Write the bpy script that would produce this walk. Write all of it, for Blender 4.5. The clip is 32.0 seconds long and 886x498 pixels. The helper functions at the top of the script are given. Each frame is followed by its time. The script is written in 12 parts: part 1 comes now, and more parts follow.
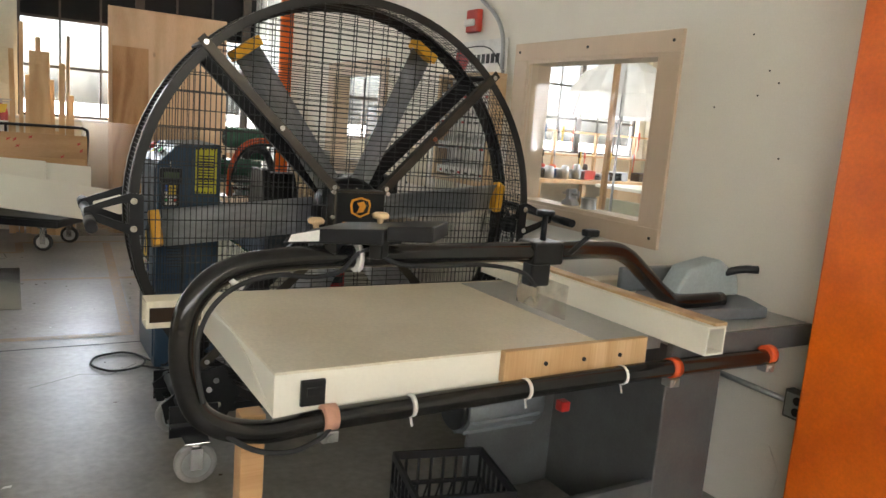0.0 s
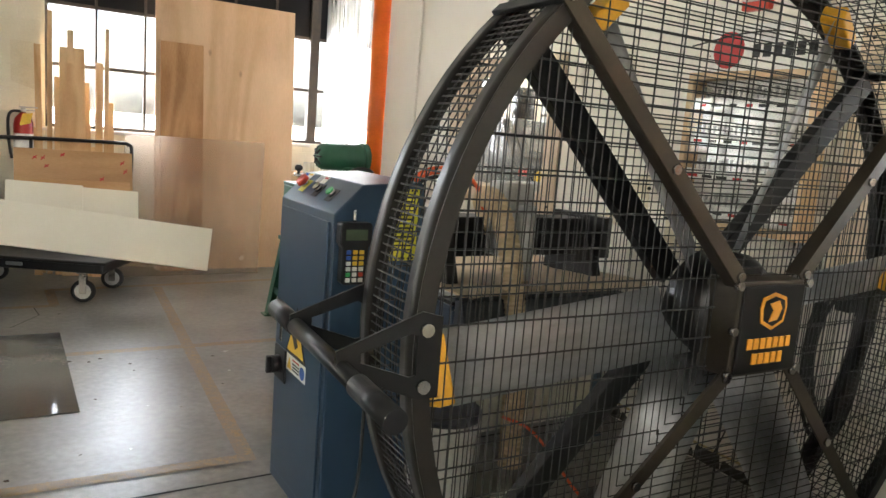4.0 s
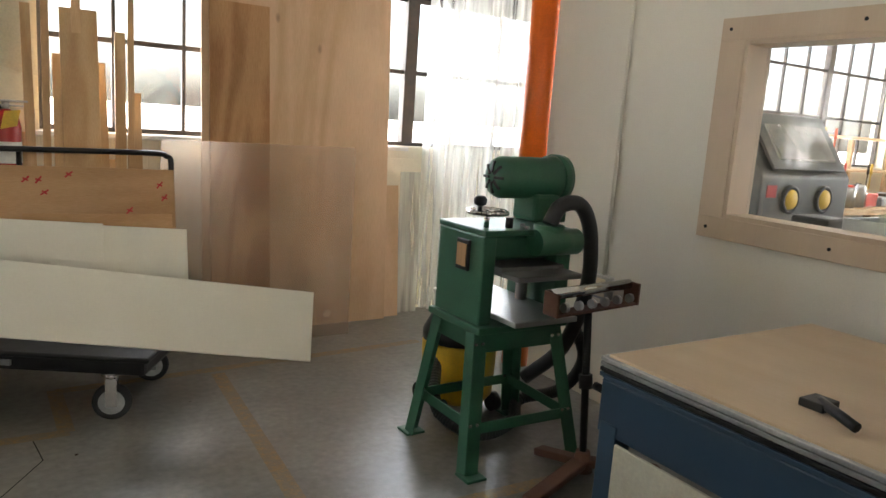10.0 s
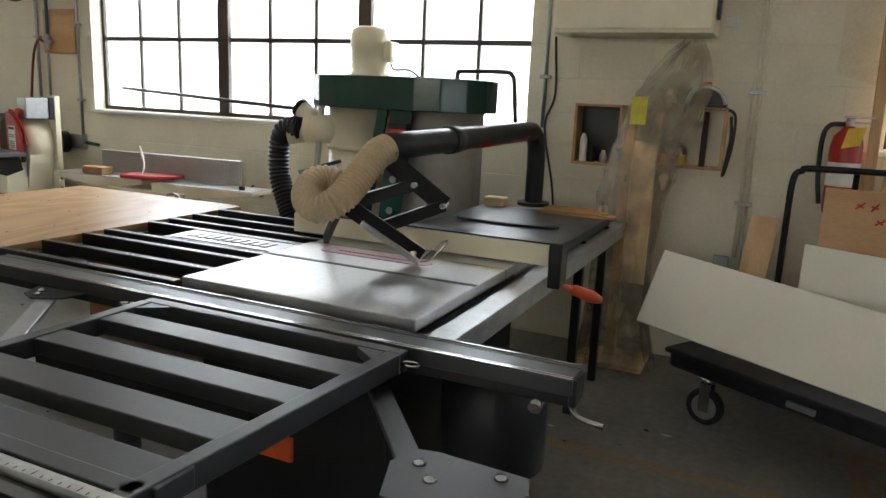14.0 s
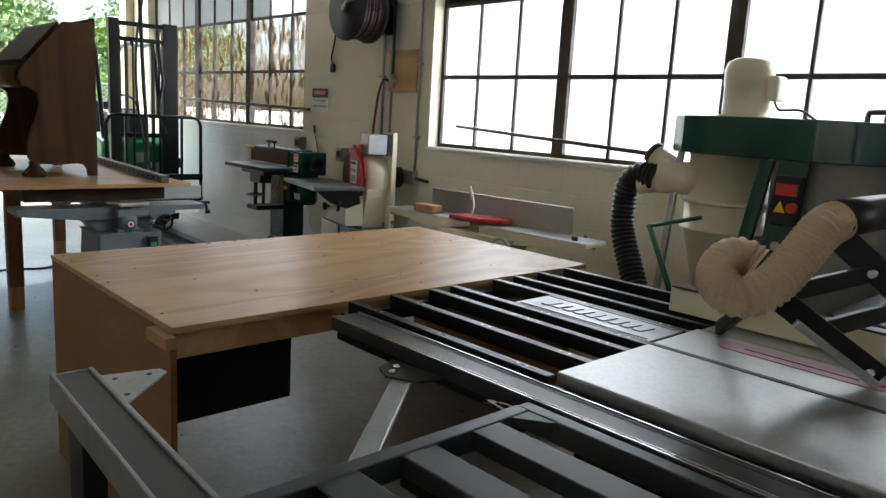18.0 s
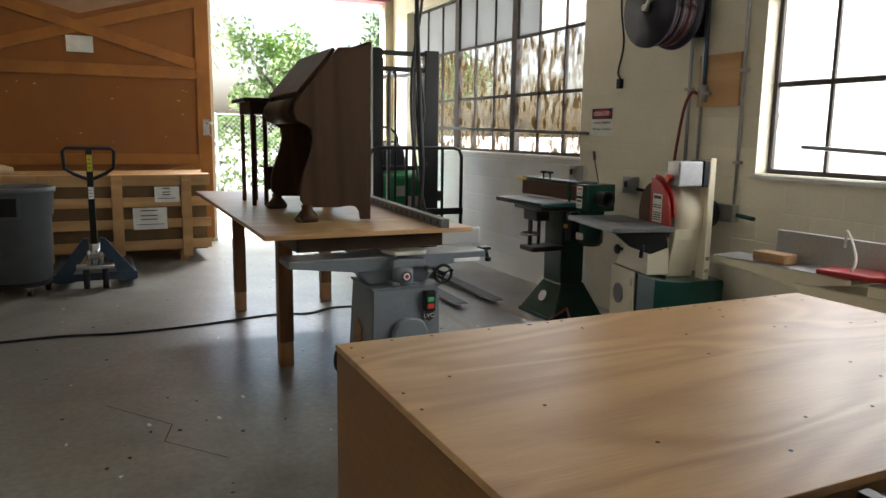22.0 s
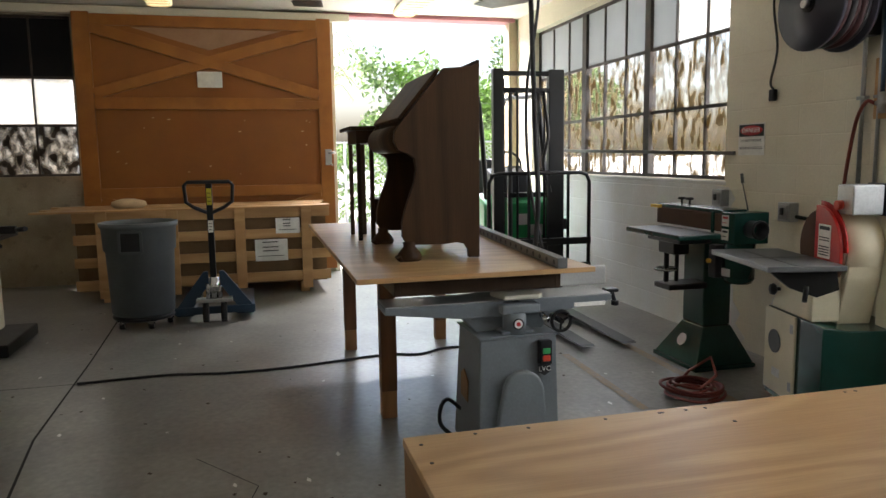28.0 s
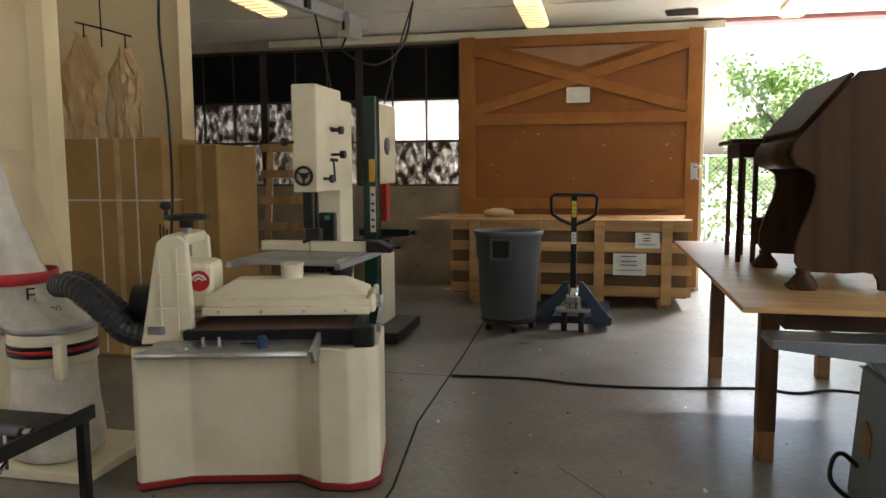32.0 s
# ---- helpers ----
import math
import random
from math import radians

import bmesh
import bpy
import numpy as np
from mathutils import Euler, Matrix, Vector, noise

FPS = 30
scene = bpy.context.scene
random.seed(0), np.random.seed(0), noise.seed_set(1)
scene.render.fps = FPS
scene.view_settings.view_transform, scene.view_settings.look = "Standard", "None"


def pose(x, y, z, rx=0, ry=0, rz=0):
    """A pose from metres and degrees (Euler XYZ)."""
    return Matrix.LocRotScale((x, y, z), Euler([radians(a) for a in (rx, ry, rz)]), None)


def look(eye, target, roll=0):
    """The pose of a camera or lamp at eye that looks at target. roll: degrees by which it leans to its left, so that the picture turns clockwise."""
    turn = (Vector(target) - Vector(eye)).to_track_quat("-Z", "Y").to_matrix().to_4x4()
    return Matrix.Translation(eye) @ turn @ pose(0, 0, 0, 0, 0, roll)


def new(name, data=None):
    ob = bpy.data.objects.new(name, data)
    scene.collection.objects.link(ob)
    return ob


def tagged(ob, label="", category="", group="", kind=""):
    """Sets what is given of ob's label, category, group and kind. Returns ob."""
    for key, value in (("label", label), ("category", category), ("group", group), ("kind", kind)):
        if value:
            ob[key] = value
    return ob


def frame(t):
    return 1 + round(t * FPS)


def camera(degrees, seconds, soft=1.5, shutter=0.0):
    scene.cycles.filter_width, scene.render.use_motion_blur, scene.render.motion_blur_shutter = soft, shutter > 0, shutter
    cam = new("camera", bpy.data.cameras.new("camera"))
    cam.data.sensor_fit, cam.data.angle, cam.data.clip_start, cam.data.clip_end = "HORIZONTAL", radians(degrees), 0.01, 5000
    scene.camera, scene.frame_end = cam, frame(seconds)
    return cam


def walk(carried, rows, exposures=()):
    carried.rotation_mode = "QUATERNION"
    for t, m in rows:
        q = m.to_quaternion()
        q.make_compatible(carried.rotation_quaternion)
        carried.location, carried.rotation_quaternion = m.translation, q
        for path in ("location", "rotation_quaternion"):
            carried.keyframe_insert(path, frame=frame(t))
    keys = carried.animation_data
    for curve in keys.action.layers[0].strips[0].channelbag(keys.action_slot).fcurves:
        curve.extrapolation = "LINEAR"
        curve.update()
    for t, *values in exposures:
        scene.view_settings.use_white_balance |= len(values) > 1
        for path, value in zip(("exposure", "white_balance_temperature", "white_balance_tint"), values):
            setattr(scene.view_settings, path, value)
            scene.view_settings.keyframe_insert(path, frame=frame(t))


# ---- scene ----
cam = camera(62.8, 32.0)

PATH = [
    (0, (-2.661, -9.461, 1.507), (-1.643, -7.77, 1.183), 4.7),
    (0.5, (-2.672, -9.223, 1.504), (-1.73, -7.488, 1.183), 3.6),
    (1, (-2.755, -8.97, 1.495), (-1.769, -7.257, 1.193), 1.7),
    (1.5, (-2.782, -8.759, 1.49), (-1.891, -7.003, 1.137), 3.8),
    (2, (-2.748, -8.494, 1.498), (-1.936, -6.699, 1.155), 3.6),
    (2.5, (-2.811, -8.238, 1.471), (-1.909, -6.492, 1.099), 3.7),
    (3, (-2.94, -7.983, 1.474), (-1.91, -6.319, 1.06), 2.7),
    (3.5, (-2.931, -7.704, 1.473), (-1.912, -6.03, 1.078), 2.7),
    (4, (-2.936, -7.447, 1.49), (-1.899, -5.765, 1.182), 4.6),
    (4.5, (-3.022, -7.186, 1.485), (-1.881, -5.575, 1.164), 2.8),
    (6.5, (-3.14, -6.321, 1.449), (-1.636, -5.055, 1.082), 3.6),
    (7, (-3.138, -6.12, 1.455), (-1.592, -4.939, 0.993), 3.5),
    (7.5, (-3.117, -5.889, 1.458), (-1.631, -4.621, 1.028), 3.3),
    (8, (-3.065, -5.673, 1.464), (-1.684, -4.287, 1.05), 3.4),
    (8.5, (-3.052, -5.469, 1.468), (-1.626, -4.121, 1.08), 3.5),
    (9, (-3.036, -5.264, 1.458), (-1.588, -3.951, 1.035), 2.7),
    (9.5, (-2.969, -5.099, 1.467), (-1.64, -3.663, 1.052), 2.8),
    (10, (-2.89, -4.916, 1.5), (-1.825, -3.259, 1.154), 4.0),
    (10.5, (-2.889, -4.786, 1.503), (-2.155, -2.964, 1.123), 4.0),
    (11, (-2.97, -4.65, 1.483), (-2.433, -2.755, 1.139), 1.7),
    (11.5, (-3.033, -4.547, 1.468), (-2.68, -2.611, 1.111), 1.8),
    (12, (-3.037, -4.441, 1.473), (-3.069, -2.471, 1.126), 2.7),
    (12.5, (-3.042, -4.387, 1.479), (-3.39, -2.451, 1.117), 2.3),
    (13, (-3.048, -4.349, 1.475), (-3.646, -2.479, 1.094), 1.4),
    (13.5, (-3.05, -4.328, 1.466), (-3.821, -2.523, 1.081), 1.4),
    (15.5, (-3.25, -4.317, 1.426), (-4.094, -2.559, 0.981), 3.5),
    (16, (-3.357, -4.346, 1.444), (-4.299, -2.632, 1.03), 2.5),
    (16.5, (-3.457, -4.344, 1.44), (-4.524, -2.7, 1.041), 2.4),
    (17, (-3.536, -4.27, 1.441), (-4.72, -2.711, 1.034), 2.6),
    (17.5, (-3.603, -4.126, 1.456), (-4.909, -2.655, 1.093), 3.4),
    (18, (-3.668, -4.048, 1.467), (-5.104, -2.702, 1.114), 3.3),
    (18.5, (-3.819, -4.022, 1.461), (-5.275, -2.701, 1.091), 3.6),
    (19, (-4.027, -4.039, 1.464), (-5.516, -2.742, 1.146), 1.9),
    (19.5, (-4.158, -4.037, 1.461), (-5.715, -2.83, 1.113), 2.3),
    (20, (-4.286, -3.943, 1.47), (-5.988, -2.947, 1.133), 1.2),
    (20.5, (-4.402, -3.831, 1.466), (-6.151, -2.927, 1.113), 1.7),
    (21, (-4.497, -3.8, 1.455), (-6.279, -2.978, 1.07), 1.4),
    (21.5, (-4.638, -3.823, 1.47), (-6.407, -2.962, 1.115), 2.1),
    (22, (-4.795, -3.843, 1.463), (-6.585, -3.007, 1.149), 0.8),
    (22.5, (-4.922, -3.813, 1.464), (-6.758, -3.082, 1.153), 0.7),
    (23, (-5.035, -3.755, 1.487), (-6.949, -3.231, 1.239), 2.0),
    (23.5, (-5.136, -3.729, 1.446), (-7.076, -3.326, 1.174), 2.5),
    (24, (-5.245, -3.78, 1.452), (-7.157, -3.254, 1.19), 0.7),
    (24.5, (-5.318, -3.837, 1.443), (-7.23, -3.287, 1.237), -0.9),
    (25, (-5.333, -3.884, 1.442), (-7.216, -3.235, 1.259), 0.3),
    (25.5, (-5.331, -3.863, 1.443), (-7.212, -3.214, 1.237), -0.2),
    (27.5, (-5.222, -3.592, 1.481), (-7.123, -3.018, 1.242), -0.6),
    (28, (-5.221, -3.556, 1.488), (-7.143, -3.061, 1.235), -0.8),
    (28.5, (-5.233, -3.575, 1.487), (-7.171, -3.146, 1.24), -0.6),
    (29, (-5.232, -3.589, 1.48), (-7.173, -3.169, 1.242), -0.8),
    (29.5, (-5.242, -3.571, 1.511), (-7.195, -3.196, 1.299), -0.9),
    (30, (-5.254, -3.611, 1.506), (-7.227, -3.362, 1.295), -0.0),
    (30.5, (-5.25, -3.625, 1.512), (-7.239, -3.589, 1.3), -0.7),
    (31, (-5.261, -3.655, 1.502), (-7.242, -3.806, 1.271), -0.5),
    (31.5, (-5.279, -3.684, 1.508), (-7.244, -3.983, 1.283), -0.0),
    (32, (-5.29, -3.705, 1.5), (-7.233, -4.132, 1.29), -0.3),
]
EXPOSURES = ((0, 3.2, 6300, 10), (1, 3.15, 6350, 10), (2, 3.5, 6350, 10), (4, 3.65, 6350, 10), (7, 4.0, 6350, 10), (8, 3.6, 6350, 10), (9, 3.35, 6400, 10), (10, 3.0, 6450, 10), (11, 2.8, 6450, 10), (12, 2.95, 6400, 10),
             (13, 2.75, 6200, 9), (16, 2.65, 5950, 8), (18, 2.05, 5900, 8), (20, 2.1, 6350, 10), (24, 2.15, 6350, 11), (25, 2.0, 6350, 11), (28, 2.15, 6300, 11), (30, 2.2, 6300, 12), (32, 2.45, 6500, 12))
walk(cam, [(t, look(eye, target, roll)) for t, eye, target, roll in PATH], EXPOSURES)

# ---- daylight ----
world = bpy.data.worlds.new("sky")
scene.world = world
world.use_nodes = True
sky = world.node_tree.nodes.new("ShaderNodeTexSky")
sky.sky_type, sky.sun_disc = "NISHITA", False
SUN_EL, SUN_AZ = radians(58), radians(205)
sky.sun_elevation, sky.sun_rotation = SUN_EL, SUN_AZ
sky.dust_density, sky.ozone_density = 6.0, 0.3
world.node_tree.links.new(sky.outputs[0], world.node_tree.nodes["Background"].inputs[0])
world.node_tree.nodes["Background"].inputs[1].default_value = 0.15
sun = new("sun", bpy.data.lights.new("sun", "SUN"))
sun.data.energy, sun.data.angle, sun.data.color = 4.5, radians(0.5), (1, 0.95, 0.88)
sun.matrix_world = look((0, 0, 0), (-math.sin(SUN_AZ) * math.cos(SUN_EL), -math.cos(SUN_AZ) * math.cos(SUN_EL), -math.sin(SUN_EL)))


def window_lamp(name, m, w, h, watts, col=(0.97, 0.985, 1.0)):
    """The sky's light in an opening."""
    la = bpy.data.lights.new(name, "AREA")
    la.shape, la.size, la.size_y, la.energy, la.color = "RECTANGLE", w, h, watts, col
    ob = new(name, la)
    ob.matrix_world = m
    return ob


for lname, lx, lw in (("north_sky_east", -0.1, 5.0), ("north_sky_middle", -6.3, 3.7), ("north_sky_west", -12.2, 4.0), ("north_sky_far", 4.9, 3.9)):
    window_lamp(lname, look((lx, 0.75, 2.0), (lx, 0, 1.85)), lw + 0.6, 2.2, 26 if lx > 2 else 40 if lx < -9 else 58)
for lname, ly in (("east_sky_south", -7.8), ("east_sky_north", -3.2)):
    window_lamp(lname, look((7.6, ly, 2.0), (7, ly, 1.85)), 4.2, 2.0, 30)
# added fill lamp outside the made-up south windows
window_lamp("south_fill", look((-4.7, -13.6, 2.75), (-4.7, -13, 2.6)), 7.8, 1.6, 13)
# added lamp, out of view above the doorway, brightens the floor inside
window_lamp("door_fill", look((-16.2, -1.35, 4.6), (-12.6, -1.6, 0.0)), 2.4, 1.5, 300)

# ---- small builders ----
def B():
    return bmesh.new()


def box(bm, x0, y0, z0, x1, y1, z1, bev=0.0, m=None):
    """A box between two corners, its edges rounded by bev."""
    vs = [bm.verts.new((x, y, z)) for x in (x0, x1) for y in (y0, y1) for z in (z0, z1)]
    fs = [bm.faces.new([vs[i] for i in f]) for f in
          ((0, 1, 3, 2), (4, 6, 7, 5), (0, 4, 5, 1), (2, 3, 7, 6), (0, 2, 6, 4), (1, 5, 7, 3))]
    if bev > 0:
        es = list({e for f in fs for e in f.edges})
        r = bmesh.ops.bevel(bm, geom=es, offset=bev, segments=2, affect="EDGES", profile=0.5)
        vs = list({v for f in r["faces"] for v in f.verts} | {v for v in vs if v.is_valid})
    if m is not None:
        bmesh.ops.transform(bm, matrix=m, verts=vs)
    return vs


def cyl(bm, p0, p1, r, seg=16, r2=None, caps=True):
    """A round bar or cone from p0 to p1."""
    p0, p1 = Vector(p0), Vector(p1)
    r2 = r if r2 is None else r2
    q = (p1 - p0).to_track_quat("Z", "Y").to_matrix()
    rings = []
    for p, rr in ((p0, r), (p1, r2)):
        rings.append([bm.verts.new(p + q @ Vector((rr * math.cos(2 * math.pi * k / seg), rr * math.sin(2 * math.pi * k / seg), 0))) for k in range(seg)])
    for k in range(seg):
        f = bm.faces.new((rings[0][k], rings[0][(k + 1) % seg], rings[1][(k + 1) % seg], rings[1][k]))
        f.smooth = True
    if caps:
        bm.faces.new(rings[0][::-1])
        bm.faces.new(rings[1])


def lathe(bm, prof, seg=24, m=None, sx=1.0, sy=1.0, close=True):
    """A turned shape: prof is rows of (radius, height)."""
    rings = [[bm.verts.new((sx * r * math.cos(2 * math.pi * k / seg), sy * r * math.sin(2 * math.pi * k / seg), z)) for k in range(seg)] for r, z in prof]
    for a, b in zip(rings, rings[1:]):
        for k in range(seg):
            f = bm.faces.new((a[k], a[(k + 1) % seg], b[(k + 1) % seg], b[k]))
            f.smooth = True
    if close:
        bm.faces.new(rings[0][::-1])
        bm.faces.new(rings[-1])
    if m is not None:
        bmesh.ops.transform(bm, matrix=m, verts=[v for ring in rings for v in ring])


def smooth_path(pts, n=8):
    """Catmull-Rom through the points."""
    ps = [Vector(p) for p in pts]
    ps = [ps[0] * 2 - ps[1]] + ps + [ps[-1] * 2 - ps[-2]]
    out = []
    for i in range(1, len(ps) - 2):
        a, b, c, d = ps[i - 1:i + 3]
        for k in range(n):
            t = k / n
            out.append(0.5 * (2 * b + (c - a) * t + (2 * a - 5 * b + 4 * c - d) * t * t + (3 * b - a - 3 * c + d) * t ** 3))
    out.append(ps[-2])
    return out


def sweep(bm, pts, r, seg=10, n=0, ribs=0.0, pitch=0.02):
    """A tube along points; n > 0 smooths the way, ribs > 0 gives a corrugated hose."""
    ps = smooth_path(pts, n) if n else [Vector(p) for p in pts]
    if ribs:
        run, fine = 0.0, [ps[0]]
        for a, b in zip(ps, ps[1:]):
            n1 = (b - a).length
            while run + n1 >= pitch / 2:
                a = a.lerp(b, (pitch / 2 - run) / n1)
                n1 = (b - a).length
                fine.append(a)
                run = 0.0
                if n1 < 1e-6:
                    break
            run += n1
        ps = fine
    up, rings = Vector((0.13, 0.21, 0.97)), []
    for i, p in enumerate(ps):
        d = (ps[min(i + 1, len(ps) - 1)] - ps[max(i - 1, 0)]).normalized()
        u = d.cross(up)
        if u.length < 0.05:
            u = d.cross(Vector((1, 0.3, 0)))
        u.normalize()
        up = u.cross(d).normalized()
        rr = r + (ribs if ribs and i % 2 else 0)
        rings.append([bm.verts.new(p + rr * (math.cos(2 * math.pi * k / seg) * u + math.sin(2 * math.pi * k / seg) * up)) for k in range(seg)])
    for a, b in zip(rings, rings[1:]):
        for k in range(seg):
            f = bm.faces.new((a[k], a[(k + 1) % seg], b[(k + 1) % seg], b[k]))
            f.smooth = not ribs
    bm.faces.new(rings[0][::-1])
    bm.faces.new(rings[-1])


def prism(bm, poly, axis, a, b, bev=0.0):
    """A polygon pushed along an axis from a to b; poly is in the other two axes, in order."""
    def at(u, v, w):
        return {"x": (w, u, v), "y": (u, w, v), "z": (u, v, w)}[axis]
    lo = [bm.verts.new(at(u, v, a)) for u, v in poly]
    hi = [bm.verts.new(at(u, v, b)) for u, v in poly]
    fs = [bm.faces.new(lo), bm.faces.new(hi[::-1])]
    for k in range(len(poly)):
        fs.append(bm.faces.new((lo[k], hi[k], hi[(k + 1) % len(poly)], lo[(k + 1) % len(poly)])))
    bmesh.ops.recalc_face_normals(bm, faces=fs)
    if bev > 0:
        es = list({e for f in fs for e in f.edges})
        bmesh.ops.bevel(bm, geom=es, offset=bev, segments=2, affect="EDGES", profile=0.5)


def bar(bm, p0, p1, w, h, up=(0, 0, 1), bev=0.0):
    """A rectangular bar from p0 to p1, w across and h along up."""
    p0, p1 = Vector(p0), Vector(p1)
    d = (p1 - p0)
    n = d.length
    d.normalize()
    s = d.cross(Vector(up))
    if s.length < 1e-4:
        s = d.cross(Vector((1, 0, 0)))
    s.normalize()
    u = s.cross(d)
    m = Matrix((s, d, u)).transposed().to_4x4()
    m.translation = p0
    box(bm, -w / 2, 0, -h / 2, w / 2, n, h / 2, bev, m)


def part(name, bm, material, parent=None, label=""):
    """Links a bmesh as one mesh object under a thing or a part."""
    me = bpy.data.meshes.new(name)
    bm.to_mesh(me)
    bm.free()
    me.materials.append(material)
    ob = new(name, me)
    ob.parent = parent
    if parent is not None and parent.name in BASES:
        ob.matrix_parent_inverse = BASES[parent.name]
    if label:
        tagged(ob, label)
    return ob


BASES = {}


def thing(name, label, category, m=None, group="", at=None):
    """An Empty at the base of a thing, which parents its parts. With at=(x, y, z) the parts are given in the room's own metres,
    else in metres from the base's pose m."""
    ob = new(name)
    ob.empty_display_size = 0.1
    if at:
        m = Matrix.Translation(at)
        BASES[ob.name] = m.inverted()
    ob.matrix_basis = m or Matrix()
    return tagged(ob, label, category, group)


def solo(name, bm, material, label, category, m=None, group="", kind=""):
    """A thing that is one mesh."""
    ob = part(name, bm, material)
    ob.matrix_world = m or Matrix()
    return tagged(ob, label, category, group, kind)


def setting(name, bm, material, label, category=""):
    ob = part(name, bm, material)
    return tagged(ob, label, category or name.split("_")[0], "", "structure")


def text_part(name, words, size, material, parent, m, label="", align="CENTER"):
    """Raised letters as a mesh, in the plane of m."""
    cu = bpy.data.curves.new(name, "FONT")
    cu.body, cu.size, cu.extrude, cu.align_x, cu.align_y = words, size, 0.0006, align, "CENTER"
    cu.resolution_u = 2
    tmp = bpy.data.objects.new(name, cu)
    scene.collection.objects.link(tmp)
    me = bpy.data.meshes.new_from_object(tmp.evaluated_get(bpy.context.evaluated_depsgraph_get()))
    bpy.data.objects.remove(tmp)
    me.materials.clear()
    me.materials.append(material)
    ob = new(name, me)
    ob.parent = parent
    if parent is not None and parent.name in BASES:
        ob.matrix_parent_inverse = BASES[parent.name]
    ob.matrix_basis = m
    if label:
        tagged(ob, label)
    return ob


# ---- materials ----
def mat(name, col, rough=0.5, metal=0.0, col2=None, scale=6.0, amount=0.5, grain=0.08, bump=0.1, fine=90.0,
        stretch=(1, 1, 1), wear=None, wear_at=0.62, coat=0.0, alpha=1.0, spec=0.5, per_object=0.0, wobble=0.12):
    """A surface with large stains (col to col2), fine grain, uneven gloss, relief and flaked wear."""
    ma = bpy.data.materials.new(name)
    ma.use_nodes = True
    nt = ma.node_tree
    N, L = nt.nodes, nt.links
    bs = N["Principled BSDF"]
    tc, mp = N.new("ShaderNodeTexCoord"), N.new("ShaderNodeMapping")
    mp.inputs["Scale"].default_value = stretch
    L.new(tc.outputs["Object"], mp.inputs["Vector"])
    big, fin = N.new("ShaderNodeTexNoise"), N.new("ShaderNodeTexNoise")
    big.inputs["Scale"].default_value, big.inputs["Detail"].default_value, big.inputs["Roughness"].default_value = scale, 5, 0.6
    fin.inputs["Scale"].default_value, fin.inputs["Detail"].default_value = fine, 3
    L.new(mp.outputs[0], big.inputs["Vector"])
    L.new(mp.outputs[0], fin.inputs["Vector"])
    rmp = N.new("ShaderNodeValToRGB")
    rmp.color_ramp.elements[0].position, rmp.color_ramp.elements[1].position = 0.5 - amount * 0.25, 0.5 + amount * 0.25
    c2 = col2 or tuple(c * 0.8 for c in col)
    rmp.color_ramp.elements[0].color, rmp.color_ramp.elements[1].color = (*c2, 1), (*col, 1)
    L.new(big.outputs["Fac"], rmp.inputs[0])
    hsv = N.new("ShaderNodeHueSaturation")
    L.new(rmp.outputs[0], hsv.inputs["Color"])
    val = N.new("ShaderNodeMapRange")
    val.inputs["To Min"].default_value, val.inputs["To Max"].default_value = 1 - grain * 2, 1 + grain * 2
    L.new(fin.outputs["Fac"], val.inputs["Value"])
    last = val.outputs[0]
    if per_object:
        oi, mr, mu = N.new("ShaderNodeObjectInfo"), N.new("ShaderNodeMapRange"), N.new("ShaderNodeMath")
        mr.inputs["To Min"].default_value, mr.inputs["To Max"].default_value = 1 - per_object, 1 + per_object
        mu.operation = "MULTIPLY"
        L.new(oi.outputs["Random"], mr.inputs["Value"])
        L.new(last, mu.inputs[0])
        L.new(mr.outputs[0], mu.inputs[1])
        last = mu.outputs[0]
    L.new(last, hsv.inputs["Value"])
    colour = hsv.outputs[0]
    if wear:
        wn, wr, mx = N.new("ShaderNodeTexNoise"), N.new("ShaderNodeValToRGB"), N.new("ShaderNodeMix")
        wn.inputs["Scale"].default_value, wn.inputs["Detail"].default_value, wn.inputs["Roughness"].default_value = scale * 3.1, 8, 0.7
        wr.color_ramp.elements[0].position, wr.color_ramp.elements[1].position = wear_at, wear_at + 0.14
        wr.color_ramp.elements[1].color = (0.6, 0.6, 0.6, 1)
        mx.data_type = "RGBA"
        L.new(tc.outputs["Object"], wn.inputs["Vector"])
        L.new(wn.outputs["Fac"], wr.inputs[0])
        L.new(wr.outputs[0], mx.inputs[0])
        L.new(colour, mx.inputs[6])
        mx.inputs[7].default_value = (*wear, 1)
        colour = mx.outputs[2]
    L.new(colour, bs.inputs["Base Color"])
    ro = N.new("ShaderNodeMapRange")
    lo, hi = max(0.02, rough - wobble), min(1, rough + wobble)
    lo, hi = (max(lo, 0.285), hi) if rough >= 0.27 else (lo, min(hi, 0.262))
    ro.inputs["To Min"].default_value, ro.inputs["To Max"].default_value = lo, hi
    L.new(big.outputs["Fac"], ro.inputs["Value"])
    L.new(ro.outputs[0], bs.inputs["Roughness"])
    bs.inputs["Metallic"].default_value = metal
    bs.inputs["Specular IOR Level"].default_value = spec
    bs.inputs["Coat Weight"].default_value = coat
    bs.inputs["Alpha"].default_value = alpha
    if bump:
        bp = N.new("ShaderNodeBump")
        bp.inputs["Strength"].default_value, bp.inputs["Distance"].default_value = bump, 0.004
        add = N.new("ShaderNodeMath")
        L.new(fin.outputs["Fac"], add.inputs[0])
        L.new(big.outputs["Fac"], add.inputs[1])
        L.new(add.outputs[0], bp.inputs["Height"])
        L.new(bp.outputs[0], bs.inputs["Normal"])
    return ma


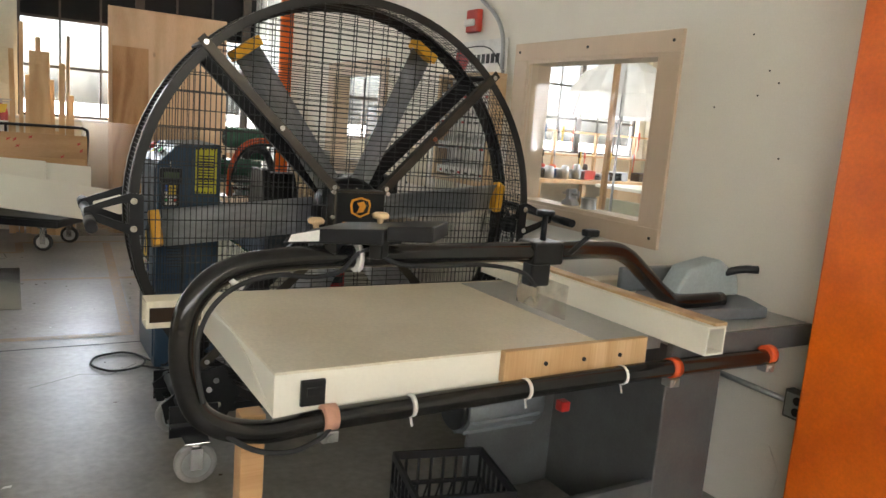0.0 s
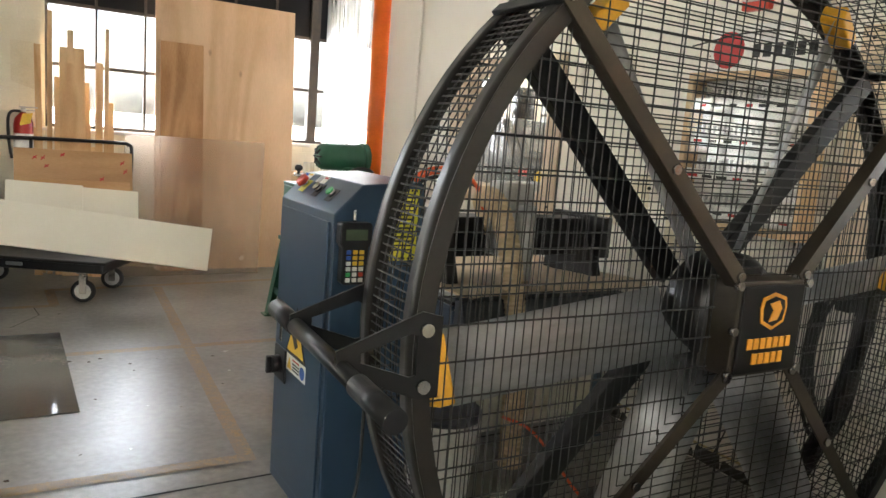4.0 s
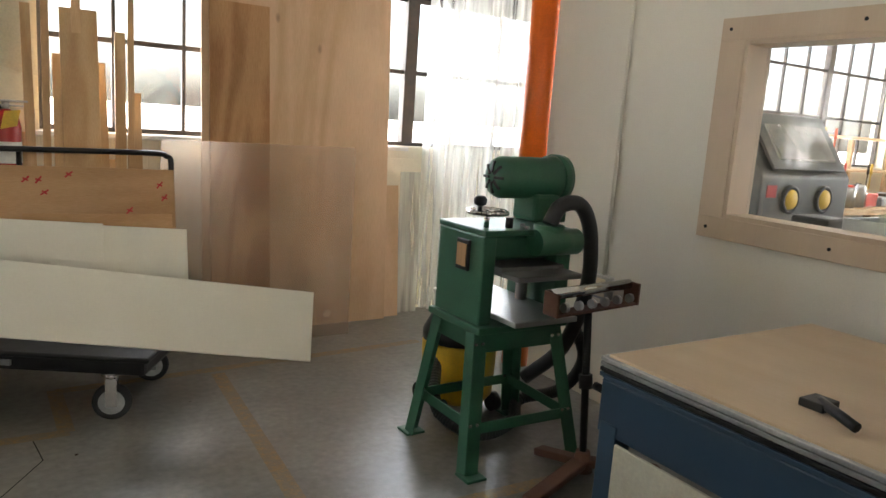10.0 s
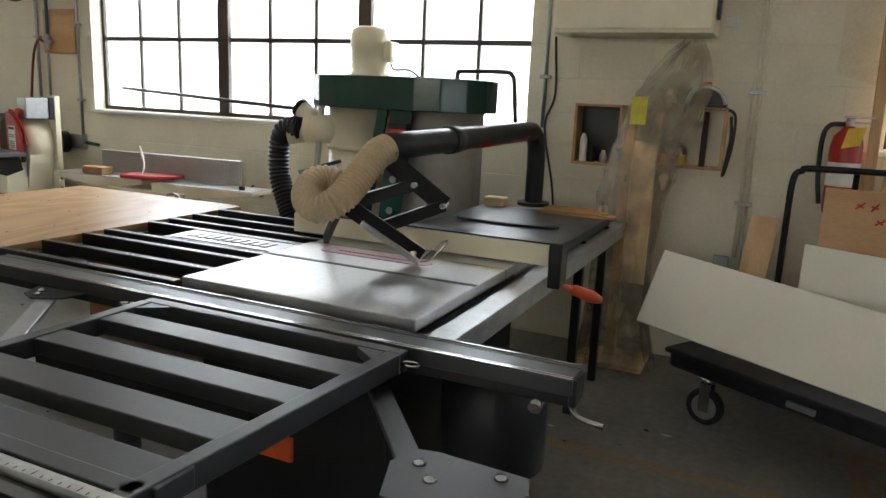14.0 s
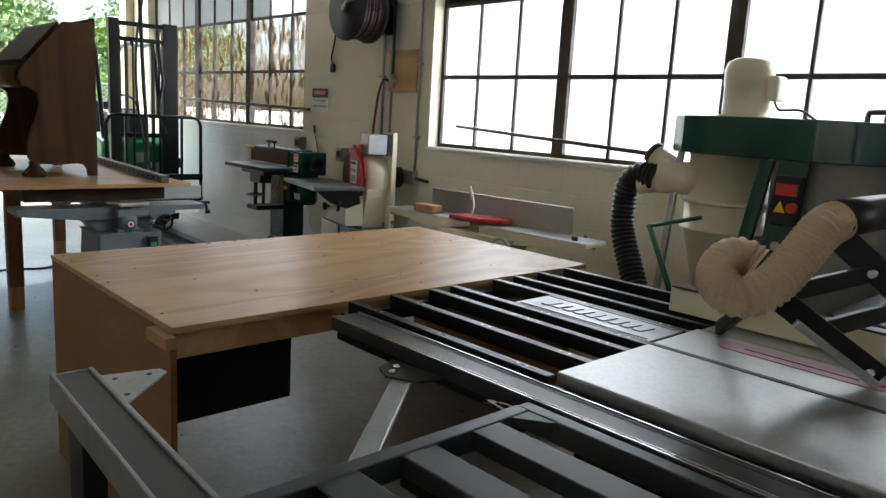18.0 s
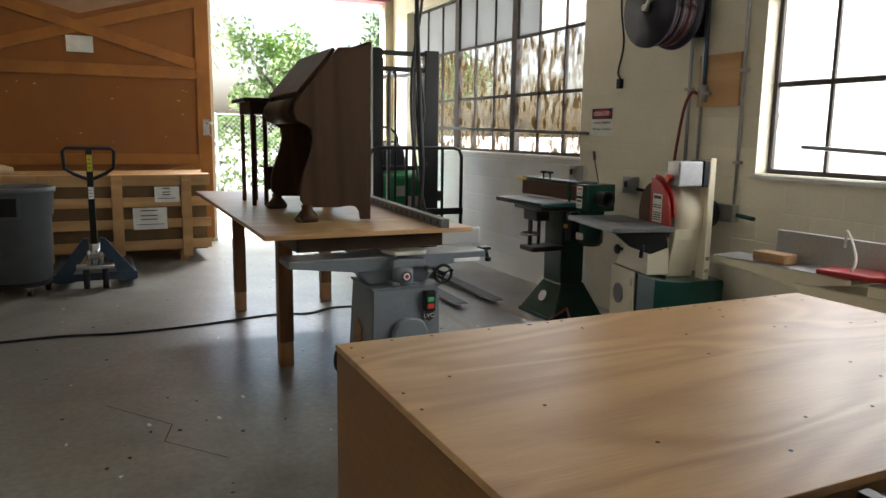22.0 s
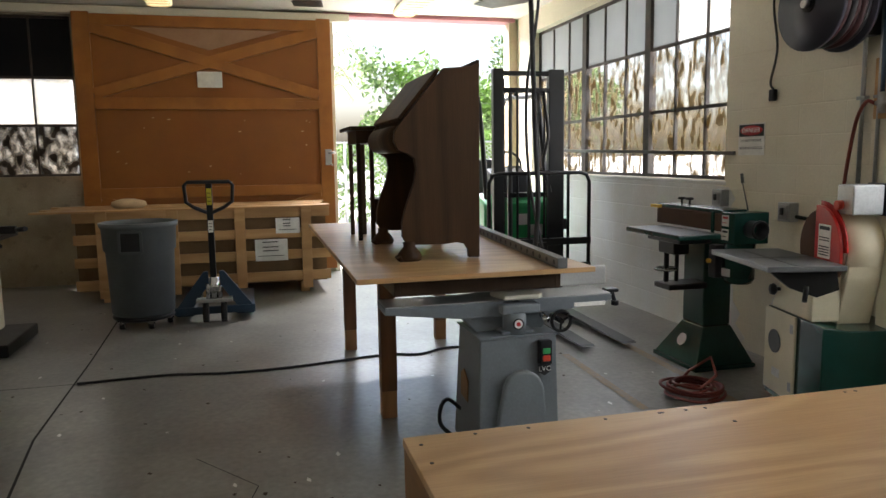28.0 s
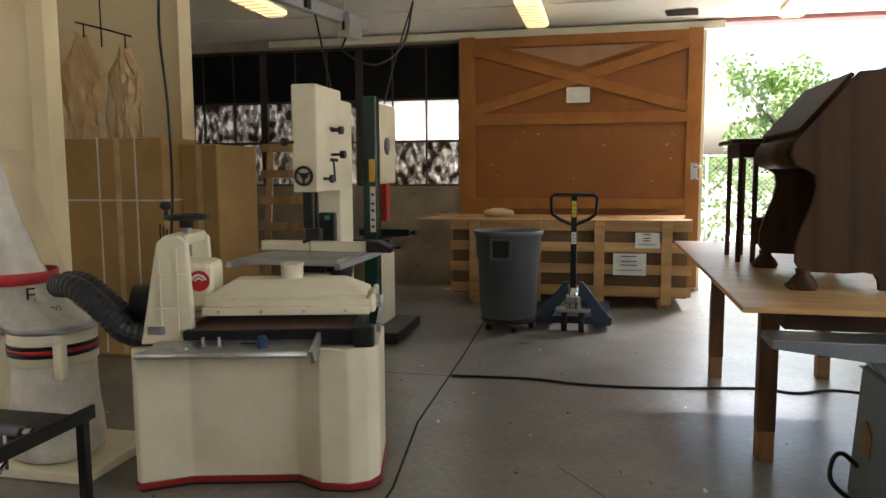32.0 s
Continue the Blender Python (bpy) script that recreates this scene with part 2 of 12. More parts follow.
def wood(name, col, col2, axis="x", rings=9.0, rough=0.55, bump=0.12, per_object=0.12, knots=False, run=0.12):
    """Wood grain that runs along one axis, with wavy figure, pores and a few knots."""
    ma = bpy.data.materials.new(name)
    ma.use_nodes = True
    nt = ma.node_tree
    N, L = nt.nodes, nt.links
    bs = N["Principled BSDF"]
    tc, mp, oi = N.new("ShaderNodeTexCoord"), N.new("ShaderNodeMapping"), N.new("ShaderNodeObjectInfo")
    k = {"x": (run, 1, 1), "y": (1, run, 1), "z": (1, 1, run)}[axis]
    mp.inputs["Scale"].default_value = k
    ad = N.new("ShaderNodeVectorMath")
    L.new(tc.outputs["Object"], ad.inputs[0])
    L.new(oi.outputs["Random"], ad.inputs[1])
    L.new(ad.outputs[0], mp.inputs["Vector"])
    fig, wave, fin = N.new("ShaderNodeTexNoise"), N.new("ShaderNodeMath"), N.new("ShaderNodeTexNoise")
    fig.inputs["Scale"].default_value, fig.inputs["Detail"].default_value, fig.inputs["Distortion"].default_value = 2.6, 2, 0.6
    L.new(mp.outputs[0], fig.inputs["Vector"])
    mul = N.new("ShaderNodeMath")
    mul.operation, mul.inputs[1].default_value = "MULTIPLY", rings * 6.0
    L.new(fig.outputs["Fac"], mul.inputs[0])
    wave.operation = "SINE"
    L.new(mul.outputs[0], wave.inputs[0])
    mp2 = N.new("ShaderNodeMapping")
    mp2.inputs["Scale"].default_value = tuple(0.03 if c < 1 else 1 for c in k)
    L.new(ad.outputs[0], mp2.inputs["Vector"])
    fin.inputs["Scale"].default_value, fin.inputs["Detail"].default_value = 240, 4
    L.new(mp2.outputs[0], fin.inputs["Vector"])
    mr = N.new("ShaderNodeMapRange")
    mr.inputs["From Min"].default_value, mr.inputs["From Max"].default_value = -1.6, 1.6
    L.new(wave.outputs[0], mr.inputs["Value"])
    mixf = N.new("ShaderNodeMath")
    mixf.operation = "MULTIPLY_ADD"
    mixf.inputs[1].default_value = 0.5
    L.new(mr.outputs[0], mixf.inputs[0])
    half = N.new("ShaderNodeMath")
    half.operation, half.inputs[1].default_value = "MULTIPLY", 0.5
    L.new(fin.outputs["Fac"], half.inputs[0])
    L.new(half.outputs[0], mixf.inputs[2])
    rmp = N.new("ShaderNodeValToRGB")
    rmp.color_ramp.elements[0].position, rmp.color_ramp.elements[1].position = 0.3, 0.72
    rmp.color_ramp.elements[0].color, rmp.color_ramp.elements[1].color = (*col2, 1), (*col, 1)
    L.new(mixf.outputs[0], rmp.inputs[0])
    hsv, rv = N.new("ShaderNodeHueSaturation"), N.new("ShaderNodeMapRange")
    rv.inputs["To Min"].default_value, rv.inputs["To Max"].default_value = 1 - per_object, 1 + per_object
    L.new(oi.outputs["Random"], rv.inputs["Value"])
    L.new(rv.outputs[0], hsv.inputs["Value"])
    L.new(rmp.outputs[0], hsv.inputs["Color"])
    colour = hsv.outputs[0]
    if knots:
        vo, vr, mx = N.new("ShaderNodeTexVoronoi"), N.new("ShaderNodeValToRGB"), N.new("ShaderNodeMix")
        mp3 = N.new("ShaderNodeMapping")
        mp3.inputs["Scale"].default_value = {"x": (0.5, 1, 1), "y": (1, 0.5, 1), "z": (1, 1, 0.5)}[axis]
        L.new(ad.outputs[0], mp3.inputs["Vector"])
        L.new(mp3.outputs[0], vo.inputs["Vector"])
        vo.inputs["Scale"].default_value = 4.2
        vr.color_ramp.elements[0].position, vr.color_ramp.elements[1].position = 0.035, 0.1
        vr.color_ramp.elements[0].color, vr.color_ramp.elements[1].color = (1, 1, 1, 1), (0, 0, 0, 1)
        L.new(vo.outputs["Distance"], vr.inputs[0])
        mx.data_type = "RGBA"
        L.new(vr.outputs[0], mx.inputs[0])
        L.new(colour, mx.inputs[6])
        mx.inputs[7].default_value = (*[c * 0.4 for c in col2], 1)
        colour = mx.outputs[2]
    st, sr, sm = N.new("ShaderNodeTexNoise"), N.new("ShaderNodeMapRange"), N.new("ShaderNodeHueSaturation")
    st.inputs["Scale"].default_value, st.inputs["Detail"].default_value = 1.7, 4
    L.new(tc.outputs["Object"], st.inputs["Vector"])
    sr.inputs["To Min"].default_value, sr.inputs["To Max"].default_value = 0.72, 1.22
    L.new(st.outputs["Fac"], sr.inputs["Value"])
    L.new(sr.outputs[0], sm.inputs["Value"])
    L.new(colour, sm.inputs["Color"])
    L.new(sm.outputs[0], bs.inputs["Base Color"])
    bs.inputs["Roughness"].default_value = rough
    bp = N.new("ShaderNodeBump")
    bp.inputs["Strength"].default_value, bp.inputs["Distance"].default_value = bump, 0.003
    L.new(fin.outputs["Fac"], bp.inputs["Height"])
    L.new(bp.outputs[0], bs.inputs["Normal"])
    return ma


def glass(name, col=(1, 1, 1), rough=0.0, dirt=0.12, dirt_col=(0.55, 0.52, 0.42), scale=5.0, thick=0.25, streak=(1, 1, 1)):
    """Window glass with a film of dirt that has its own shape."""
    ma = bpy.data.materials.new(name)
    ma.use_nodes = True
    nt = ma.node_tree
    N, L = nt.nodes, nt.links
    out = N["Material Output"]
    bs = N["Principled BSDF"]
    bs.inputs["Base Color"].default_value, bs.inputs["Roughness"].default_value = (*dirt_col, 1), 0.8
    tr, gl, m1, m2, fr = N.new("ShaderNodeBsdfTransparent"), N.new("ShaderNodeBsdfGlossy"), N.new("ShaderNodeMixShader"), N.new("ShaderNodeMixShader"), N.new("ShaderNodeMath")
    lw, pw = N.new("ShaderNodeLayerWeight"), N.new("ShaderNodeMath")     # gloss grows towards grazing view
    pw.operation, pw.inputs[1].default_value = "POWER", 5.0
    fr.operation, fr.inputs[1].default_value, fr.inputs[2].default_value = "MULTIPLY_ADD", 0.5, 0.03
    L.new(lw.outputs["Facing"], pw.inputs[0])
    L.new(pw.outputs[0], fr.inputs[0])
    tr.inputs[0].default_value, gl.inputs["Roughness"].default_value = (*col, 1), rough
    L.new(fr.outputs[0], m1.inputs[0])
    L.new(tr.outputs[0], m1.inputs[1])
    L.new(gl.outputs[0], m1.inputs[2])
    tc, mp, no, rp = N.new("ShaderNodeTexCoord"), N.new("ShaderNodeMapping"), N.new("ShaderNodeTexNoise"), N.new("ShaderNodeMapRange")
    mp.inputs["Scale"].default_value = streak
    no.inputs["Scale"].default_value, no.inputs["Detail"].default_value = scale, 6
    rp.inputs["From Min"].default_value, rp.inputs["From Max"].default_value = 0.35, 0.7
    rp.inputs["To Min"].default_value, rp.inputs["To Max"].default_value = dirt, dirt + thick
    L.new(tc.outputs["Object"], mp.inputs["Vector"])
    L.new(mp.outputs[0], no.inputs["Vector"])
    L.new(no.outputs["Fac"], rp.inputs["Value"])
    L.new(rp.outputs[0], m2.inputs[0])
    L.new(m1.outputs[0], m2.inputs[1])
    tl, m3 = N.new("ShaderNodeBsdfTranslucent"), N.new("ShaderNodeMixShader")
    tl.inputs[0].default_value = (*dirt_col, 1)
    m3.inputs[0].default_value = 0.5
    L.new(bs.outputs[0], m3.inputs[1])
    L.new(tl.outputs[0], m3.inputs[2])
    L.new(m3.outputs[0], m2.inputs[2])
    L.new(m2.outputs[0], out.inputs[0])
    return ma


def film_mat(name, col, clear, rough=0.3, scale=4.0, vary=0.2, streak=(1, 1, 1)):
    """Cloudy plastic film: partly see-through, lit from both sides."""
    ma = bpy.data.materials.new(name)
    ma.use_nodes = True
    nt = ma.node_tree
    N, L = nt.nodes, nt.links
    bs = N["Principled BSDF"]
    bs.inputs["Base Color"].default_value, bs.inputs["Roughness"].default_value = (*col, 1), rough
    tl, tr, a, b = N.new("ShaderNodeBsdfTranslucent"), N.new("ShaderNodeBsdfTransparent"), N.new("ShaderNodeMixShader"), N.new("ShaderNodeMixShader")
    tl.inputs[0].default_value = (*col, 1)
    a.inputs[0].default_value = 0.6
    L.new(bs.outputs[0], a.inputs[1])
    L.new(tl.outputs[0], a.inputs[2])
    tc, mp, no, rp = N.new("ShaderNodeTexCoord"), N.new("ShaderNodeMapping"), N.new("ShaderNodeTexNoise"), N.new("ShaderNodeMapRange")
    mp.inputs["Scale"].default_value = streak
    no.inputs["Scale"].default_value, no.inputs["Detail"].default_value = scale, 4
    rp.inputs["From Min"].default_value, rp.inputs["From Max"].default_value = 0.3, 0.7
    rp.inputs["To Min"].default_value, rp.inputs["To Max"].default_value = max(0, clear - vary), min(1, clear + vary)
    L.new(tc.outputs["Object"], mp.inputs["Vector"])
    L.new(mp.outputs[0], no.inputs["Vector"])
    L.new(no.outputs["Fac"], rp.inputs["Value"])
    L.new(rp.outputs[0], b.inputs[0])
    L.new(a.outputs[0], b.inputs[1])
    L.new(tr.outputs[0], b.inputs[2])
    L.new(b.outputs[0], N["Material Output"].inputs[0])
    return ma


def glow(name, col, strength):
    ma = bpy.data.materials.new(name)
    ma.use_nodes = True
    bs = ma.node_tree.nodes["Principled BSDF"]
    bs.inputs["Base Color"].default_value = (*col, 1)
    bs.inputs["Emission Color"].default_value, bs.inputs["Emission Strength"].default_value = (*col, 1), strength
    return ma


concrete = mat("polished_concrete", (0.24, 0.228, 0.20), 0.28, col2=(0.095, 0.088, 0.072), scale=1.5, amount=0.95, grain=0.24, bump=0.26, fine=26, wobble=0.08, spec=0.85, wear=(0.06, 0.056, 0.05), wear_at=0.60)
plaster = mat("painted_drywall", (0.80, 0.77, 0.69), 0.6, col2=(0.70, 0.66, 0.57), scale=0.9, amount=1.3, grain=0.03, bump=0.06, fine=120)
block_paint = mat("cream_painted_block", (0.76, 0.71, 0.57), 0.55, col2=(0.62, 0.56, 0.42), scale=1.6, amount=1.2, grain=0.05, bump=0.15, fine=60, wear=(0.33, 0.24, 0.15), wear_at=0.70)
# real grime plus the dim west end's shade, both put into this colour
block_grimy_dim = mat("grimy_dimmed_cream_block", (0.47, 0.40, 0.28), 0.65, col2=(0.27, 0.215, 0.14), scale=1.9, amount=0.8, grain=0.08, bump=0.25, fine=60, wear=(0.10, 0.07, 0.045), wear_at=0.58)
block_low = mat("pale_painted_block", (0.70, 0.715, 0.73), 0.6, col2=(0.60, 0.57, 0.50), scale=2.0, amount=1.2, grain=0.05, bump=0.2, fine=60, wear=(0.3, 0.24, 0.17), wear_at=0.67)
# cream paint with the warm ceiling lamps' yellow light put into its colour
yellowed = mat("warm_lit_cream_paint", (0.78, 0.66, 0.40), 0.55, col2=(0.66, 0.54, 0.31), scale=1.2, amount=1.2, grain=0.04, bump=0.06, fine=90, wear=(0.3, 0.22, 0.12), wear_at=0.72)
patch_paint = mat("tan_patch_paint", (0.60, 0.52, 0.36), 0.6, col2=(0.66, 0.6, 0.46), scale=7, amount=0.9)
adhesive = mat("torn_dark_adhesive", (0.05, 0.045, 0.04), 0.8, scale=18, amount=1)
dry_glue = mat("yellowed_glue", (0.55, 0.45, 0.25), 0.6, scale=20)
ceil_tile = mat("ceiling_board", (0.78, 0.76, 0.70), 0.8, col2=(0.66, 0.63, 0.56), scale=1.1, amount=1)
steel_win = mat("rusty_window_steel", (0.030, 0.027, 0.024), 0.6, col2=(0.065, 0.042, 0.027), scale=12, amount=1)
clear_glass = glass("clear_window_glass", dirt=0.0, thick=0.08)
dirty_glass = glass("dusty_window_glass", dirt=0.22, thick=0.4, dirt_col=(0.86, 0.84, 0.76), scale=3)
sooty_glass = glass("peeling_film_glass", dirt=-0.25, thick=1.5, dirt_col=(0.17, 0.122, 0.058), scale=10, streak=(1.4, 1.4, 0.6))
grey_glass = glass("grey_painted_glass", dirt=0.93, thick=0.06, dirt_col=(0.36, 0.37, 0.36))
orange_paint = mat("orange_paint", (0.86, 0.17, 0.008), 0.32, col2=(0.74, 0.13, 0.005), scale=3, wear=(0.25, 0.1, 0.05), wear_at=0.74)
tape_yellow = mat("worn_floor_paint", (0.36, 0.21, 0.06), 0.4, col2=(0.27, 0.18, 0.085), scale=9, amount=0.9, grain=0.2, wear=(0.17, 0.16, 0.14), wear_at=0.38)
crack_dark = mat("dark_joint", (0.02, 0.02, 0.02), 0.9)
ply = wood("birch_plywood", (0.66, 0.46, 0.29), (0.52, 0.34, 0.19), "z", 3.5, 0.5, knots=True)
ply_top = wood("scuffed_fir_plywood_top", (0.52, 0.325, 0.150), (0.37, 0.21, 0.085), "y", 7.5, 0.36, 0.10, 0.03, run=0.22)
# orange plywood of the end panels, their shade put into the colour
ply_side_dim = mat("orange_plywood_side_dim", (0.24, 0.112, 0.033), 0.45, col2=(0.145, 0.065, 0.018), scale=7, amount=1, grain=0.14, bump=0.12, fine=60, stretch=(0.3, 1, 1), wear=(0.12, 0.055, 0.016), wear_at=0.62)
ply_fir = wood("fir_plywood_board", (0.50, 0.29, 0.13), (0.32, 0.15, 0.05), "z", 6.0, 0.5, knots=True)
osb = wood("stamped_plywood", (0.56, 0.34, 0.16), (0.42, 0.23, 0.09), "x", 4.0, 0.5)
pine = wood("pale_pine", (0.66, 0.45, 0.24), (0.50, 0.30, 0.13), "z", 6, 0.5)
pine_x = wood("crate_pine", (0.50, 0.30, 0.13), (0.34, 0.18, 0.07), "x", 6, 0.6)
frame_wood = wood("beige_painted_trim", (0.62, 0.49, 0.35), (0.57, 0.44, 0.31), "z", 2.0, 0.5, per_object=0.03)
leg_wood = wood("table_leg_wood", (0.16, 0.070, 0.026), (0.10, 0.042, 0.015), "z", 7, 0.45)
leg_end_wood = wood("bare_leg_end_wood", (0.36, 0.19, 0.08), (0.26, 0.13, 0.05), "z", 7, 0.5)
bureau_oak = wood("worn_brown_oak", (0.056, 0.026, 0.009), (0.026, 0.012, 0.004), "z", 4, 0.55, per_object=0.08)
dark_wood = wood("dark_brown_oak", (0.050, 0.028, 0.014), (0.034, 0.018, 0.009), "z", 3, 0.42, per_object=0.05)
# leaf darker, trim lighter: stands in for shadow lines along the braces
door_brown_shaded = mat("brown_barn_paint_shaded", (0.30, 0.102, 0.010), 0.45, col2=(0.23, 0.076, 0.008), scale=2, amount=1, grain=0.05, wear=(0.5, 0.25, 0.1), wear_at=0.74)
door_brown_lit = mat("brown_barn_paint_lit", (0.37, 0.135, 0.018), 0.45, col2=(0.30, 0.105, 0.014), scale=4, wear=(0.5, 0.26, 0.12), wear_at=0.72)
white_board = mat("white_melamine", (0.80, 0.77, 0.66), 0.35, col2=(0.75, 0.71, 0.60), scale=2.2, amount=0.9, bump=0.0, grain=0.02)
cream_lam = mat("cream_laminate", (0.72, 0.66, 0.52), 0.33, col2=(0.60, 0.53, 0.38), scale=3, amount=1, bump=0.02, wear=(0.42, 0.32, 0.2), wear_at=0.74)
black_paint = mat("black_powder_coat", (0.009, 0.009, 0.009), 0.28, scale=8, bump=0.05, spec=0.35)
black_plastic = mat("black_plastic", (0.014, 0.014, 0.015), 0.42, scale=9, spec=0.35)
rubber = mat("rubber", (0.02, 0.02, 0.02), 0.8)
fan_frame = mat("dark_fan_paint", (0.020, 0.018, 0.015), 0.34, col2=(0.013, 0.012, 0.010), scale=5, spec=0.35, wear=(0.06, 0.05, 0.036), wear_at=0.72)
strut_bronze = mat("worn_bronze_grey_steel", (0.060, 0.048, 0.032), 0.34, 0.35, col2=(0.035, 0.029, 0.022), scale=9, amount=1, wear=(0.13, 0.10, 0.06), wear_at=0.66)
caster_grey = mat("grey_rubber_tyre", (0.30, 0.29, 0.27), 0.6, scale=8)
pipe_black = mat("glossy_black_pipe", (0.007, 0.007, 0.007), 0.2, col2=(0.014, 0.012, 0.010), scale=4, amount=0.6, bump=0.03, wear=(0.05, 0.04, 0.03), wear_at=0.72)
clamp_pink = mat("salmon_clamp_pad", (0.62, 0.33, 0.22), 0.5)
wire_black = mat("black_wire", (0.02, 0.02, 0.02), 0.4)
blade_silver = mat("brushed_blade_aluminium", (0.52, 0.53, 0.54), 0.35, 0.85, scale=9, stretch=(1, 8, 1))
tip_yellow = mat("yellow_tip", (0.75, 0.38, 0.02), 0.4)
chrome = mat("chrome", (0.62, 0.62, 0.62), 0.14, 1.0, bump=0.02, wobble=0.06)
steel = mat("brushed_steel", (0.48, 0.48, 0.47), 0.3, 1.0, scale=7, bump=0.04)
cast_iron = mat("machined_cast_iron", (0.50, 0.50, 0.49), 0.38, 0.9, col2=(0.44, 0.44, 0.43), scale=5, amount=1, bump=0.04)
alu = mat("anodised_aluminium", (0.58, 0.59, 0.60), 0.3, 0.9, scale=9, bump=0.03)
galv = mat("galvanised_metal", (0.45, 0.46, 0.46), 0.4, 0.8, scale=22, amount=1)
rail_grey = mat("dark_grey_powder_coat", (0.022, 0.023, 0.024), 0.33, col2=(0.016, 0.017, 0.018), scale=6, amount=1, bump=0.04, spec=0.6, wear=(0.07, 0.07, 0.07), wear_at=0.75)
tray_grey = mat("bright_cast_grey", (0.30, 0.31, 0.32), 0.3, 0.8, scale=8, bump=0.05)
alu_dull = mat("dull_scuffed_aluminium", (0.40, 0.40, 0.40), 0.36, 0.8, col2=(0.26, 0.26, 0.26), scale=12, amount=1, bump=0.04)
alu_scale = mat("pale_scale_tape", (0.55, 0.55, 0.52), 0.4, 0.2, scale=12)
grey_steel = mat("grey_machine_paint", (0.105, 0.11, 0.108), 0.4, col2=(0.08, 0.08, 0.078), scale=4)
charcoal = mat("charcoal_frame_paint", (0.014, 0.015, 0.016), 0.33, scale=5, col2=(0.010, 0.010, 0.010), bump=0.05, spec=0.32)
blue_paint = mat("dark_blue_enamel", (0.026, 0.056, 0.095), 0.27, col2=(0.023, 0.05, 0.086), scale=2, amount=1.5, grain=0.03, bump=0.02)
blue_low = mat("blue_jack_paint", (0.02, 0.06, 0.14), 0.4, scale=6, wear=(0.1, 0.1, 0.1), wear_at=0.7)
panel_cream = mat("cream_panel", (0.60, 0.58, 0.47), 0.45, scale=3)
green_paint = mat("green_machine_enamel", (0.035, 0.13, 0.075), 0.35, col2=(0.028, 0.105, 0.06), scale=5, wear=(0.12, 0.16, 0.12), wear_at=0.76)
dgreen = mat("dark_green_enamel", (0.012, 0.055, 0.042), 0.22, scale=4, bump=0.03)
lift_green = mat("bright_green_paint", (0.02, 0.30, 0.09), 0.35, scale=4)
cream_machine = mat("ivory_machine_enamel", (0.76, 0.70, 0.52), 0.35, col2=(0.69, 0.62, 0.44), scale=3, bump=0.0, grain=0.02)
white_machine = mat("white_machine_enamel", (0.78, 0.76, 0.68), 0.3, col2=(0.71, 0.68, 0.59), scale=3, bump=0.03)
jointer_grey = mat("hammered_grey_enamel", (0.17, 0.19, 0.20), 0.38, col2=(0.14, 0.155, 0.165), scale=5, wear=(0.4, 0.22, 0.08), wear_at=0.76)
red_paint = mat("red_enamel", (0.45, 0.02, 0.015), 0.3, scale=5)
stripe_red = mat("dark_red_stripe", (0.28, 0.015, 0.012), 0.35)
red_plastic = mat("red_plastic", (0.60, 0.05, 0.02), 0.35)
orange_plastic = mat("orange_plastic", (0.70, 0.10, 0.02), 0.4)
yellow_plastic = mat("yellow_plastic", (0.75, 0.45, 0.02), 0.4)
green_plastic = mat("green_plastic", (0.05, 0.40, 0.12), 0.35)
label_white = mat("white_label", (0.80, 0.79, 0.74), 0.5, bump=0)
label_yellow = mat("yellow_label", (0.62, 0.55, 0.03), 0.5, bump=0)
label_amber = mat("amber_label", (0.80, 0.52, 0.04), 0.5, bump=0)
ink_black = mat("black_ink", (0.015, 0.015, 0.015), 0.5, bump=0)
ink_red = mat("red_ink", (0.5, 0.02, 0.02), 0.5, bump=0)
ink_blue = mat("blue_ink", (0.03, 0.12, 0.5), 0.5, bump=0)
ink_orange = mat("amber_ink", (0.75, 0.33, 0.03), 0.5, bump=0)
lcd = mat("grey_green_screen", (0.10, 0.13, 0.08), 0.2, bump=0)
hose_tan = mat("tan_hose", (0.56, 0.44, 0.28), 0.45, col2=(0.5, 0.38, 0.23), scale=9)
hose_black = mat("black_hose", (0.02, 0.02, 0.022), 0.42)
pink_insert = mat("pink_insert", (0.52, 0.26, 0.30), 0.4)
paper_brown = mat("cardboard", (0.47, 0.30, 0.11), 0.8, col2=(0.40, 0.245, 0.08), scale=3)
bag_shiny = mat("shiny_tan_film", (0.62, 0.44, 0.22), 0.3, col2=(0.52, 0.35, 0.17), scale=4, bump=0.04, coat=0.3)
bag_tan = mat("tan_filter_cloth", (0.66, 0.50, 0.28), 0.75, col2=(0.52, 0.35, 0.2), scale=5)
bag_white = mat("white_filter_cloth", (0.70, 0.66, 0.56), 0.8, scale=6)
bin_grey = mat("grey_bin_plastic", (0.11, 0.12, 0.125), 0.5, col2=(0.09, 0.1, 0.1), scale=5, wear=(0.17, 0.18, 0.19), wear_at=0.72)
bag_sheet = mat("tan_fibre_sheet", (0.62, 0.50, 0.36), 0.6, col2=(0.55, 0.43, 0.30), scale=3, bump=0.03)
blue_dark = mat("blue_black_enamel", (0.018, 0.026, 0.036), 0.3, scale=3, bump=0.02)
jug_mat = film_mat("milky_plastic", (0.82, 0.84, 0.86), 0.25, 0.3)
film_clear = film_mat("dusty_plastic_wrap", (0.60, 0.53, 0.40), 0.74, 0.25, 7.0, 0.25)
film_sheet = film_mat("dusty_acrylic_sheet", (0.74, 0.62, 0.50), 0.72, 0.2, 1.5, 0.08)
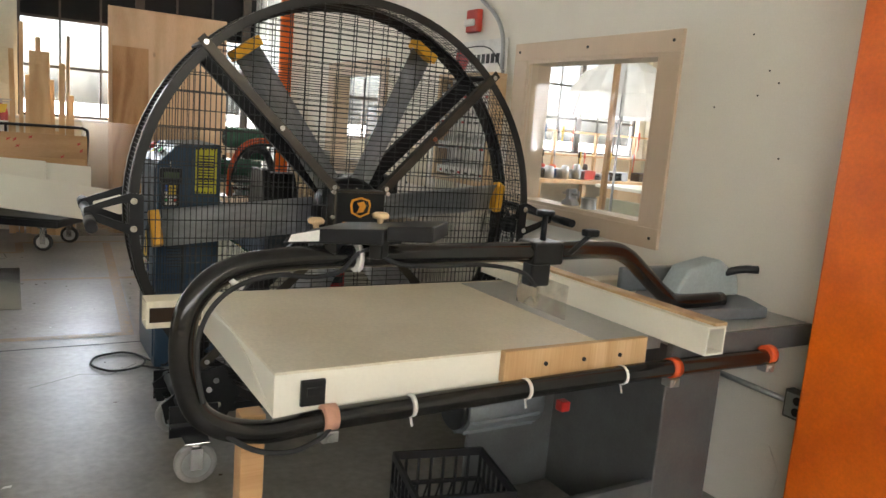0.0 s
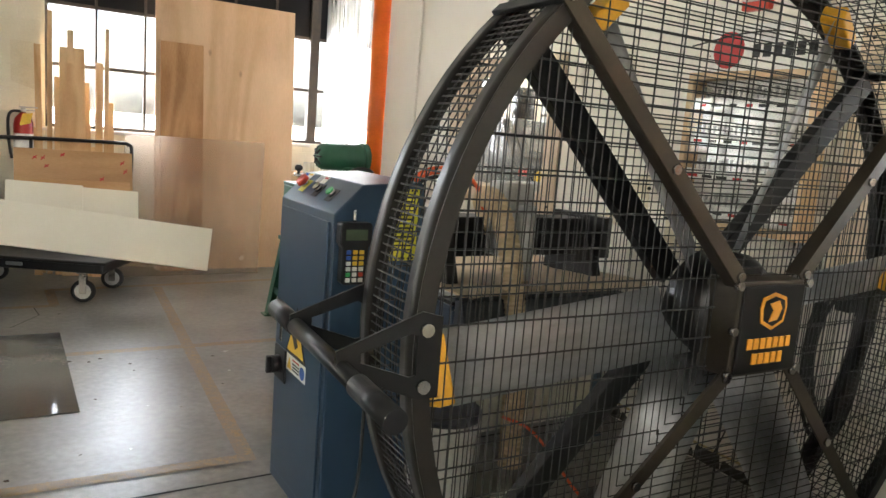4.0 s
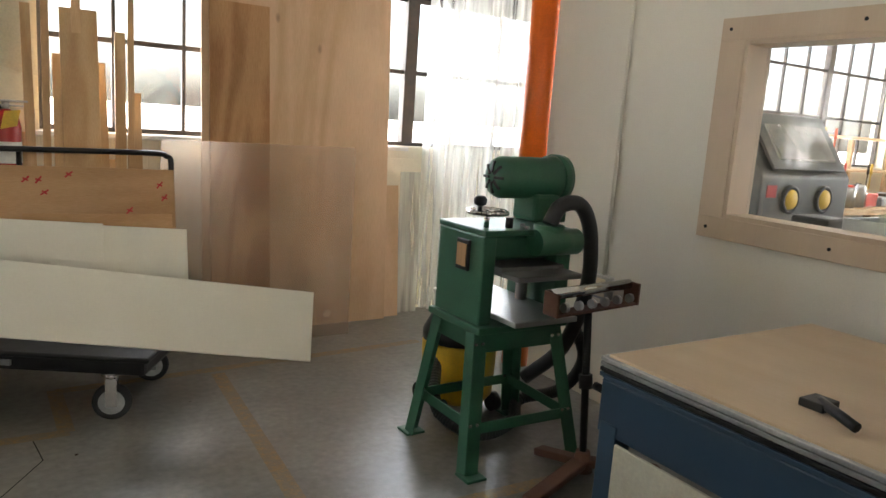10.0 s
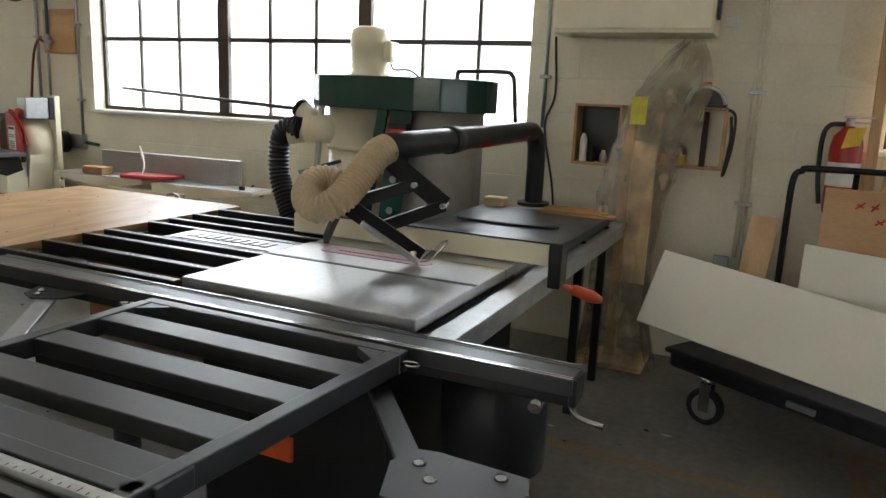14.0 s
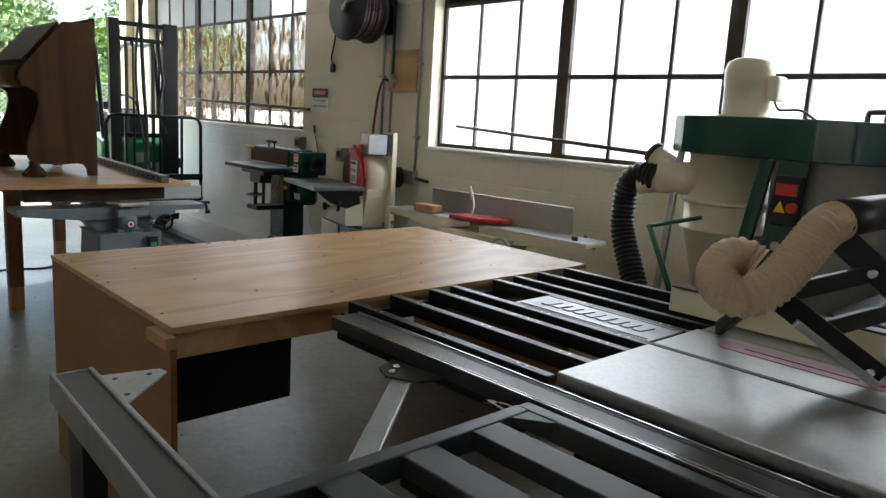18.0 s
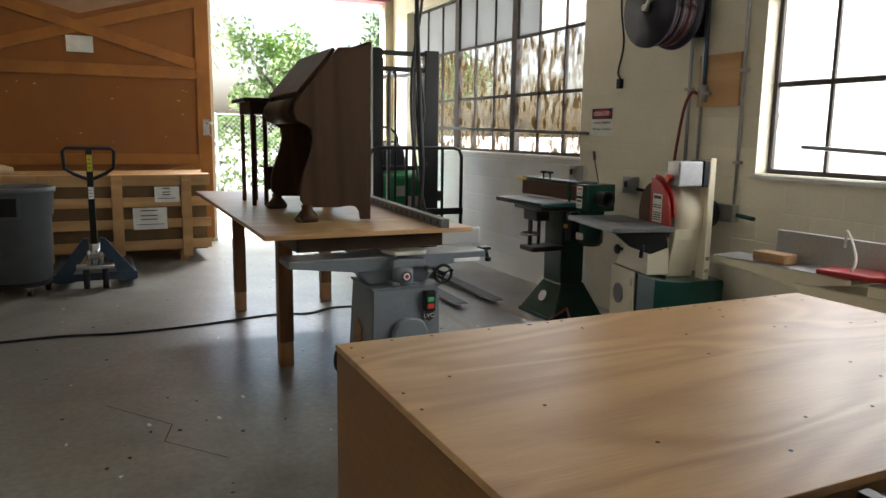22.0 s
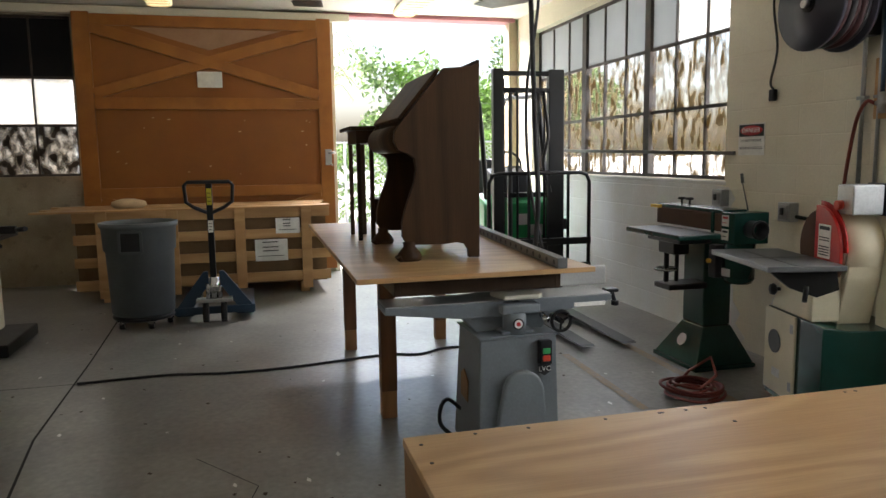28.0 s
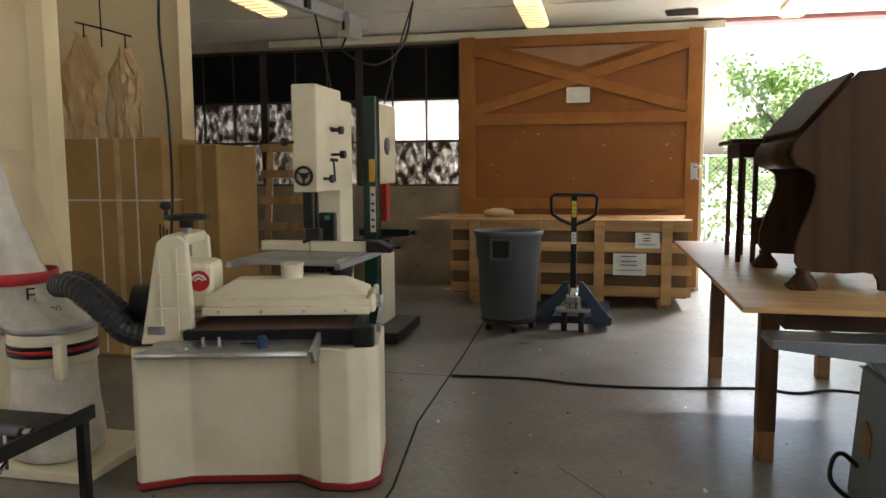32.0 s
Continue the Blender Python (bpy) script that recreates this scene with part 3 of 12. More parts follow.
film_curtain = film_mat("clear_strip_curtain", (0.86, 0.87, 0.82), 0.58, 0.2, 6.0, 0.25, (3, 3, 0.2))
sandpaper = mat("brown_abrasive", (0.10, 0.055, 0.035), 0.9, fine=300, grain=0.15)
cable_mat = mat("black_cable", (0.018, 0.018, 0.018), 0.5)
red_hose = mat("red_air_hose", (0.20, 0.028, 0.016), 0.5)
reel_hose = mat("dark_wine_hose", (0.055, 0.012, 0.012), 0.5)
stone_far = mat("pale_road", (0.62, 0.60, 0.56), 0.9, scale=1)
wall_far = mat("warm_stucco", (0.70, 0.62, 0.50), 0.8, scale=1)
container_white = mat("white_container_steel", (0.80, 0.80, 0.77), 0.5, scale=2)
leaf_a = mat("leaf_green", (0.15, 0.23, 0.075), 0.5, col2=(0.10, 0.165, 0.05), per_object=0.2, bump=0)
leaf_b = mat("hedge_green", (0.17, 0.31, 0.05), 0.5, col2=(0.11, 0.21, 0.03), bump=0)
leaf_palm = mat("palm_green", (0.22, 0.26, 0.10), 0.5, bump=0)
bark = mat("bark", (0.14, 0.11, 0.08), 0.9, scale=9)
tube_glow = glow("lamp_diffuser", (1.0, 0.84, 0.45), 0.22)

for ma, sp in ((dark_wood, 0.2), (charcoal, 0.3), (bureau_oak, 0.18)):
    ma.node_tree.nodes["Principled BSDF"].inputs["Specular IOR Level"].default_value = sp
dark_wood.node_tree.nodes["Principled BSDF"].inputs["Roughness"].default_value = 0.55


def block_courses(ma, strength):
    """Shallow block joints under the paint: courses 0.2 m high, blocks 0.4 m long."""
    N, L = ma.node_tree.nodes, ma.node_tree.links
    bs = N["Principled BSDF"]
    tc, se, ad, co, br, bp = (N.new("ShaderNode" + k) for k in ("TexCoord", "SeparateXYZ", "Math", "CombineXYZ", "TexBrick", "Bump"))
    L.new(tc.outputs["Object"], se.inputs[0])
    L.new(se.outputs[0], ad.inputs[0])
    L.new(se.outputs[1], ad.inputs[1])
    L.new(ad.outputs[0], co.inputs[0])
    L.new(se.outputs[2], co.inputs[1])
    L.new(co.outputs[0], br.inputs["Vector"])
    br.inputs["Scale"].default_value, br.inputs["Mortar Size"].default_value, br.inputs["Mortar Smooth"].default_value = 1.0, 0.006, 0.6
    br.inputs["Brick Width"].default_value, br.inputs["Row Height"].default_value = 0.40, 0.20
    bp.inputs["Strength"].default_value, bp.inputs["Distance"].default_value, bp.invert = strength, 0.006, True
    L.new(br.outputs["Fac"], bp.inputs["Height"])
    if bs.inputs["Normal"].links:
        L.new(bs.inputs["Normal"].links[0].from_socket, bp.inputs["Normal"])
    L.new(bp.outputs[0], bs.inputs["Normal"])


block_courses(block_paint, 0.35)
block_courses(block_low, 0.45)

door_bare = mat("bare_door_panel", (0.40, 0.24, 0.14), 0.6, col2=(0.33, 0.17, 0.09), scale=5, amount=1)
sheet_gloss = mat("glossy_dark_sheet", (0.10, 0.10, 0.095), 0.08, scale=2, bump=0.02, wobble=0.04)

crate_carton = mat("dark_brown_carton", (0.19, 0.115, 0.05), 0.85, col2=(0.13, 0.075, 0.03), scale=4, amount=0.9)
crate_wood = wood("dusty_crate_pine", (0.55, 0.33, 0.14), (0.42, 0.23, 0.085), "y", 6, 0.6)
sooty_dark = glass("sooted_window_glass", dirt=0.35, thick=0.9, dirt_col=(0.05, 0.04, 0.03), scale=9, streak=(1.2, 1.2, 0.8))

# ---- the building ----
CEIL, WEST, SOUTH = 3.32, -14.8, -13.0
N_WINS = ((-2.60, 2.45, 1.29, 2.96), (-8.24, -4.51, 1.235, 2.96), (-14.28, -10.18, 1.27, 3.06), (2.95, 6.85, 1.29, 2.96))
E_WINS = ((-6.92, -5.87, 1.12, 1.95), (-3.84, -2.80, 1.15, 1.945))


def pierced(name, material, label, axis, face, back, u0, u1, z0, z1, holes):
    """A wall between face and back along axis, with real holes (ua, ub, za, zb)."""
    bm = B()

    def blk(a, b, c, d):
        if b - a > 1e-4 and d - c > 1e-4:
            lo, hi = min(face, back), max(face, back)
            box(bm, *((a, lo, c, b, hi, d) if axis == "x" else (lo, a, c, hi, b, d)))
    cuts = sorted({u0, u1, *(h[0] for h in holes), *(h[1] for h in holes)})
    for a, b in zip(cuts, cuts[1:]):
        z = z0
        for h in sorted((h for h in holes if h[0] <= a + 1e-6 and h[1] >= b - 1e-6), key=lambda h: h[2]):
            blk(a, b, z, h[2])
            z = h[3]
        blk(a, b, z, z1)
    return setting(name, bm, material, label, "wall")


bm = B()
box(bm, WEST - 0.22, SOUTH - 0.2, -0.12, 7.2, 0.22, 0)
setting("floor", bm, concrete, "worn polished grey concrete workshop floor", "floor")
pierced("wall_north", block_paint, "cream painted block wall with steel factory windows", "x", 0, 0.22, WEST - 0.22, 7.2, 0, CEIL, N_WINS)
pierced("wall_east", plaster, "white painted drywall partition with two framed windows", "y", 0, 0.14, SOUTH, -1.50, 0, CEIL, E_WINS)
pierced("wall_west", block_grimy_dim, "grimy stained cream block wall beside the sliding door, shade put into its colour", "y", WEST, WEST - 0.22, SOUTH, 0, 0, CEIL,
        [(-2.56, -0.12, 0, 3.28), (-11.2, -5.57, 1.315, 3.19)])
# out of view; its window opening is added only to let fill light in
pierced("wall_south", block_paint, "unseen cream painted wall with high windows added to let light in", "x", SOUTH, SOUTH - 0.2, WEST - 0.22, 7.2, 0, CEIL, [(-8.6, -0.8, 1.75, 3.2)])
pierced("wall_far_east", block_paint, "cream wall of the next room with steel windows", "y", 7.0, 7.2, SOUTH, 0, 0, CEIL,
        [(-9.5, -6.0, 1.2, 2.7), (-5.2, -1.2, 1.2, 2.7)])
bm = B()
box(bm, WEST - 0.22, SOUTH - 0.2, CEIL, 7.2, 0.22, CEIL + 0.1)
for k in range(10):     # joints between the boards
    box(bm, WEST + 1.3 + 1.22 * k - 0.03, SOUTH, CEIL - 0.012, WEST + 1.3 + 1.22 * k + 0.03, 0, CEIL)
setting("ceiling", bm, ceil_tile, "off-white boarded ceiling", "ceiling")


def steel_window(name, axis, plane, u0, u1, z0, z1, cols, zs, heavy=(), glass_of=None, at=None, label="black steel factory window with many panes"):
    """A steel sash: outer frame, glazing bars and one pane of glass a light."""
    win = tagged(new(name), label, "window", "", "structure")

    def bx(bm, a, b, c, d, t):
        box(bm, *((a, plane - t, c, b, plane + t, d) if axis == "x" else (plane - t, a, c, plane + t, b, d)))
    bm = B()
    for a, b, c, d in ((u0, u1, z0, z0 + 0.03), (u0, u1, z1 - 0.03, z1), (u0, u0 + 0.03, z0 + 0.03, z1 - 0.03), (u1 - 0.03, u1, z0 + 0.03, z1 - 0.03)):
        bx(bm, a, b, c, d, 0.025)
    part("window_frame", bm, steel_win, win)
    us = at or [u0 + (u1 - u0) * k / cols for k in range(cols + 1)]
    for k in range(1, cols):
        bm = B()
        w = 0.05 if k in heavy else 0.011
        bx(bm, us[k] - w, us[k] + w, z0 + 0.03, z1 - 0.03, 0.035 if k in heavy else 0.018)
        part("mullion", bm, steel_win, win)
    for z in zs[1:-1]:
        bm = B()
        bx(bm, u0 + 0.03, u1 - 0.03, z - 0.016, z + 0.016, 0.015)
        part("glazing_bar", bm, steel_win, win)
    for i in range(cols):
        for j in range(len(zs) - 1):
            what = glass_of(i, j) if glass_of else clear_glass
            bm = B()
            bx(bm, us[i] + 0.005, us[i + 1] - 0.005, zs[j] + 0.005, zs[j + 1] - 0.005, 0.002)
            ob = part("pane", bm, what, win)
            ob.visible_shadow = what in (black_board, grey_glass, sooty_glass, sooty_dark)
    return win


black_board = mat("black_window_board", (0.010, 0.010, 0.011), 0.75, scale=3, bump=0.05, spec=0.15)
steel_window("window_1", "x", 0.13, *N_WINS[0], 12, [1.29, 1.85, 2.385, 2.96], (3, 6, 9), lambda i, j: black_board if j == 2 else clear_glass)
steel_window("window_2", "x", 0.13, *N_WINS[1], 9, [1.235, 1.803, 2.37, 2.96], (3, 6), lambda i, j: black_board if j == 2 else dirty_glass,
             [-8.24, -7.825, -7.419, -6.965, -6.544, -6.142, -5.734, -5.294, -4.896, -4.51])
steel_window("window_3", "x", 0.13, *N_WINS[2], 9, [1.27, 1.87, 2.45, 3.06], (3, 6), lambda i, j: sooty_glass if j < 2 else grey_glass if i < 7 else dirty_glass)
steel_window("window_4", "y", WEST - 0.12, -11.2, -5.57, 1.315, 3.19, 12, [1.315, 1.92, 2.48, 3.19], (3, 6, 9),
             lambda i, j: black_board if j == 2 else dirty_glass if (j == 1 and i > 8) else sooty_dark)
steel_window("window_5", "y", 7.1, -9.5, -6.0, 1.2, 2.7, 9, [1.2, 1.7, 2.2, 2.7], (3, 6))
steel_window("window_6", "y", 7.1, -5.2, -1.2, 1.2, 2.7, 9, [1.2, 1.7, 2.2, 2.7], (3, 6))
steel_window("window_10", "x", 0.13, *N_WINS[3], 9, [1.29, 1.85, 2.385, 2.96], (3, 6))
# added sash for the unseen south opening, no known window
steel_window("window_7", "x", SOUTH - 0.1, -8.6, -0.8, 1.75, 3.2, 21, [1.75, 2.23, 2.72, 3.2], (3, 6, 9, 12, 15, 18), lambda i, j: dirty_glass)

# sills, worn mortar edges
for x0, x1, z, out in ((-8.26, -4.46, 1.235, 0.025), (-14.3, -10.16, 1.27, 0.006), (-2.65, -0.12, 1.29, 0.025)):
    bm = B()
    box(bm, x0, -out, z - 0.035, x1, 0.09, z - 0.004, 0.006)
    setting("window_sill", bm, block_low, "chipped painted concrete window sill", "sill")

# repainted band of blocks under the far window, its edge flaked
rw = random.Random(8)
bm = B()
edge = [(-10.12 + 0.10 * (k % 2) * rw.random() + 0.30 * max(0.0, 0.6 - k / 14), 1.22 * k / 14) for k in range(15)]
prism(bm, [(-13.6, 0.0)] + [(x, z) for x, z in edge] + [(-10.3, 1.234), (-13.6, 1.234)], "y", -0.004, 0.0)
setting("paint_band", bm, block_low, "bluish white peeling paint under the far window", "paint")

# framed glass in the partition
for k, (y0, y1, z0, z1) in enumerate(E_WINS):
    win = tagged(new("window_%d" % (8 + k)), "interior window with a beige painted wood surround", "window", "", "structure")
    oy0, oy1, oz0, oz1 = y0 - 0.12, y1 + 0.13, z0 - 0.1, z1 + 0.1
    for nm, a in (("frame_rail", (oy0, oy1, z1, oz1)), ("frame_rail", (oy0, oy1, oz0, z0)), ("frame_stile", (oy0, y0, z0, z1)), ("frame_stile", (y1, oy1, z0, z1))):
        bm = B()
        box(bm, -0.022, a[0], a[2], -0.001, a[1], a[3], 0.003)
        part(nm, bm, frame_wood, win)
    for a in ((y0, y0 + 0.02, z0, z1), (y1 - 0.02, y1, z0, z1), (y0 + 0.02, y1 - 0.02, z0, z0 + 0.02), (y0 + 0.02, y1 - 0.02, z1 - 0.02, z1)):
        bm = B()
        box(bm, -0.018, a[0], a[2], 0.145, a[1], a[3])
        part("jamb", bm, frame_wood, win)
    bm = B()
    box(bm, 0.118 if k else 0.0, y0 + 0.02, z0 + 0.02, 0.122 if k else 0.004, y1 - 0.02, z1 - 0.02)
    part("pane", bm, clear_glass, win).visible_shadow = False
    for a in ((oy0 + 0.05, oz0 + 0.05), (oy1 - 0.05, oz0 + 0.05), (oy0 + 0.05, oz1 - 0.05), (oy1 - 0.05, oz1 - 0.05), ((y0 + y1) / 2, oz1 - 0.05), ((y0 + y1) / 2, oz0 + 0.05)):
        bm = B()
        cyl(bm, (-0.026, *a), (-0.02, *a), 0.008, 8)
        part("screw", bm, black_paint, win)

# floor markings and joints
def strip(name, pts, w, material, label, cat, z=0.003):
    bm = B()
    for (xa, ya), (xb, yb) in zip(pts, pts[1:]):
        d = Vector((xb - xa, yb - ya, 0)).normalized()
        s = Vector((-d.y, d.x, 0)) * w / 2
        vs = [bm.verts.new(Vector((x, y, z)) + q) for x, y, q in ((xa, ya, s), (xa, ya, -s), (xb, yb, -s), (xb, yb, s))]
        bm.faces.new(vs)
    bmesh.ops.recalc_face_normals(bm, faces=bm.faces)
    return setting(name, bm, material, label, cat)


strip("floor_line", [(-1.80, -0.95), (-2.015, -4.43)], 0.075, tape_yellow, "worn orange painted floor line", "floor line")
strip("floor_line", [(-3.2, -4.39), (-1.98, -4.43)], 0.075, tape_yellow, "worn orange painted floor line", "floor line", 0.004)
strip("floor_line", [(-3.3, -2.68), (-0.75, -2.74)], 0.07, tape_yellow, "worn orange painted floor line", "floor line", 0.004)
strip("floor_line", [(-4.6, -1.44), (-2.6, -1.46)], 0.07, tape_yellow, "worn orange painted floor line", "floor line", 0.004)
strip("floor_line", [(-2.61, -1.45), (-2.62, -0.9)], 0.07, tape_yellow, "worn orange painted floor line", "floor line")
strip("floor_line", [(-2.62, -0.92), (-0.4, -0.80)], 0.07, tape_yellow, "worn orange painted floor line", "floor line")
strip("floor_line", [(-10.9, -0.77), (-8.8, -0.82)], 0.07, tape_yellow, "worn orange painted floor line", "floor line")
strip("floor_line", [(-10.13, -1.36), (-8.9, -1.40)], 0.06, tape_yellow, "worn orange painted floor line", "floor line", 0.004)
strip("floor_joint", [(-14.6, -4.93), (-11.0, -4.80), (-9.4, -4.77), (-8.5, -4.66), (-5.0, -4.62), (-0.2, -4.62)], 0.014, crack_dark, "dark joint between concrete floor slabs", "floor joint")
strip("floor_joint", [(-10.42, -4.77), (-10.42, -12.9)], 0.010, crack_dark, "dark joint between concrete floor slabs", "floor joint")

# orange posts
bm = B()
cyl(bm, (-0.03, -1.41, 0), (-0.03, -1.41, CEIL), 0.085, 28)
setting("post_1", bm, orange_paint, "glossy orange painted steel pipe post", "post")
bm = B()
box(bm, -0.16, -8.32, 0, -0.002, -7.945, CEIL, 0.012)
setting("post_2", bm, orange_paint, "orange painted steel column against the wall", "post")
# plain cream walls in the south of the shop
bm = B()
box(bm, -11.25, -13.0, 0, -11.05, -7.29, CEIL)
setting("wall_stub", bm, yellowed, "cream painted wall stub behind the cardboard boxes", "wall")
bm = B()
box(bm, -9.62, -7.42, 0, -9.48, -7.29, CEIL, 0.006)
setting("post_3", bm, yellowed, "cream painted square timber post", "post")
bm = B()
box(bm, -9.58, -9.6, 0.55, -9.52, -7.42, CEIL)
setting("wall_panel", bm, yellowed, "off-white wall panel beside the post", "wall")

# small chips, sawdust and scuffs on the slab
rfl = random.Random(77)
bm = B()
for k in range(420):
    x, y = rfl.uniform(-13.5, -1.6), rfl.uniform(-8.8, -0.9)
    q, a = rfl.uniform(0.004, 0.014), rfl.uniform(0, 6.3)
    vs = [bm.verts.new((x + q * f * math.cos(a + t), y + q * math.sin(a + t), 0.001 + (0.003 if i == 1 else 0))) for i, (t, f) in enumerate(((0, 1.6), (1.7, 0.9), (3.3, 1.4), (4.7, 0.8)))]
    bm.faces.new(vs)
tagged(part("floor_debris", bm, dark_wood), "scattered dark chips and sawdust crumbs on the floor", "debris", "", "stuff")
bm = B()
for k in range(150):
    x, y = rfl.uniform(-13.0, -1.6), rfl.uniform(-8.8, -0.9)
    q, a = rfl.uniform(0.006, 0.022), rfl.uniform(0, 6.3)
    bm.faces.new([bm.verts.new((x + q * f * math.cos(a + t), y + 0.6 * q * math.sin(a + t), 0.0015)) for t, f in ((0, 1.7), (1.2, 0.7), (2.9, 1.5), (4.4, 0.8))])
tagged(part("floor_chips", bm, block_low), "pale chips and paint flecks on the floor", "debris", "", "stuff")
for pts in ([(-3.3, -2.9), (-3.05, -2.72), (-2.9, -2.75), (-2.7, -2.6)], [(-2.6, -5.3), (-2.35, -5.15), (-2.2, -5.2), (-2.05, -5.05)], [(-8.9, -3.9), (-8.5, -3.6), (-8.3, -3.65), (-8.0, -3.4)],
            [(-2.9, -2.0), (-2.72, -1.7), (-2.75, -1.45)], [(-11.6, -6.2), (-11.2, -5.7), (-11.3, -5.4)]):
    strip("floor_crack", pts, 0.005, crack_dark, "hairline crack in the concrete", "crack", 0.002)


def ring(bm, c, r0, r1, y0, y1, seg=72):
    """A flat ring round the y axis."""
    vs = []
    for k in range(seg):
        a = 2 * math.pi * k / seg
        s, co = math.sin(a), math.cos(a)
        vs.append([bm.verts.new((c[0] + r * s, y, c[2] + r * co)) for r, y in ((r0, y0), (r1, y0), (r1, y1), (r0, y1))])
    for k in range(seg):
        a, b = vs[k], vs[(k + 1) % seg]
        for i in range(4):
            f = bm.faces.new((a[i], a[(i + 1) % 4], b[(i + 1) % 4], b[i]))
            f.smooth = i in (1, 3)
    bmesh.ops.recalc_face_normals(bm, faces=bm.faces)


def wire(bm, p0, p1, r):
    cyl(bm, p0, p1, r, 4, caps=False)


def caster(parent, x, y, r, top, axis, wheel_mat, name="caster"):
    """A swivel caster: plate, fork and wheel with a tyre."""
    dx, dy = axis
    bm = B()
    box(bm, x - 0.05, y - 0.04, top - 0.008, x + 0.05, y + 0.04, top, 0.002)
    cyl(bm, (x, y, top - 0.035), (x, y, top - 0.008), 0.03, 16)
    for s in (-1, 1):
        bar(bm, (x + dy * s * 0.028, y + dx * s * 0.028, r - 0.02), (x + dy * s * 0.028, y + dx * s * 0.028, top - 0.03), 0.05, 0.005, (dy, dx, 0))
    fork = part(name, bm, chrome, parent, "zinc swivel caster fork")
    bm = B()
    cyl(bm, (x - dy * 0.02, y - dx * 0.02, r), (x + dy * 0.02, y + dx * 0.02, r), r * 0.68, 20)
    part("wheel", bm, steel, fork)
    bm = B()
    n = 24
    prof = ((r * 0.68, -0.02), (r * 0.93, -0.022), (r, -0.012), (r, 0.012), (r * 0.93, 0.022), (r * 0.68, 0.02))
    q = Vector((dy, dx, 0)).to_track_quat("Z", "Y").to_matrix().to_4x4()
    q.translation = (x, y, r)
    lathe(bm, prof, n, q, close=False)
    part("tyre", bm, wheel_mat, fork)


# ---- the large drum fan ----
FX, FY, FZ, FR = -1.255, -6.285, 1.074, 1.0
fan = thing("drum_fan", "large wheeled drum fan with wire grilles and silver blades", "fan", at=(FX, FY, 0))
DEEP = 0.255    # front to back
bm = B()
ring(bm, (FX, 0, FZ), FR - 0.038, FR, FY - 0.004, FY, 96)
ring(bm, (FX, 0, FZ), FR - 0.005, FR, FY, FY + 0.055, 96)
part("front_ring", bm, fan_frame, fan)
bm = B()
ring(bm, (FX, 0, FZ), FR - 0.05, FR, FY + DEEP, FY + DEEP + 0.005, 96)
ring(bm, (FX, 0, FZ), FR - 0.005, FR, FY + DEEP - 0.042, FY + DEEP, 96)
part("back_ring", bm, fan_frame, fan)
bm = B()
for k in range(320):
    a = 2 * math.pi * k / 320
    x, z = FX + (FR - 0.008) * math.sin(a), FZ + (FR - 0.008) * math.cos(a)
    wire(bm, (x, FY + 0.03, z), (x, FY + DEEP - 0.02, z), 0.0019)
for j in range(6):
    y = FY + 0.066 + 0.027 * j
    for k in range(90):
        a, b = 2 * math.pi * k / 90, 2 * math.pi * (k + 1) / 90
        wire(bm, (FX + (FR - 0.011) * math.sin(a), y, FZ + (FR - 0.011) * math.cos(a)), (FX + (FR - 0.011) * math.sin(b), y, FZ + (FR - 0.011) * math.cos(b)), 0.0019)
part("side_mesh", bm, wire_black, fan, "black wire mesh round the drum")


def grille_wires(bm, y, gr, flat, tall):
    """Close rods across the top and bottom quarters, upright ones in the side quarters, with few stays across them."""
    def put(across, d, lo, hi, r, dy):
        for sg in (-1, 1):
            if hi - lo > 0.01:
                if across:
                    wire(bm, (FX + sg * lo, y + dy, FZ + d), (FX + sg * hi, y + dy, FZ + d), r)
                else:
                    wire(bm, (FX + d, y + dy, FZ + sg * lo), (FX + d, y + dy, FZ + sg * hi), r)
    for across in (True, False):
        n = int(gr / flat)
        for k in range(-n, n + 1):
            d = k * flat
            put(across, d, 0.0, min(abs(d), math.sqrt(gr * gr - d * d)), 0.0019, 0.0)
        n = int(gr / tall)
        for k in range(-n, n + 1):
            d = (k + 0.5) * tall
            if abs(d) < gr:
                put(across, d, abs(d), math.sqrt(gr * gr - d * d), 0.0024, 0.004)


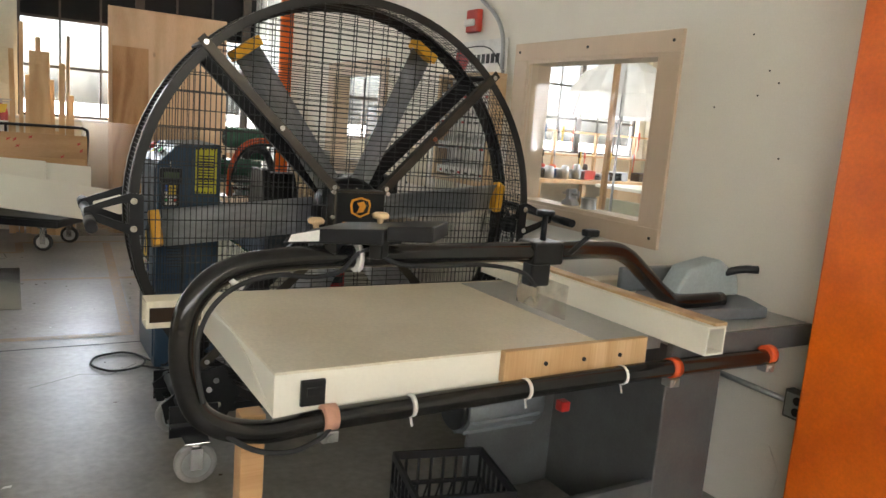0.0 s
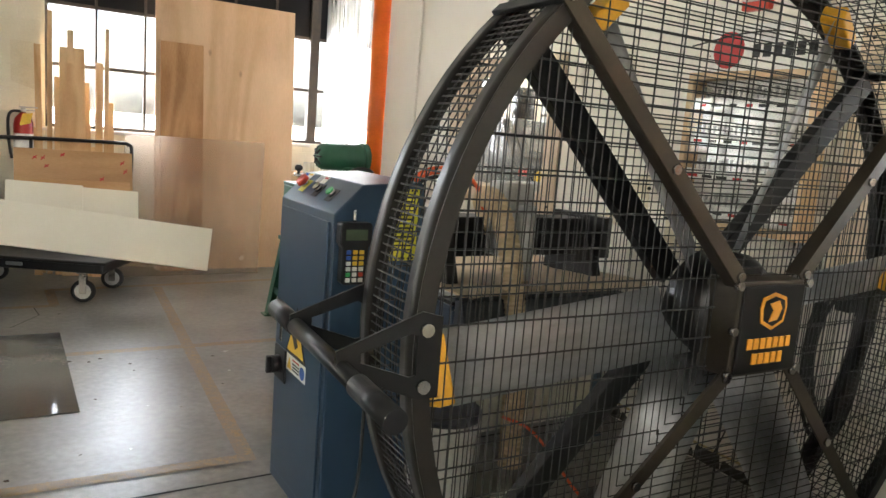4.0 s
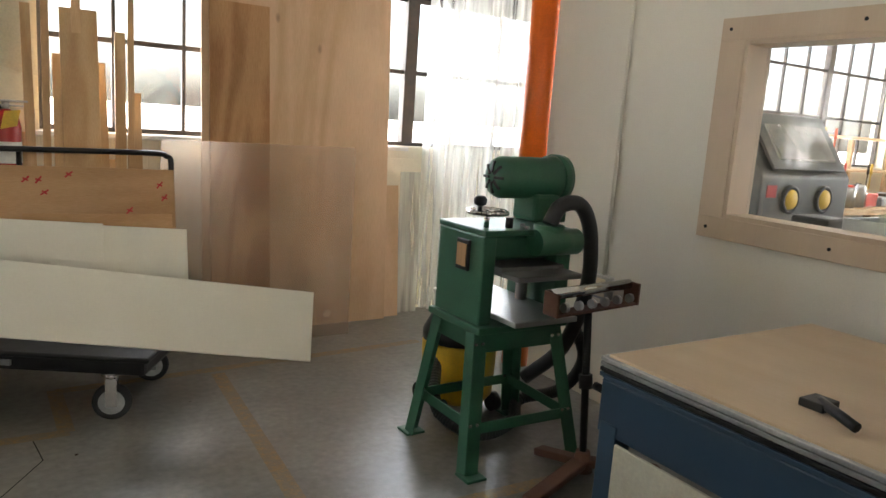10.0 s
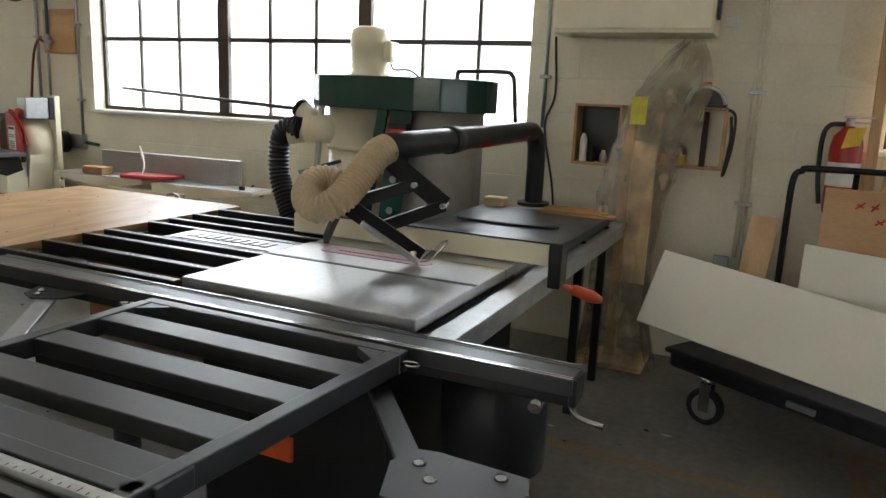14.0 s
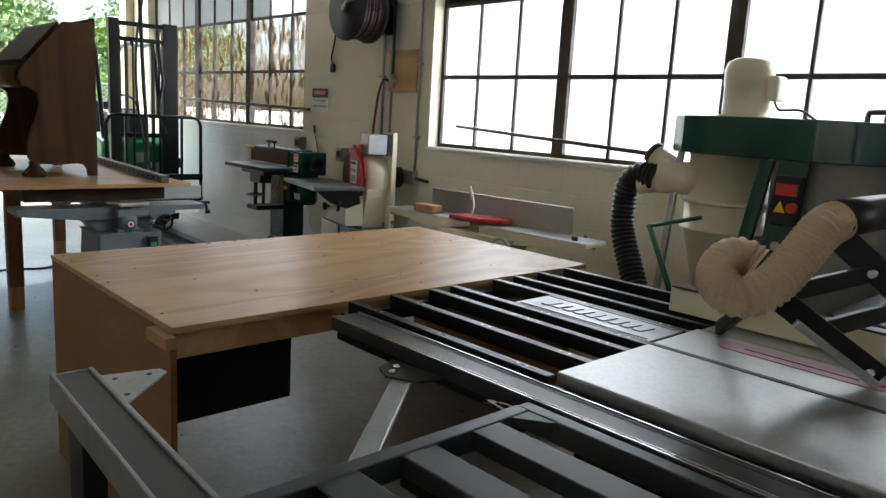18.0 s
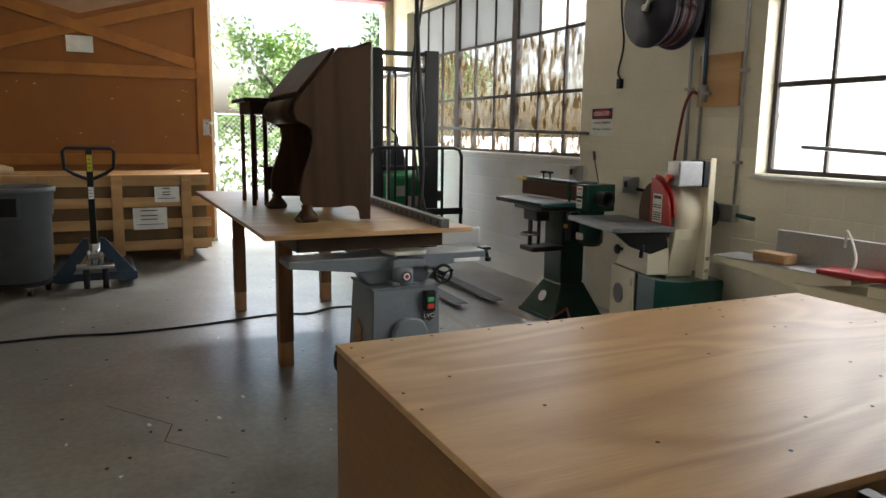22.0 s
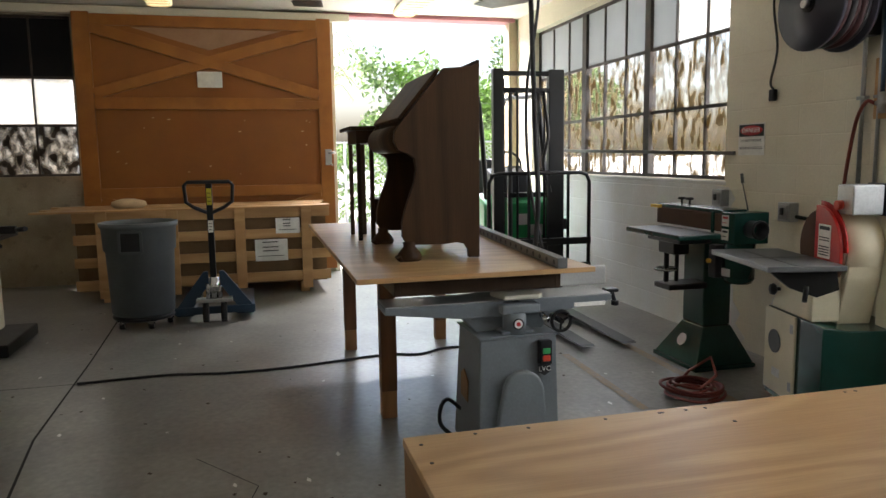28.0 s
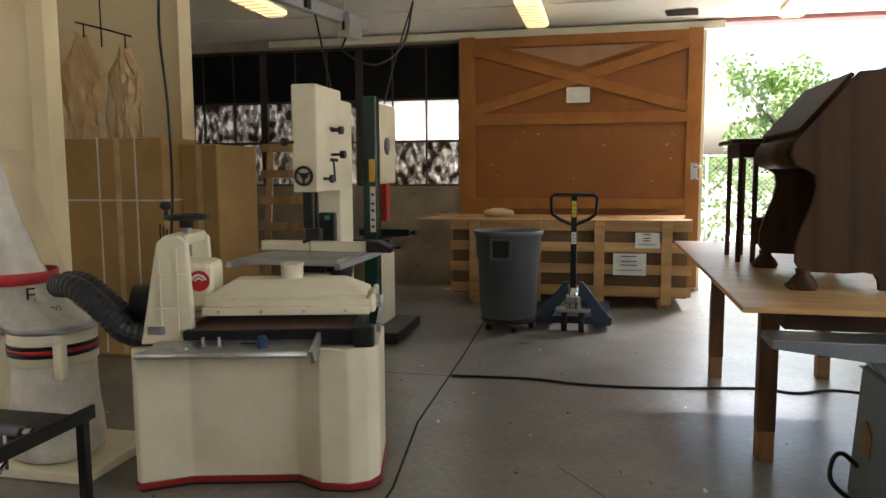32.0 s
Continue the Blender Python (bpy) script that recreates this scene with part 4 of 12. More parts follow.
for gname, y, gr in (("front_grille", FY + 0.010, FR - 0.03), ("back_grille", FY + DEEP - 0.014, FR - 0.03)):
    bm = B()
    grille_wires(bm, y, gr, 0.0235, 0.078)
    part(gname, bm, wire_black, fan, "black welded wire grille")
for k, a in enumerate((45, 135, 225, 315)):
    ca, sa = math.cos(radians(a)), math.sin(radians(a))
    out = FR + 0.035 if a < 180 else FR - 0.02
    bm = B()
    bar(bm, (FX + 0.165 * ca, FY - 0.048, FZ + 0.165 * sa), (FX + out * ca, FY - 0.008, FZ + out * sa), 0.04, 0.006, (0, 1, 0), 0.001)
    off = 0.018
    bar(bm, (FX + 0.165 * ca - off * sa, FY - 0.028, FZ + 0.165 * sa + off * ca), (FX + (out - 0.05) * ca - off * sa, FY + 0.008, FZ + (out - 0.05) * sa + off * ca), 0.006, 0.036, (0, 1, 0), 0.001)
    st = part("front_strut", bm, strut_bronze, fan, "bronze grey angle iron strut")
    for rr in (0.185, 0.54, out - 0.03):
        bm = B()
        yy = FY - 0.048 + 0.04 * (rr - 0.165) / (out - 0.165)
        cyl(bm, (FX + rr * ca, yy - 0.012, FZ + rr * sa), (FX + rr * ca, yy - 0.003, FZ + rr * sa), 0.012, 8)
        part("bolt", bm, chrome, st)
    bm = B()
    bar(bm, (FX + 0.12 * ca, FY + DEEP - 0.03, FZ + 0.12 * sa), (FX + (FR - 0.01) * ca, FY + DEEP - 0.03, FZ + (FR - 0.01) * sa), 0.075, 0.04, (0, 1, 0), 0.003)
    part("back_strut", bm, black_paint, fan)
    if a < 180:
        bm = B()
        bar(bm, (FX + (FR + 0.005) * ca, FY - 0.004, FZ + (FR + 0.005) * sa), (FX + (FR + 0.005) * ca, FY + DEEP, FZ + (FR + 0.005) * sa), 0.03, 0.012, (ca, 0, sa), 0.002)
        part("spacer", bm, black_paint, fan)
for k in range(6):
    a = radians(186 + 60 * k)
    rot = Matrix.Translation((FX, FY + 0.12, FZ)) @ Matrix.Rotation(-a, 4, "Y")
    bm = B()
    vs = []
    for u in (0.15, 0.4, 0.7, 0.86):
        row = []
        for j in range(7):
            v = (j / 6 - 0.5)
            row.append(bm.verts.new((u, -0.055 * v * 2 * (1.2 - u * 0.5) + 0.02 * (1 - 4 * v * v), v * 0.15)))
        vs.append(row)
    for r0, r1 in zip(vs, vs[1:]):
        for j in range(6):
            f = bm.faces.new((r0[j], r0[j + 1], r1[j + 1], r1[j]))
            f.smooth = True
    bmesh.ops.solidify(bm, geom=bm.faces[:], thickness=0.006)
    bmesh.ops.transform(bm, matrix=rot, verts=bm.verts)
    bl = part("blade", bm, blade_silver, fan)
    bm = B()
    box(bm, 0.86, -0.035, -0.078, 0.905, 0.03, 0.078, 0.006, Matrix.Rotation(radians(18), 4, "X"))
    bmesh.ops.transform(bm, matrix=rot, verts=bm.verts)
    part("blade_tip", bm, tip_yellow, bl, "yellow plastic blade tip")
bm = B()
box(bm, FX - 0.128, FY - 0.054, FZ - 0.13, FX + 0.128, FY + 0.05, FZ + 0.118, 0.006)
hubbox = part("hub_box", bm, strut_bronze, fan)
for bx_, bz_ in ((-1, 1), (1, 1), (-1, -1), (1, -1), (-1, 0)):
    bm = B()
    cyl(bm, (FX + bx_ * 0.136, FY - 0.066, FZ - 0.006 + bz_ * 0.115), (FX + bx_ * 0.136, FY - 0.05, FZ - 0.006 + bz_ * 0.115), 0.011, 8)
    part("bolt", bm, chrome, hubbox)
MY = FY + 0.066   # depth reference of the mark
bm = B()
box(bm, FX - 0.118, MY - 0.128, FZ - 0.122, FX + 0.122, MY - 0.119, FZ + 0.108, 0.004)
plate = part("name_plate", bm, black_paint, hubbox, "black plate with an amber shield mark")
bm = B()
shield = [(0, 0.0), (0.045, 0.02), (0.052, 0.06), (0.045, 0.085), (0, 0.098), (-0.045, 0.085), (-0.052, 0.06), (-0.045, 0.02)]
prism(bm, [(FX + u, FZ - 0.008 + v) for u, v in shield], "y", MY - 0.131, MY - 0.1275)
part("mark", bm, ink_orange, hubbox)
bm = B()
prism(bm, [(FX + u * 0.8, FZ + 0.002 + v * 0.8) for u, v in shield], "y", MY - 0.133, MY - 0.1312)
part("mark_ground", bm, black_paint, hubbox)
bm = B()
prism(bm, [(FX - 0.02, FZ + 0.015), (FX + 0.012, FZ + 0.02), (FX + 0.026, FZ + 0.05), (FX + 0.012, FZ + 0.07), (FX - 0.022, FZ + 0.062), (FX - 0.006, FZ + 0.045)], "y", MY - 0.136, MY - 0.1332)
part("mark_figure", bm, ink_orange, hubbox)
for z, w in ((-0.042, 0.088), (-0.082, 0.062)):
    for k in range(7):
        if abs((k - 3) / 3) <= w / 0.088 + 0.01:
            bm = B()
            box(bm, FX + (k - 3) * 0.025 - 0.009, MY - 0.1315, FZ + z - 0.014, FX + (k - 3) * 0.025 + 0.009, MY - 0.1275, FZ + z + 0.014)
            part("mark_bar", bm, ink_orange, hubbox)
bm = B()
lathe(bm, [(0.09, 0), (0.15, 0.012), (0.168, 0.04), (0.168, 0.13), (0.12, 0.16)], 32, Matrix.Translation((FX, FY + 0.022, FZ)) @ Matrix.Rotation(radians(-90), 4, "X"))
part("motor", bm, black_paint, fan)
for sd in (-1, 1):
    x = FX + sd * FR
    hx = x + sd * 0.15
    hy = -0.024 if sd < 0 else 0.0   # the bar is not quite square to the drum
    hz = -0.012 if sd < 0 else 0.020
    bm = B()
    cyl(bm, (hx, FY - 0.20 + hy, FZ - 0.022 + hz), (hx, FY + DEEP + 0.155 + hy, FZ + 0.004 + hz), 0.018, 20)
    grip = part("handle", bm, black_paint, fan, "black round grip bar")
    for y in (FY - 0.008, FY + DEEP + 0.006):
        bm = B()
        outer = [(x - sd * 0.057, FZ + 0.066), (x - sd * 0.012, FZ + 0.078), (hx + sd * 0.014, FZ + 0.012), (hx + sd * 0.014, FZ - 0.028), (x - sd * 0.012, FZ - 0.100), (x - sd * 0.057, FZ - 0.100)]
        inner = [(x - sd * 0.004, FZ + 0.030), (x + sd * 0.010, FZ + 0.036), (hx - sd * 0.035, FZ + 0.004), (hx - sd * 0.035, FZ - 0.014), (x + sd * 0.010, FZ - 0.052), (x - sd * 0.004, FZ - 0.050)]
        rows = [[bm.verts.new((u, y + t, w)) for u, w in poly] for t in (-0.003, 0.003) for poly in (outer, inner)]
        for k in range(6):
            q = (k + 1) % 6
            for a_, b_ in ((0, 1), (3, 2), (2, 0), (1, 3)):
                bm.faces.new((rows[a_][k], rows[a_][q], rows[b_][q], rows[b_][k]))
        bmesh.ops.recalc_face_normals(bm, faces=bm.faces)
        part("bracket_plate", bm, black_paint, grip, "black triangular bracket plate")
    for y0, y1 in ((FY - 0.215, FY - 0.06), (FY + DEEP + 0.03, FY + DEEP + 0.165)):
        bm = B()
        za, zb = FZ - 0.022 + 0.026 * (y0 - FY + 0.2) / 0.61, FZ - 0.022 + 0.026 * (y1 - FY + 0.2) / 0.61
        cyl(bm, (hx, y0 + hy, za + hz), (hx, y1 + hy, zb + hz), 0.022, 20)
        part("grip_sleeve", bm, black_plastic, grip)
    for z in (FZ + 0.042, FZ - 0.073):
        bm = B()
        cyl(bm, (x - sd * 0.02, FY - 0.022, z), (x - sd * 0.02, FY - 0.011, z), 0.014, 10)
        part("bolt", bm, chrome, fan)
    # foot: gusset on the ring, tubes fore and aft, end plates and two casters
    fx = FX + sd * 0.76
    bm = B()
    prism(bm, [(FX + sd * 0.60, FZ - 0.70), (FX + sd * 0.70, FZ - 0.72), (FX + sd * 0.86, 0.22), (FX + sd * 0.84, 0.13), (FX + sd * 0.58, 0.13), (FX + sd * 0.52, 0.24)], "y", FY - 0.016, FY - 0.006)
    gus = part("foot_gusset", bm, black_paint, fan)
    for gx, gz in ((0.63, FZ - 0.76), (0.66, FZ - 0.80), (0.80, 0.20), (0.62, 0.20)):
        bm = B()
        cyl(bm, (FX + sd * gx, FY - 0.03, gz), (FX + sd * gx, FY - 0.016, gz), 0.014, 8)
        part("bolt", bm, chrome, gus)
    bm = B()
    prism(bm, [(FX + sd * 0.60, FZ - 0.72), (FX + sd * 0.70, FZ - 0.74), (FX + sd * 0.86, 0.22), (FX + sd * 0.84, 0.13), (FX + sd * 0.58, 0.13)], "y", FY + DEEP + 0.006, FY + DEEP + 0.014)
    part("foot_gusset", bm, black_paint, fan)
    for tx, tz in ((0.79, 0.245), (0.70, 0.175)):
        bm = B()
        cyl(bm, (FX + sd * tx, FY - 0.16, tz), (FX + sd * tx, FY + DEEP + 0.05, tz), 0.021, 14)
        part("foot_tube", bm, black_paint, fan)
    for y in (FY - 0.17, FY + DEEP + 0.05):
        bm = B()
        box(bm, FX + sd * 0.75 - 0.10, y - 0.005, 0.13, FX + sd * 0.75 + 0.10, y + 0.005, 0.27, 0.002)
        box(bm, FX + sd * 0.75 - 0.10, y - 0.05, 0.185, FX + sd * 0.75 + 0.10, y + 0.05, 0.195, 0.002)
        part("end_plate", bm, black_paint, fan)
    for y in (FY - 0.33, FY + 0.19):
        caster(fan, FX + sd * 0.77, y, 0.085, 0.185, (1, 0), caster_grey)
bm = B()
box(bm, FX - 0.7, FY + 0.04, 0.13, FX + 0.7, FY + 0.12, 0.17, 0.004)
part("cross_bar", bm, black_paint, fan)
bm = B()
lathe(bm, [(0.18, 0), (0.2, 0.03), (0.2, 0.2), (0.12, 0.26)], 24, Matrix.Translation((FX + 0.25, FY + 0.55, 0.0)))
part("base_motor", bm, black_plastic, fan)
fan.matrix_basis = Matrix.Translation((FX, FY, 0)) @ Matrix.Rotation(radians(-1.4), 4, "Z")

# ---- table saw with the white outfeed top ----
saw = thing("table_saw", "table saw with a cream laminate side table and wooden trim", "table saw", at=(-1.3, -7.5, 0))
bm = B()
box(bm, -2.12, -7.82, 0.775, -1.08, -7.06, 0.885, 0.002)
part("side_table", bm, white_board, saw)
bm = B()
box(bm, -2.12, -7.82, 0.885, -1.08, -7.06, 0.892, 0.001)
part("table_surface", bm, cream_lam, saw, "worn cream laminate surface")
bm = B()
box(bm, -1.45, -7.845, 0.80, -0.88, -7.82, 0.893, 0.002)
part("edge_strip", bm, pine, saw, "bare wooden edge strip")
for x in (-1.3, -1.15, -1.0):
    bm = B()
    cyl(bm, (x, -7.85, 0.845), (x, -7.844, 0.845), 0.007, 8)
    part("screw", bm, black_paint, saw)
bm = B()
prism(bm, [(-7.82, 0.782), (-7.06, 0.782), (-7.06, 0.86), (-7.3, 0.88), (-7.45, 0.885), (-7.6, 0.86)], "x", -2.124, -2.12)
part("worn_edge", bm, white_board, saw)
bm = B()
box(bm, -1.078, -7.83, 0.845, -0.80, -7.0, 0.893, 0.003)
part("saw_table", bm, cast_iron, saw, "grey cast iron table")
bm = B()
box(bm, -0.865, -8.06, 0.895, -0.858, -6.82, 0.985, 0.001)
fnc = part("fence", bm, white_board, saw, "white hollow box fence")
for nm, q in (("side_wall", (-0.790, 0.895, -0.783, 0.985)), ("floor_plate", (-0.8575, 0.895, -0.7905, 0.902)), ("top_plate", (-0.8575, 0.978, -0.7905, 0.985))):
    bm = B()
    box(bm, q[0], -8.06, q[1], q[2], -6.82, q[3], 0.001)
    part(nm, bm, white_board, fnc)
bm = B()
box(bm, -0.835, -8.06, 0.986, -0.78, -6.82, 0.996, 0.001)
part("fence_cap", bm, pine, saw)
bm = B()
for a in (0, 1):
    box(bm, -2.30, -7.06 + a * 0.082, 0.80, 0.0, -7.052 + a * 0.082, 0.89, 0.001)
    box(bm, -2.30, -7.052, 0.80 + a * 0.082, 0.0, -6.978, 0.808 + a * 0.082)
part("rail_tube", bm, cream_lam, saw, "cream painted square rail tube")
bm = B()
box(bm, -2.29, -7.064, 0.82, -2.13, -7.0605, 0.868)
part("rail_strip", bm, dark_wood, saw)
bm = B()
box(bm, -2.185, -7.785, 0, -2.125, -7.725, 0.774, 0.003)
part("leg", bm, osb, saw, "bare wooden table leg")
bm = B()
box(bm, -0.78, -7.84, 0.855, -0.01, -7.36, 0.885, 0.004)
wing = part("wing", bm, cast_iron, saw, "grey extension wing")
bm = B()
box(bm, -0.78, -7.862, 0.80, -0.0, -7.841, 0.882, 0.002)
part("edge_strip", bm, grey_steel, wing)
# base cabinet: open-fronted steel box
bm = B()
box(bm, -0.62, -7.72, 0.0, -0.32, -7.1, 0.80, 0.006)
box(bm, -1.06, -7.72, 0.0, -0.62, -7.69, 0.28, 0.003)
box(bm, -1.06, -7.12, 0.0, -0.62, -7.1, 0.8, 0.003)
part("base", bm, grey_steel, saw, "grey steel base cabinet")
bm = B()
cyl(bm, (-1.28, -7.35, 0.52), (-0.95, -7.35, 0.52), 0.1, 24)
for k in range(10):
    a = 2 * math.pi * k / 10
    bar(bm, (-1.28, -7.35 + 0.1 * math.sin(a), 0.52 + 0.1 * math.cos(a)), (-0.97, -7.35 + 0.1 * math.sin(a), 0.52 + 0.1 * math.cos(a)), 0.012, 0.012)
mot = part("motor", bm, jointer_grey, saw, "grey finned electric motor")
bm = B()
cyl(bm, (-1.30, -7.35, 0.52), (-1.28, -7.35, 0.52), 0.085, 24)
part("fan_cover", bm, black_plastic, mot)
bm = B()
box(bm, -0.96, -7.56, 0.53, -0.92, -7.52, 0.57, 0.006)
part("switch_box", bm, red_paint, saw)
# overarm guard
arm = thing("overarm_guard", "black pipe overarm with blade guard and clamps", "saw guard", at=(-1.4, -7.9, 0))
bm = B()
sweep(bm, [(-0.30, -7.905, 0.795), (-0.82, -7.89, 0.797), (-1.4, -7.868, 0.784), (-1.95, -7.845, 0.766), (-2.16, -7.845, 0.757), (-2.29, -7.85, 0.81), (-2.335, -7.85, 0.91), (-2.342, -7.85, 1.01), (-2.32, -7.845, 1.09),
           (-2.245, -7.83, 1.15), (-2.10, -7.82, 1.174), (-1.8, -7.82, 1.178), (-1.3, -7.79, 1.176), (-1.01, -7.74, 1.166), (-0.90, -7.725, 1.14), (-0.783, -7.70, 1.072), (-0.66, -7.69, 0.99), (-0.56, -7.675, 0.955), (-0.308, -7.66, 0.947)], 0.029, 20, 6)
part("pipe", bm, pipe_black, arm, "bent black steel pipe")


def low_y(x):
    return -7.852 - 0.034 * (x + 1.95)


def low_z(x):
    return 0.774 + 0.020 * (x + 1.95)


for x, m_ in ((-1.985, bag_tan), (-0.80, orange_plastic), (-0.33, orange_plastic)):
    y, z = low_y(x), low_z(x)
    bm = B()
    cyl(bm, (x - 0.018, y, z), (x + 0.018, y, z), 0.0335, 20)
    cl = part("clamp_pad", bm, clamp_pink if m_ is bag_tan else m_, arm)
    bm = B()
    box(bm, x - 0.022, y - 0.02, z - 0.062, x + 0.022, y + 0.02, z - 0.032, 0.003)
    cyl(bm, (x, y - 0.028, z - 0.048), (x, y - 0.02, z - 0.048), 0.011, 8)
    part("bolt", bm, steel, cl)
for x in (-1.755, -1.385, -1.02):
    y, z = low_y(x), low_z(x)
    bm = B()
    cyl(bm, (x - 0.005, y, z), (x + 0.005, y, z), 0.031, 16)
    bar(bm, (x, y, z - 0.03), (x + 0.004, y - 0.006, z - 0.058), 0.007, 0.004)
    part("cable_tie", bm, label_white, arm, "white cable tie")
bm = B()
sweep(bm, [(-2.30, -7.875, 0.86), (-2.315, -7.885, 0.93), (-2.318, -7.89, 1.01), (-2.29, -7.885, 1.08), (-2.23, -7.87, 1.125), (-2.14, -7.862, 1.145), (-2.05, -7.862, 1.138), (-1.98, -7.862, 1.15), (-1.94, -7.862, 1.19), (-1.90, -7.86, 1.20), (-1.83, -7.862, 1.165), (-1.73, -7.86, 1.155), (-1.55, -7.84, 1.15), (-1.40, -7.82, 1.12), (-1.34, -7.81, 1.075)], 0.006, 8, 6)
part("cable", bm, rubber, arm)
bm = B()
sweep(bm, [(-2.335, -7.83, 0.95), (-2.30, -7.85, 0.83), (-2.20, -7.88, 0.74), (-2.10, -7.89, 0.715), (-2.02, -7.885, 0.735), (-1.99, -7.87, 0.75)], 0.0065, 8, 6)
part("cable", bm, rubber, arm)
for x, y, z in ((-2.235, -7.82, 1.13), (-1.93, -7.835, 1.178)):
    bm = B()
    dz = (0.6, 0.0, 0.8) if x < -2.1 else (1.0, 0.0, 0.0)
    cyl(bm, (x - 0.006 * dz[0], y, z - 0.006 * dz[2]), (x + 0.006 * dz[0], y, z + 0.006 * dz[2]), 0.037, 16)
    part("cable_tie", bm, label_white, arm, "white cable tie")
# the dust shield box lies askew across the pipe
skew = Matrix.Translation((-2.03, -7.70, 0)) @ Matrix.Rotation(radians(-45), 4, "Z")


def askew(bm):
    bmesh.ops.transform(bm, matrix=skew, verts=bm.verts)
    return bm


bm = B()
prism(bm, [(0.0, 1.204), (0.02, 1.226), (0.10, 1.250), (0.26, 1.266), (0.26, 1.228), (0.10, 1.214)], "y", -0.10, 0.07, 0.004)
gb = part("guard_box", askew(bm), black_plastic, arm)
bm = B()
prism(bm, [(0.262, 1.236), (0.262, 1.272), (0.375, 1.284), (0.375, 1.246)], "y", -0.09, 0.05, 0.004)
part("guard_head", askew(bm), black_plastic, gb)
bm = B()
prism(bm, [(0.018, 1.210), (0.026, 1.228), (0.098, 1.248), (0.098, 1.220)], "y", -0.103, -0.1005)
part("guard_label", askew(bm), label_white, gb)
for u, v in ((0.02, 0.05), (0.20, 0.04)):
    bm = B()
    lathe(bm, [(0.008, 0), (0.008, 0.010), (0.020, 0.013), (0.023, 0.022), (0.016, 0.028)], 16, Matrix.Translation((u, v, 1.222 + 0.19 * u)))
    part("knob", askew(bm), bag_tan, gb, "pale wooden knob")
for u in (0.12, 0.235):
    bm = B()
    box(bm, u - 0.016, -0.085, 1.19, u + 0.016, -0.03, 1.235, 0.004)
    part("bracket", askew(bm), black_paint, gb)
bm = B()
box(bm, -1.37, -7.83, 1.14, -1.26, -7.74, 1.208, 0.008)
cyl(bm, (-1.31, -7.785, 1.20), (-1.31, -7.785, 1.285), 0.009, 10)
cyl(bm, (-1.31, -7.785, 1.283), (-1.31, -7.785, 1.297), 0.028, 12)
box(bm, -1.35, -7.80, 1.07, -1.28, -7.75, 1.14, 0.006)
cyl(bm, (-1.24, -7.83, 1.175), (-1.19, -7.86, 1.24), 0.008, 8)
box(bm, -1.215, -7.87, 1.23, -1.165, -7.84, 1.252, 0.006)
part("lock_clamp", bm, black_paint, arm)
bm = B()
box(bm, -1.05, -7.62, 0.90, -1.044, -7.34, 1.02, 0.002)
part("blade_guard", bm, film_clear, arm, "clear plastic blade guard flap")
bm = B()
box(bm, -2.055, -7.834, 0.80, -1.99, -7.8225, 0.868, 0.003)
box(bm, -2.04, -7.839, 0.828, -2.005, -7.833, 0.85, 0.002)
part("mount_plate", bm, black_paint, arm)

# mitre saw on the wing
ms = thing("mitre_saw", "small grey cast mitre saw resting on the wing", "mitre saw", at=(-0.35, -7.55, 0.885))
bm = B()
prism(bm, [(-0.55, -7.72), (-0.15, -7.76), (-0.06, -7.6), (-0.06, -7.42), (-0.5, -7.40), (-0.62, -7.55)], "z", 0.886, 0.93, 0.008)
part("base", bm, jointer_grey, ms)
bm = B()
box(bm, -0.6, -7.42, 0.93, -0.10, -7.39, 1.03, 0.01)
part("fence", bm, jointer_grey, ms)
bm = B()
prism(bm, [(-0.5, 0.95), (-0.42, 1.06), (-0.25, 1.09), (-0.14, 1.02), (-0.12, 0.94)], "y", -7.6, -7.5, 0.012)
part("blade_cover", bm, mat("pale_blue_grey_paint", (0.36, 0.42, 0.42), 0.4), ms)
bm = B()
sweep(bm, [(-0.22, -7.58, 1.03), (-0.17, -7.63, 1.055), (-0.12, -7.67, 1.06)], 0.016, 10, 4)
part("handle", bm, black_plastic, ms)

# milk crate under the table
crate = thing("milk_crate", "black plastic milk crate standing on the floor", "crate", at=(-1.3, -7.42, 0))
def crate_side(p, q):
    bm = B()
    d = (Vector(q) - Vector(p))
    n = d.normalized()
    L = d.length
    for z in (0.02, 0.1, 0.17, 0.285):
        bar(bm, Vector(p) + Vector((0, 0, z)), Vector(q) + Vector((0, 0, z)), 0.012, 0.03 if z > 0.2 else 0.014)
    k = int(L / 0.045)
    for i in range(k + 1):
        c = Vector(p) + n * (L * i / k)
        bar(bm, c + Vector((0, 0, 0.005)), c + Vector((0, 0, 0.29)), 0.01, 0.010, n)
    for i in range(k):
        c = Vector(p) + n * (L * (i + 0.5) / k)
        bar(bm, c - n * 0.02 + Vector((0, 0, 0.02)), c + n * 0.02 + Vector((0, 0, 0.17)), 0.006, 0.006, n.cross(Vector((0, 0, 1))))
    part("side", bm, black_plastic, crate)
C4 = [(-1.44, -7.20, 0), (-1.10, -7.28, 0), (-1.18, -7.62, 0), (-1.52, -7.54, 0)]
for i in range(4):
    crate_side(C4[i], C4[(i + 1) % 4])
bm = B()
prism(bm, [c[:2] for c in C4], "z", 0.0, 0.012)
part("bottom", bm, black_plastic, crate)

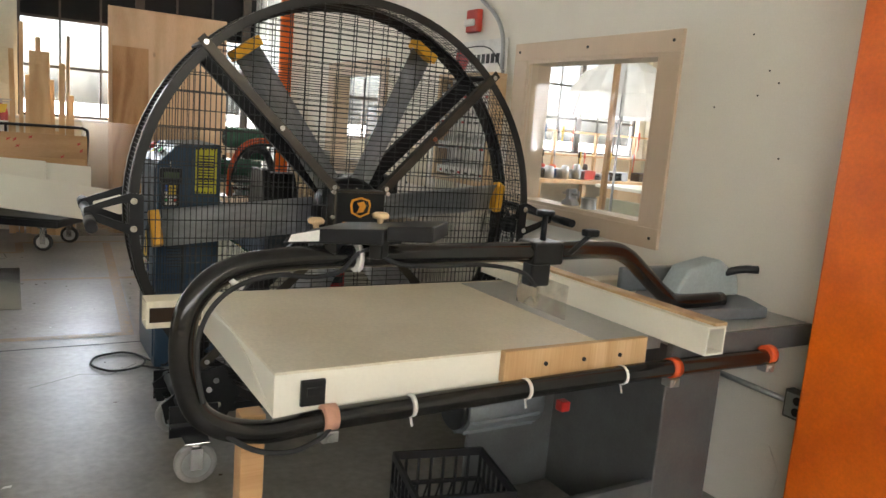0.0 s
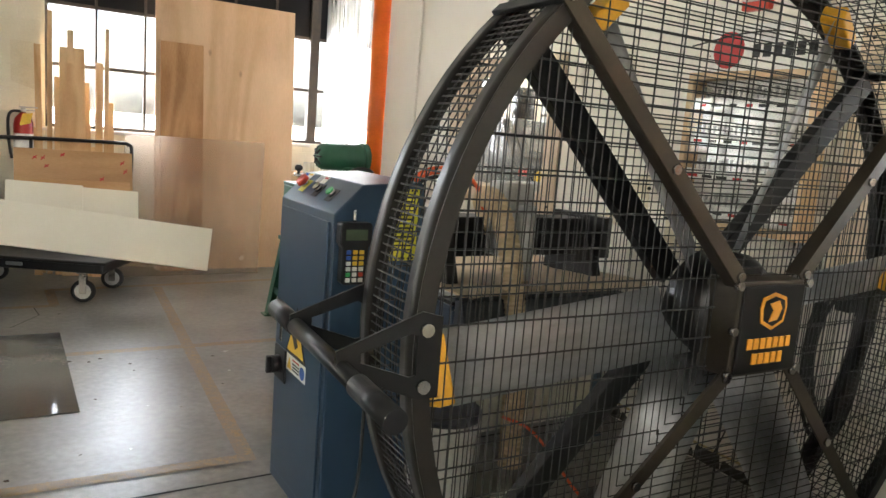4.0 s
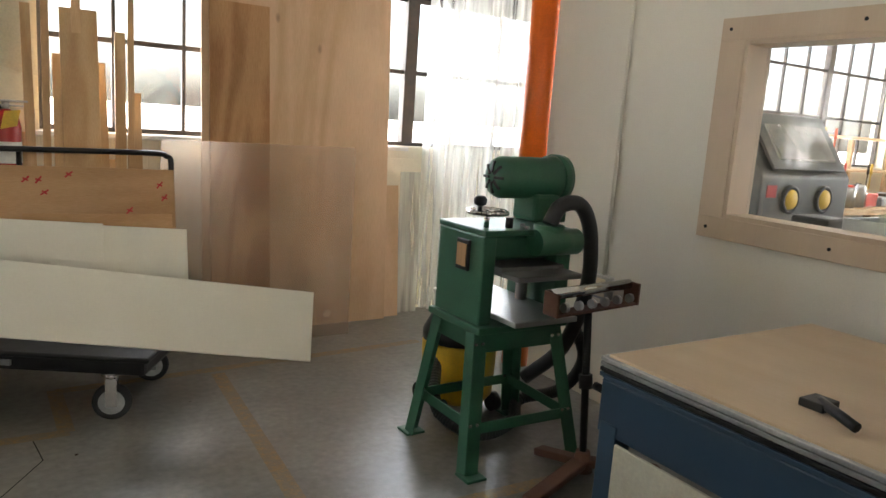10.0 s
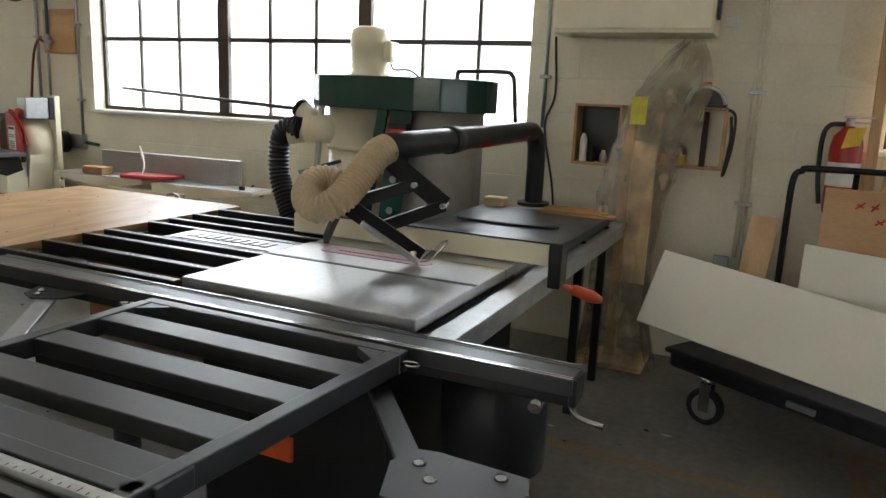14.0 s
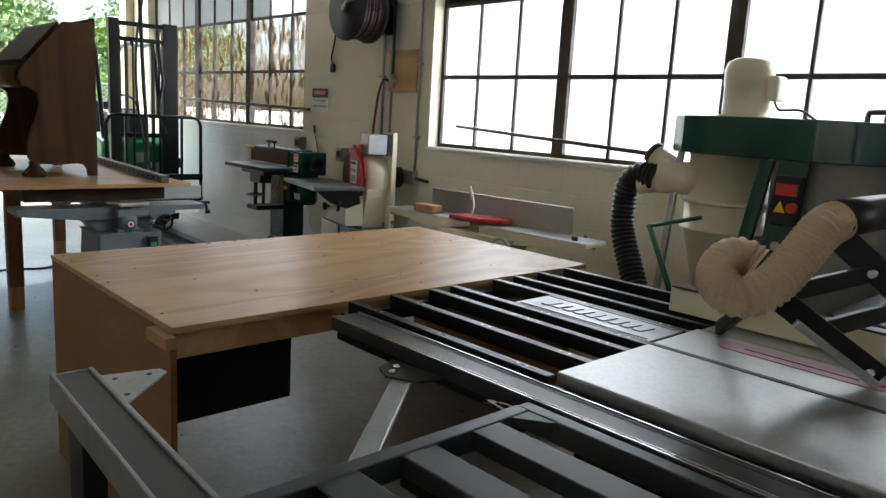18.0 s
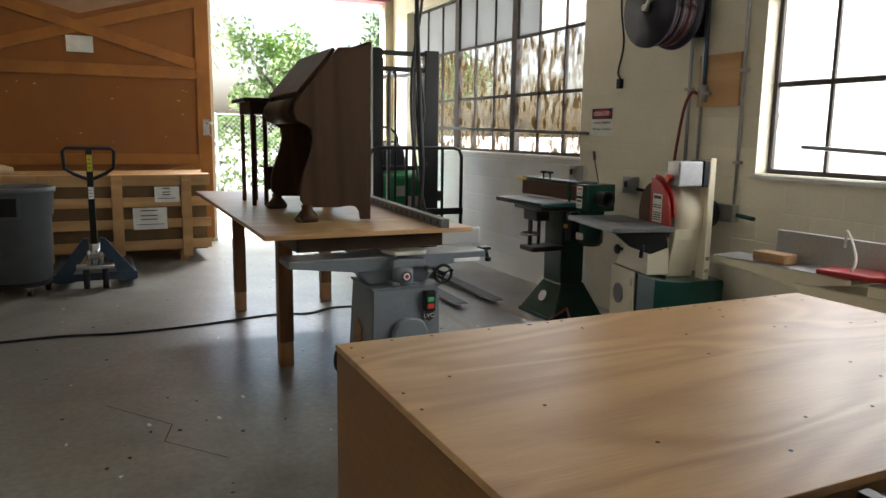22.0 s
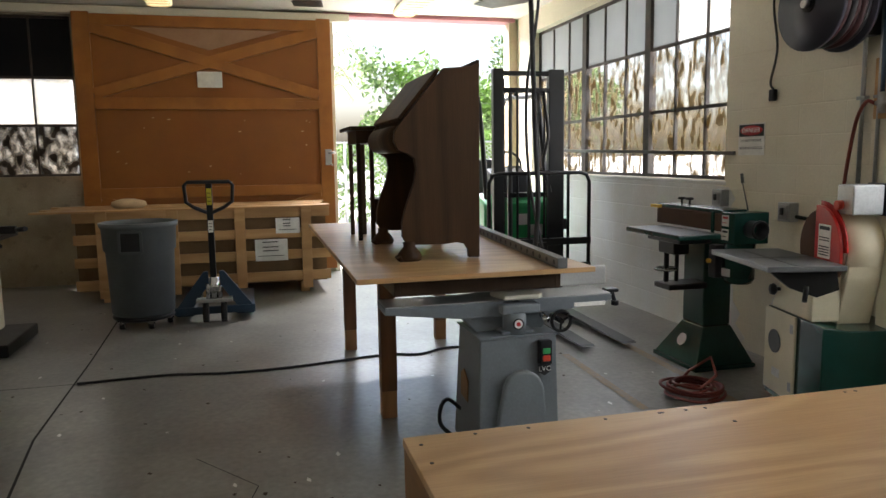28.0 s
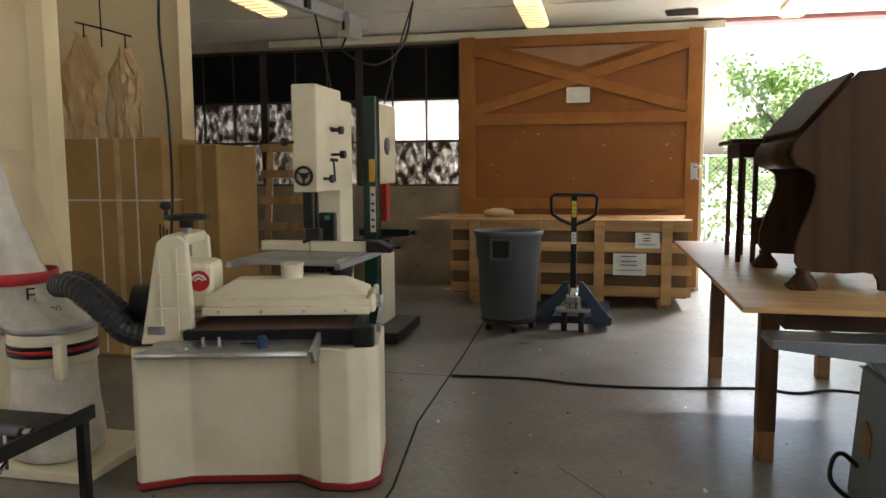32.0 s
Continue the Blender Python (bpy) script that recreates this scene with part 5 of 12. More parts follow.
# ---- router table machine: console ----
con = thing("control_console", "dark blue steel control console with push buttons", "control cabinet", at=(-1.75, -4.87, 0))
bm = B()
prism(bm, [(-1.965, 0.0), (-1.965, 1.195), (-1.86, 1.30), (-1.63, 1.315), (-1.615, 1.30), (-1.615, 0.0)], "y", -5.15, -4.60, 0.006)
part("body", bm, blue_paint, con)
bm = B()
box(bm, -1.975, -5.12, 0.06, -1.9655, -4.63, 1.165, 0.003)
cd = part("door", bm, blue_paint, con)
bm = B()
box(bm, -1.982, -4.72, 0.62, -1.9755, -4.69, 0.76, 0.003)
part("latch", bm, chrome, cd)
bm = B()
box(bm, -1.985, -4.78, 0.46, -1.9755, -4.65, 0.60, 0.006)
rs = part("rotary_switch", bm, black_plastic, cd, "black rotary main switch")
bm = B()
cyl(bm, (-2.02, -4.715, 0.53), (-1.985, -4.715, 0.53), 0.035, 20)
box(bm, -2.04, -4.725, 0.495, -2.02, -4.705, 0.565, 0.004)
part("knob", bm, black_plastic, rs)
bm = B()
prism(bm, [(-4.98, 0.60), (-4.76, 0.60), (-4.87, 0.80)], "x", -1.977, -1.9757)
part("sign_border", bm, ink_black, cd)
bm = B()
prism(bm, [(-4.96, 0.612), (-4.78, 0.612), (-4.87, 0.775)], "x", -1.9785, -1.9772)
part("warning_sign", bm, label_amber, cd, "amber triangle with a black lightning bolt")
bm = B()
prism(bm, [(-4.855, 0.735), (-4.905, 0.685), (-4.878, 0.685), (-4.90, 0.65), (-4.872, 0.632), (-4.83, 0.682), (-4.86, 0.682), (-4.845, 0.735)], "x", -1.9800, -1.9787)
part("bolt_mark", bm, ink_black, cd)
bm = B()
box(bm, -1.978, -4.985, 0.53, -1.9757, -4.78, 0.595)
part("sticker", bm, label_white, cd)
bm = B()
prism(bm, [(-4.84, 0.54), (-4.79, 0.54), (-4.815, 0.585)], "x", -1.9795, -1.9782)
part("sticker_mark", bm, label_amber, cd)
bm = B()
cyl(bm, (-1.9795, -4.955, 0.562), (-1.9782, -4.955, 0.562), 0.025, 16)
part("sticker_mark", bm, ink_blue, cd)
for z in (0.585, 0.57, 0.558, 0.546):
    bm = B()
    box(bm, -1.9795, -4.92, z - 0.003, -1.9782, -4.85, z + 0.003)
    part("sticker_line", bm, ink_red if z > 0.58 else ink_black, cd)
TILT = Matrix.Translation((-1.965, 0, 1.195)) @ Matrix.Rotation(math.atan2(0.105, -0.105) - math.pi, 4, "Y")
pn = Vector((-0.105, 0, 0.105)).normalized()
pu = Vector((0.105, 0, 0.105)).normalized()
def on_panel(s, y, h=0.0):
    return Vector((-1.965, y, 1.195)) + pu * s + pn * h
def panel_box(bm, s0, s1, y0, y1, h0, h1):
    m = Matrix((pu, Vector((0, 1, 0)), pn)).transposed().to_4x4()
    m.translation = (-1.965, 0, 1.195)
    box(bm, s0, y0, h0, s1, y1, h1, 0, m)
for y, s, cap, lab in ((-4.71, 0.085, red_plastic, "red mushroom emergency stop"), (-4.86, 0.08, chrome, "key switch"), (-5.0, 0.075, green_plastic, "green push button")):
    bm = B()
    panel_box(bm, s - 0.035, s + 0.025, y - 0.025, y + 0.025, 0.0, 0.002)
    pl = part("button_plate", bm, label_yellow if cap is red_plastic else ink_black, con)
    bm = B()
    cyl(bm, on_panel(s, y, 0.0), on_panel(s, y, 0.018), 0.016, 18)
    part("collar", bm, chrome, pl)
    bm = B()
    if cap is red_plastic:
        cyl(bm, on_panel(s, y, 0.018), on_panel(s, y, 0.036), 0.027, 20, 0.024)
    else:
        cyl(bm, on_panel(s, y, 0.016), on_panel(s, y, 0.024), 0.0165, 18)
    part("button", bm, cap, pl, lab)
for y, m_ in ((-4.645, ink_blue), (-4.81, ink_red)):
    bm = B()
    panel_box(bm, 0.108, 0.145, y - 0.045, y + 0.045, 0.0015, 0.003)
    st = part("sticker", bm, label_white, con)
    bm = B()
    panel_box(bm, 0.112, 0.140, y + 0.0, y + 0.038, 0.003, 0.004)
    part("sticker_mark", bm, m_ if m_ is ink_blue else galv, st)
    bm = B()
    panel_box(bm, 0.132, 0.14, y - 0.04, y - 0.008, 0.003, 0.004)
    part("sticker_line", bm, label_amber if m_ is ink_blue else m_, st)
# south side: label, pendant, vents
bm = B()
box(bm, -1.7600, -5.1525, 1.03, -1.6400, -5.1502, 1.29)
yl = part("rules_label", bm, label_yellow, con, "yellow label with black striped border")
for k in range(12):
    bm = B()
    z = 1.245 - 0.016 * k
    box(bm, -1.7470, -5.1538, z - 0.003, -1.6550, -5.1526, z + 0.003)
    part("label_line", bm, ink_black, yl)
for k in range(14):
    for z in (1.033, 1.281):
        if k % 2 == 0:
            bm = B()
            box(bm, -1.7600 + k * 0.0086, -5.1538, z, -1.7600 + k * 0.0086 + 0.0086, -5.1526, z + 0.008)
            part("label_stripe", bm, ink_black, yl)
for k in range(9):
    bm = B()
    box(bm, -1.9100, -5.156, 0.60 + 0.018 * k, -1.8100, -5.1502, 0.606 + 0.018 * k)
    part("vent_slot", bm, ink_black, con)
pend = thing("hand_controller", "black hand controller with coloured keys hanging on the console", "hand controller", at=(-1.8500, -5.17, 0.85))
bm = B()
prism(bm, [(-1.945, 0.965), (-1.935, 0.955), (-1.860, 0.955), (-1.850, 0.965), (-1.850, 1.085), (-1.838, 1.10), (-1.838, 1.165), (-1.845, 1.172), (-1.950, 1.172), (-1.957, 1.165), (-1.957, 1.10), (-1.945, 1.085)], "y", -5.195, -5.1515, 0.005)
part("case", bm, black_plastic, pend)
bm = B()
box(bm, -1.938, -5.198, 1.112, -1.857, -5.1945, 1.150)
part("screen", bm, lcd, pend, "grey-green display")
for r in range(6):
    for c in range(3):
        bm = B()
        box(bm, -1.933 + c * 0.024, -5.2, 0.966 + r * 0.0195, -1.916 + c * 0.024, -5.195, 0.980 + r * 0.0195, 0.0015)
        part("key", bm, (red_plastic if (r, c) == (1, 2) else green_plastic if (r, c) == (1, 0) else ink_blue if c < 1 and r > 3 else label_amber if c > 0 and r > 2 else label_white), pend)
bm = B()
sweep(bm, [(-1.897, -5.17, 1.172), (-1.897, -5.165, 1.205), (-1.89, -5.158, 1.21)], 0.006, 8, 4)
part("hook", bm, chrome, pend)
bm = B()
loop = [(-2.14 + 0.145 * math.cos(0.5 + 0.42 * k), -5.01 + 0.165 * math.sin(0.5 + 0.42 * k), 0.009 + 0.002 * (k % 3)) for k in range(28)]
sweep(bm, [(-1.83, -5.18, 0.88), (-1.83, -5.2, 0.55), (-1.86, -5.24, 0.22), (-1.90, -5.20, 0.04), (-1.95, -5.08, 0.012)] + loop + [(-1.98, -5.16, 0.009), (-1.92, -5.21, 0.009)], 0.0065, 8, 5)
solo("console_cable", bm, cable_mat, "black cable looped on the floor beside the console", "cable")

# the machine's bed and gantry
cnc = thing("router_machine", "blue router machine with a cream lower panel and black gantry", "router machine", at=(-0.75, -4.1, 0))
for x, y in ((-1.22, -3.40), (-1.22, -4.78), (-0.32, -3.40), (-0.32, -4.78)):
    bm = B()
    box(bm, x - 0.035, y - 0.035, 0.01, x + 0.035, y + 0.035, 0.60, 0.003)
    box(bm, x - 0.06, y - 0.05, 0.0, x + 0.06, y + 0.05, 0.012, 0.002)
    part("leg", bm, blue_paint, cnc)
bm = B()
box(bm, -1.25, -4.84, 0.56, -0.28, -3.35, 0.735, 0.005)
part("frame", bm, blue_paint, cnc)
bm = B()
box(bm, -1.262, -4.74, 0.13, -1.2505, -3.44, 0.55, 0.003)
part("panel", bm, panel_cream, cnc, "cream lower panel")
bm = B()
box(bm, -1.19, -4.82, 0.13, -0.36, -4.808, 0.55, 0.003)
fp = part("panel", bm, panel_cream, cnc)
bm = B()
box(bm, -0.86, -4.824, 0.36, -0.66, -4.8205, 0.46)
part("badge", bm, ink_red, fp)
bm = B()
box(bm, -0.845, -4.827, 0.385, -0.675, -4.8242, 0.435)
part("badge_ground", bm, ink_black, fp)
bm = B()
box(bm, -1.25, -4.82, 0.10, -1.18, -3.36, 0.135, 0.003)
box(bm, -1.25, -4.82, 0.735, -1.2, -3.36, 0.742)
part("side_rail", bm, blue_paint, cnc)
for k in range(4):
    bm = B()
    box(bm, -1.255, -3.36 + 0.001, 0.742 + k * 0.017, -0.27, -3.34, 0.756 + k * 0.017, 0.002)
    box(bm, -1.262 + 0.001 * k, -4.84, 0.742 + k * 0.017, -1.24, -3.361, 0.756 + k * 0.017, 0.002)
    part("bed_extrusion", bm, (blue_paint, black_paint, alu_dull, alu)[k], cnc)
bm = B()
box(bm, -1.24, -4.87, 0.80, -0.14, -3.36, 0.815, 0.003)
part("spoil_board", bm, wood("pale_spoil_board", (0.68, 0.54, 0.38), (0.62, 0.47, 0.31), "y", 2.0, 0.6), cnc, "pale fibre spoil board")
bm = B()
vs = []
for i in range(13):
    x = -1.24 + i * 0.0885
    lift = 0.012 + 0.035 * (i / 12) ** 2
    vs.append([bm.verts.new((x, -4.955 + 0.085 * j + 0.02 * math.sin(i * 0.9) * (j == 0), 0.818 + lift * (1 - j / 6) - (0.018 if j == 0 else 0.004 if j == 1 else 0) + 0.018 * math.sin(0.5 * i) * max(0, 1 - j / 4))) for j in range(7)])
for a, b in zip(vs, vs[1:]):
    for j in range(6):
        f = bm.faces.new((a[j], a[j + 1], b[j + 1], b[j]))
        f.smooth = True
bmesh.ops.solidify(bm, geom=bm.faces[:], thickness=0.005)
solo("bowed_sheet", bm, bag_sheet, "thin bowed tan fibre sheet hanging over the router bed end", "sheet")
bm = B()
prism(bm, [(-4.845, 0.56), (-4.92, 0.60), (-4.935, 0.70), (-4.905, 0.79), (-4.845, 0.79)], "x", -1.25, -0.28, 0.004)
part("end_cover", bm, blue_dark, cnc, "dark blue folded end cover")
for x in (-1.18, -0.30):
    bm = B()
    prism(bm, [(-4.72, 0.80), (-4.30, 0.80), (-4.34, 1.14), (-4.60, 1.14)], "x", x - 0.03, x + 0.03, 0.006)
    part("gantry_end", bm, black_paint, cnc)
bm = B()
box(bm, -1.15, -4.60, 0.93, -0.33, -4.44, 1.12, 0.006)
part("gantry_beam", bm, black_paint, cnc)
bm = B()
box(bm, -0.30, -4.72, 0.93, -0.24, -4.44, 1.14, 0.006)
part("gantry_cap", bm, charcoal, cnc)
bm = B()
box(bm, -0.95, -4.74, 0.95, -0.78, -4.6, 1.3, 0.006)
cyl(bm, (-0.865, -4.8, 0.86), (-0.865, -4.8, 1.2), 0.045, 20)
sp = part("spindle_head", bm, galv, cnc)
for k in range(3):
    bm = B()
    sweep(bm, [(-1.0 + 0.015 * k, -4.64, 1.16), (-1.05 + 0.015 * k, -4.61, 1.29 - 0.015 * k), (-1.19 + 0.01 * k, -4.58, 1.345 - 0.02 * k), (-1.33 + 0.01 * k, -4.56, 1.30 - 0.015 * k), (-1.41 + 0.015 * k, -4.54, 1.15), (-1.42, -4.53, 0.95)], 0.009, 8, 6)
    part("air_line", bm, orange_plastic if k < 2 else hose_black, cnc)
bm = B()
sweep(bm, [(-0.90, -4.60, 1.05), (-0.94, -4.57, 1.16), (-0.98, -4.61, 1.215), (-0.98, -4.70, 1.205), (-0.98, -4.79, 1.10), (-0.98, -4.862, 0.96), (-0.98, -4.94, 0.658), (-0.98, -4.98, 0.37), (-0.98, -4.995, 0.03)], 0.049, 18, 6, ribs=0.006, pitch=0.022)
part("dust_hose", bm, hose_tan, cnc, "ribbed tan dust hose")
bm = B()
sweep(bm, [(-1.0, -3.9, 0.83), (-1.08, -4.0, 0.84), (-1.1, -4.06, 0.83)], 0.014, 8, 4)
box(bm, -1.06, -3.95, 0.816, -0.98, -3.88, 0.84, 0.004)
solo("clamp_key", bm, black_plastic, "black plastic clamp lying on the spoil board", "clamp")
bk = thing("bucket", "white plastic bucket with a dark lid", "bucket", at=(-1.36, -5.0, 0))
bm = B()
lathe(bm, [(0.125, 0), (0.13, 0.01), (0.148, 0.30), (0.155, 0.31), (0.155, 0.34), (0.148, 0.345)], 28, Matrix.Translation((-1.36, -5.0, 0)))
part("pail", bm, label_white, bk)
bm = B()
lathe(bm, [(0.158, 0.335), (0.16, 0.365), (0.14, 0.37), (0.12, 0.365)], 28, Matrix.Translation((-1.36, -5.0, 0)))
part("lid", bm, mat("dark_navy_plastic", (0.03, 0.03, 0.045), 0.5), bk)
bm = B()
sweep(bm, [(-1.14, -5.12, 0.34), (-1.06, -5.25, 0.30), (-0.9, -5.45, 0.05), (-0.7, -5.7, 0.015), (-0.5, -6.0, 0.015)], 0.007, 8, 6)
part("orange_line", bm, orange_plastic, bk)
jug = thing("plastic_jug", "milky plastic water jug on the floor beside the machine", "jug", at=(-1.40, -3.79, 0))
bm = B()
lathe(bm, [(0.06, 0.0), (0.072, 0.008), (0.076, 0.03), (0.076, 0.145), (0.072, 0.17), (0.055, 0.215), (0.032, 0.25), (0.020, 0.265), (0.019, 0.285)], 28, Matrix.Translation((-1.40, -3.79, 0)))
sweep(bm, [(-1.425, -3.815, 0.245), (-1.462, -3.835, 0.235), (-1.475, -3.842, 0.19), (-1.468, -3.835, 0.145)], 0.012, 10, 5)
part("bottle", bm, jug_mat, jug)
bm = B()
lathe(bm, [(0.022, 0.285), (0.022, 0.305), (0.018, 0.308)], 16, Matrix.Translation((-1.40, -3.79, 0)))
part("cap", bm, label_white, jug)
bm = B()
box(bm, -1.485, -3.82, 0.06, -1.478, -3.76, 0.12)
part("jug_label", bm, ink_blue, jug)
bm = B()
sweep(bm, [(-1.30, -3.42, 0.3), (-1.33, -3.43, 0.15), (-1.36, -3.5, 0.04), (-1.4, -3.6, 0.012), (-1.44, -3.7, 0.012), (-1.5, -3.9, 0.012), (-1.55, -4.2, 0.012)], 0.005, 8, 6)
solo("yellow_cord", bm, label_yellow, "thin yellow green cord at the machine leg", "cord")

# ---- thickness planer on its stand ----
pl = thing("thickness_planer", "green thickness planer on an open steel stand", "planer", at=(-0.85, -2.28, 0))
FEET = ((-1.16, -2.05), (-1.16, -2.57), (-0.60, -2.59), (-0.57, -2.04))
TOPS = ((-1.08, -2.11), (-1.08, -2.45), (-0.66, -2.45), (-0.66, -2.11))
for (fx, fy), (tx, ty) in zip(FEET, TOPS):
    sx, sy = (1 if tx > -0.85 else -1), (1 if ty > -2.28 else -1)
    bm = B()
    bar(bm, (fx, fy, 0.01), (tx, ty, 0.60), 0.07, 0.006, (0, sy, 0), 0.001)
    bar(bm, (fx + sx * 0.03, fy - sy * 0.03, 0.01), (tx + sx * 0.03, ty - sy * 0.03, 0.60), 0.006, 0.07, (0, sy, 0), 0.001)
    box(bm, fx - 0.05, fy - 0.05, 0, fx + 0.05, fy + 0.05, 0.012, 0.003)
    leg = part("leg", bm, green_paint, pl)
    for z in (0.22, 0.56):
        for d in (-0.018, 0.018):
            f = z / 0.6
            bm = B()
            cyl(bm, (fx + (tx - fx) * f - 0.012 + d, fy + (ty - fy) * f - 0.012, z), (fx + (tx - fx) * f + d, fy + (ty - fy) * f - 0.004, z), 0.007, 8)
            part("bolt", bm, chrome, leg)
for z, inset in ((0.20, 0.34), (0.56, 0.94)):
    q = [(fx + (tx - fx) * inset, fy + (ty - fy) * inset) for (fx, fy), (tx, ty) in zip(FEET, TOPS)]
    for a, b in zip(q, q[1:] + q[:1]):
        bm = B()
        bar(bm, (*a, z), (*b, z), 0.006, 0.05 if z < 0.3 else 0.09)
        part("stand_rail", bm, green_paint, pl)
bm = B()
box(bm, -1.12, -2.49, 0.605, -0.62, -2.07, 0.635, 0.005)
part("stand_top", bm, green_paint, pl)
bm = B()
box(bm, -1.10, -2.45, 0.635, -1.03, -2.09, 1.03, 0.008)
part("side_frame", bm, green_paint, pl)
bm = B()
box(bm, -0.68, -2.45, 0.635, -0.60, -2.09, 1.03, 0.008)
part("side_frame", bm, green_paint, pl)
bm = B()
box(bm, -1.115, -2.36, 0.86, -1.1005, -2.26, 1.0, 0.006)
bp = part("plate_frame", bm, black_plastic, pl)
bm = B()
box(bm, -1.119, -2.345, 0.88, -1.1155, -2.275, 0.98)
part("name_plate", bm, ply_fir, bp, "brown instruction plate")
bm = B()
box(bm, -1.10, -2.46, 1.03, -0.6, -2.08, 1.055, 0.006)
box(bm, -1.03, -2.40, 0.91, -0.68, -2.14, 1.03, 0.02)
part("cutter_head", bm, green_paint, pl)
bm = B()
cyl(bm, (-0.84, -2.47, 1.0), (-0.60, -2.47, 1.0), 0.06, 20)
cyl(bm, (-0.74, -2.44, 0.99), (-0.74, -2.44, 1.075), 0.07, 24)
part("dust_hood", bm, green_paint, pl)
bm = B()
box(bm, -1.03, -2.62, 0.86, -0.68, -2.50, 0.885, 0.006)
box(bm, -1.03, -2.5, 0.86, -0.68, -2.2, 0.90, 0.004)
part("feed_roller_cover", bm, grey_steel, pl)
bm = B()
box(bm, -1.03, -2.62, 0.665, -0.68, -1.95, 0.69, 0.006)
part("bed", bm, cast_iron, pl, "polished cast iron bed")
for x in (-0.98, -0.73):
    bm = B()
    cyl(bm, (x, -2.27, 0.63), (x, -2.27, 0.92), 0.028, 16)
    part("column", bm, steel, pl)
bm = B()
mm = Matrix.Translation((-0.86, -2.17, 1.26)) @ Matrix.Rotation(radians(90), 4, "Y")
lathe(bm, [(0.05, -0.02), (0.088, 0.0), (0.1, 0.03), (0.1, 0.30), (0.11, 0.31), (0.11, 0.36), (0.07, 0.38)], 28, mm)
mo = part("motor", bm, green_paint, pl, "green electric motor")
for k in range(8):
    a = 2 * math.pi * k / 8
    bm = B()
    bar(bm, (-0.884, -2.17 + 0.022 * math.cos(a), 1.26 + 0.022 * math.sin(a)), (-0.872, -2.17 + 0.075 * math.cos(a), 1.26 + 0.075 * math.sin(a)), 0.012, 0.012)
    part("cooling_slot", bm, ink_black, mo)
bm = B()
box(bm, -0.68, -2.26, 1.055, -0.52, -2.08, 1.19, 0.02)
cyl(bm, (-0.52, -2.17, 1.26), (-0.47, -2.17, 1.26), 0.118, 28)
box(bm, -0.52, -2.25, 1.05, -0.47, -2.09, 1.26, 0.01)
part("belt_cover", bm, green_paint, pl)
bm = B()
cyl(bm, (-1.03, -2.36, 1.055), (-1.03, -2.36, 1.12), 0.012, 12)
ring_m = Matrix.Translation((-1.03, -2.36, 1.125))
for k in range(28):
    a, b = 2 * math.pi * k / 28, 2 * math.pi * (k + 1) / 28
    cyl(bm, ring_m @ Vector((0.085 * math.cos(a), 0.085 * math.sin(a), 0)), ring_m @ Vector((0.085 * math.cos(b), 0.085 * math.sin(b), 0)), 0.011, 8, caps=False)
for k in range(3):
    a = 2 * math.pi * k / 3
    cyl(bm, ring_m @ Vector((0, 0, 0)), ring_m @ Vector((0.085 * math.cos(a), 0.085 * math.sin(a), 0)), 0.009, 8)
hw = part("hand_wheel", bm, chrome, pl, "chrome hand wheel")
bm = B()
cyl(bm, (-1.1, -2.4, 1.13), (-1.1, -2.4, 1.16), 0.01, 10)
lathe(bm, [(0.012, 0), (0.028, 0.01), (0.03, 0.03), (0.018, 0.045)], 14, Matrix.Translation((-1.1, -2.4, 1.155)))
part("crank_knob", bm, black_plastic, hw)
bm = B()
cyl(bm, (-0.92, -2.38, 1.055), (-0.92, -2.38, 1.10), 0.018, 14)
part("lock_knob", bm, black_plastic, pl)
for x, y in ((-0.85, -2.42), (-0.82, -2.35), (-0.78, -2.2)):
    bm = B()
    cyl(bm, (x, y, 1.055), (x, y, 1.068), 0.012, 6)
    part("bolt", bm, grey_steel, pl)
bm = B()
sweep(bm, [(-0.74, -2.44, 1.075), (-0.68, -2.44, 1.16), (-0.56, -2.44, 1.16), (-0.48, -2.44, 1.02), (-0.45, -2.42, 0.75), (-0.5, -2.35, 0.45), (-0.6, -2.2, 0.25)], 0.036, 14, 6)
part("dust_hose", bm, hose_black, pl, "black dust hose")
# yellow shop vacuum beneath
vac = thing("shop_vacuum", "yellow shop vacuum with black hose under the planer stand", "vacuum", at=(-0.78, -1.86, 0))
bm = B()
lathe(bm, [(0.16, 0.06), (0.19, 0.10), (0.2, 0.36), (0.19, 0.38)], 28, Matrix.Translation((-0.78, -1.86, 0)))
part("drum", bm, yellow_plastic, vac)
bm = B()
lathe(bm, [(0.2, 0.38), (0.2, 0.42), (0.16, 0.50), (0.08, 0.53)], 28, Matrix.Translation((-0.78, -1.86, 0)))
part("head", bm, black_plastic, vac)
for dx, dy in ((-0.17, -0.12), (0.15, -0.13), (-0.14, 0.14), (0.14, 0.14)):
    bm = B()
    cyl(bm, (-0.78 + dx - 0.02, -1.86 + dy, 0.05), (-0.78 + dx + 0.02, -1.86 + dy, 0.05), 0.05, 18)
    part("wheel", bm, rubber, vac)
bm = B()
sweep(bm, [(-0.95, -1.9, 0.3), (-1.05, -2.1, 0.12), (-0.95, -2.3, 0.05), (-0.7, -2.25, 0.05), (-0.5, -2.05, 0.06), (-0.35, -2.2, 0.15), (-0.4, -2.4, 0.4), (-0.45, -2.3, 0.6)], 0.03, 12, 6, ribs=0.003, pitch=0.016)
part("hose", bm, hose_black, vac)

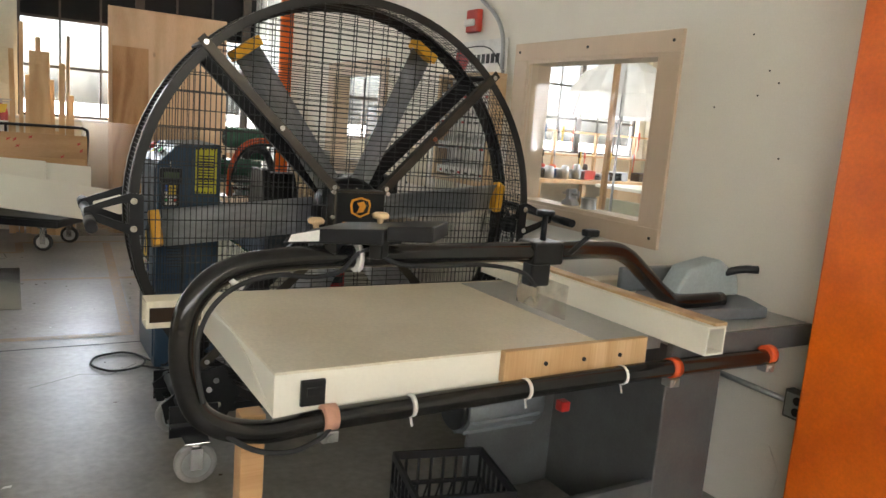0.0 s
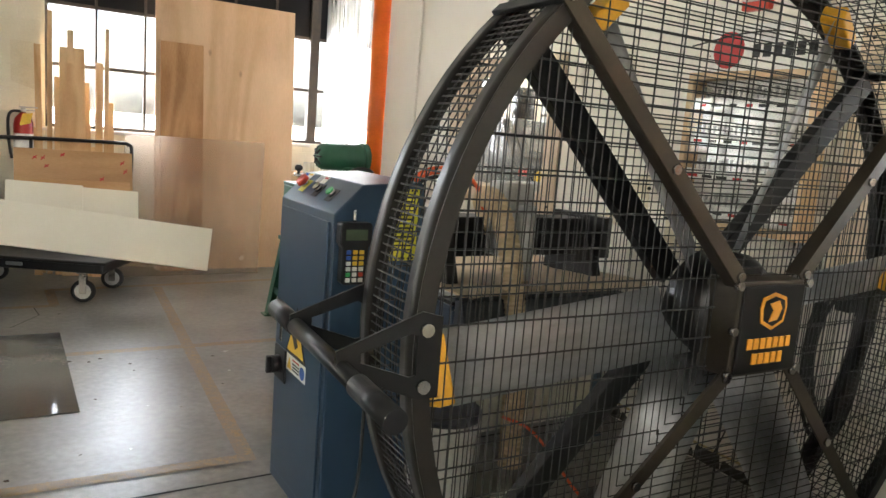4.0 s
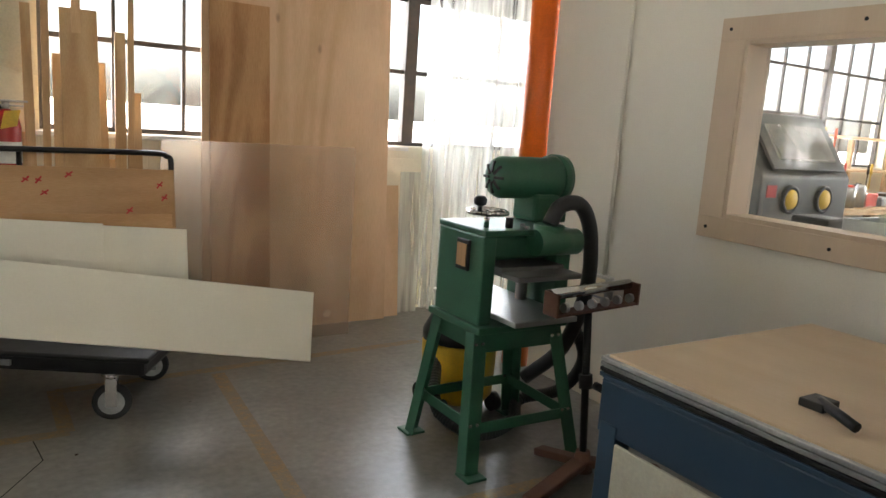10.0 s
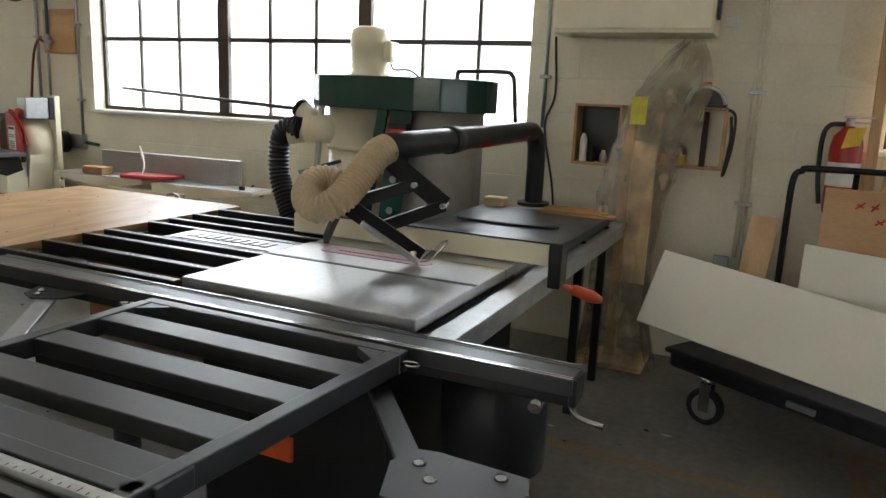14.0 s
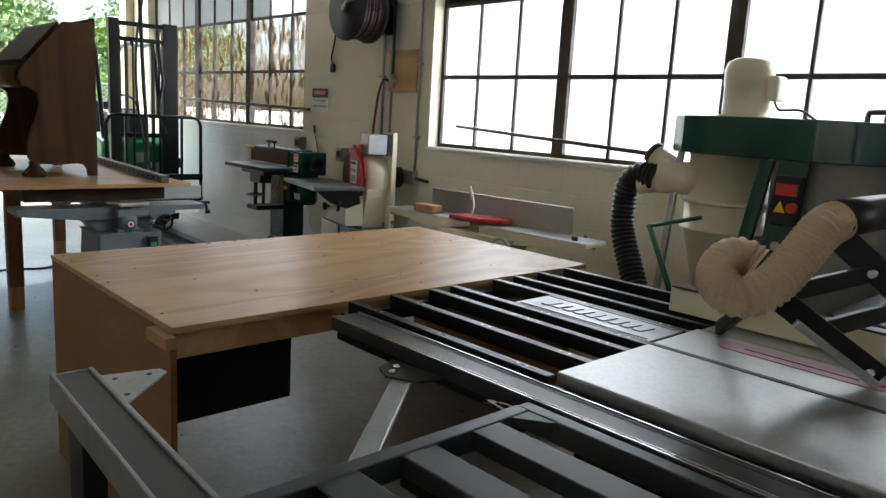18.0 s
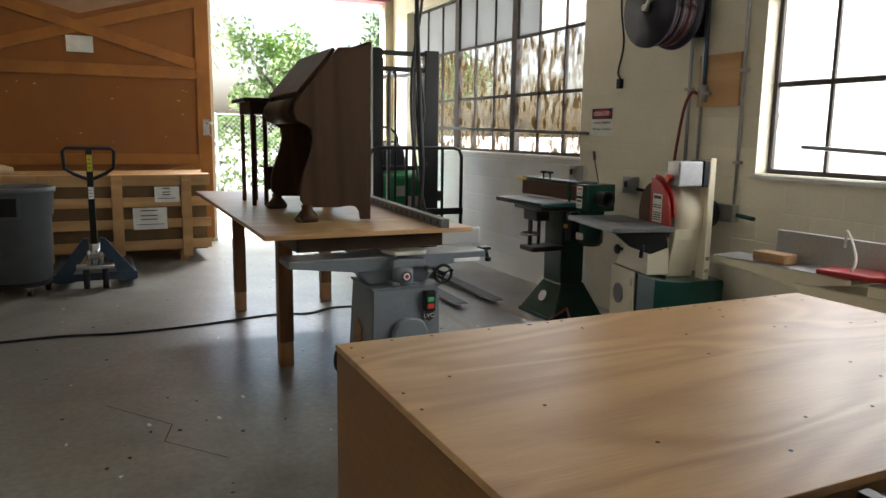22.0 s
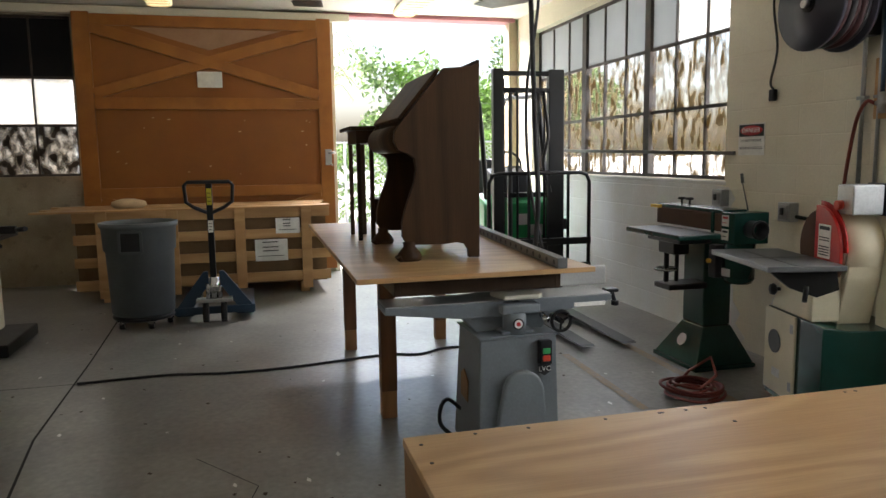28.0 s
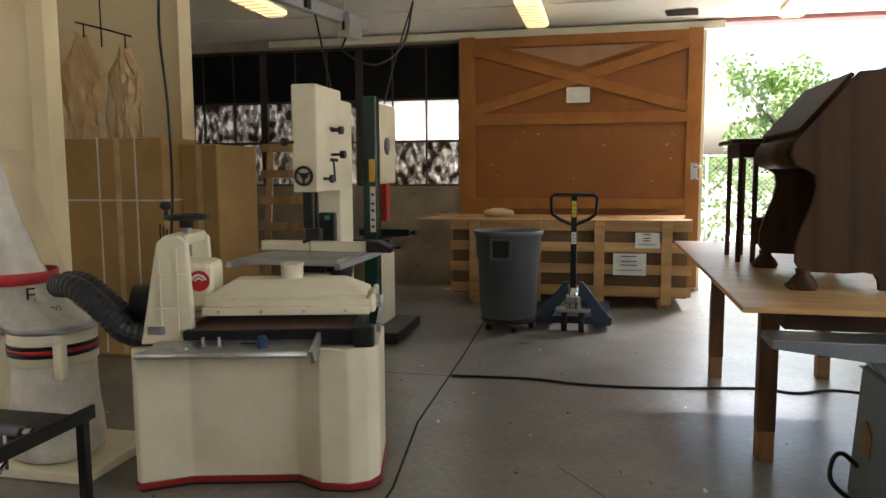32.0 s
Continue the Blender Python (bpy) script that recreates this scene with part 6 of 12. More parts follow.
# roller stand
rs = thing("roller_stand", "roller stand with a steel roller and brown cast tripod base", "roller stand", at=(-0.70, -2.76, 0))
brown_cast = mat("brown_cast_iron", (0.13, 0.055, 0.035), 0.6, scale=9)
for a in (205, 95, 325):
    bm = B()
    bar(bm, (-0.70, -2.76, 0.07), (-0.70 + 0.42 * math.cos(radians(a)), -2.76 + 0.42 * math.sin(radians(a)) * 0.6, 0.02), 0.07, 0.035, (0, 0, 1), 0.008)
    part("foot", bm, brown_cast, rs)
bm = B()
cyl(bm, (-0.70, -2.76, 0.03), (-0.70, -2.76, 0.12), 0.05, 16, 0.03)
part("socket", bm, brown_cast, rs)
bm = B()
cyl(bm, (-0.70, -2.76, 0.1), (-0.70, -2.70, 0.74), 0.017, 14)
pole = part("pole", bm, black_paint, rs)
bm = B()
cyl(bm, (-0.70, -2.735, 0.40), (-0.70, -2.725, 0.46), 0.03, 14)
cyl(bm, (-0.70, -2.79, 0.43), (-0.70, -2.84, 0.43), 0.018, 10)
part("clamp_knob", bm, black_plastic, pole)
bm = B()
bar(bm, (-0.93, -2.72, 0.745), (-0.40, -2.66, 0.745), 0.075, 0.012, (0, 0, 1), 0.002)
for x, y in ((-0.93, -2.72), (-0.40, -2.66)):
    box(bm, x - 0.006, y - 0.045, 0.74, x + 0.006, y + 0.045, 0.84, 0.003)
part("roller_frame", bm, brown_cast, rs)
bm = B()
cyl(bm, (-0.925, -2.70, 0.825), (-0.405, -2.64, 0.825), 0.024, 20)
part("roller", bm, chrome, rs)
for k in range(6):
    x = -0.88 + 0.085 * k
    bm = B()
    cyl(bm, (x, -2.745 + 0.113 * (x + 0.93), 0.775), (x + 0.02, -2.743 + 0.113 * (x + 0.93), 0.775), 0.02, 14)
    part("small_roller", bm, steel, rs)

# ---- on the partition wall ----
def display_case():
    c = thing("tool_display_case", "beech framed glass display case with rows of router bits", "display case", at=(0, -5.31, 1.17))
    y0, y1, z0, z1 = -5.65, -4.98, 1.165, 1.88
    for a in ((y0, y1, z0, z0 + 0.03), (y0, y1, z1 - 0.03, z1), (y0, y0 + 0.03, z0 + 0.03, z1 - 0.03), (y1 - 0.03, y1, z0 + 0.03, z1 - 0.03)):
        bm = B()
        box(bm, -0.11, a[0], a[2], -0.002, a[1], a[3], 0.003)
        part("case_side", bm, wood("beech", (0.66, 0.47, 0.28), (0.58, 0.39, 0.21), "y", 3, 0.4), c)
    bm = B()
    box(bm, -0.012, y0 + 0.03, z0 + 0.03, -0.003, y1 - 0.03, z1 - 0.03)
    part("back_panel", bm, label_white, c)
    bm = B()
    box(bm, -0.106, y0 + 0.03, z0 + 0.03, -0.103, y1 - 0.03, z1 - 0.03)
    part("glass_door", bm, clear_glass, c)
    r = random.Random(3)
    for k in range(4):
        z = z0 + 0.05 + k * 0.165
        bm = B()
        box(bm, -0.09, y0 + 0.032, z + 0.045, -0.014, y1 - 0.032, z + 0.052)
        sh = part("shelf", bm, label_white, c)
        bm = B()
        box(bm, -0.094, y0 + 0.04, z, -0.0915, y1 - 0.04, z + 0.05)
        part("label_strip", bm, label_white, sh)
        for j in range(7):
            bm = B()
            y = y0 + 0.06 + j * 0.083
            box(bm, -0.0955, y, z + 0.012, -0.0942, y + r.uniform(0.03, 0.06), z + 0.026)
            part("label_line", bm, ink_black if j % 3 else ink_red, sh)
        for j in range(20):
            y = y0 + 0.05 + j * 0.03
            h, rr = r.uniform(0.03, 0.06), r.uniform(0.005, 0.011)
            bm = B()
            cyl(bm, (-0.05, y, z + 0.052), (-0.05, y, z + 0.052 + h), 0.004, 8)
            cyl(bm, (-0.05, y, z + 0.052 + h * 0.5), (-0.05, y, z + 0.052 + h), rr, 8)
            part("router_bit", bm, steel, sh)
    bm = B()
    box(bm, -0.012, y0 + 0.02, z1 + 0.01, -0.004, y1 - 0.03, z1 + 0.22)
    b = part("banner", bm, label_white, c, "white banner above the case")
    bm = B()
    cyl(bm, (-0.0135, y1 - 0.13, z1 + 0.11), (-0.0122, y1 - 0.13, z1 + 0.11), 0.085, 24)
    part("round_mark", bm, ink_red, b)
    for j in range(6):
        bm = B()
        box(bm, -0.0135, y1 - 0.30 - j * 0.055, z1 + 0.07, -0.0122, y1 - 0.26 - j * 0.055, z1 + 0.13)
        part("mark_bar", bm, ink_black, b)


display_case()
rr = random.Random(8)
for y0, y1, z0, z1 in ((-4.72, -4.415, 1.075, 1.36), (-5.155, -4.855, 1.025, 1.22)):
    pts = [(y0, z0), (y1, z0), (y1, z1 - 0.02), (y1 - 0.06, z1), (y1 - 0.10, z1 - 0.03), (y1 - 0.15, z1 - 0.05), (y0 + 0.1, z1 - 0.01), (y0 + 0.05, z1 + 0.005), (y0, z1)]
    bm = B()
    prism(bm, pts, "x", -0.003, -0.0005)
    pt = solo("paint_patch", bm, patch_paint, "bare tan rectangle with wall plugs on white drywall", "paint patch")
    for a in ((y0, z0), (y1, z0), (y0, z1 - 0.06), (y1, z1 - 0.06)):
        bm = B()
        cyl(bm, (-0.012, *a), (-0.0005, *a), 0.009, 8)
        part("wall_plug", bm, black_plastic, pt)
adh = thing("baseboard_adhesive", "torn dark adhesive where a baseboard was removed", "adhesive", at=(0, -5.4, 0))
y = -6.3
while y < -4.45:
    w = rr.uniform(0.12, 0.3)
    h = rr.uniform(0.045, 0.085)
    bm = B()
    prism(bm, [(y, 0.012), (y + w * 0.3, 0.004), (y + w, 0.01), (y + w - 0.01, h), (y + w * 0.6, h - rr.uniform(0, 0.02)), (y + 0.01, h + 0.006)], "x", -0.007, -0.001)
    part("smear", bm, adhesive, adh)
    y += w + 0.004
bm = B()
box(bm, -0.006, -6.3, 0.082, -0.0005, -4.4, 0.094)
solo("glue_line", bm, dry_glue, "yellowed glue line along the wall foot", "glue")
al = thing("fire_alarm", "red and white fire alarm strobe on the wall", "fire alarm", at=(0, -5.24, 2.2))
bm = B()
box(bm, -0.045, -5.31, 2.155, -0.002, -5.17, 2.30, 0.008)
part("body", bm, red_plastic, al)
bm = B()
box(bm, -0.075, -5.29, 2.19, -0.045, -5.19, 2.235, 0.01)
part("strobe_lens", bm, label_white, al)
cd = thing("conduit_run", "flexible grey conduit and wire running down the wall", "conduit", at=(0, -5.6, 1.9))
bm = B()
sweep(bm, [(-0.03, -4.95, 3.2), (-0.03, -5.05, 2.75), (-0.03, -5.25, 2.42), (-0.03, -5.5, 2.24), (-0.03, -5.60, 2.1), (-0.03, -5.62, 1.9)], 0.012, 10, 6, ribs=0.002, pitch=0.02)
part("flexible_conduit", bm, galv, cd)
bm = B()
cyl(bm, (-0.025, -5.625, 1.0), (-0.025, -5.625, 1.9), 0.011, 10)
part("pipe", bm, galv, cd)
bm = B()
sweep(bm, [(-0.02, -4.9, 2.02), (-0.02, -5.2, 2.06), (-0.02, -5.45, 2.04), (-0.02, -5.61, 1.9)], 0.004, 6, 6)
part("wire", bm, cable_mat, cd)
cp = thing("conduit_pipe", "painted vertical conduit with an outlet box", "conduit", at=(0, -2.12, 0.6))
bm = B()
cyl(bm, (-0.018, -2.10, 0.72), (-0.018, -2.10, CEIL), 0.011, 10)
part("pipe", bm, plaster, cp)
bm = B()
box(bm, -0.05, -2.17, 0.60, -0.002, -2.05, 0.73, 0.006)
ob_ = part("outlet_box", bm, galv, cp)
bm = B()
box(bm, -0.055, -2.15, 0.615, -0.05, -2.07, 0.715, 0.003)
part("cover", bm, patch_paint, ob_)
oo = thing("wall_outlet", "grey double outlet box with conduit low on the wall", "outlet", at=(0, -7.85, 0.5))
bm = B()
box(bm, -0.05, -7.94, 0.50, -0.002, -7.82, 0.615, 0.006)
part("box", bm, grey_steel, oo)
bm = B()
box(bm, -0.056, -7.93, 0.51, -0.05, -7.83, 0.605, 0.003)
cov = part("cover", bm, galv, oo)
for z in (0.535, 0.58):
    bm = B()
    cyl(bm, (-0.059, -7.88, z), (-0.056, -7.88, z), 0.017, 14)
    part("socket", bm, black_plastic, cov)
bm = B()
cyl(bm, (-0.03, -7.82, 0.56), (-0.03, -7.3, 0.57), 0.012, 10)
part("conduit", bm, galv, oo)
bm = B()
prism(bm, [(-7.80, 0.12), (-7.66, 0.10), (-7.63, 0.25), (-7.68, 0.33), (-7.76, 0.34), (-7.82, 0.24)], "x", -0.004, -0.0005)
solo("wall_scar", bm, plaster, "rough patched plaster scar in the wall", "wall scar")
for yy, zz in ((-7.4, 2.0), (-7.5, 1.85), (-7.46, 1.75), (-7.55, 1.8), (-7.25, 1.7), (-7.6, 1.5), (-5.0, 1.97)):
    bm = B()
    cyl(bm, (-0.003, yy, zz), (-0.0005, yy, zz), 0.004, 8)
    solo("nail_hole", bm, adhesive, "small dark nail hole in the wall", "nail hole", group="nail holes in the partition")
cb = thing("cord_reel", "black extension cords hanging in loops on the wall", "cord", at=(0, -5.86, 0.7))
for k in range(4):
    bm = B()
    pts = [(-0.05 - 0.01 * k, -5.86 + 0.09 * math.sin(a) * (1 + 0.1 * k), 0.72 + (0.26 + 0.03 * k) * math.cos(a)) for a in [2 * math.pi * i / 14 for i in range(15)]]
    sweep(bm, pts, 0.008, 8, 3)
    part("cord_loop", bm, cable_mat, cb)
bm = B()
box(bm, -0.06, -5.89, 0.92, -0.002, -5.83, 1.0, 0.004)
part("hook_block", bm, black_plastic, cb)
bm = B()
sweep(bm, [(-0.03, -5.60, 1.16), (-0.03, -5.58, 1.0), (-0.02, -5.5, 0.6), (-0.02, -5.4, 0.25), (-0.03, -5.33, 0.03)], 0.004, 6, 6)
solo("hanging_wire", bm, cable_mat, "thin dark wire hanging from the case to the floor", "wire")

# plastic strip curtain in the doorway beside the post
cur = thing("strip_curtain", "clear plastic strip curtain hanging in the doorway", "curtain", at=(-0.02, -0.75, 0))
rc = random.Random(12)
for k in range(9):
    ya = -1.33 + k * 0.145
    bm = B()
    cols = []
    for i in range(9):
        u = i / 8
        cols.append([bm.verts.new((0.03 + 0.022 * math.sin(u * 9 + k * 1.7 + z * 0.4) + 0.012 * (k % 2), ya + u * 0.165, z)) for z in (0.03, 0.8, 1.6, 2.4, 3.0)])
    for a, b in zip(cols, cols[1:]):
        for j in range(4):
            f = bm.faces.new((a[j], b[j], b[j + 1], a[j + 1]))
            f.smooth = True
    part("strip", bm, film_curtain, cur)
bm = B()
box(bm, 0.0, -1.35, 3.0, 0.06, -0.02, 3.06, 0.004)
part("curtain_rail", bm, galv, cur)
bm = B()
box(bm, -0.0, -1.5, 3.06, 0.14, 0, CEIL)
setting("lintel", bm, plaster, "white painted lintel over the doorway", "wall")

# ---- sheets and lumber against the north wall ----
def leaner(name, x0, x1, h, foot, thick, material, label, cat, skew=0.0, top=None, group="", lift=0.0):
    """A board that leans on the wall: foot is the distance of its lower edge from the wall."""
    top = 0.03 if top is None else top
    bm = B()
    lo, hi = Vector((0, -foot, lift)), Vector((0, -top, lift + math.sqrt(max(0.01, h * h - (foot - top) ** 2))))
    up = (hi - lo).normalized()
    out = Vector((0, -up.z, up.y))
    m = Matrix((Vector((1, 0, 0)), up, -out)).transposed().to_4x4()
    m.translation = lo
    box(bm, x0, 0, -thick, x1, h, 0, 0.001)
    for v in bm.verts:
        v.co.x += skew * v.co.y
    bmesh.ops.transform(bm, matrix=m, verts=bm.verts)
    bmesh.ops.recalc_face_normals(bm, faces=bm.faces)
    return solo(name, bm, material, label, cat, group=group)


leaner("plywood_sheet", -1.70, -0.36, 2.60, 0.20, 0.018, ply, "tall birch plywood sheet leaning on the window wall", "plywood", skew=0.0)
leaner("plywood_sheet", -1.05, -0.22, 1.0, 0.16, 0.016, ply, "low birch plywood offcut behind the tall sheet", "plywood", top=0.06)
leaner("plywood_board", -1.66, -1.27, 2.16, 0.27, 0.018, ply_fir, "narrow fir plywood board with dark knots leaning on the sheet", "plywood", top=0.09)
leaner("acrylic_sheet", -2.06, -0.78, 1.29, 0.48, 0.006, film_sheet, "dusty clear acrylic sheet leaning in front of the plywood", "acrylic sheet", skew=0.06, top=0.31)
leaner("corner_sheet", -0.20, -0.02, 1.1, 0.10, 0.004, film_curtain, "milky plastic panel standing in the corner", "plastic panel", top=0.06)
bm = B()
box(bm, -0.62, -0.012, 0.62, -0.0, -0.001, 0.635)
solo("wall_batten", bm, block_low, "narrow painted batten on the low wall", "batten")
rl = random.Random(21)
for x0, w, h, f in ((-2.66, 0.05, 2.0, 0.2), (-2.60, 0.04, 2.3, 0.24), (-2.54, 0.10, 1.75, 0.3), (-2.49, 0.20, 2.02, 0.36), (-2.28, 0.05, 1.72, 0.3), (-2.22, 0.06, 1.9, 0.25), (-2.15, 0.035, 2.2, 0.2),
                    (-2.10, 0.05, 1.55, 0.22), (-2.43, 0.05, 2.15, 0.2), (-2.34, 0.09, 1.35, 0.42), (-2.7, 0.06, 1.3, 0.3), (-2.26, 0.12, 1.2, 0.45)):
    leaner("lumber_board", x0, x0 + w, h, f, 0.02, pine, "pale rough sawn board leaning in the window bay", "board", skew=rl.uniform(-0.02, 0.02), group="boards in the window bay")

# ---- flatbed cart with sheet goods ----
cart = thing("flatbed_cart", "black flatbed cart with a bent pipe handle and four casters", "cart", at=(-2.65, -1.0, 0))
ax = Vector((0.866, -0.5, 0))
ay = Vector((0.5, 0.866, 0))
cc = Vector((-2.66, -0.92, 0))
cm = Matrix((ax, ay, Vector((0, 0, 1)))).transposed().to_4x4()
cm.translation = cc
bm = B()
box(bm, -0.70, -0.33, 0.24, 0.62, 0.33, 0.33, 0.02, cm)
part("deck", bm, black_plastic, cart)
bm = B()
box(bm, -0.72, -0.345, 0.31, 0.64, 0.345, 0.335, 0.01, cm)
part("deck_rim", bm, black_plastic, cart)
for u, v in ((-0.52, -0.26), (0.44, -0.26), (-0.52, 0.26), (0.44, 0.26)):
    p = cm @ Vector((u, v, 0))
    caster(cart, p.x, p.y, 0.088, 0.238, (0.9, 0.3), rubber)
bm = B()
sweep(bm, [(-3.0, -0.31, 0.30), (-3.0, -0.30, 0.9), (-2.995, -0.295, 1.13), (-2.96, -0.295, 1.175), (-2.90, -0.3, 1.19), (-2.4, -0.32, 1.195), (-2.02, -0.335, 1.195), (-1.96, -0.337, 1.18), (-1.93, -0.34, 1.13), (-1.95, -0.38, 0.8), (-1.98, -0.42, 0.30)], 0.016, 12, 4)
part("handle", bm, black_paint, cart, "bent black pipe handle")
bm = B()
cyl(bm, (-2.72, -0.30, 0.3), (-2.72, -0.29, 1.18), 0.014, 12)
part("handle_post", bm, black_paint, cart)
bm = B()
box(bm, -0.10, -0.350, 0.27, 0.02, -0.331, 0.295, 0.003, cm)
part("badge", bm, galv, cart)


def slab(name, p, u, v, t, material, label, cat, group=""):
    """A board from its corner p with edges u and v and thickness t."""
    u, v = Vector(u), Vector(v)
    n = u.cross(v).normalized()
    bm = B()
    m = Matrix((u.normalized(), v.normalized(), n)).transposed().to_4x4()
    m.translation = p
    box(bm, 0, 0, 0, u.length, v.length, t, 0.001, m)
    return solo(name, bm, material, label, cat, group=group)


slab("melamine_board", (-3.56, -1.07, 0.50), (2.0, -0.64, -0.21), (0.07, 0.16, 0.305), 0.018, white_board, "long cream white board lying askew on the cart", "board", "boards on the cart")
slab("melamine_board", (-2.92, -0.74, 0.36), (0.55, -0.13, -0.02), (0.01, 0.13, 0.50), 0.016, white_board, "square white melamine offcut standing on the cart", "board", "boards on the cart")
slab("melamine_board", (-2.40, -0.79, 0.36), (0.46, -0.08, -0.02), (0.01, 0.13, 0.46), 0.016, white_board, "square white melamine offcut standing on the cart", "board", "boards on the cart")
slab("melamine_board", (-2.62, -0.86, 0.36), (0.50, -0.12, -0.02), (0.01, 0.10, 0.30), 0.012, white_board, "small cream white offcut standing on the cart", "board", "boards on the cart")
for p0, u0, v0, t, cnt, label in (((-2.85, -0.56, 0.34), (0.90, -0.10, 0.0), (0.0, 0.17, 0.77), 0.015, 16, "orange brown plywood panel with small red stamps"),
                                 ((-2.72, -0.62, 0.34), (0.75, -0.08, 0.0), (0.0, 0.15, 0.52), 0.012, 9, "brown plywood offcut with small red stamps")):
    pan = slab("stamped_panel", p0, u0, v0, t, osb, label, "plywood")
    n = Vector(u0).cross(Vector(v0)).normalized()
    for k in range(cnt):
        p = Vector(p0) + Vector(u0) * rl.uniform(0.06, 0.94) + Vector(v0) * rl.uniform(0.35, 0.95) + n * (t + 0.0012)
        ang = rl.uniform(0.5, 1.0)
        bm = B()
        for a, s in ((ang, 0.024), (ang - 1.3, 0.016), (ang, 0.010)):
            e = Vector((s * math.cos(a), 0, s * math.sin(a)))
            e -= n * e.dot(n)
            bar(bm, p - e, p + e, 0.009, 0.001, n)
        part("stamp", bm, ink_red, pan)
slab("plywood_strip", (-3.22, -0.42, 0.33), (0.13, 0.0, 0.0), (0.06, 0.12, 0.60), 0.015, pine, "narrow wood strip leaning on the cart handle", "board")


# fire extinguisher on the wall
ex = thing("fire_extinguisher", "red fire extinguisher with yellow tag hanging on the wall", "fire extinguisher", at=(-2.77, -0.1, 0.95))
bm = B()
lathe(bm, [(0.055, 0.945), (0.072, 0.96), (0.075, 1.0), (0.075, 1.30), (0.065, 1.35), (0.035, 1.385), (0.022, 1.40)], 28, Matrix.Translation((-2.77, -0.1, 0)))
part("cylinder", bm, red_paint, ex)
bm = B()
lathe(bm, [(0.0762, 1.10), (0.0762, 1.22)], 28, Matrix.Translation((-2.77, -0.1, 0)), close=False)
part("label", bm, label_white, ex)
bm = B()
cyl(bm, (-2.77, -0.1, 1.39), (-2.77, -0.1, 1.44), 0.02, 14)
box(bm, -2.80, -0.115, 1.44, -2.66, -0.085, 1.452, 0.003)
box(bm, -2.80, -0.115, 1.415, -2.68, -0.085, 1.425, 0.003)
part("valve", bm, steel, ex)
bm = B()
sweep(bm, [(-2.79, -0.11, 1.41), (-2.86, -0.11, 1.40), (-2.885, -0.11, 1.33), (-2.88, -0.10, 1.15), (-2.86, -0.1, 1.0)], 0.012, 10, 6)
part("hose", bm, hose_black, ex)
bm = B()
prism(bm, [(-2.80, 1.29), (-2.72, 1.31), (-2.70, 1.40), (-2.78, 1.39)], "y", -0.185, -0.182)
part("tag", bm, label_amber, ex, "yellow inspection tag")
bm = B()
cyl(bm, (-2.77, -0.178, 1.05), (-2.77, -0.174, 1.05), 0.022, 16)
part("round_label", bm, label_white, ex)

# wall things between the windows
bm = B()
prism(bm, [(-2.86, 1.66), (-2.66, 1.60), (-2.655, 2.01), (-2.86, 2.01)], "y", -0.003, -0.0005)
solo("paint_patch", bm, patch_paint, "dull tan painted rectangle on the cream wall", "paint patch")
cab = thing("wall_cabinet", "large cream steel cabinet hung high on the wall", "cabinet", at=(-3.87, -0.15, 1.83))
bm = B()
box(bm, -4.29, -0.30, 1.83, -3.45, -0.002, 2.85, 0.006)
part("body", bm, cream_machine, cab)
bm = B()
box(bm, -4.28, -0.315, 1.85, -3.46, -0.301, 2.84, 0.004)
part("door", bm, cream_machine, cab)
bm = B()
box(bm, -3.448, -0.28, 1.90, -3.43, -0.22, 2.10, 0.003)
part("hinge", bm, black_paint, cab)
bm = B()
box(bm, -3.42, -0.02, 1.89, -3.36, -0.002, 1.94, 0.003)
solo("wall_switch", bm, label_white, "small white switch plate on the wall", "switch")


def shelf_box(x0, x1, z0, z1):
    """An open wooden box hung on the wall."""
    s = thing("wall_box", "open plywood box shelf hung on the wall", "wall shelf", at=((x0 + x1) / 2, -0.08, z0), group="box shelves on the wall")
    for a in ((x0, x1, z0, z0 + 0.014), (x0, x1, z1 - 0.014, z1), (x0, x0 + 0.014, z0 + 0.014, z1 - 0.014), (x1 - 0.014, x1, z0 + 0.014, z1 - 0.014)):
        bm = B()
        box(bm, a[0], -0.15, a[2], a[1], -0.012, a[3])
        part("side", bm, osb, s)
    bm = B()
    box(bm, x0, -0.012, z0, x1, -0.002, z1)
    part("back", bm, black_paint if x0 < -4 else cream_lam, s)


shelf_box(-4.17, -3.90, 1.11, 1.455)
shelf_box(-3.70, -3.35, 1.13, 1.46)
for x, c_, h in ((-4.12, label_white, 0.16), (-4.07, black_plastic, 0.10), (-4.0, steel, 0.07)):
    bm = B()
    lathe(bm, [(0.02, 0), (0.022, 0.01), (0.022, h - 0.03), (0.012, h - 0.01), (0.012, h)], 16, Matrix.Translation((x, -0.09, 1.124)))
    solo("bottle", bm, c_, "small bottle standing in the wall box", "bottle", group="bottles in the wall box")
pad = thing("push_block", "yellow push block with black handle in the wall box", "push block", at=(-3.6, -0.08, 1.144))
bm = B()
box(bm, -3.68, -0.12, 1.144, -3.54, -0.04, 1.20, 0.012)
part("body", bm, yellow_plastic, pad)
bm = B()
sweep(bm, [(-3.66, -0.08, 1.2), (-3.65, -0.08, 1.25), (-3.6, -0.08, 1.262), (-3.56, -0.08, 1.24), (-3.55, -0.08, 1.2)], 0.012, 10, 4)
part("handle", bm, black_plastic, pad)
bm = B()
box(bm, -3.47, -0.12, 1.144, -3.44, -0.09, 1.44, 0.003)
solo("wood_stick", bm, dark_wood, "dark stick standing in the wall box", "stick")
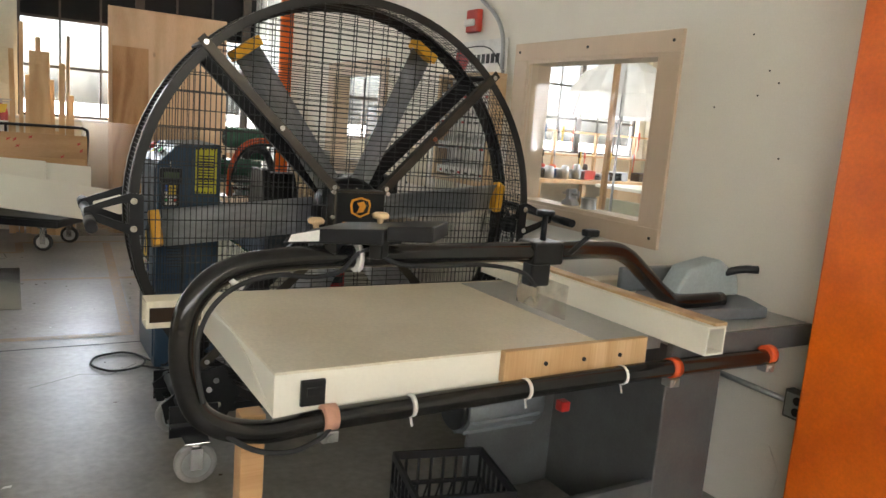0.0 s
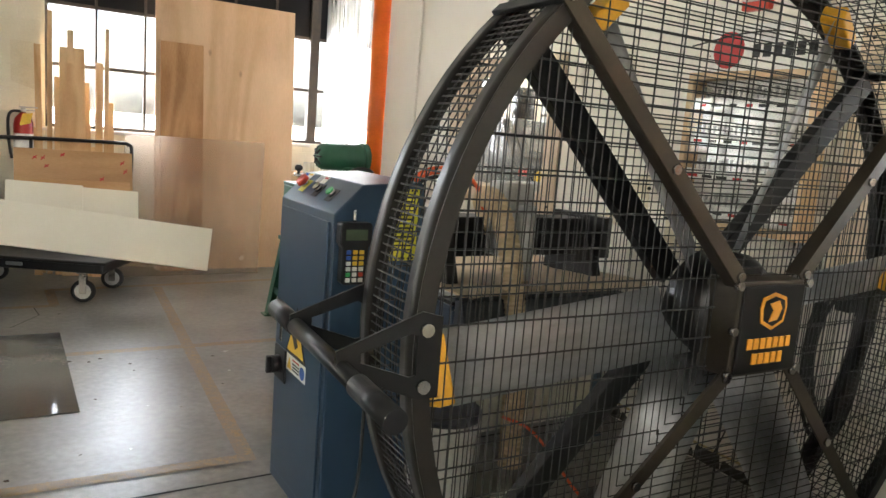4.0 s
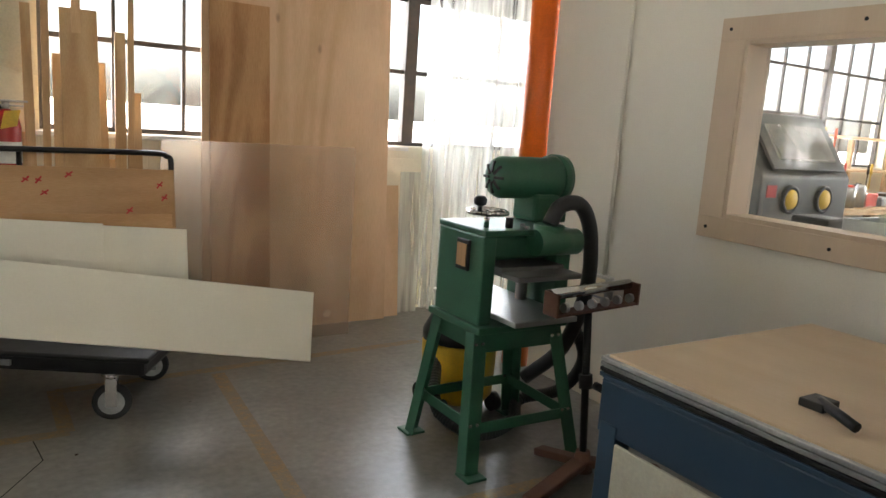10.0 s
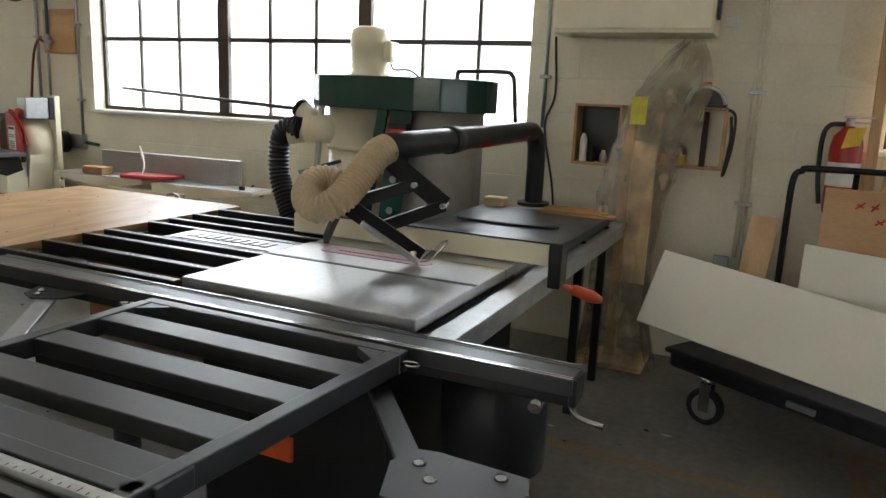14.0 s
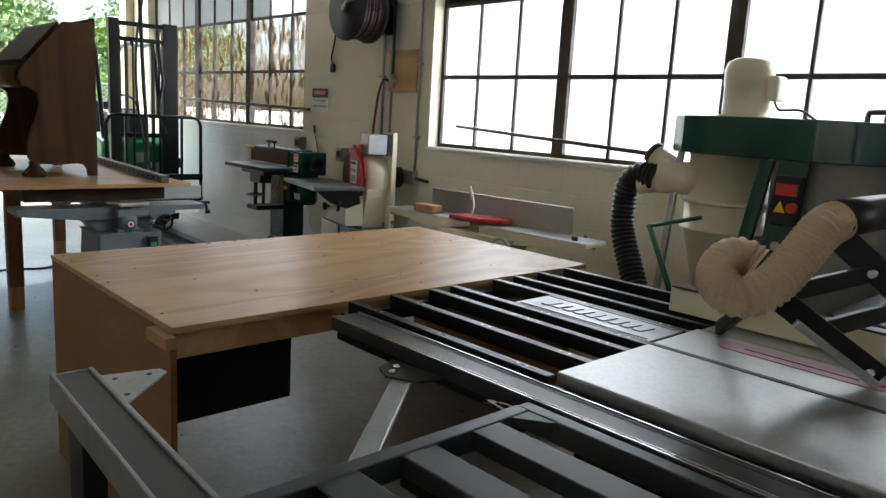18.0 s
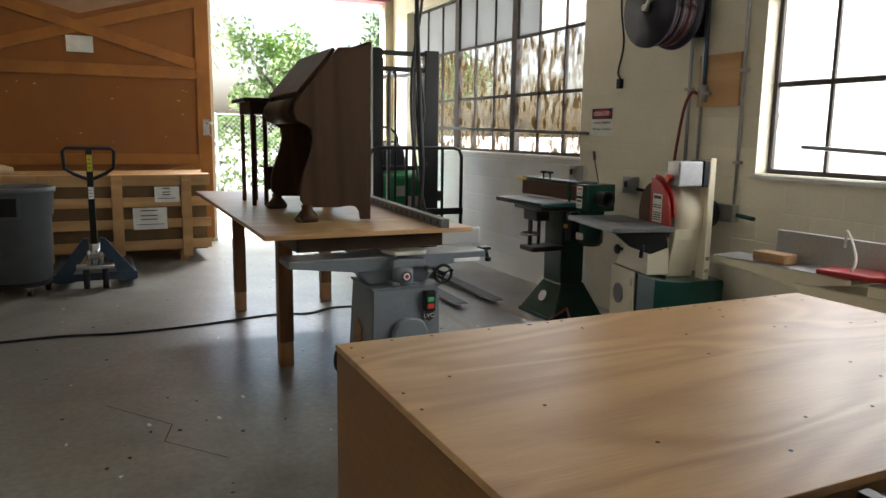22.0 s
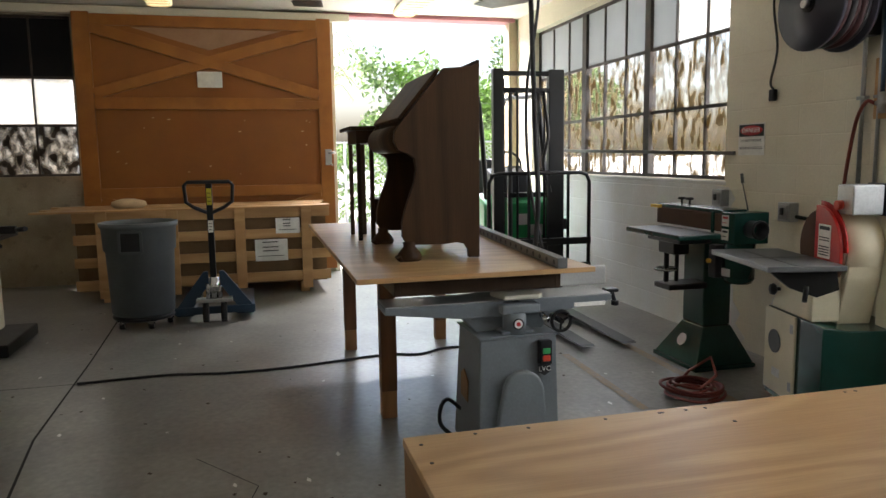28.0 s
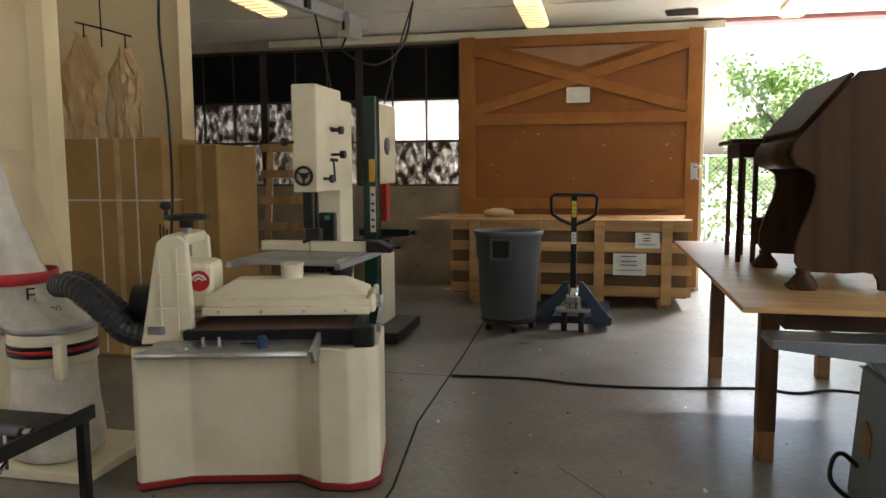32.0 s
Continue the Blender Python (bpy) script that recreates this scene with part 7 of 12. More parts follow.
csaw = thing("circular_saw", "black circular saw with red knob lying on the wall box", "circular saw", at=(-3.48, -0.1, 1.46))
bm = B()
prism(bm, [(-3.68, 1.462), (-3.36, 1.462), (-3.36, 1.50), (-3.44, 1.56), (-3.55, 1.56), (-3.66, 1.50)], "y", -0.16, -0.04, 0.008)
part("body", bm, black_plastic, csaw)
bm = B()
sweep(bm, [(-3.56, -0.165, 1.48), (-3.53, -0.165, 1.545), (-3.46, -0.165, 1.57), (-3.39, -0.165, 1.54), (-3.36, -0.165, 1.48)], 0.012, 8, 4)
part("guard", bm, steel, csaw)
bm = B()
lathe(bm, [(0.01, 0), (0.028, 0.008), (0.026, 0.028), (0.014, 0.034)], 14, Matrix.Translation((-3.47, -0.12, 1.562)))
part("knob", bm, red_plastic, csaw)
bm = B()
sweep(bm, [(-3.36, -0.1, 1.46), (-3.31, -0.12, 1.42), (-3.31, -0.13, 1.25), (-3.34, -0.13, 1.1), (-3.32, -0.12, 1.3), (-3.33, -0.12, 1.42)], 0.008, 8, 5)
part("cord", bm, cable_mat, csaw)

# the wrapped thing under dusty plastic
wr = thing("wrapped_stand", "tall tool stand draped in dusty clear plastic film", "wrapped stand", at=(-3.8, -0.25, 0))
bm = B()
box(bm, -3.86, -0.26, 0.01, -3.80, -0.2, 1.4, 0.004)
box(bm, -4.0, -0.4, 0.0, -3.62, -0.1, 0.03, 0.004)
part("stand_post", bm, pine, wr)
for seed, grow in ((5, 0.0), (9, 0.025)):
    rw = random.Random(seed)
    bm = B()
    prof = [(0.28, 0.02), (0.22, 0.2), (0.19, 0.4), (0.18, 0.6), (0.19, 0.8), (0.20, 0.95), (0.21, 1.1), (0.22, 1.25), (0.22, 1.4), (0.21, 1.52), (0.16, 1.62), (0.11, 1.72), (0.04, 1.79)]
    seg = 30
    rings = []
    for i, (r, z) in enumerate(prof):
        row = []
        for k in range(seg):
            a = 2 * math.pi * k / seg
            q = r * (1 + 0.13 * math.sin(5 * a + 0.6 * i + seed) + 0.09 * math.sin(11 * a - i) + rw.uniform(-0.08, 0.08)) + grow
            lean = 0.30 * max(0, z - 0.9) ** 1.2
            row.append(bm.verts.new((-3.80 + lean + q * math.cos(a) * 0.75, -0.25 + q * math.sin(a) * 0.72 if q * math.sin(a) * 0.72 < 0.22 else -0.03, z + rw.uniform(-0.02, 0.02))))
        rings.append(row)
    for a, b in zip(rings, rings[1:]):
        for k in range(seg):
            f = bm.faces.new((a[k], a[(k + 1) % seg], b[(k + 1) % seg], b[k]))
            f.smooth = rw.random() < 0.5
    part("plastic_film", bm, film_clear, wr, "crumpled clear plastic film")
bm = B()
box(bm, -3.80, -0.44, 1.36, -3.72, -0.435, 1.5)
part("label", bm, label_yellow, wr)
bm = B()
prism(bm, [(-3.78, 0.5), (-3.66, 0.5), (-3.66, 1.25), (-3.78, 1.28)], "y", -0.36, -0.34)
part("paper", bm, bag_tan, wr)

# pipes on the north wall
def pipe(x, z0, z1, label, r=0.011, y=-0.02, mt=None):
    p = thing("wall_conduit", label, "conduit", at=(x, y, z0), group="conduits on the north wall")
    bm = B()
    cyl(bm, (x, y, z0), (x, y, z1), r, 10)
    part("pipe", bm, mt or block_paint, p)
    for z in [z0 + 0.3 + 0.6 * k for k in range(int((z1 - z0) / 0.6))]:
        bm = B()
        box(bm, x - r - 0.02, y - r - 0.003, z - 0.01, x + r + 0.02, -0.001, z + 0.01, 0.002)
        part("strap", bm, galv, p)
    return p


pipe(-3.235, 0.65, CEIL, "painted steel conduit running up the wall")
pipe(-3.205, 0.65, CEIL, "painted steel conduit running up the wall", 0.009)
pipe(-4.40, 1.3, CEIL, "grey steel conduit beside the window", 0.012, mt=galv)
pipe(-8.375, 1.0, CEIL, "grey green conduit down to a junction box", 0.011, mt=galv)
pipe(-8.74, 0.9, CEIL, "grey green conduit running up the wall", 0.011, mt=galv)
pipe(-8.86, 0.9, CEIL, "grey green conduit running up the wall", 0.013, mt=galv)
bm = B()
sweep(bm, [(-4.35, -0.03, 1.83), (-4.33, -0.03, 1.5), (-4.38, -0.03, 1.3), (-4.3, -0.03, 0.9), (-4.28, -0.03, 0.5)], 0.007, 8, 6)
solo("hanging_cable", bm, cable_mat, "grey cable hanging from the wall cabinet", "cable")
for x, z in ((-3.16, 0.59), (-3.30, 0.59)):
    bm = B()
    box(bm, x - 0.04, -0.045, z - 0.06, x + 0.04, -0.002, z + 0.06, 0.005)
    solo("outlet_box", bm, galv, "grey outlet box low on the wall", "outlet", group="outlet boxes on the north wall")
bm = B()
box(bm, -8.53, -0.06, 0.90, -8.345, -0.002, 1.02, 0.006)
solo("junction_box", bm, galv, "grey steel junction box on the wall", "junction box")

# ---- the big table saw with its sliding table ----
bs = thing("cabinet_table_saw", "cabinet table saw with cast iron top and slatted outfeed", "table saw", at=(-4.3, -2.1, 0))
bm = B()
box(bm, -4.71, -2.665, 0.835, -3.89, -1.97, 0.872, 0.004)
top = part("table_top", bm, cast_iron, bs, "reflective cast iron table top")
for y in (-2.245,):
    bm = B()
    box(bm, -4.71, y - 0.010, 0.8722, -3.89, y + 0.012, 0.8735)
    part("mitre_slot", bm, ink_black, top)
bm = B()
prism(bm, [(-4.57, -2.10), (-4.17, -2.10), (-4.145, -2.085), (-4.135, -2.055), (-4.145, -2.03), (-4.17, -2.015), (-4.57, -2.015), (-4.59, -2.035), (-4.595, -2.06), (-4.59, -2.08)], "z", 0.8725, 0.8745)
part("throat_insert", bm, pink_insert, top, "pink blade insert")
bm = B()
box(bm, -4.52, -2.064, 0.8747, -4.22, -2.056, 0.8755)
part("blade_slot", bm, ink_black, top)
bm = B()
box(bm, -4.70, -1.965, 0.835, -3.89, -1.50, 0.872, 0.004)
part("table_wing", bm, cast_iron, bs)
bm = B()
box(bm, -4.54, -1.40, 0.84, -3.83, -0.55, 0.88, 0.006)
part("extension_table", bm, mat("black_laminate", (0.05, 0.05, 0.052), 0.38, scale=4), bs, "black laminate extension table")
bm = B()
box(bm, -3.93, -2.66, 0.75, -3.79, -0.36, 0.80, 0.003)
box(bm, -3.86, -2.66, 0.80, -3.78, -0.36, 0.832, 0.003)
part("front_rail", bm, alu, bs, "aluminium front rail")
bm = B()
box(bm, -4.875, -1.862, 0.878, -3.77, -1.80, 0.955, 0.003)
fen = part("rip_fence", bm, cream_machine, bs, "cream faced rip fence")
bm = B()
box(bm, -4.875, -1.858, 0.956, -3.77, -1.804, 0.962, 0.002)
box(bm, -3.768, -1.875, 0.80, -3.72, -1.785, 0.966, 0.008)
part("fence_cap", bm, black_paint, fen)
bm = B()
cyl(bm, (-3.735, -1.83, 0.81), (-3.69, -1.775, 0.785), 0.010, 10)
lathe(bm, [(0.012, 0), (0.021, 0.02), (0.024, 0.1), (0.014, 0.14)], 14, look((-3.70, -1.785, 0.79), (-3.80, -1.885, 0.846)))
part("fence_handle", bm, orange_plastic, fen, "orange red lever handle")
bm = B()
prism(bm, [(-4.66, -2.64), (-3.98, -2.64), (-3.98, -1.6), (-4.66, -1.6)], "z", 0.02, 0.83, 0.01)
cabi = part("cabinet", bm, black_paint, bs, "black steel saw cabinet")
bm = B()
cyl(bm, (-3.976, -2.2, 0.5), (-3.94, -2.2, 0.5), 0.02, 12)
for k in range(24):
    a, b = 2 * math.pi * k / 24, 2 * math.pi * (k + 1) / 24
    cyl(bm, (-3.94, -2.2 + 0.11 * math.cos(a), 0.5 + 0.11 * math.sin(a)), (-3.94, -2.2 + 0.11 * math.cos(b), 0.5 + 0.11 * math.sin(b)), 0.012, 6, caps=False)
part("hand_wheel", bm, grey_steel, cabi)
bm = B()
box(bm, -4.45, -2.655, 0.34, -4.30, -2.641, 0.42, 0.004)
part("warning_label", bm, orange_plastic, cabi)
bm = B()
lathe(bm, [(0.12, 0), (0.16, 0.04), (0.16, 0.3), (0.1, 0.36)], 24, Matrix.Translation((-3.75, -2.4, 0.35)))
part("motor_cover", bm, black_plastic, bs)
for x, y in ((-3.84, -0.62), (-3.84, -1.1), (-4.5, -0.62)):
    bm = B()
    box(bm, x - 0.02, y - 0.02, 0, x + 0.02, y + 0.02, 0.84, 0.003)
    part("leg", bm, black_paint, bs)
for y in (-2.672, -2.497, -2.32, -2.215, -1.985, -1.865, -1.715, -1.54):
    bm = B()
    box(bm, -5.558, y - 0.015, 0.855, -4.72, y + 0.015, 0.860, 0.001)
    box(bm, -5.558, y - 0.015, 0.815, -4.72, y - 0.010, 0.855, 0.001)
    sl = part("outfeed_bar", bm, black_paint, bs, "black angle iron bar")
    for k in range(6):
        bm = B()
        hx_ = -4.80 - 0.03 * (k % 2) - 0.30 * (k // 2)
        cyl(bm, (hx_, y, 0.860), (hx_, y, 0.8612), 0.0045, 8)
        part("hole", bm, steel, sl)
for x in (-5.575, -4.735):
    bm = B()
    box(bm, x - 0.02, -2.69, 0.77, x + 0.02, -1.52, 0.814, 0.003)
    part("outfeed_rail", bm, black_paint, bs)
bm = B()
box(bm, -5.268, -2.198, 0.85, -4.74, -2.002, 0.861, 0.003)
lp = part("name_tray", bm, tray_grey, bs, "embossed grey plate among the bars")
for k in range(9):
    bm = B()
    x = -5.20 + k * 0.045
    prism(bm, [(x, -2.135), (x + 0.030, -2.135), (x + 0.040, -2.065), (x + 0.010, -2.065)], "z", 0.861, 0.8645, 0.001)
    part("embossed_bar", bm, tray_grey, lp)
for y0, y1 in ((-2.185, -2.178), (-2.022, -2.015)):
    bm = B()
    box(bm, -5.255, y0, 0.861, -4.755, y1, 0.8635)
    part("embossed_edge", bm, tray_grey, lp)
# sliding beam and crosscut frame
bm = B()
box(bm, -5.44, -2.812, 0.785, -3.43, -2.735, 0.814, 0.004)
part("slide_beam", bm, black_paint, bs)
bm = B()
box(bm, -5.45, -2.826, 0.815, -3.42, -2.722, 0.855, 0.003)
sb = part("slide_rail", bm, rail_grey, bs, "grey sliding rail with bright edges")
for y, w in ((-2.8225, 0.003), (-2.812, 0.0018), (-2.725, 0.0025)):
    bm = B()
    box(bm, -5.45, y - w, 0.8552, -3.42, y + w, 0.858, 0.001)
    part("rail_edge", bm, chrome, sb)
bm = B()
box(bm, -5.45, -2.745, 0.8552, -3.42, -2.740, 0.8562)
part("rail_groove", bm, ink_black, sb)
bm = B()
sweep(bm, [(-3.43, -2.80, 0.79), (-3.40, -2.83, 0.775), (-3.34, -2.84, 0.77)], 0.007, 8, 3)
part("stop_lever", bm, chrome, sb)
bm = B()
cyl(bm, (-3.50, -2.83, 0.772), (-3.50, -2.79, 0.788), 0.016, 12)
part("stop_knob", bm, chrome, sb)
bm = B()
box(bm, -3.428, -2.815, 0.785, -3.412, -2.735, 0.85, 0.004)
part("end_cap", bm, black_plastic, sb)
sf = thing("sliding_table_frame", "charcoal slatted steel sliding table frame", "sliding table", at=(-4.27, -3.2, 0))
for a, b in (((-4.65, -2.858), (-3.82, -2.858)), ((-4.64, -3.60), (-3.88, -3.60)), ((-4.635, -2.875), (-4.635, -3.625)), ((-3.842, -2.875), (-3.893, -3.63))):
    bm = B()
    bar(bm, (*a, 0.830), (*b, 0.830), 0.038, 0.05, (0, 0, 1), 0.003)
    part("frame_rail", bm, rail_grey, sf)
for cx_, sg in ((-4.615, 1), (-3.865, -1)):
    bm = B()
    prism(bm, [(cx_, -2.876), (cx_ + sg * 0.075, -2.876), (cx_ + sg * 0.07, -2.884), (cx_, -2.935)], "z", 0.83, 0.853, 0.001)
    part("corner_gusset", bm, rail_grey, sf)
for y0, y1 in ((-3.050, -2.970), (-3.232, -3.150), (-3.420, -3.330), (-3.585, -3.502)):
    bm = B()
    box(bm, -4.617, y0, 0.812, -3.862, y1, 0.852, 0.003)
    part("slat", bm, rail_grey, sf)
for x, y in ((-3.80, -2.865), (-4.70, -2.86)):
    bm = B()
    for k in range(20):
        a, b = 2 * math.pi * k / 20, 2 * math.pi * (k + 1) / 20
        cyl(bm, (x + 0.024 * math.cos(a), y + 0.014 * math.sin(a), 0.83), (x + 0.024 * math.cos(b), y + 0.014 * math.sin(b), 0.83), 0.0038, 6, caps=False)
    cyl(bm, (x - 0.06, y, 0.825), (x - 0.02, y, 0.828), 0.007, 8)
    part("ring_pin", bm, chrome, sf)
bm = B()
bar(bm, (-3.885, -2.89, 0.787), (-3.60, -3.235, 0.787), 0.052, 0.014, (0, 0, 1), 0.003)
part("swing_arm", bm, rail_grey, sf)
bm = B()
prism(bm, [(-3.625, -3.185), (-3.575, -3.175), (-3.395, -3.185), (-3.38, -3.24), (-3.45, -3.36), (-3.60, -3.36), (-3.64, -3.25)], "z", 0.795, 0.802)
gp = part("pivot_plate", bm, rail_grey, sf)
for x, y in ((-3.59, -3.232), (-3.547, -3.276), (-3.44, -3.21)):
    bm = B()
    lathe(bm, [(0.0, 0.008), (0.010, 0.006), (0.014, 0.0)], 10, Matrix.Translation((x, y, 0.802)))
    part("bolt", bm, chrome, gp)
bm = B()
bar(bm, (-5.015, -2.90, 0.806), (-4.66, -3.31, 0.806), 0.052, 0.014, (0, 0, 1), 0.003)
part("swing_arm", bm, alu_dull, sf)
bm = B()
prism(bm, [(-5.12, -2.85), (-4.93, -2.83), (-4.95, -2.90), (-5.03, -2.945), (-5.09, -2.92)], "z", 0.814, 0.820)
gp = part("pivot_plate", bm, rail_grey, sf)
for x, y in ((-5.065, -2.88), (-5.04, -2.915)):
    bm = B()
    lathe(bm, [(0.0, 0.008), (0.010, 0.006), (0.014, 0.0)], 10, Matrix.Translation((x, y, 0.820)))
    part("bolt", bm, chrome, gp)
bm = B()
cyl(bm, (-4.36, -3.2, 0.0), (-4.36, -3.2, 0.812), 0.03, 14)
cyl(bm, (-4.36, -3.2, 0.0), (-4.36, -3.2, 0.02), 0.12, 20)
bar(bm, (-4.62, -3.2, 0.80), (-3.88, -3.2, 0.80), 0.06, 0.022, (0, 0, 1))
part("support_leg", bm, black_paint, sf)
xf = thing("crosscut_fence", "grey aluminium crosscut fence with a printed scale", "fence", at=(-4.6, -3.64, 0.8))
beam_a, beam_b = Vector((-5.20, -3.629, 0)), Vector((-4.55, -3.655, 0))
for nm, off, z0, z1, w, ma in (("extension_beam", 0.0, 0.862, 0.915, 0.066, rail_grey), ("lip", -0.036, 0.858, 0.921, 0.008, alu_dull), ("lip", 0.036, 0.858, 0.921, 0.010, alu_dull)):
    bm = B()
    zz = Vector((0, 0, (z0 + z1) / 2))
    o_ = Vector((0.04, 1, 0)).normalized() * off
    bar(bm, beam_a + o_ + zz, beam_b + o_ + zz, w, z1 - z0, (0, 0, 1), 0.002)
    if nm == "lip":
        part(nm, bm, ma, ext)
    else:
        ext = part(nm, bm, ma, xf, "grey box beam with bright lips")
bm = B()
box(bm, -5.204, -3.67, 0.855, -5.199, -3.588, 0.918, 0.002)
part("end_cap", bm, galv, ext)
bm = B()
prism(bm, [(-5.17, -3.585), (-4.99, -3.595), (-5.12, -3.465), (-5.145, -3.47)], "z", 0.905, 0.909)
tri = part("stop_plate", bm, galv, ext)
for x, y in ((-5.135, -3.565), (-5.04, -3.575), (-5.125, -3.50)):
    bm = B()
    cyl(bm, (x, y, 0.909), (x, y, 0.9102), 0.006, 8)
    part("hole", bm, ink_black, tri)
bm = B()
box(bm, -5.14, -3.655, 0.0, -5.05, -3.61, 0.861, 0.004)
part("leg", bm, black_paint, ext)
for y0, y1, z0, z1, ma, nm in ((-3.655, -3.630, 0.79, 0.858, alu_scale, "scale_strip"), (-3.676, -3.656, 0.78, 0.842, black_paint, "channel"), (-3.700, -3.677, 0.78, 0.852, rail_grey, "extrusion"), (-3.735, -3.701, 0.78, 0.846, black_paint, "channel"), (-3.742, -3.736, 0.78, 0.856, alu_dull, "lip")):
    bm = B()
    box(bm, -4.765, y0, z0, -3.86, y1, z1, 0.001)
    part(nm, bm, ma, xf)
for k in range(44):
    bm = B()
    box(bm, -4.75 + 0.02 * k, -3.653, 0.8582, -4.7485 + 0.02 * k, -3.653 + (0.012 if k % 5 == 0 else 0.007), 0.8588)
    part("scale_mark", bm, ink_black, xf)
bm = B()
box(bm, -4.70, -3.73, 0.0, -4.64, -3.66, 0.779, 0.004)
part("leg", bm, black_paint, xf)

# overhead guard with hoses on the black pipe arm
og = thing("overarm_dust_pipe", "black dust pipe carrying a blade guard and tan hose", "dust pipe", at=(-4.3, -0.5, 0.88))
bm = B()
sweep(bm, [(-4.30, -0.41, 0.88), (-4.30, -0.41, 1.12), (-4.30, -0.43, 1.23), (-4.30, -0.50, 1.285), (-4.30, -0.62, 1.295), (-4.305, -1.2, 1.288), (-4.33, -2.07, 1.272)], 0.05, 20, 6)
part("pipe", bm, charcoal, og)
bm = B()
cyl(bm, (-4.30, -0.41, 0.88), (-4.30, -0.41, 0.90), 0.09, 24)
part("flange", bm, black_paint, og)
bm = B()
cyl(bm, (-4.315, -1.58, 1.281), (-4.312, -1.50, 1.282), 0.058, 20)
part("collar", bm, black_plastic, og)
bm = B()
cyl(bm, (-4.302, -0.68, 1.2945), (-4.309, -1.30, 1.2855), 0.0515, 20)
part("printed_band", bm, red_paint, og, "faded red printed band")
bm = B()
sweep(bm, [(-4.33, -2.05, 1.27), (-4.345, -2.11, 1.245), (-4.368, -2.175, 1.175), (-4.395, -2.25, 1.105), (-4.44, -2.29, 1.072), (-4.495, -2.285, 1.078), (-4.535, -2.25, 1.105), (-4.54, -2.20, 1.14), (-4.515, -2.155, 1.148), (-4.48, -2.14, 1.13)], 0.047, 20, 8, ribs=0.008, pitch=0.016)
part("tan_hose", bm, hose_tan, og, "ribbed tan hose with a curl")
for a, b, w in (((-4.33, -2.06, 1.235), (-4.17, -1.90, 1.062), 0.07), ((-4.39, -2.22, 1.08), (-4.25, -1.98, 1.14), 0.045), ((-4.17, -1.90, 1.062), (-4.30, -2.13, 1.0), 0.045), ((-4.40, -2.23, 1.085), (-4.17, -2.08, 0.90), 0.06),
                ((-4.44, -2.19, 1.06), (-4.65, -1.96, 0.885), 0.04), ((-4.36, -2.12, 1.19), (-4.42, -2.22, 1.09), 0.04)):
    bm = B()
    bar(bm, a, b, 0.02, w, (0, 0, 1), 0.003)
    part("link_bar", bm, black_paint, og)
for p in ((-4.17, -1.90, 1.062), (-4.25, -1.98, 1.14), (-4.30, -2.13, 1.0), (-4.39, -2.22, 1.08), (-4.19, -2.09, 0.915), (-4.32, -2.05, 1.22)):
    bm = B()
    cyl(bm, (p[0] + 0.004, p[1] - 0.03, p[2]), (p[0], p[1] + 0.02, p[2]), 0.011, 10)
    part("bolt", bm, chrome, og)
bm = B()
bar(bm, (-4.34, -2.21, 1.02), (-4.17, -2.10, 0.885), 0.03, 0.02, (0, 0, 1), 0.003)
part("guard_bar", bm, alu, og)
bm = B()
sweep(bm, [(-4.17, -2.10, 0.885), (-4.12, -2.11, 0.90), (-4.06, -2.10, 0.97), (-4.09, -2.10, 0.96), (-4.15, -2.10, 0.90)], 0.003, 6, 3)
part("wire_guard", bm, chrome, og)
# small things lying on the saw
bm = B()
prism(bm, [(-4.46, -1.12), (-4.1, -1.12), (-3.97, -1.07), (-3.95, -1.09), (-3.97, -1.13), (-4.1, -1.155), (-4.42, -1.15)], "z", 0.881, 0.893, 0.003)
solo("push_stick", bm, black_plastic, "black plastic push stick lying on the black table", "push stick")
bm = B()
box(bm, -4.52, -0.62, 0.881, -4.40, -0.54, 0.93, 0.01, Matrix.Identity(4))
solo("dust_brush", bm, bag_tan, "small bristle brush standing on the black table", "brush")
for k, (w, d) in enumerate(((0.40, 0.10), (0.36, 0.07), (0.30, 0.05))):
    bm = B()
    box(bm, -4.19 + 0.02 * k, -0.66 + 0.02 * k, 0.881 + 0.014 * k, -4.19 + w, -0.66 + d, 0.894 + 0.014 * k, 0.002)
    solo("wood_offcut", bm, pine_x, "thin pine offcut stacked on the black table", "offcut", group="offcuts on the saw")

# ---- cyclone dust collector ----
dc = thing("dust_collector", "green and ivory cyclone dust collector with black hose", "dust collector", at=(-5.05, -0.55, 0))
bm = B()
hous = [(-5.69, -0.36), (-5.68, -0.52), (-5.62, -0.66), (-5.52, -0.75), (-5.38, -0.80), (-4.88, -0.80), (-4.74, -0.76), (-4.63, -0.66), (-4.575, -0.52), (-4.57, -0.36), (-4.62, -0.22), (-4.72, -0.13), (-4.88, -0.09), (-5.38, -0.09), (-5.54, -0.13), (-5.64, -0.22)]
prism(bm, hous, "z", 1.372, 1.552, 0.006)
part("blower_housing", bm, dgreen, dc, "glossy dark green blower housing")
bm = B()
lathe(bm, [(0.15, 0), (0.15, 0.012), (0.112, 0.016), (0.112, 0.16), (0.118, 0.165), (0.118, 0.24), (0.105, 0.275), (0.07, 0.293), (0.0, 0.295)], 32, Matrix.Translation((-5.38, -0.42, 1.553)))
mo = part("motor", bm, cream_machine, dc, "ivory motor")
bm = B()
box(bm, -5.268, -0.47, 1.64, -5.21, -0.36, 1.76, 0.014)
part("terminal_box", bm, cream_machine, mo)
bm = B()
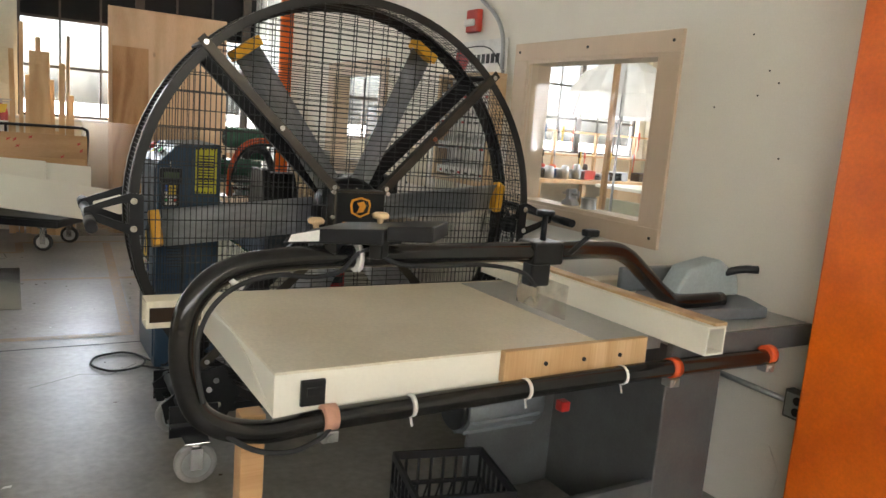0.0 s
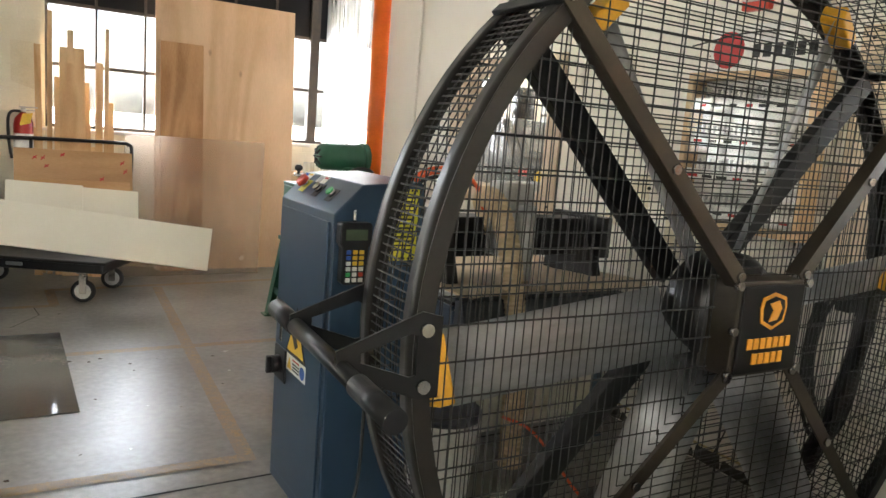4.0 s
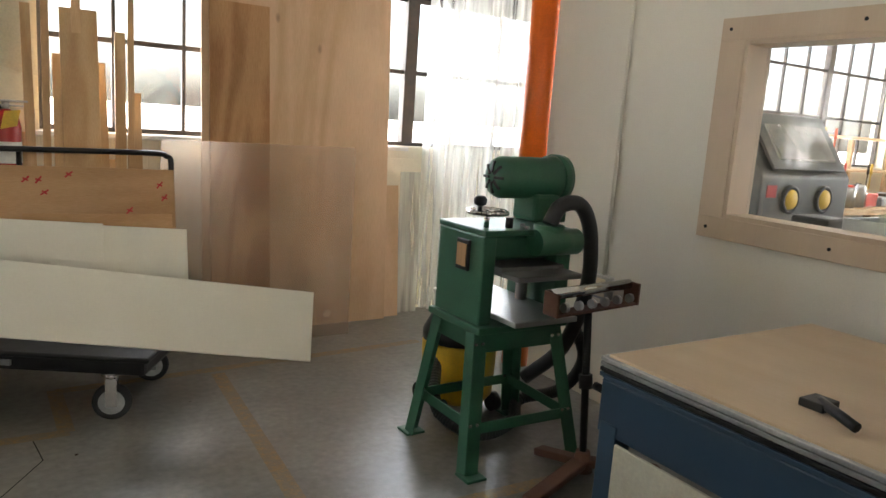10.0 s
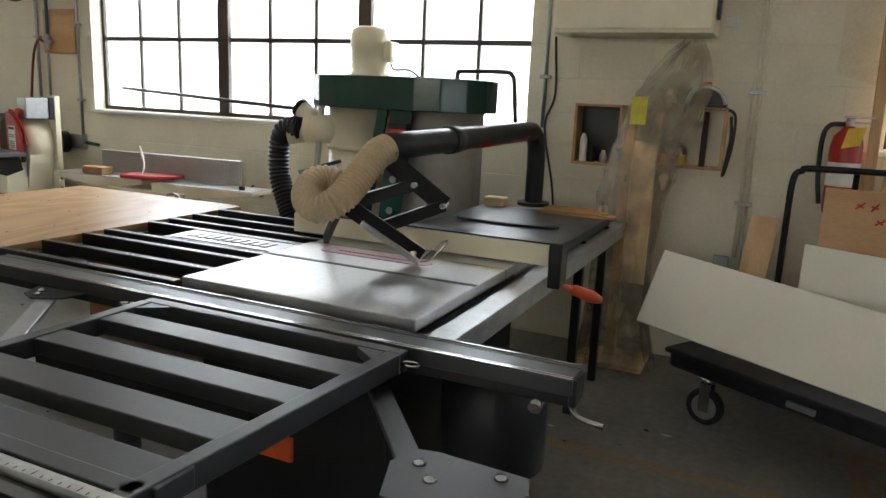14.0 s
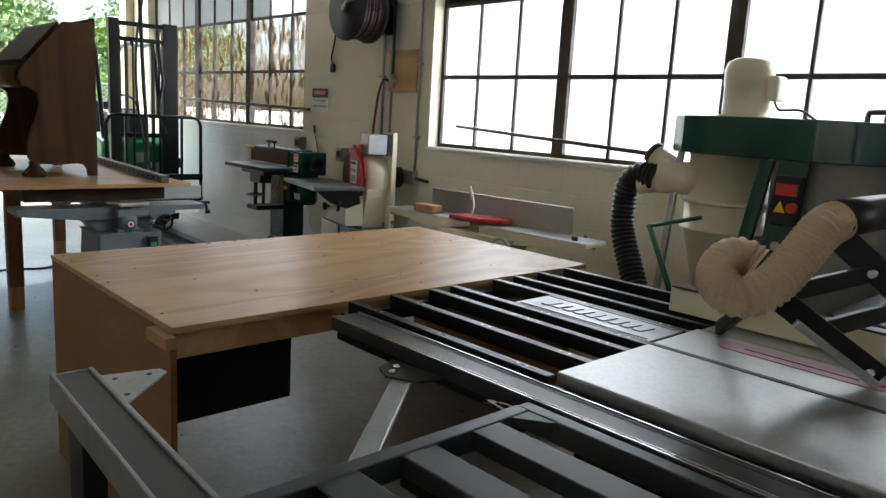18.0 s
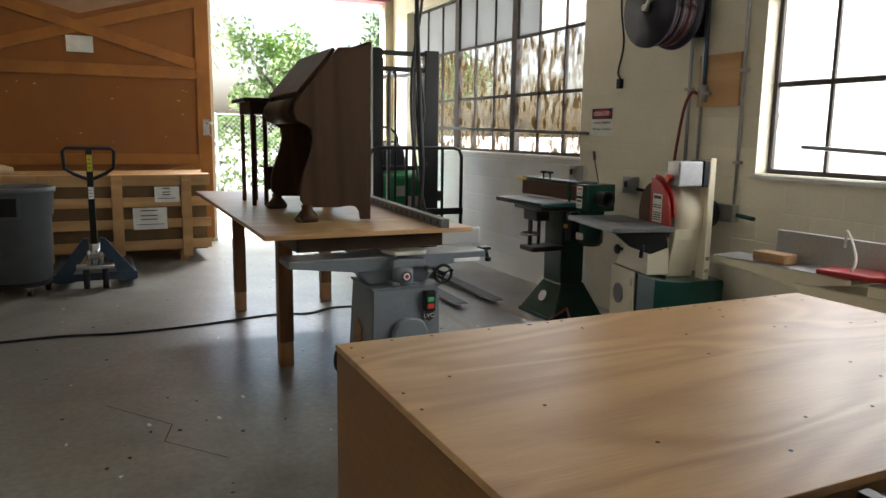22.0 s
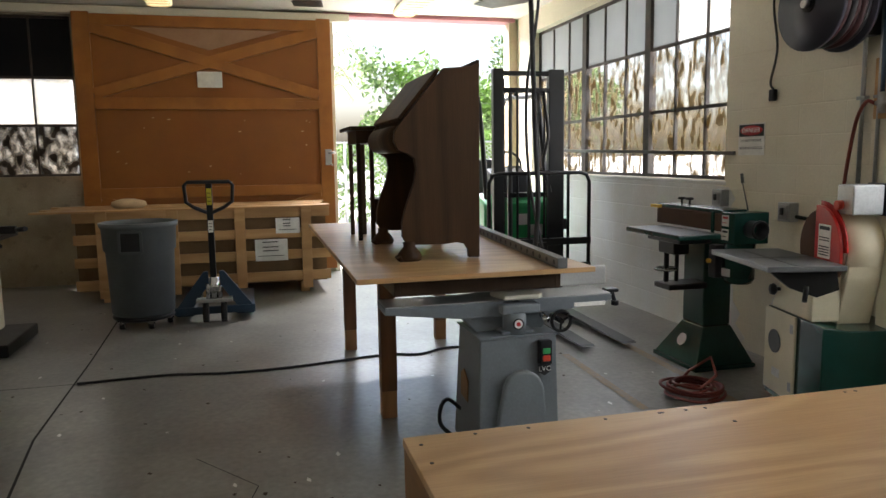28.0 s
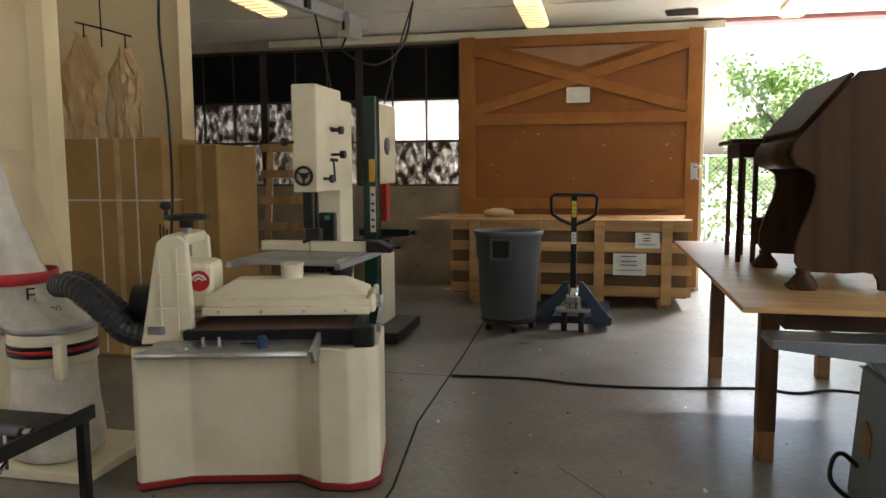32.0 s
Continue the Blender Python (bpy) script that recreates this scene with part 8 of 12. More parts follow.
sweep(bm, [(-5.24, -0.42, 1.64), (-5.20, -0.44, 1.60), (-5.10, -0.45, 1.60), (-5.02, -0.45, 1.555)], 0.006, 8, 5)
part("cable", bm, cable_mat, mo)
bm = B()
n = 72
lathe(bm, [(0.27, 0.55), (0.27, 1.371)], n, Matrix.Translation((-4.90, -0.45, 0)), close=False)
for k, v in enumerate(bm.verts):
    c = Vector((-4.90, -0.45, 0))
    d = Vector((v.co.x, v.co.y, 0)) - c
    v.co = c + d * (1.0 if round(math.atan2(d.y, d.x) * n / (2 * math.pi)) % 2 else 0.955) + Vector((0, 0, v.co.z))
part("filter", bm, mat("grey_filter_mesh", (0.30, 0.29, 0.25), 0.6, fine=260, grain=0.15), dc, "grey pleated filter")
bm = B()
lathe(bm, [(0.07, 0.46), (0.20, 0.98), (0.22, 0.985), (0.22, 0.995), (0.205, 1.0), (0.205, 1.371)], 36, Matrix.Translation((-5.40, -0.45, 0)))
part("cyclone_cone", bm, cream_machine, dc)
bm = B()
lathe(bm, [(0.212, 1.12), (0.222, 1.125), (0.222, 1.14), (0.212, 1.145)], 36, Matrix.Translation((-5.40, -0.45, 0)))
part("band", bm, cream_machine, dc)
for p, q, w in (((-5.075, -0.78, 1.371), (-5.24, -0.90, 0.0), 0.06), ((-5.60, -0.60, 1.371), (-5.64, -0.72, 0.0), 0.03)):
    bm = B()
    bar(bm, p, q, w, 0.03, (0, 1, 0), 0.004)
    part("leg", bm, dgreen if w > 0.05 else galv, dc)
bm = B()
bar(bm, (-4.955, -0.79, 1.371), (-5.03, -0.90, 0.0), 0.13, 0.018, (0, 1, 0), 0.003)
sp_ = part("switch_post", bm, dgreen, dc)
bm = B()
box(bm, -5.01, -0.85, 1.09, -4.89, -0.805, 1.31, 0.010)
sw = part("switch_box", bm, black_plastic, sp_)
bm = B()
box(bm, -4.995, -0.854, 1.225, -4.905, -0.8505, 1.275)
part("red_label", bm, ink_red, sw)
bm = B()
prism(bm, [(-4.995, 1.15), (-4.945, 1.15), (-4.97, 1.20)], "y", -0.854, -0.8505)
part("label", bm, label_amber, sw)
bm = B()
cyl(bm, (-4.915, -0.875, 1.175), (-4.915, -0.85, 1.175), 0.022, 14)
part("button", bm, red_plastic, sw)
for k in range(5):
    z = 1.0 - 0.085 * k
    bm = B()
    cyl(bm, (-4.975 - 0.005 * k, -0.836 - 0.007 * k, z), (-4.975 - 0.005 * k, -0.83 - 0.007 * k, z), 0.02, 12)
    part("hole", bm, galv, sp_)
bm = B()
cyl(bm, (-5.42, -0.53, 1.24), (-5.70, -0.62, 1.232), 0.085, 24)
cyl(bm, (-5.60, -0.585, 1.25), (-5.745, -0.60, 1.345), 0.056, 20)
cyl(bm, (-5.68, -0.61, 1.215), (-5.80, -0.66, 1.19), 0.06, 20)
part("inlet", bm, cream_machine, dc, "ivory branched inlet")
bm = B()
cyl(bm, (-5.745, -0.60, 1.345), (-5.768, -0.602, 1.360), 0.06, 20)
part("cap", bm, black_plastic, dc)
bm = B()
sweep(bm, [(-5.70, -0.66, 1.23), (-5.79, -0.66, 1.235), (-5.85, -0.665, 1.18), (-5.865, -0.67, 1.06), (-5.85, -0.68, 0.93), (-5.79, -0.70, 0.80), (-5.70, -0.74, 0.65), (-5.60, -0.80, 0.48), (-5.45, -0.9, 0.28), (-5.2, -1.1, 0.10)], 0.056, 20, 7, ribs=0.012, pitch=0.026)
part("black_hose", bm, hose_black, dc, "ribbed black hose")
bm = B()
lathe(bm, [(0.22, 0.0), (0.23, 0.01), (0.24, 0.45), (0.25, 0.46), (0.25, 0.48)], 28, Matrix.Translation((-5.40, -0.45, 0)))
part("drum", bm, galv, dc)
bm = B()
sweep(bm, [(-4.853, -0.3, 1.552), (-4.85, -0.3, 1.595), (-4.82, -0.3, 1.607), (-4.56, -0.3, 1.61), (-4.51, -0.3, 1.59), (-4.495, -0.3, 1.54), (-4.474, -0.3, 1.32)], 0.013, 12, 5)
part("crank", bm, black_paint, dc)
bm = B()
cyl(bm, (-5.69, -0.70, 0.975), (-5.40, -0.70, 1.061), 0.011, 10)
cyl(bm, (-5.68, -0.70, 0.98), (-5.44, -0.82, 0.66), 0.014, 10)
part("pull_handle", bm, green_paint, dc)
bm = B()
cyl(bm, (-7.86, -0.05, 1.414), (-5.80, -0.56, 1.344), 0.013, 8)
solo("metal_strip", bm, grey_steel, "long grey strip leaning from the window to the duct", "strip")

# ---- plywood outfeed table ----
pt = thing("plywood_table", "large plywood outfeed table with a solid end panel", "work table", at=(-6.2, -2.3, 0))
bm = B()
box(bm, -6.80, -3.252, 0.826, -5.61, -1.32, 0.846, 0.002)
ptop = part("table_top", bm, ply_top, pt, "scuffed fir plywood top")
rp = random.Random(17)
for k in range(46):
    x, y = (rp.uniform(-6.77, -5.63), rp.choice((-3.22, -1.35))) if k % 4 == 0 else (-6.775, rp.uniform(-3.2, -1.4)) if k % 4 == 1 else (rp.uniform(-6.75, -5.65), rp.uniform(-3.2, -1.4))
    bm = B()
    cyl(bm, (x, y, 0.8455), (x, y, 0.847), 0.0052, 6)
    part("screw_head", bm, ink_black, ptop)
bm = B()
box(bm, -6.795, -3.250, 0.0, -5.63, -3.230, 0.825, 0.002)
part("end_panel", bm, ply_side_dim, pt, "orange brown plywood end panel, darkened in colour for shade")
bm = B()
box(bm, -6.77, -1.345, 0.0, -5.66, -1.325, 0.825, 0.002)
part("end_panel", bm, ply_side_dim, pt)
for y0, y1 in ((-3.229, -1.346),):
    for x in (-6.74, -5.66):
        bm = B()
        box(bm, x - 0.02, y0, 0.74, x + 0.02, y1, 0.825, 0.002)
        part("apron", bm, pine_x, pt)
bm = B()
box(bm, -5.72, -3.284, 0.79, -5.58, -3.2505, 0.826, 0.002)
part("end_block", bm, pine_x, pt)
bm = B()
box(bm, -6.715, -3.229, 0.52, -5.685, -2.82, 0.825, 0.004)
part("dark_shelf", bm, black_paint, pt, "dark box shelf under the top")

# far jointer by the window
def jointer(m, body, table, cover, fence_mat, group, label):
    """A jointer: pedestal, two beds on a casting, fence, guard and hand wheel. Its length runs along x."""
    j = thing("jointer", label, "jointer", m, group)
    bm = B()
    vs = [(-0.26, -0.19), (0.26, -0.19), (0.26, 0.19), (-0.26, 0.19)]
    lo = [bm.verts.new((x, y, 0.02)) for x, y in vs]
    hi = [bm.verts.new((x * 0.82, y * 0.85, 0.60)) for x, y in vs]
    bm.faces.new(lo[::-1])
    bm.faces.new(hi)
    for k in range(4):
        bm.faces.new((lo[k], lo[(k + 1) % 4], hi[(k + 1) % 4], hi[k]))
    bmesh.ops.bevel(bm, geom=bm.edges[:], offset=0.025, segments=3, affect="EDGES", profile=0.5)
    part("pedestal", bm, body, j)
    bm = B()
    pts = [(-0.12, 0.03), (0.10, 0.03), (0.10, 0.22), (0.07, 0.33), (0.0, 0.38), (-0.07, 0.35), (-0.12, 0.25)]
    prism(bm, [(u, v) for u, v in pts], "y", -0.215, -0.19, 0.01)
    part("belt_guard", bm, body, j)
    bm = B()
    prism(bm, [(-0.22, 0.60), (0.22, 0.60), (0.34, 0.74), (-0.34, 0.74)], "y", -0.12, 0.12, 0.01)
    part("casting", bm, body, j)
    for x0, x1, z in ((-0.86, -0.04, 0.80), (0.04, 0.86, 0.79)):
        bm = B()
        prism(bm, [(x0, z), (x1, z), (x1, z - 0.025), ((x0 + x1) / 2 + (0.1 if x0 < 0 else -0.1), z - 0.085), (x0, z - 0.025)] if x0 < 0 else [(x0, z), (x1, z), (x1, z - 0.025), (x0 + 0.3, z - 0.085), (x0, z - 0.085)], "y", -0.11, 0.11, 0.004)
        bed = part("bed", bm, body, j)
        bm = B()
        box(bm, x0 + 0.004, -0.112, z + 0.0002, x1 - 0.004, 0.112, z + 0.006, 0.002)
        part("bed_surface", bm, table, bed)
    bm = B()
    box(bm, -0.62, 0.115, 0.80, 0.60, 0.14, 0.965, 0.004)
    part("fence", bm, fence_mat, j)
    bm = B()
    prism(bm, [(-0.20, -0.15), (0.05, -0.13), (0.16, -0.02), (0.16, 0.09), (-0.02, 0.10), (-0.22, 0.0)], "z", 0.812, 0.838, 0.008)
    part("cutter_guard", bm, cover, j)
    bm = B()
    for k in range(20):
        a, b = 2 * math.pi * k / 20, 2 * math.pi * (k + 1) / 20
        cyl(bm, (0.30 + 0.07 * math.cos(a), -0.20, 0.68 + 0.07 * math.sin(a)), (0.30 + 0.07 * math.cos(b), -0.20, 0.68 + 0.07 * math.sin(b)), 0.009, 6, caps=False)
    for a in (0.5, 2.6, 4.7):
        cyl(bm, (0.30, -0.20, 0.68), (0.30 + 0.07 * math.cos(a), -0.20, 0.68 + 0.07 * math.sin(a)), 0.007, 6)
    cyl(bm, (0.30, -0.21, 0.68), (0.30, -0.08, 0.68), 0.016, 10)
    part("hand_wheel", bm, steel, j)
    bm = B()
    cyl(bm, (0.60, 0.06, 0.76), (0.74, -0.05, 0.78), 0.013, 8)
    cyl(bm, (0.74, -0.05, 0.76), (0.74, -0.05, 0.82), 0.02, 10)
    cyl(bm, (0.70, 0.12, 0.80), (0.78, 0.12, 0.74), 0.015, 8)
    part("fence_lock", bm, black_paint, j)
    return j


fj = jointer(pose(-7.0, -0.55, 0.0, 0, 0, 4), cream_machine, cast_iron, red_paint, cast_iron, "jointers", "ivory jointer with a red cutter guard under the window")
bm = B()
box(bm, -7.62, -0.66, 0.81, -7.42, -0.56, 0.86, 0.004)
solo("wood_block", bm, pine_x, "small pine block lying on the jointer bed", "wood block")
bm = B()
sweep(bm, [(-7.2, -0.5, 0.93), (-7.15, -0.56, 1.02), (-7.05, -0.62, 0.9), (-7.06, -0.66, 0.8)], 0.006, 8, 5)
solo("white_rope", bm, label_white, "loop of white cord on the jointer fence", "cord")

# thin glossy sheet lying on the floor
bm = B()
box(bm, -3.45, -3.65, 0.001, -2.62, -2.2, 0.006, 0.001)
solo("floor_sheet", bm, sheet_gloss, "thin dark glossy plastic sheet lying on the floor", "floor sheet")

# ---- west end: door, crate, bench, machines ----
def hoop(bm, c, r, tube, axis="z", seg=28, ts=8, a0=0.0, a1=2 * math.pi):
    """A round ring or arc of tube about an axis."""
    c = Vector(c)
    pts = []
    for k in range(seg + 1):
        a = a0 + (a1 - a0) * k / seg
        u, v = r * math.cos(a), r * math.sin(a)
        pts.append(c + Vector({"z": (u, v, 0), "y": (u, 0, v), "x": (0, u, v)}[axis]))
    sweep(bm, pts, tube, ts)


def blocks(name, label, category, at, rows, group=""):
    """A thing of plain boxed parts: rows of (part name, material, box, bevel)."""
    t = thing(name, label, category, at=at, group=group)
    for nm, ma, bx, bev in rows:
        bm = B()
        box(bm, *bx, bev)
        part(nm, bm, ma, t)
    return t


def bars(t, material, rows, plane, d=0.002, name="print"):
    """Unreadable writing as plain bars; plane is ('x', value) or ('y', value), rows are (u0, u1, z0, z1)."""
    bm = B()
    for u0, u1, z0, z1 in rows:
        if plane[0] == "x":
            box(bm, plane[1], u0, z0, plane[1] + d, u1, z1)
        else:
            box(bm, u0, plane[1] - d, z0, u1, plane[1], z1)
    return part(name, bm, material, t)


EAST = (90, 0, 90)      # turns flat letters to face east
# sliding door
door = tagged(new("door_1"), "brown painted sliding barn door with crossed braces, scuffed", "door", "", "structure")
DX = -14.70
bm = B()
box(bm, DX - 0.045, -5.53, 0.06, DX - 0.02, -2.55, 3.2)
part("door_leaf", bm, door_brown_shaded, door)
for nm, bx in (("stile", (-5.53, -5.34, 0.06, 3.22)), ("stile", (-2.72, -2.55, 0.06, 3.22)), ("rail", (-5.34, -2.72, 3.07, 3.2)),
               ("rail", (-5.34, -2.72, 2.10, 2.24)), ("rail", (-5.34, -2.72, 1.03, 1.16)), ("rail", (-5.34, -2.72, 0.06, 0.2))):
    bm = B()
    box(bm, DX - 0.02, bx[0], bx[2], DX + 0.02, bx[1], bx[3], 0.005)
    part(nm, bm, door_brown_lit, door)
for k, (a, b) in enumerate((((-5.34, 2.28), (-2.72, 3.05)), ((-5.34, 3.05), (-2.72, 2.28)), ((-5.34, 1.0), (-2.72, 0.24)), ((-5.34, 0.24), (-2.72, 1.0)))):
    bm = B()
    bar(bm, (DX + 0.004 * (k % 2), *a), (DX + 0.004 * (k % 2), *b), 0.045, 0.13, (0, 0, 1), 0.004)
    part("brace", bm, door_brown_lit, door)
bm = B()
prism(bm, [(-4.9, 3.06), (-3.15, 3.06), (-3.6, 2.93), (-4.02, 2.81), (-4.45, 2.93)], "x", DX - 0.0195, DX - 0.014)
part("bare_panel", bm, door_bare, door, "paler bare panel above the braces")
bm = B()
box(bm, DX + 0.03, -4.17, 2.36, DX + 0.034, -3.88, 2.55, 0.001)
part("notice", bm, label_white, door, "blank white paper notice")
bm = B()
box(bm, DX + 0.02, -2.66, 1.40, DX + 0.04, -2.58, 1.60, 0.004)
cyl(bm, (DX + 0.03, -2.60, 1.42), (DX + 0.10, -2.58, 1.40), 0.012, 8)
cyl(bm, (DX + 0.03, -2.62, 1.55), (DX + 0.07, -2.54, 1.56), 0.016, 8)
part("latch", bm, steel, door, "worn steel latch")
bm = B()
box(bm, DX + 0.02, -3.0, 2.13, DX + 0.026, -2.58, 2.20, 0.002)
part("hinge_strap", bm, door_brown_lit, door)
rngd = random.Random(5)
for k in range(16):
    y, z, s = rngd.uniform(-5.2, -2.8), rngd.uniform(1.2, 2.05), rngd.uniform(0.008, 0.02)
    bm = B()
    prism(bm, [(y - s, z), (y - s * 0.2, z - s * 0.5), (y + s * 1.4, z + s * 0.1), (y + s * 0.3, z + s * 0.6)], "x", DX - 0.0198, DX - 0.0186)
    part("paint_chip", bm, pine, door)
bm = B()
box(bm, WEST + 0.02, -8.2, 3.2, WEST + 0.10, -2.3, 3.29, 0.006)
for k in range(6):
    cyl(bm, (WEST + 0.10, -5.3 + k * 0.52, 3.24), (WEST + 0.115, -5.3 + k * 0.52, 3.24), 0.02, 10)
setting("door_track", bm, block_paint, "painted wooden beam carrying the sliding door track", "trim")
bm = B()
box(bm, WEST - 0.2, -2.62, 3.27, WEST + 0.06, -0.06, 3.318, 0.004)
setting("trim", bm, mat("lintel_pink", (0.42, 0.16, 0.18), 0.6, scale=5), "pinkish red painted lintel over the doorway", "trim")
bm = B()
box(bm, WEST - 0.2, -2.555, 0.0, WEST + 0.005, -2.50, 3.26, 0.004)
setting("trim", bm, block_paint, "painted door jamb", "trim")
# a broken ceiling board
bm = B()
prism(bm, [(-13.9, -0.9), (-13.2, -0.75), (-13.0, -0.35), (-13.7, -0.3), (-14.1, -0.6)], "z", CEIL - 0.016, CEIL - 0.013)
setting("ceiling_gap", bm, black_plastic, "dark gap where a ceiling board is broken away", "ceiling gap")
bm = B()
prism(bm, [(-14.4, -3.0), (-14.1, -3.05), (-14.05, -2.7), (-14.4, -2.65)], "z", CEIL - 0.016, CEIL - 0.013)
setting("ceiling_gap", bm, black_plastic, "dark gap where a ceiling board is broken away", "ceiling gap")

# crate
crate = thing("shipping_crate", "long slatted pine shipping crate on skids by the sliding door", "crate", at=(-14.0, -4.1, 0))
CX = -13.4
# carton much darker than the slats in front of it
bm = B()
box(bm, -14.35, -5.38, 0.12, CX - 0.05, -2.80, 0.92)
part("carton", bm, crate_carton, crate, "dark brown carton behind the slats")
for z in (0.14, 0.38, 0.62, 0.85):
    bm = B()
    box(bm, CX - 0.025, -5.40, z, CX, -2.76, z + 0.105, 0.003)
    part("slat", bm, crate_wood, crate)
for y in (-5.12, -4.42, -3.73, -3.02):
    bm = B()
    box(bm, CX, y - 0.055, 0.05, CX + 0.024, y + 0.055, 0.97, 0.003)
    part("upright", bm, crate_wood, crate)
for k, x in enumerate((-14.28, -14.05, -13.82, -13.59, -13.44)):
    bm = B()
    box(bm, x - 0.055, -5.79 + 0.12 * (k % 2), 0.955, x + 0.055, -2.74 - 0.04 * (k % 3), 0.975, 0.003)
    part("top_board", bm, crate_wood, crate)
for y in (-5.1, -4.1, -3.05):
    bm = B()
    box(bm, -14.3, y - 0.05, 0.0, CX - 0.02, y + 0.05, 0.12, 0.004)
    part("skid", bm, crate_wood, crate)
for y0, y1, z0, z1 in ((-3.35, -3.09, 0.67, 0.84), (-3.58, -3.23, 0.37, 0.61)):
    bm = B()
    box(bm, CX + 0.001, y0, z0, CX + 0.004, y1, z1)
    lab = part("paper_label", bm, label_white, crate, "white printed paper label")
    h = z1 - z0
    bars(lab, ink_black, [(y0 + 0.08, y1 - 0.10, z0 + h * f, z0 + h * f + 0.01) for f in (0.45, 0.62, 0.85)] + [(y0 + 0.03, y1 - 0.04, z0 + h * 0.22, z0 + h * 0.22 + 0.006)], ("x", CX + 0.004))
bm = B()
lathe(bm, [(0.0, 0.0), (0.10, 0.0), (0.13, 0.03), (0.12, 0.07), (0.05, 0.10), (0.0, 0.1)], 20, pose(-13.8, -4.9, 0.976), 0.9, 1.45, close=False)
solo("dust_sack", bm, bag_tan, "crumpled pale sack lying on the crate", "sack")

# trash can on a dolly
can = thing("trash_can", "large grey plastic trash can on a wheeled dolly", "trash can", at=(-12.2, -4.58, 0))
cm = pose(-12.2, -4.58, 0)
bm = B()
lathe(bm, [(0.0, 0.10), (0.235, 0.10), (0.268, 0.14), (0.29, 0.69), (0.305, 0.70), (0.315, 0.90), (0.33, 0.905), (0.335, 0.945), (0.315, 0.95), (0.295, 0.90), (0.27, 0.66), (0.24, 0.16), (0.0, 0.15)], 40, cm, close=False)
part("body", bm, bin_grey, can)
for a in (-6, 174):
    r = math.radians(a)
    bm = B()
    d, s = Vector((math.cos(r), math.sin(r), 0)), Vector((-math.sin(r), math.cos(r), 0))
    c = Vector((-12.2, -4.58, 0)) + d * 0.315
    for p, q in (((-0.09, 0.70), (-0.09, 0.88)), ((0.09, 0.70), (0.09, 0.88)), ((-0.09, 0.70), (0.09, 0.70)), ((-0.09, 0.88), (0.09, 0.88))):
        bar(bm, c + s * p[0] + Vector((0, 0, p[1])), c + s * q[0] + Vector((0, 0, q[1])), 0.022, 0.010, d)
    hd = part("handle", bm, bin_grey, can)
    bm = B()
    bar(bm, c - d * 0.008 + Vector((0, 0, 0.71)), c - d * 0.008 + Vector((0, 0, 0.87)), 0.165, 0.012, d)
    part("handle_recess", bm, black_plastic, hd)
bm = B()
lathe(bm, [(0.0, 0.075), (0.25, 0.075), (0.265, 0.09), (0.265, 0.105), (0.25, 0.115), (0.0, 0.115)], 32, cm, close=False)
part("dolly", bm, black_plastic, can)
for k in range(5):
    a = 2 * math.pi * k / 5 + 0.4
    caster(can, -12.2 + 0.22 * math.cos(a), -4.58 + 0.22 * math.sin(a), 0.032, 0.08, (1, 0), black_plastic)

# pallet jack
pj = thing("pallet_jack", "blue pallet jack with a black handle parked by the crate", "pallet jack", at=(-12.15, -3.96, 0))
X, Y = -12.15, -3.96
bm = B()
sweep(bm, [(X, Y, 1.0), (X + 0.02, Y - 0.13, 1.06), (X + 0.03, Y - 0.2, 1.11), (X + 0.04, Y - 0.21, 1.26), (X + 0.04, Y - 0.18, 1.29), (X + 0.04, Y + 0.18, 1.29), (X + 0.04, Y + 0.21, 1.26), (X + 0.03, Y + 0.2, 1.11), (X + 0.02, Y + 0.13, 1.06), (X, Y, 1.0)], 0.017, 10)
part("handle_loop", bm, black_plastic, pj)
bm = B()
box(bm, X - 0.02, Y - 0.028, 0.40, X + 0.02, Y + 0.028, 1.28, 0.006)
part("pole", bm, black_paint, pj)
for z0, z1, ma in ((1.08, 1.23, label_yellow), (0.83, 0.94, label_white)):
    bm = B()
    box(bm, X + 0.0205, Y - 0.022, z0, X + 0.022, Y + 0.022, z1)
    st = part("sticker", bm, ma, pj)
    bars(st, ink_black, [(Y - 0.015, Y + 0.012, z0 + (z1 - z0) * f, z0 + (z1 - z0) * f + 0.006) for f in (0.2, 0.45, 0.7)], ("x", X + 0.022), 0.001)
bm = B()
cyl(bm, (X, Y, 0.22), (X, Y, 0.42), 0.05, 16)
cyl(bm, (X + 0.03, Y - 0.05, 0.22), (X + 0.03, Y - 0.05, 0.36), 0.022, 10)
cyl(bm, (X + 0.03, Y + 0.05, 0.22), (X + 0.03, Y + 0.05, 0.34), 0.022, 10)
box(bm, X - 0.04, Y - 0.07, 0.28, X + 0.05, Y + 0.07, 0.34, 0.01)
part("pump", bm, chrome, pj)
bm = B()
box(bm, X - 0.06, Y - 0.16, 0.19, X + 0.08, Y + 0.16, 0.22, 0.006)
part("pump_plate", bm, galv, pj)
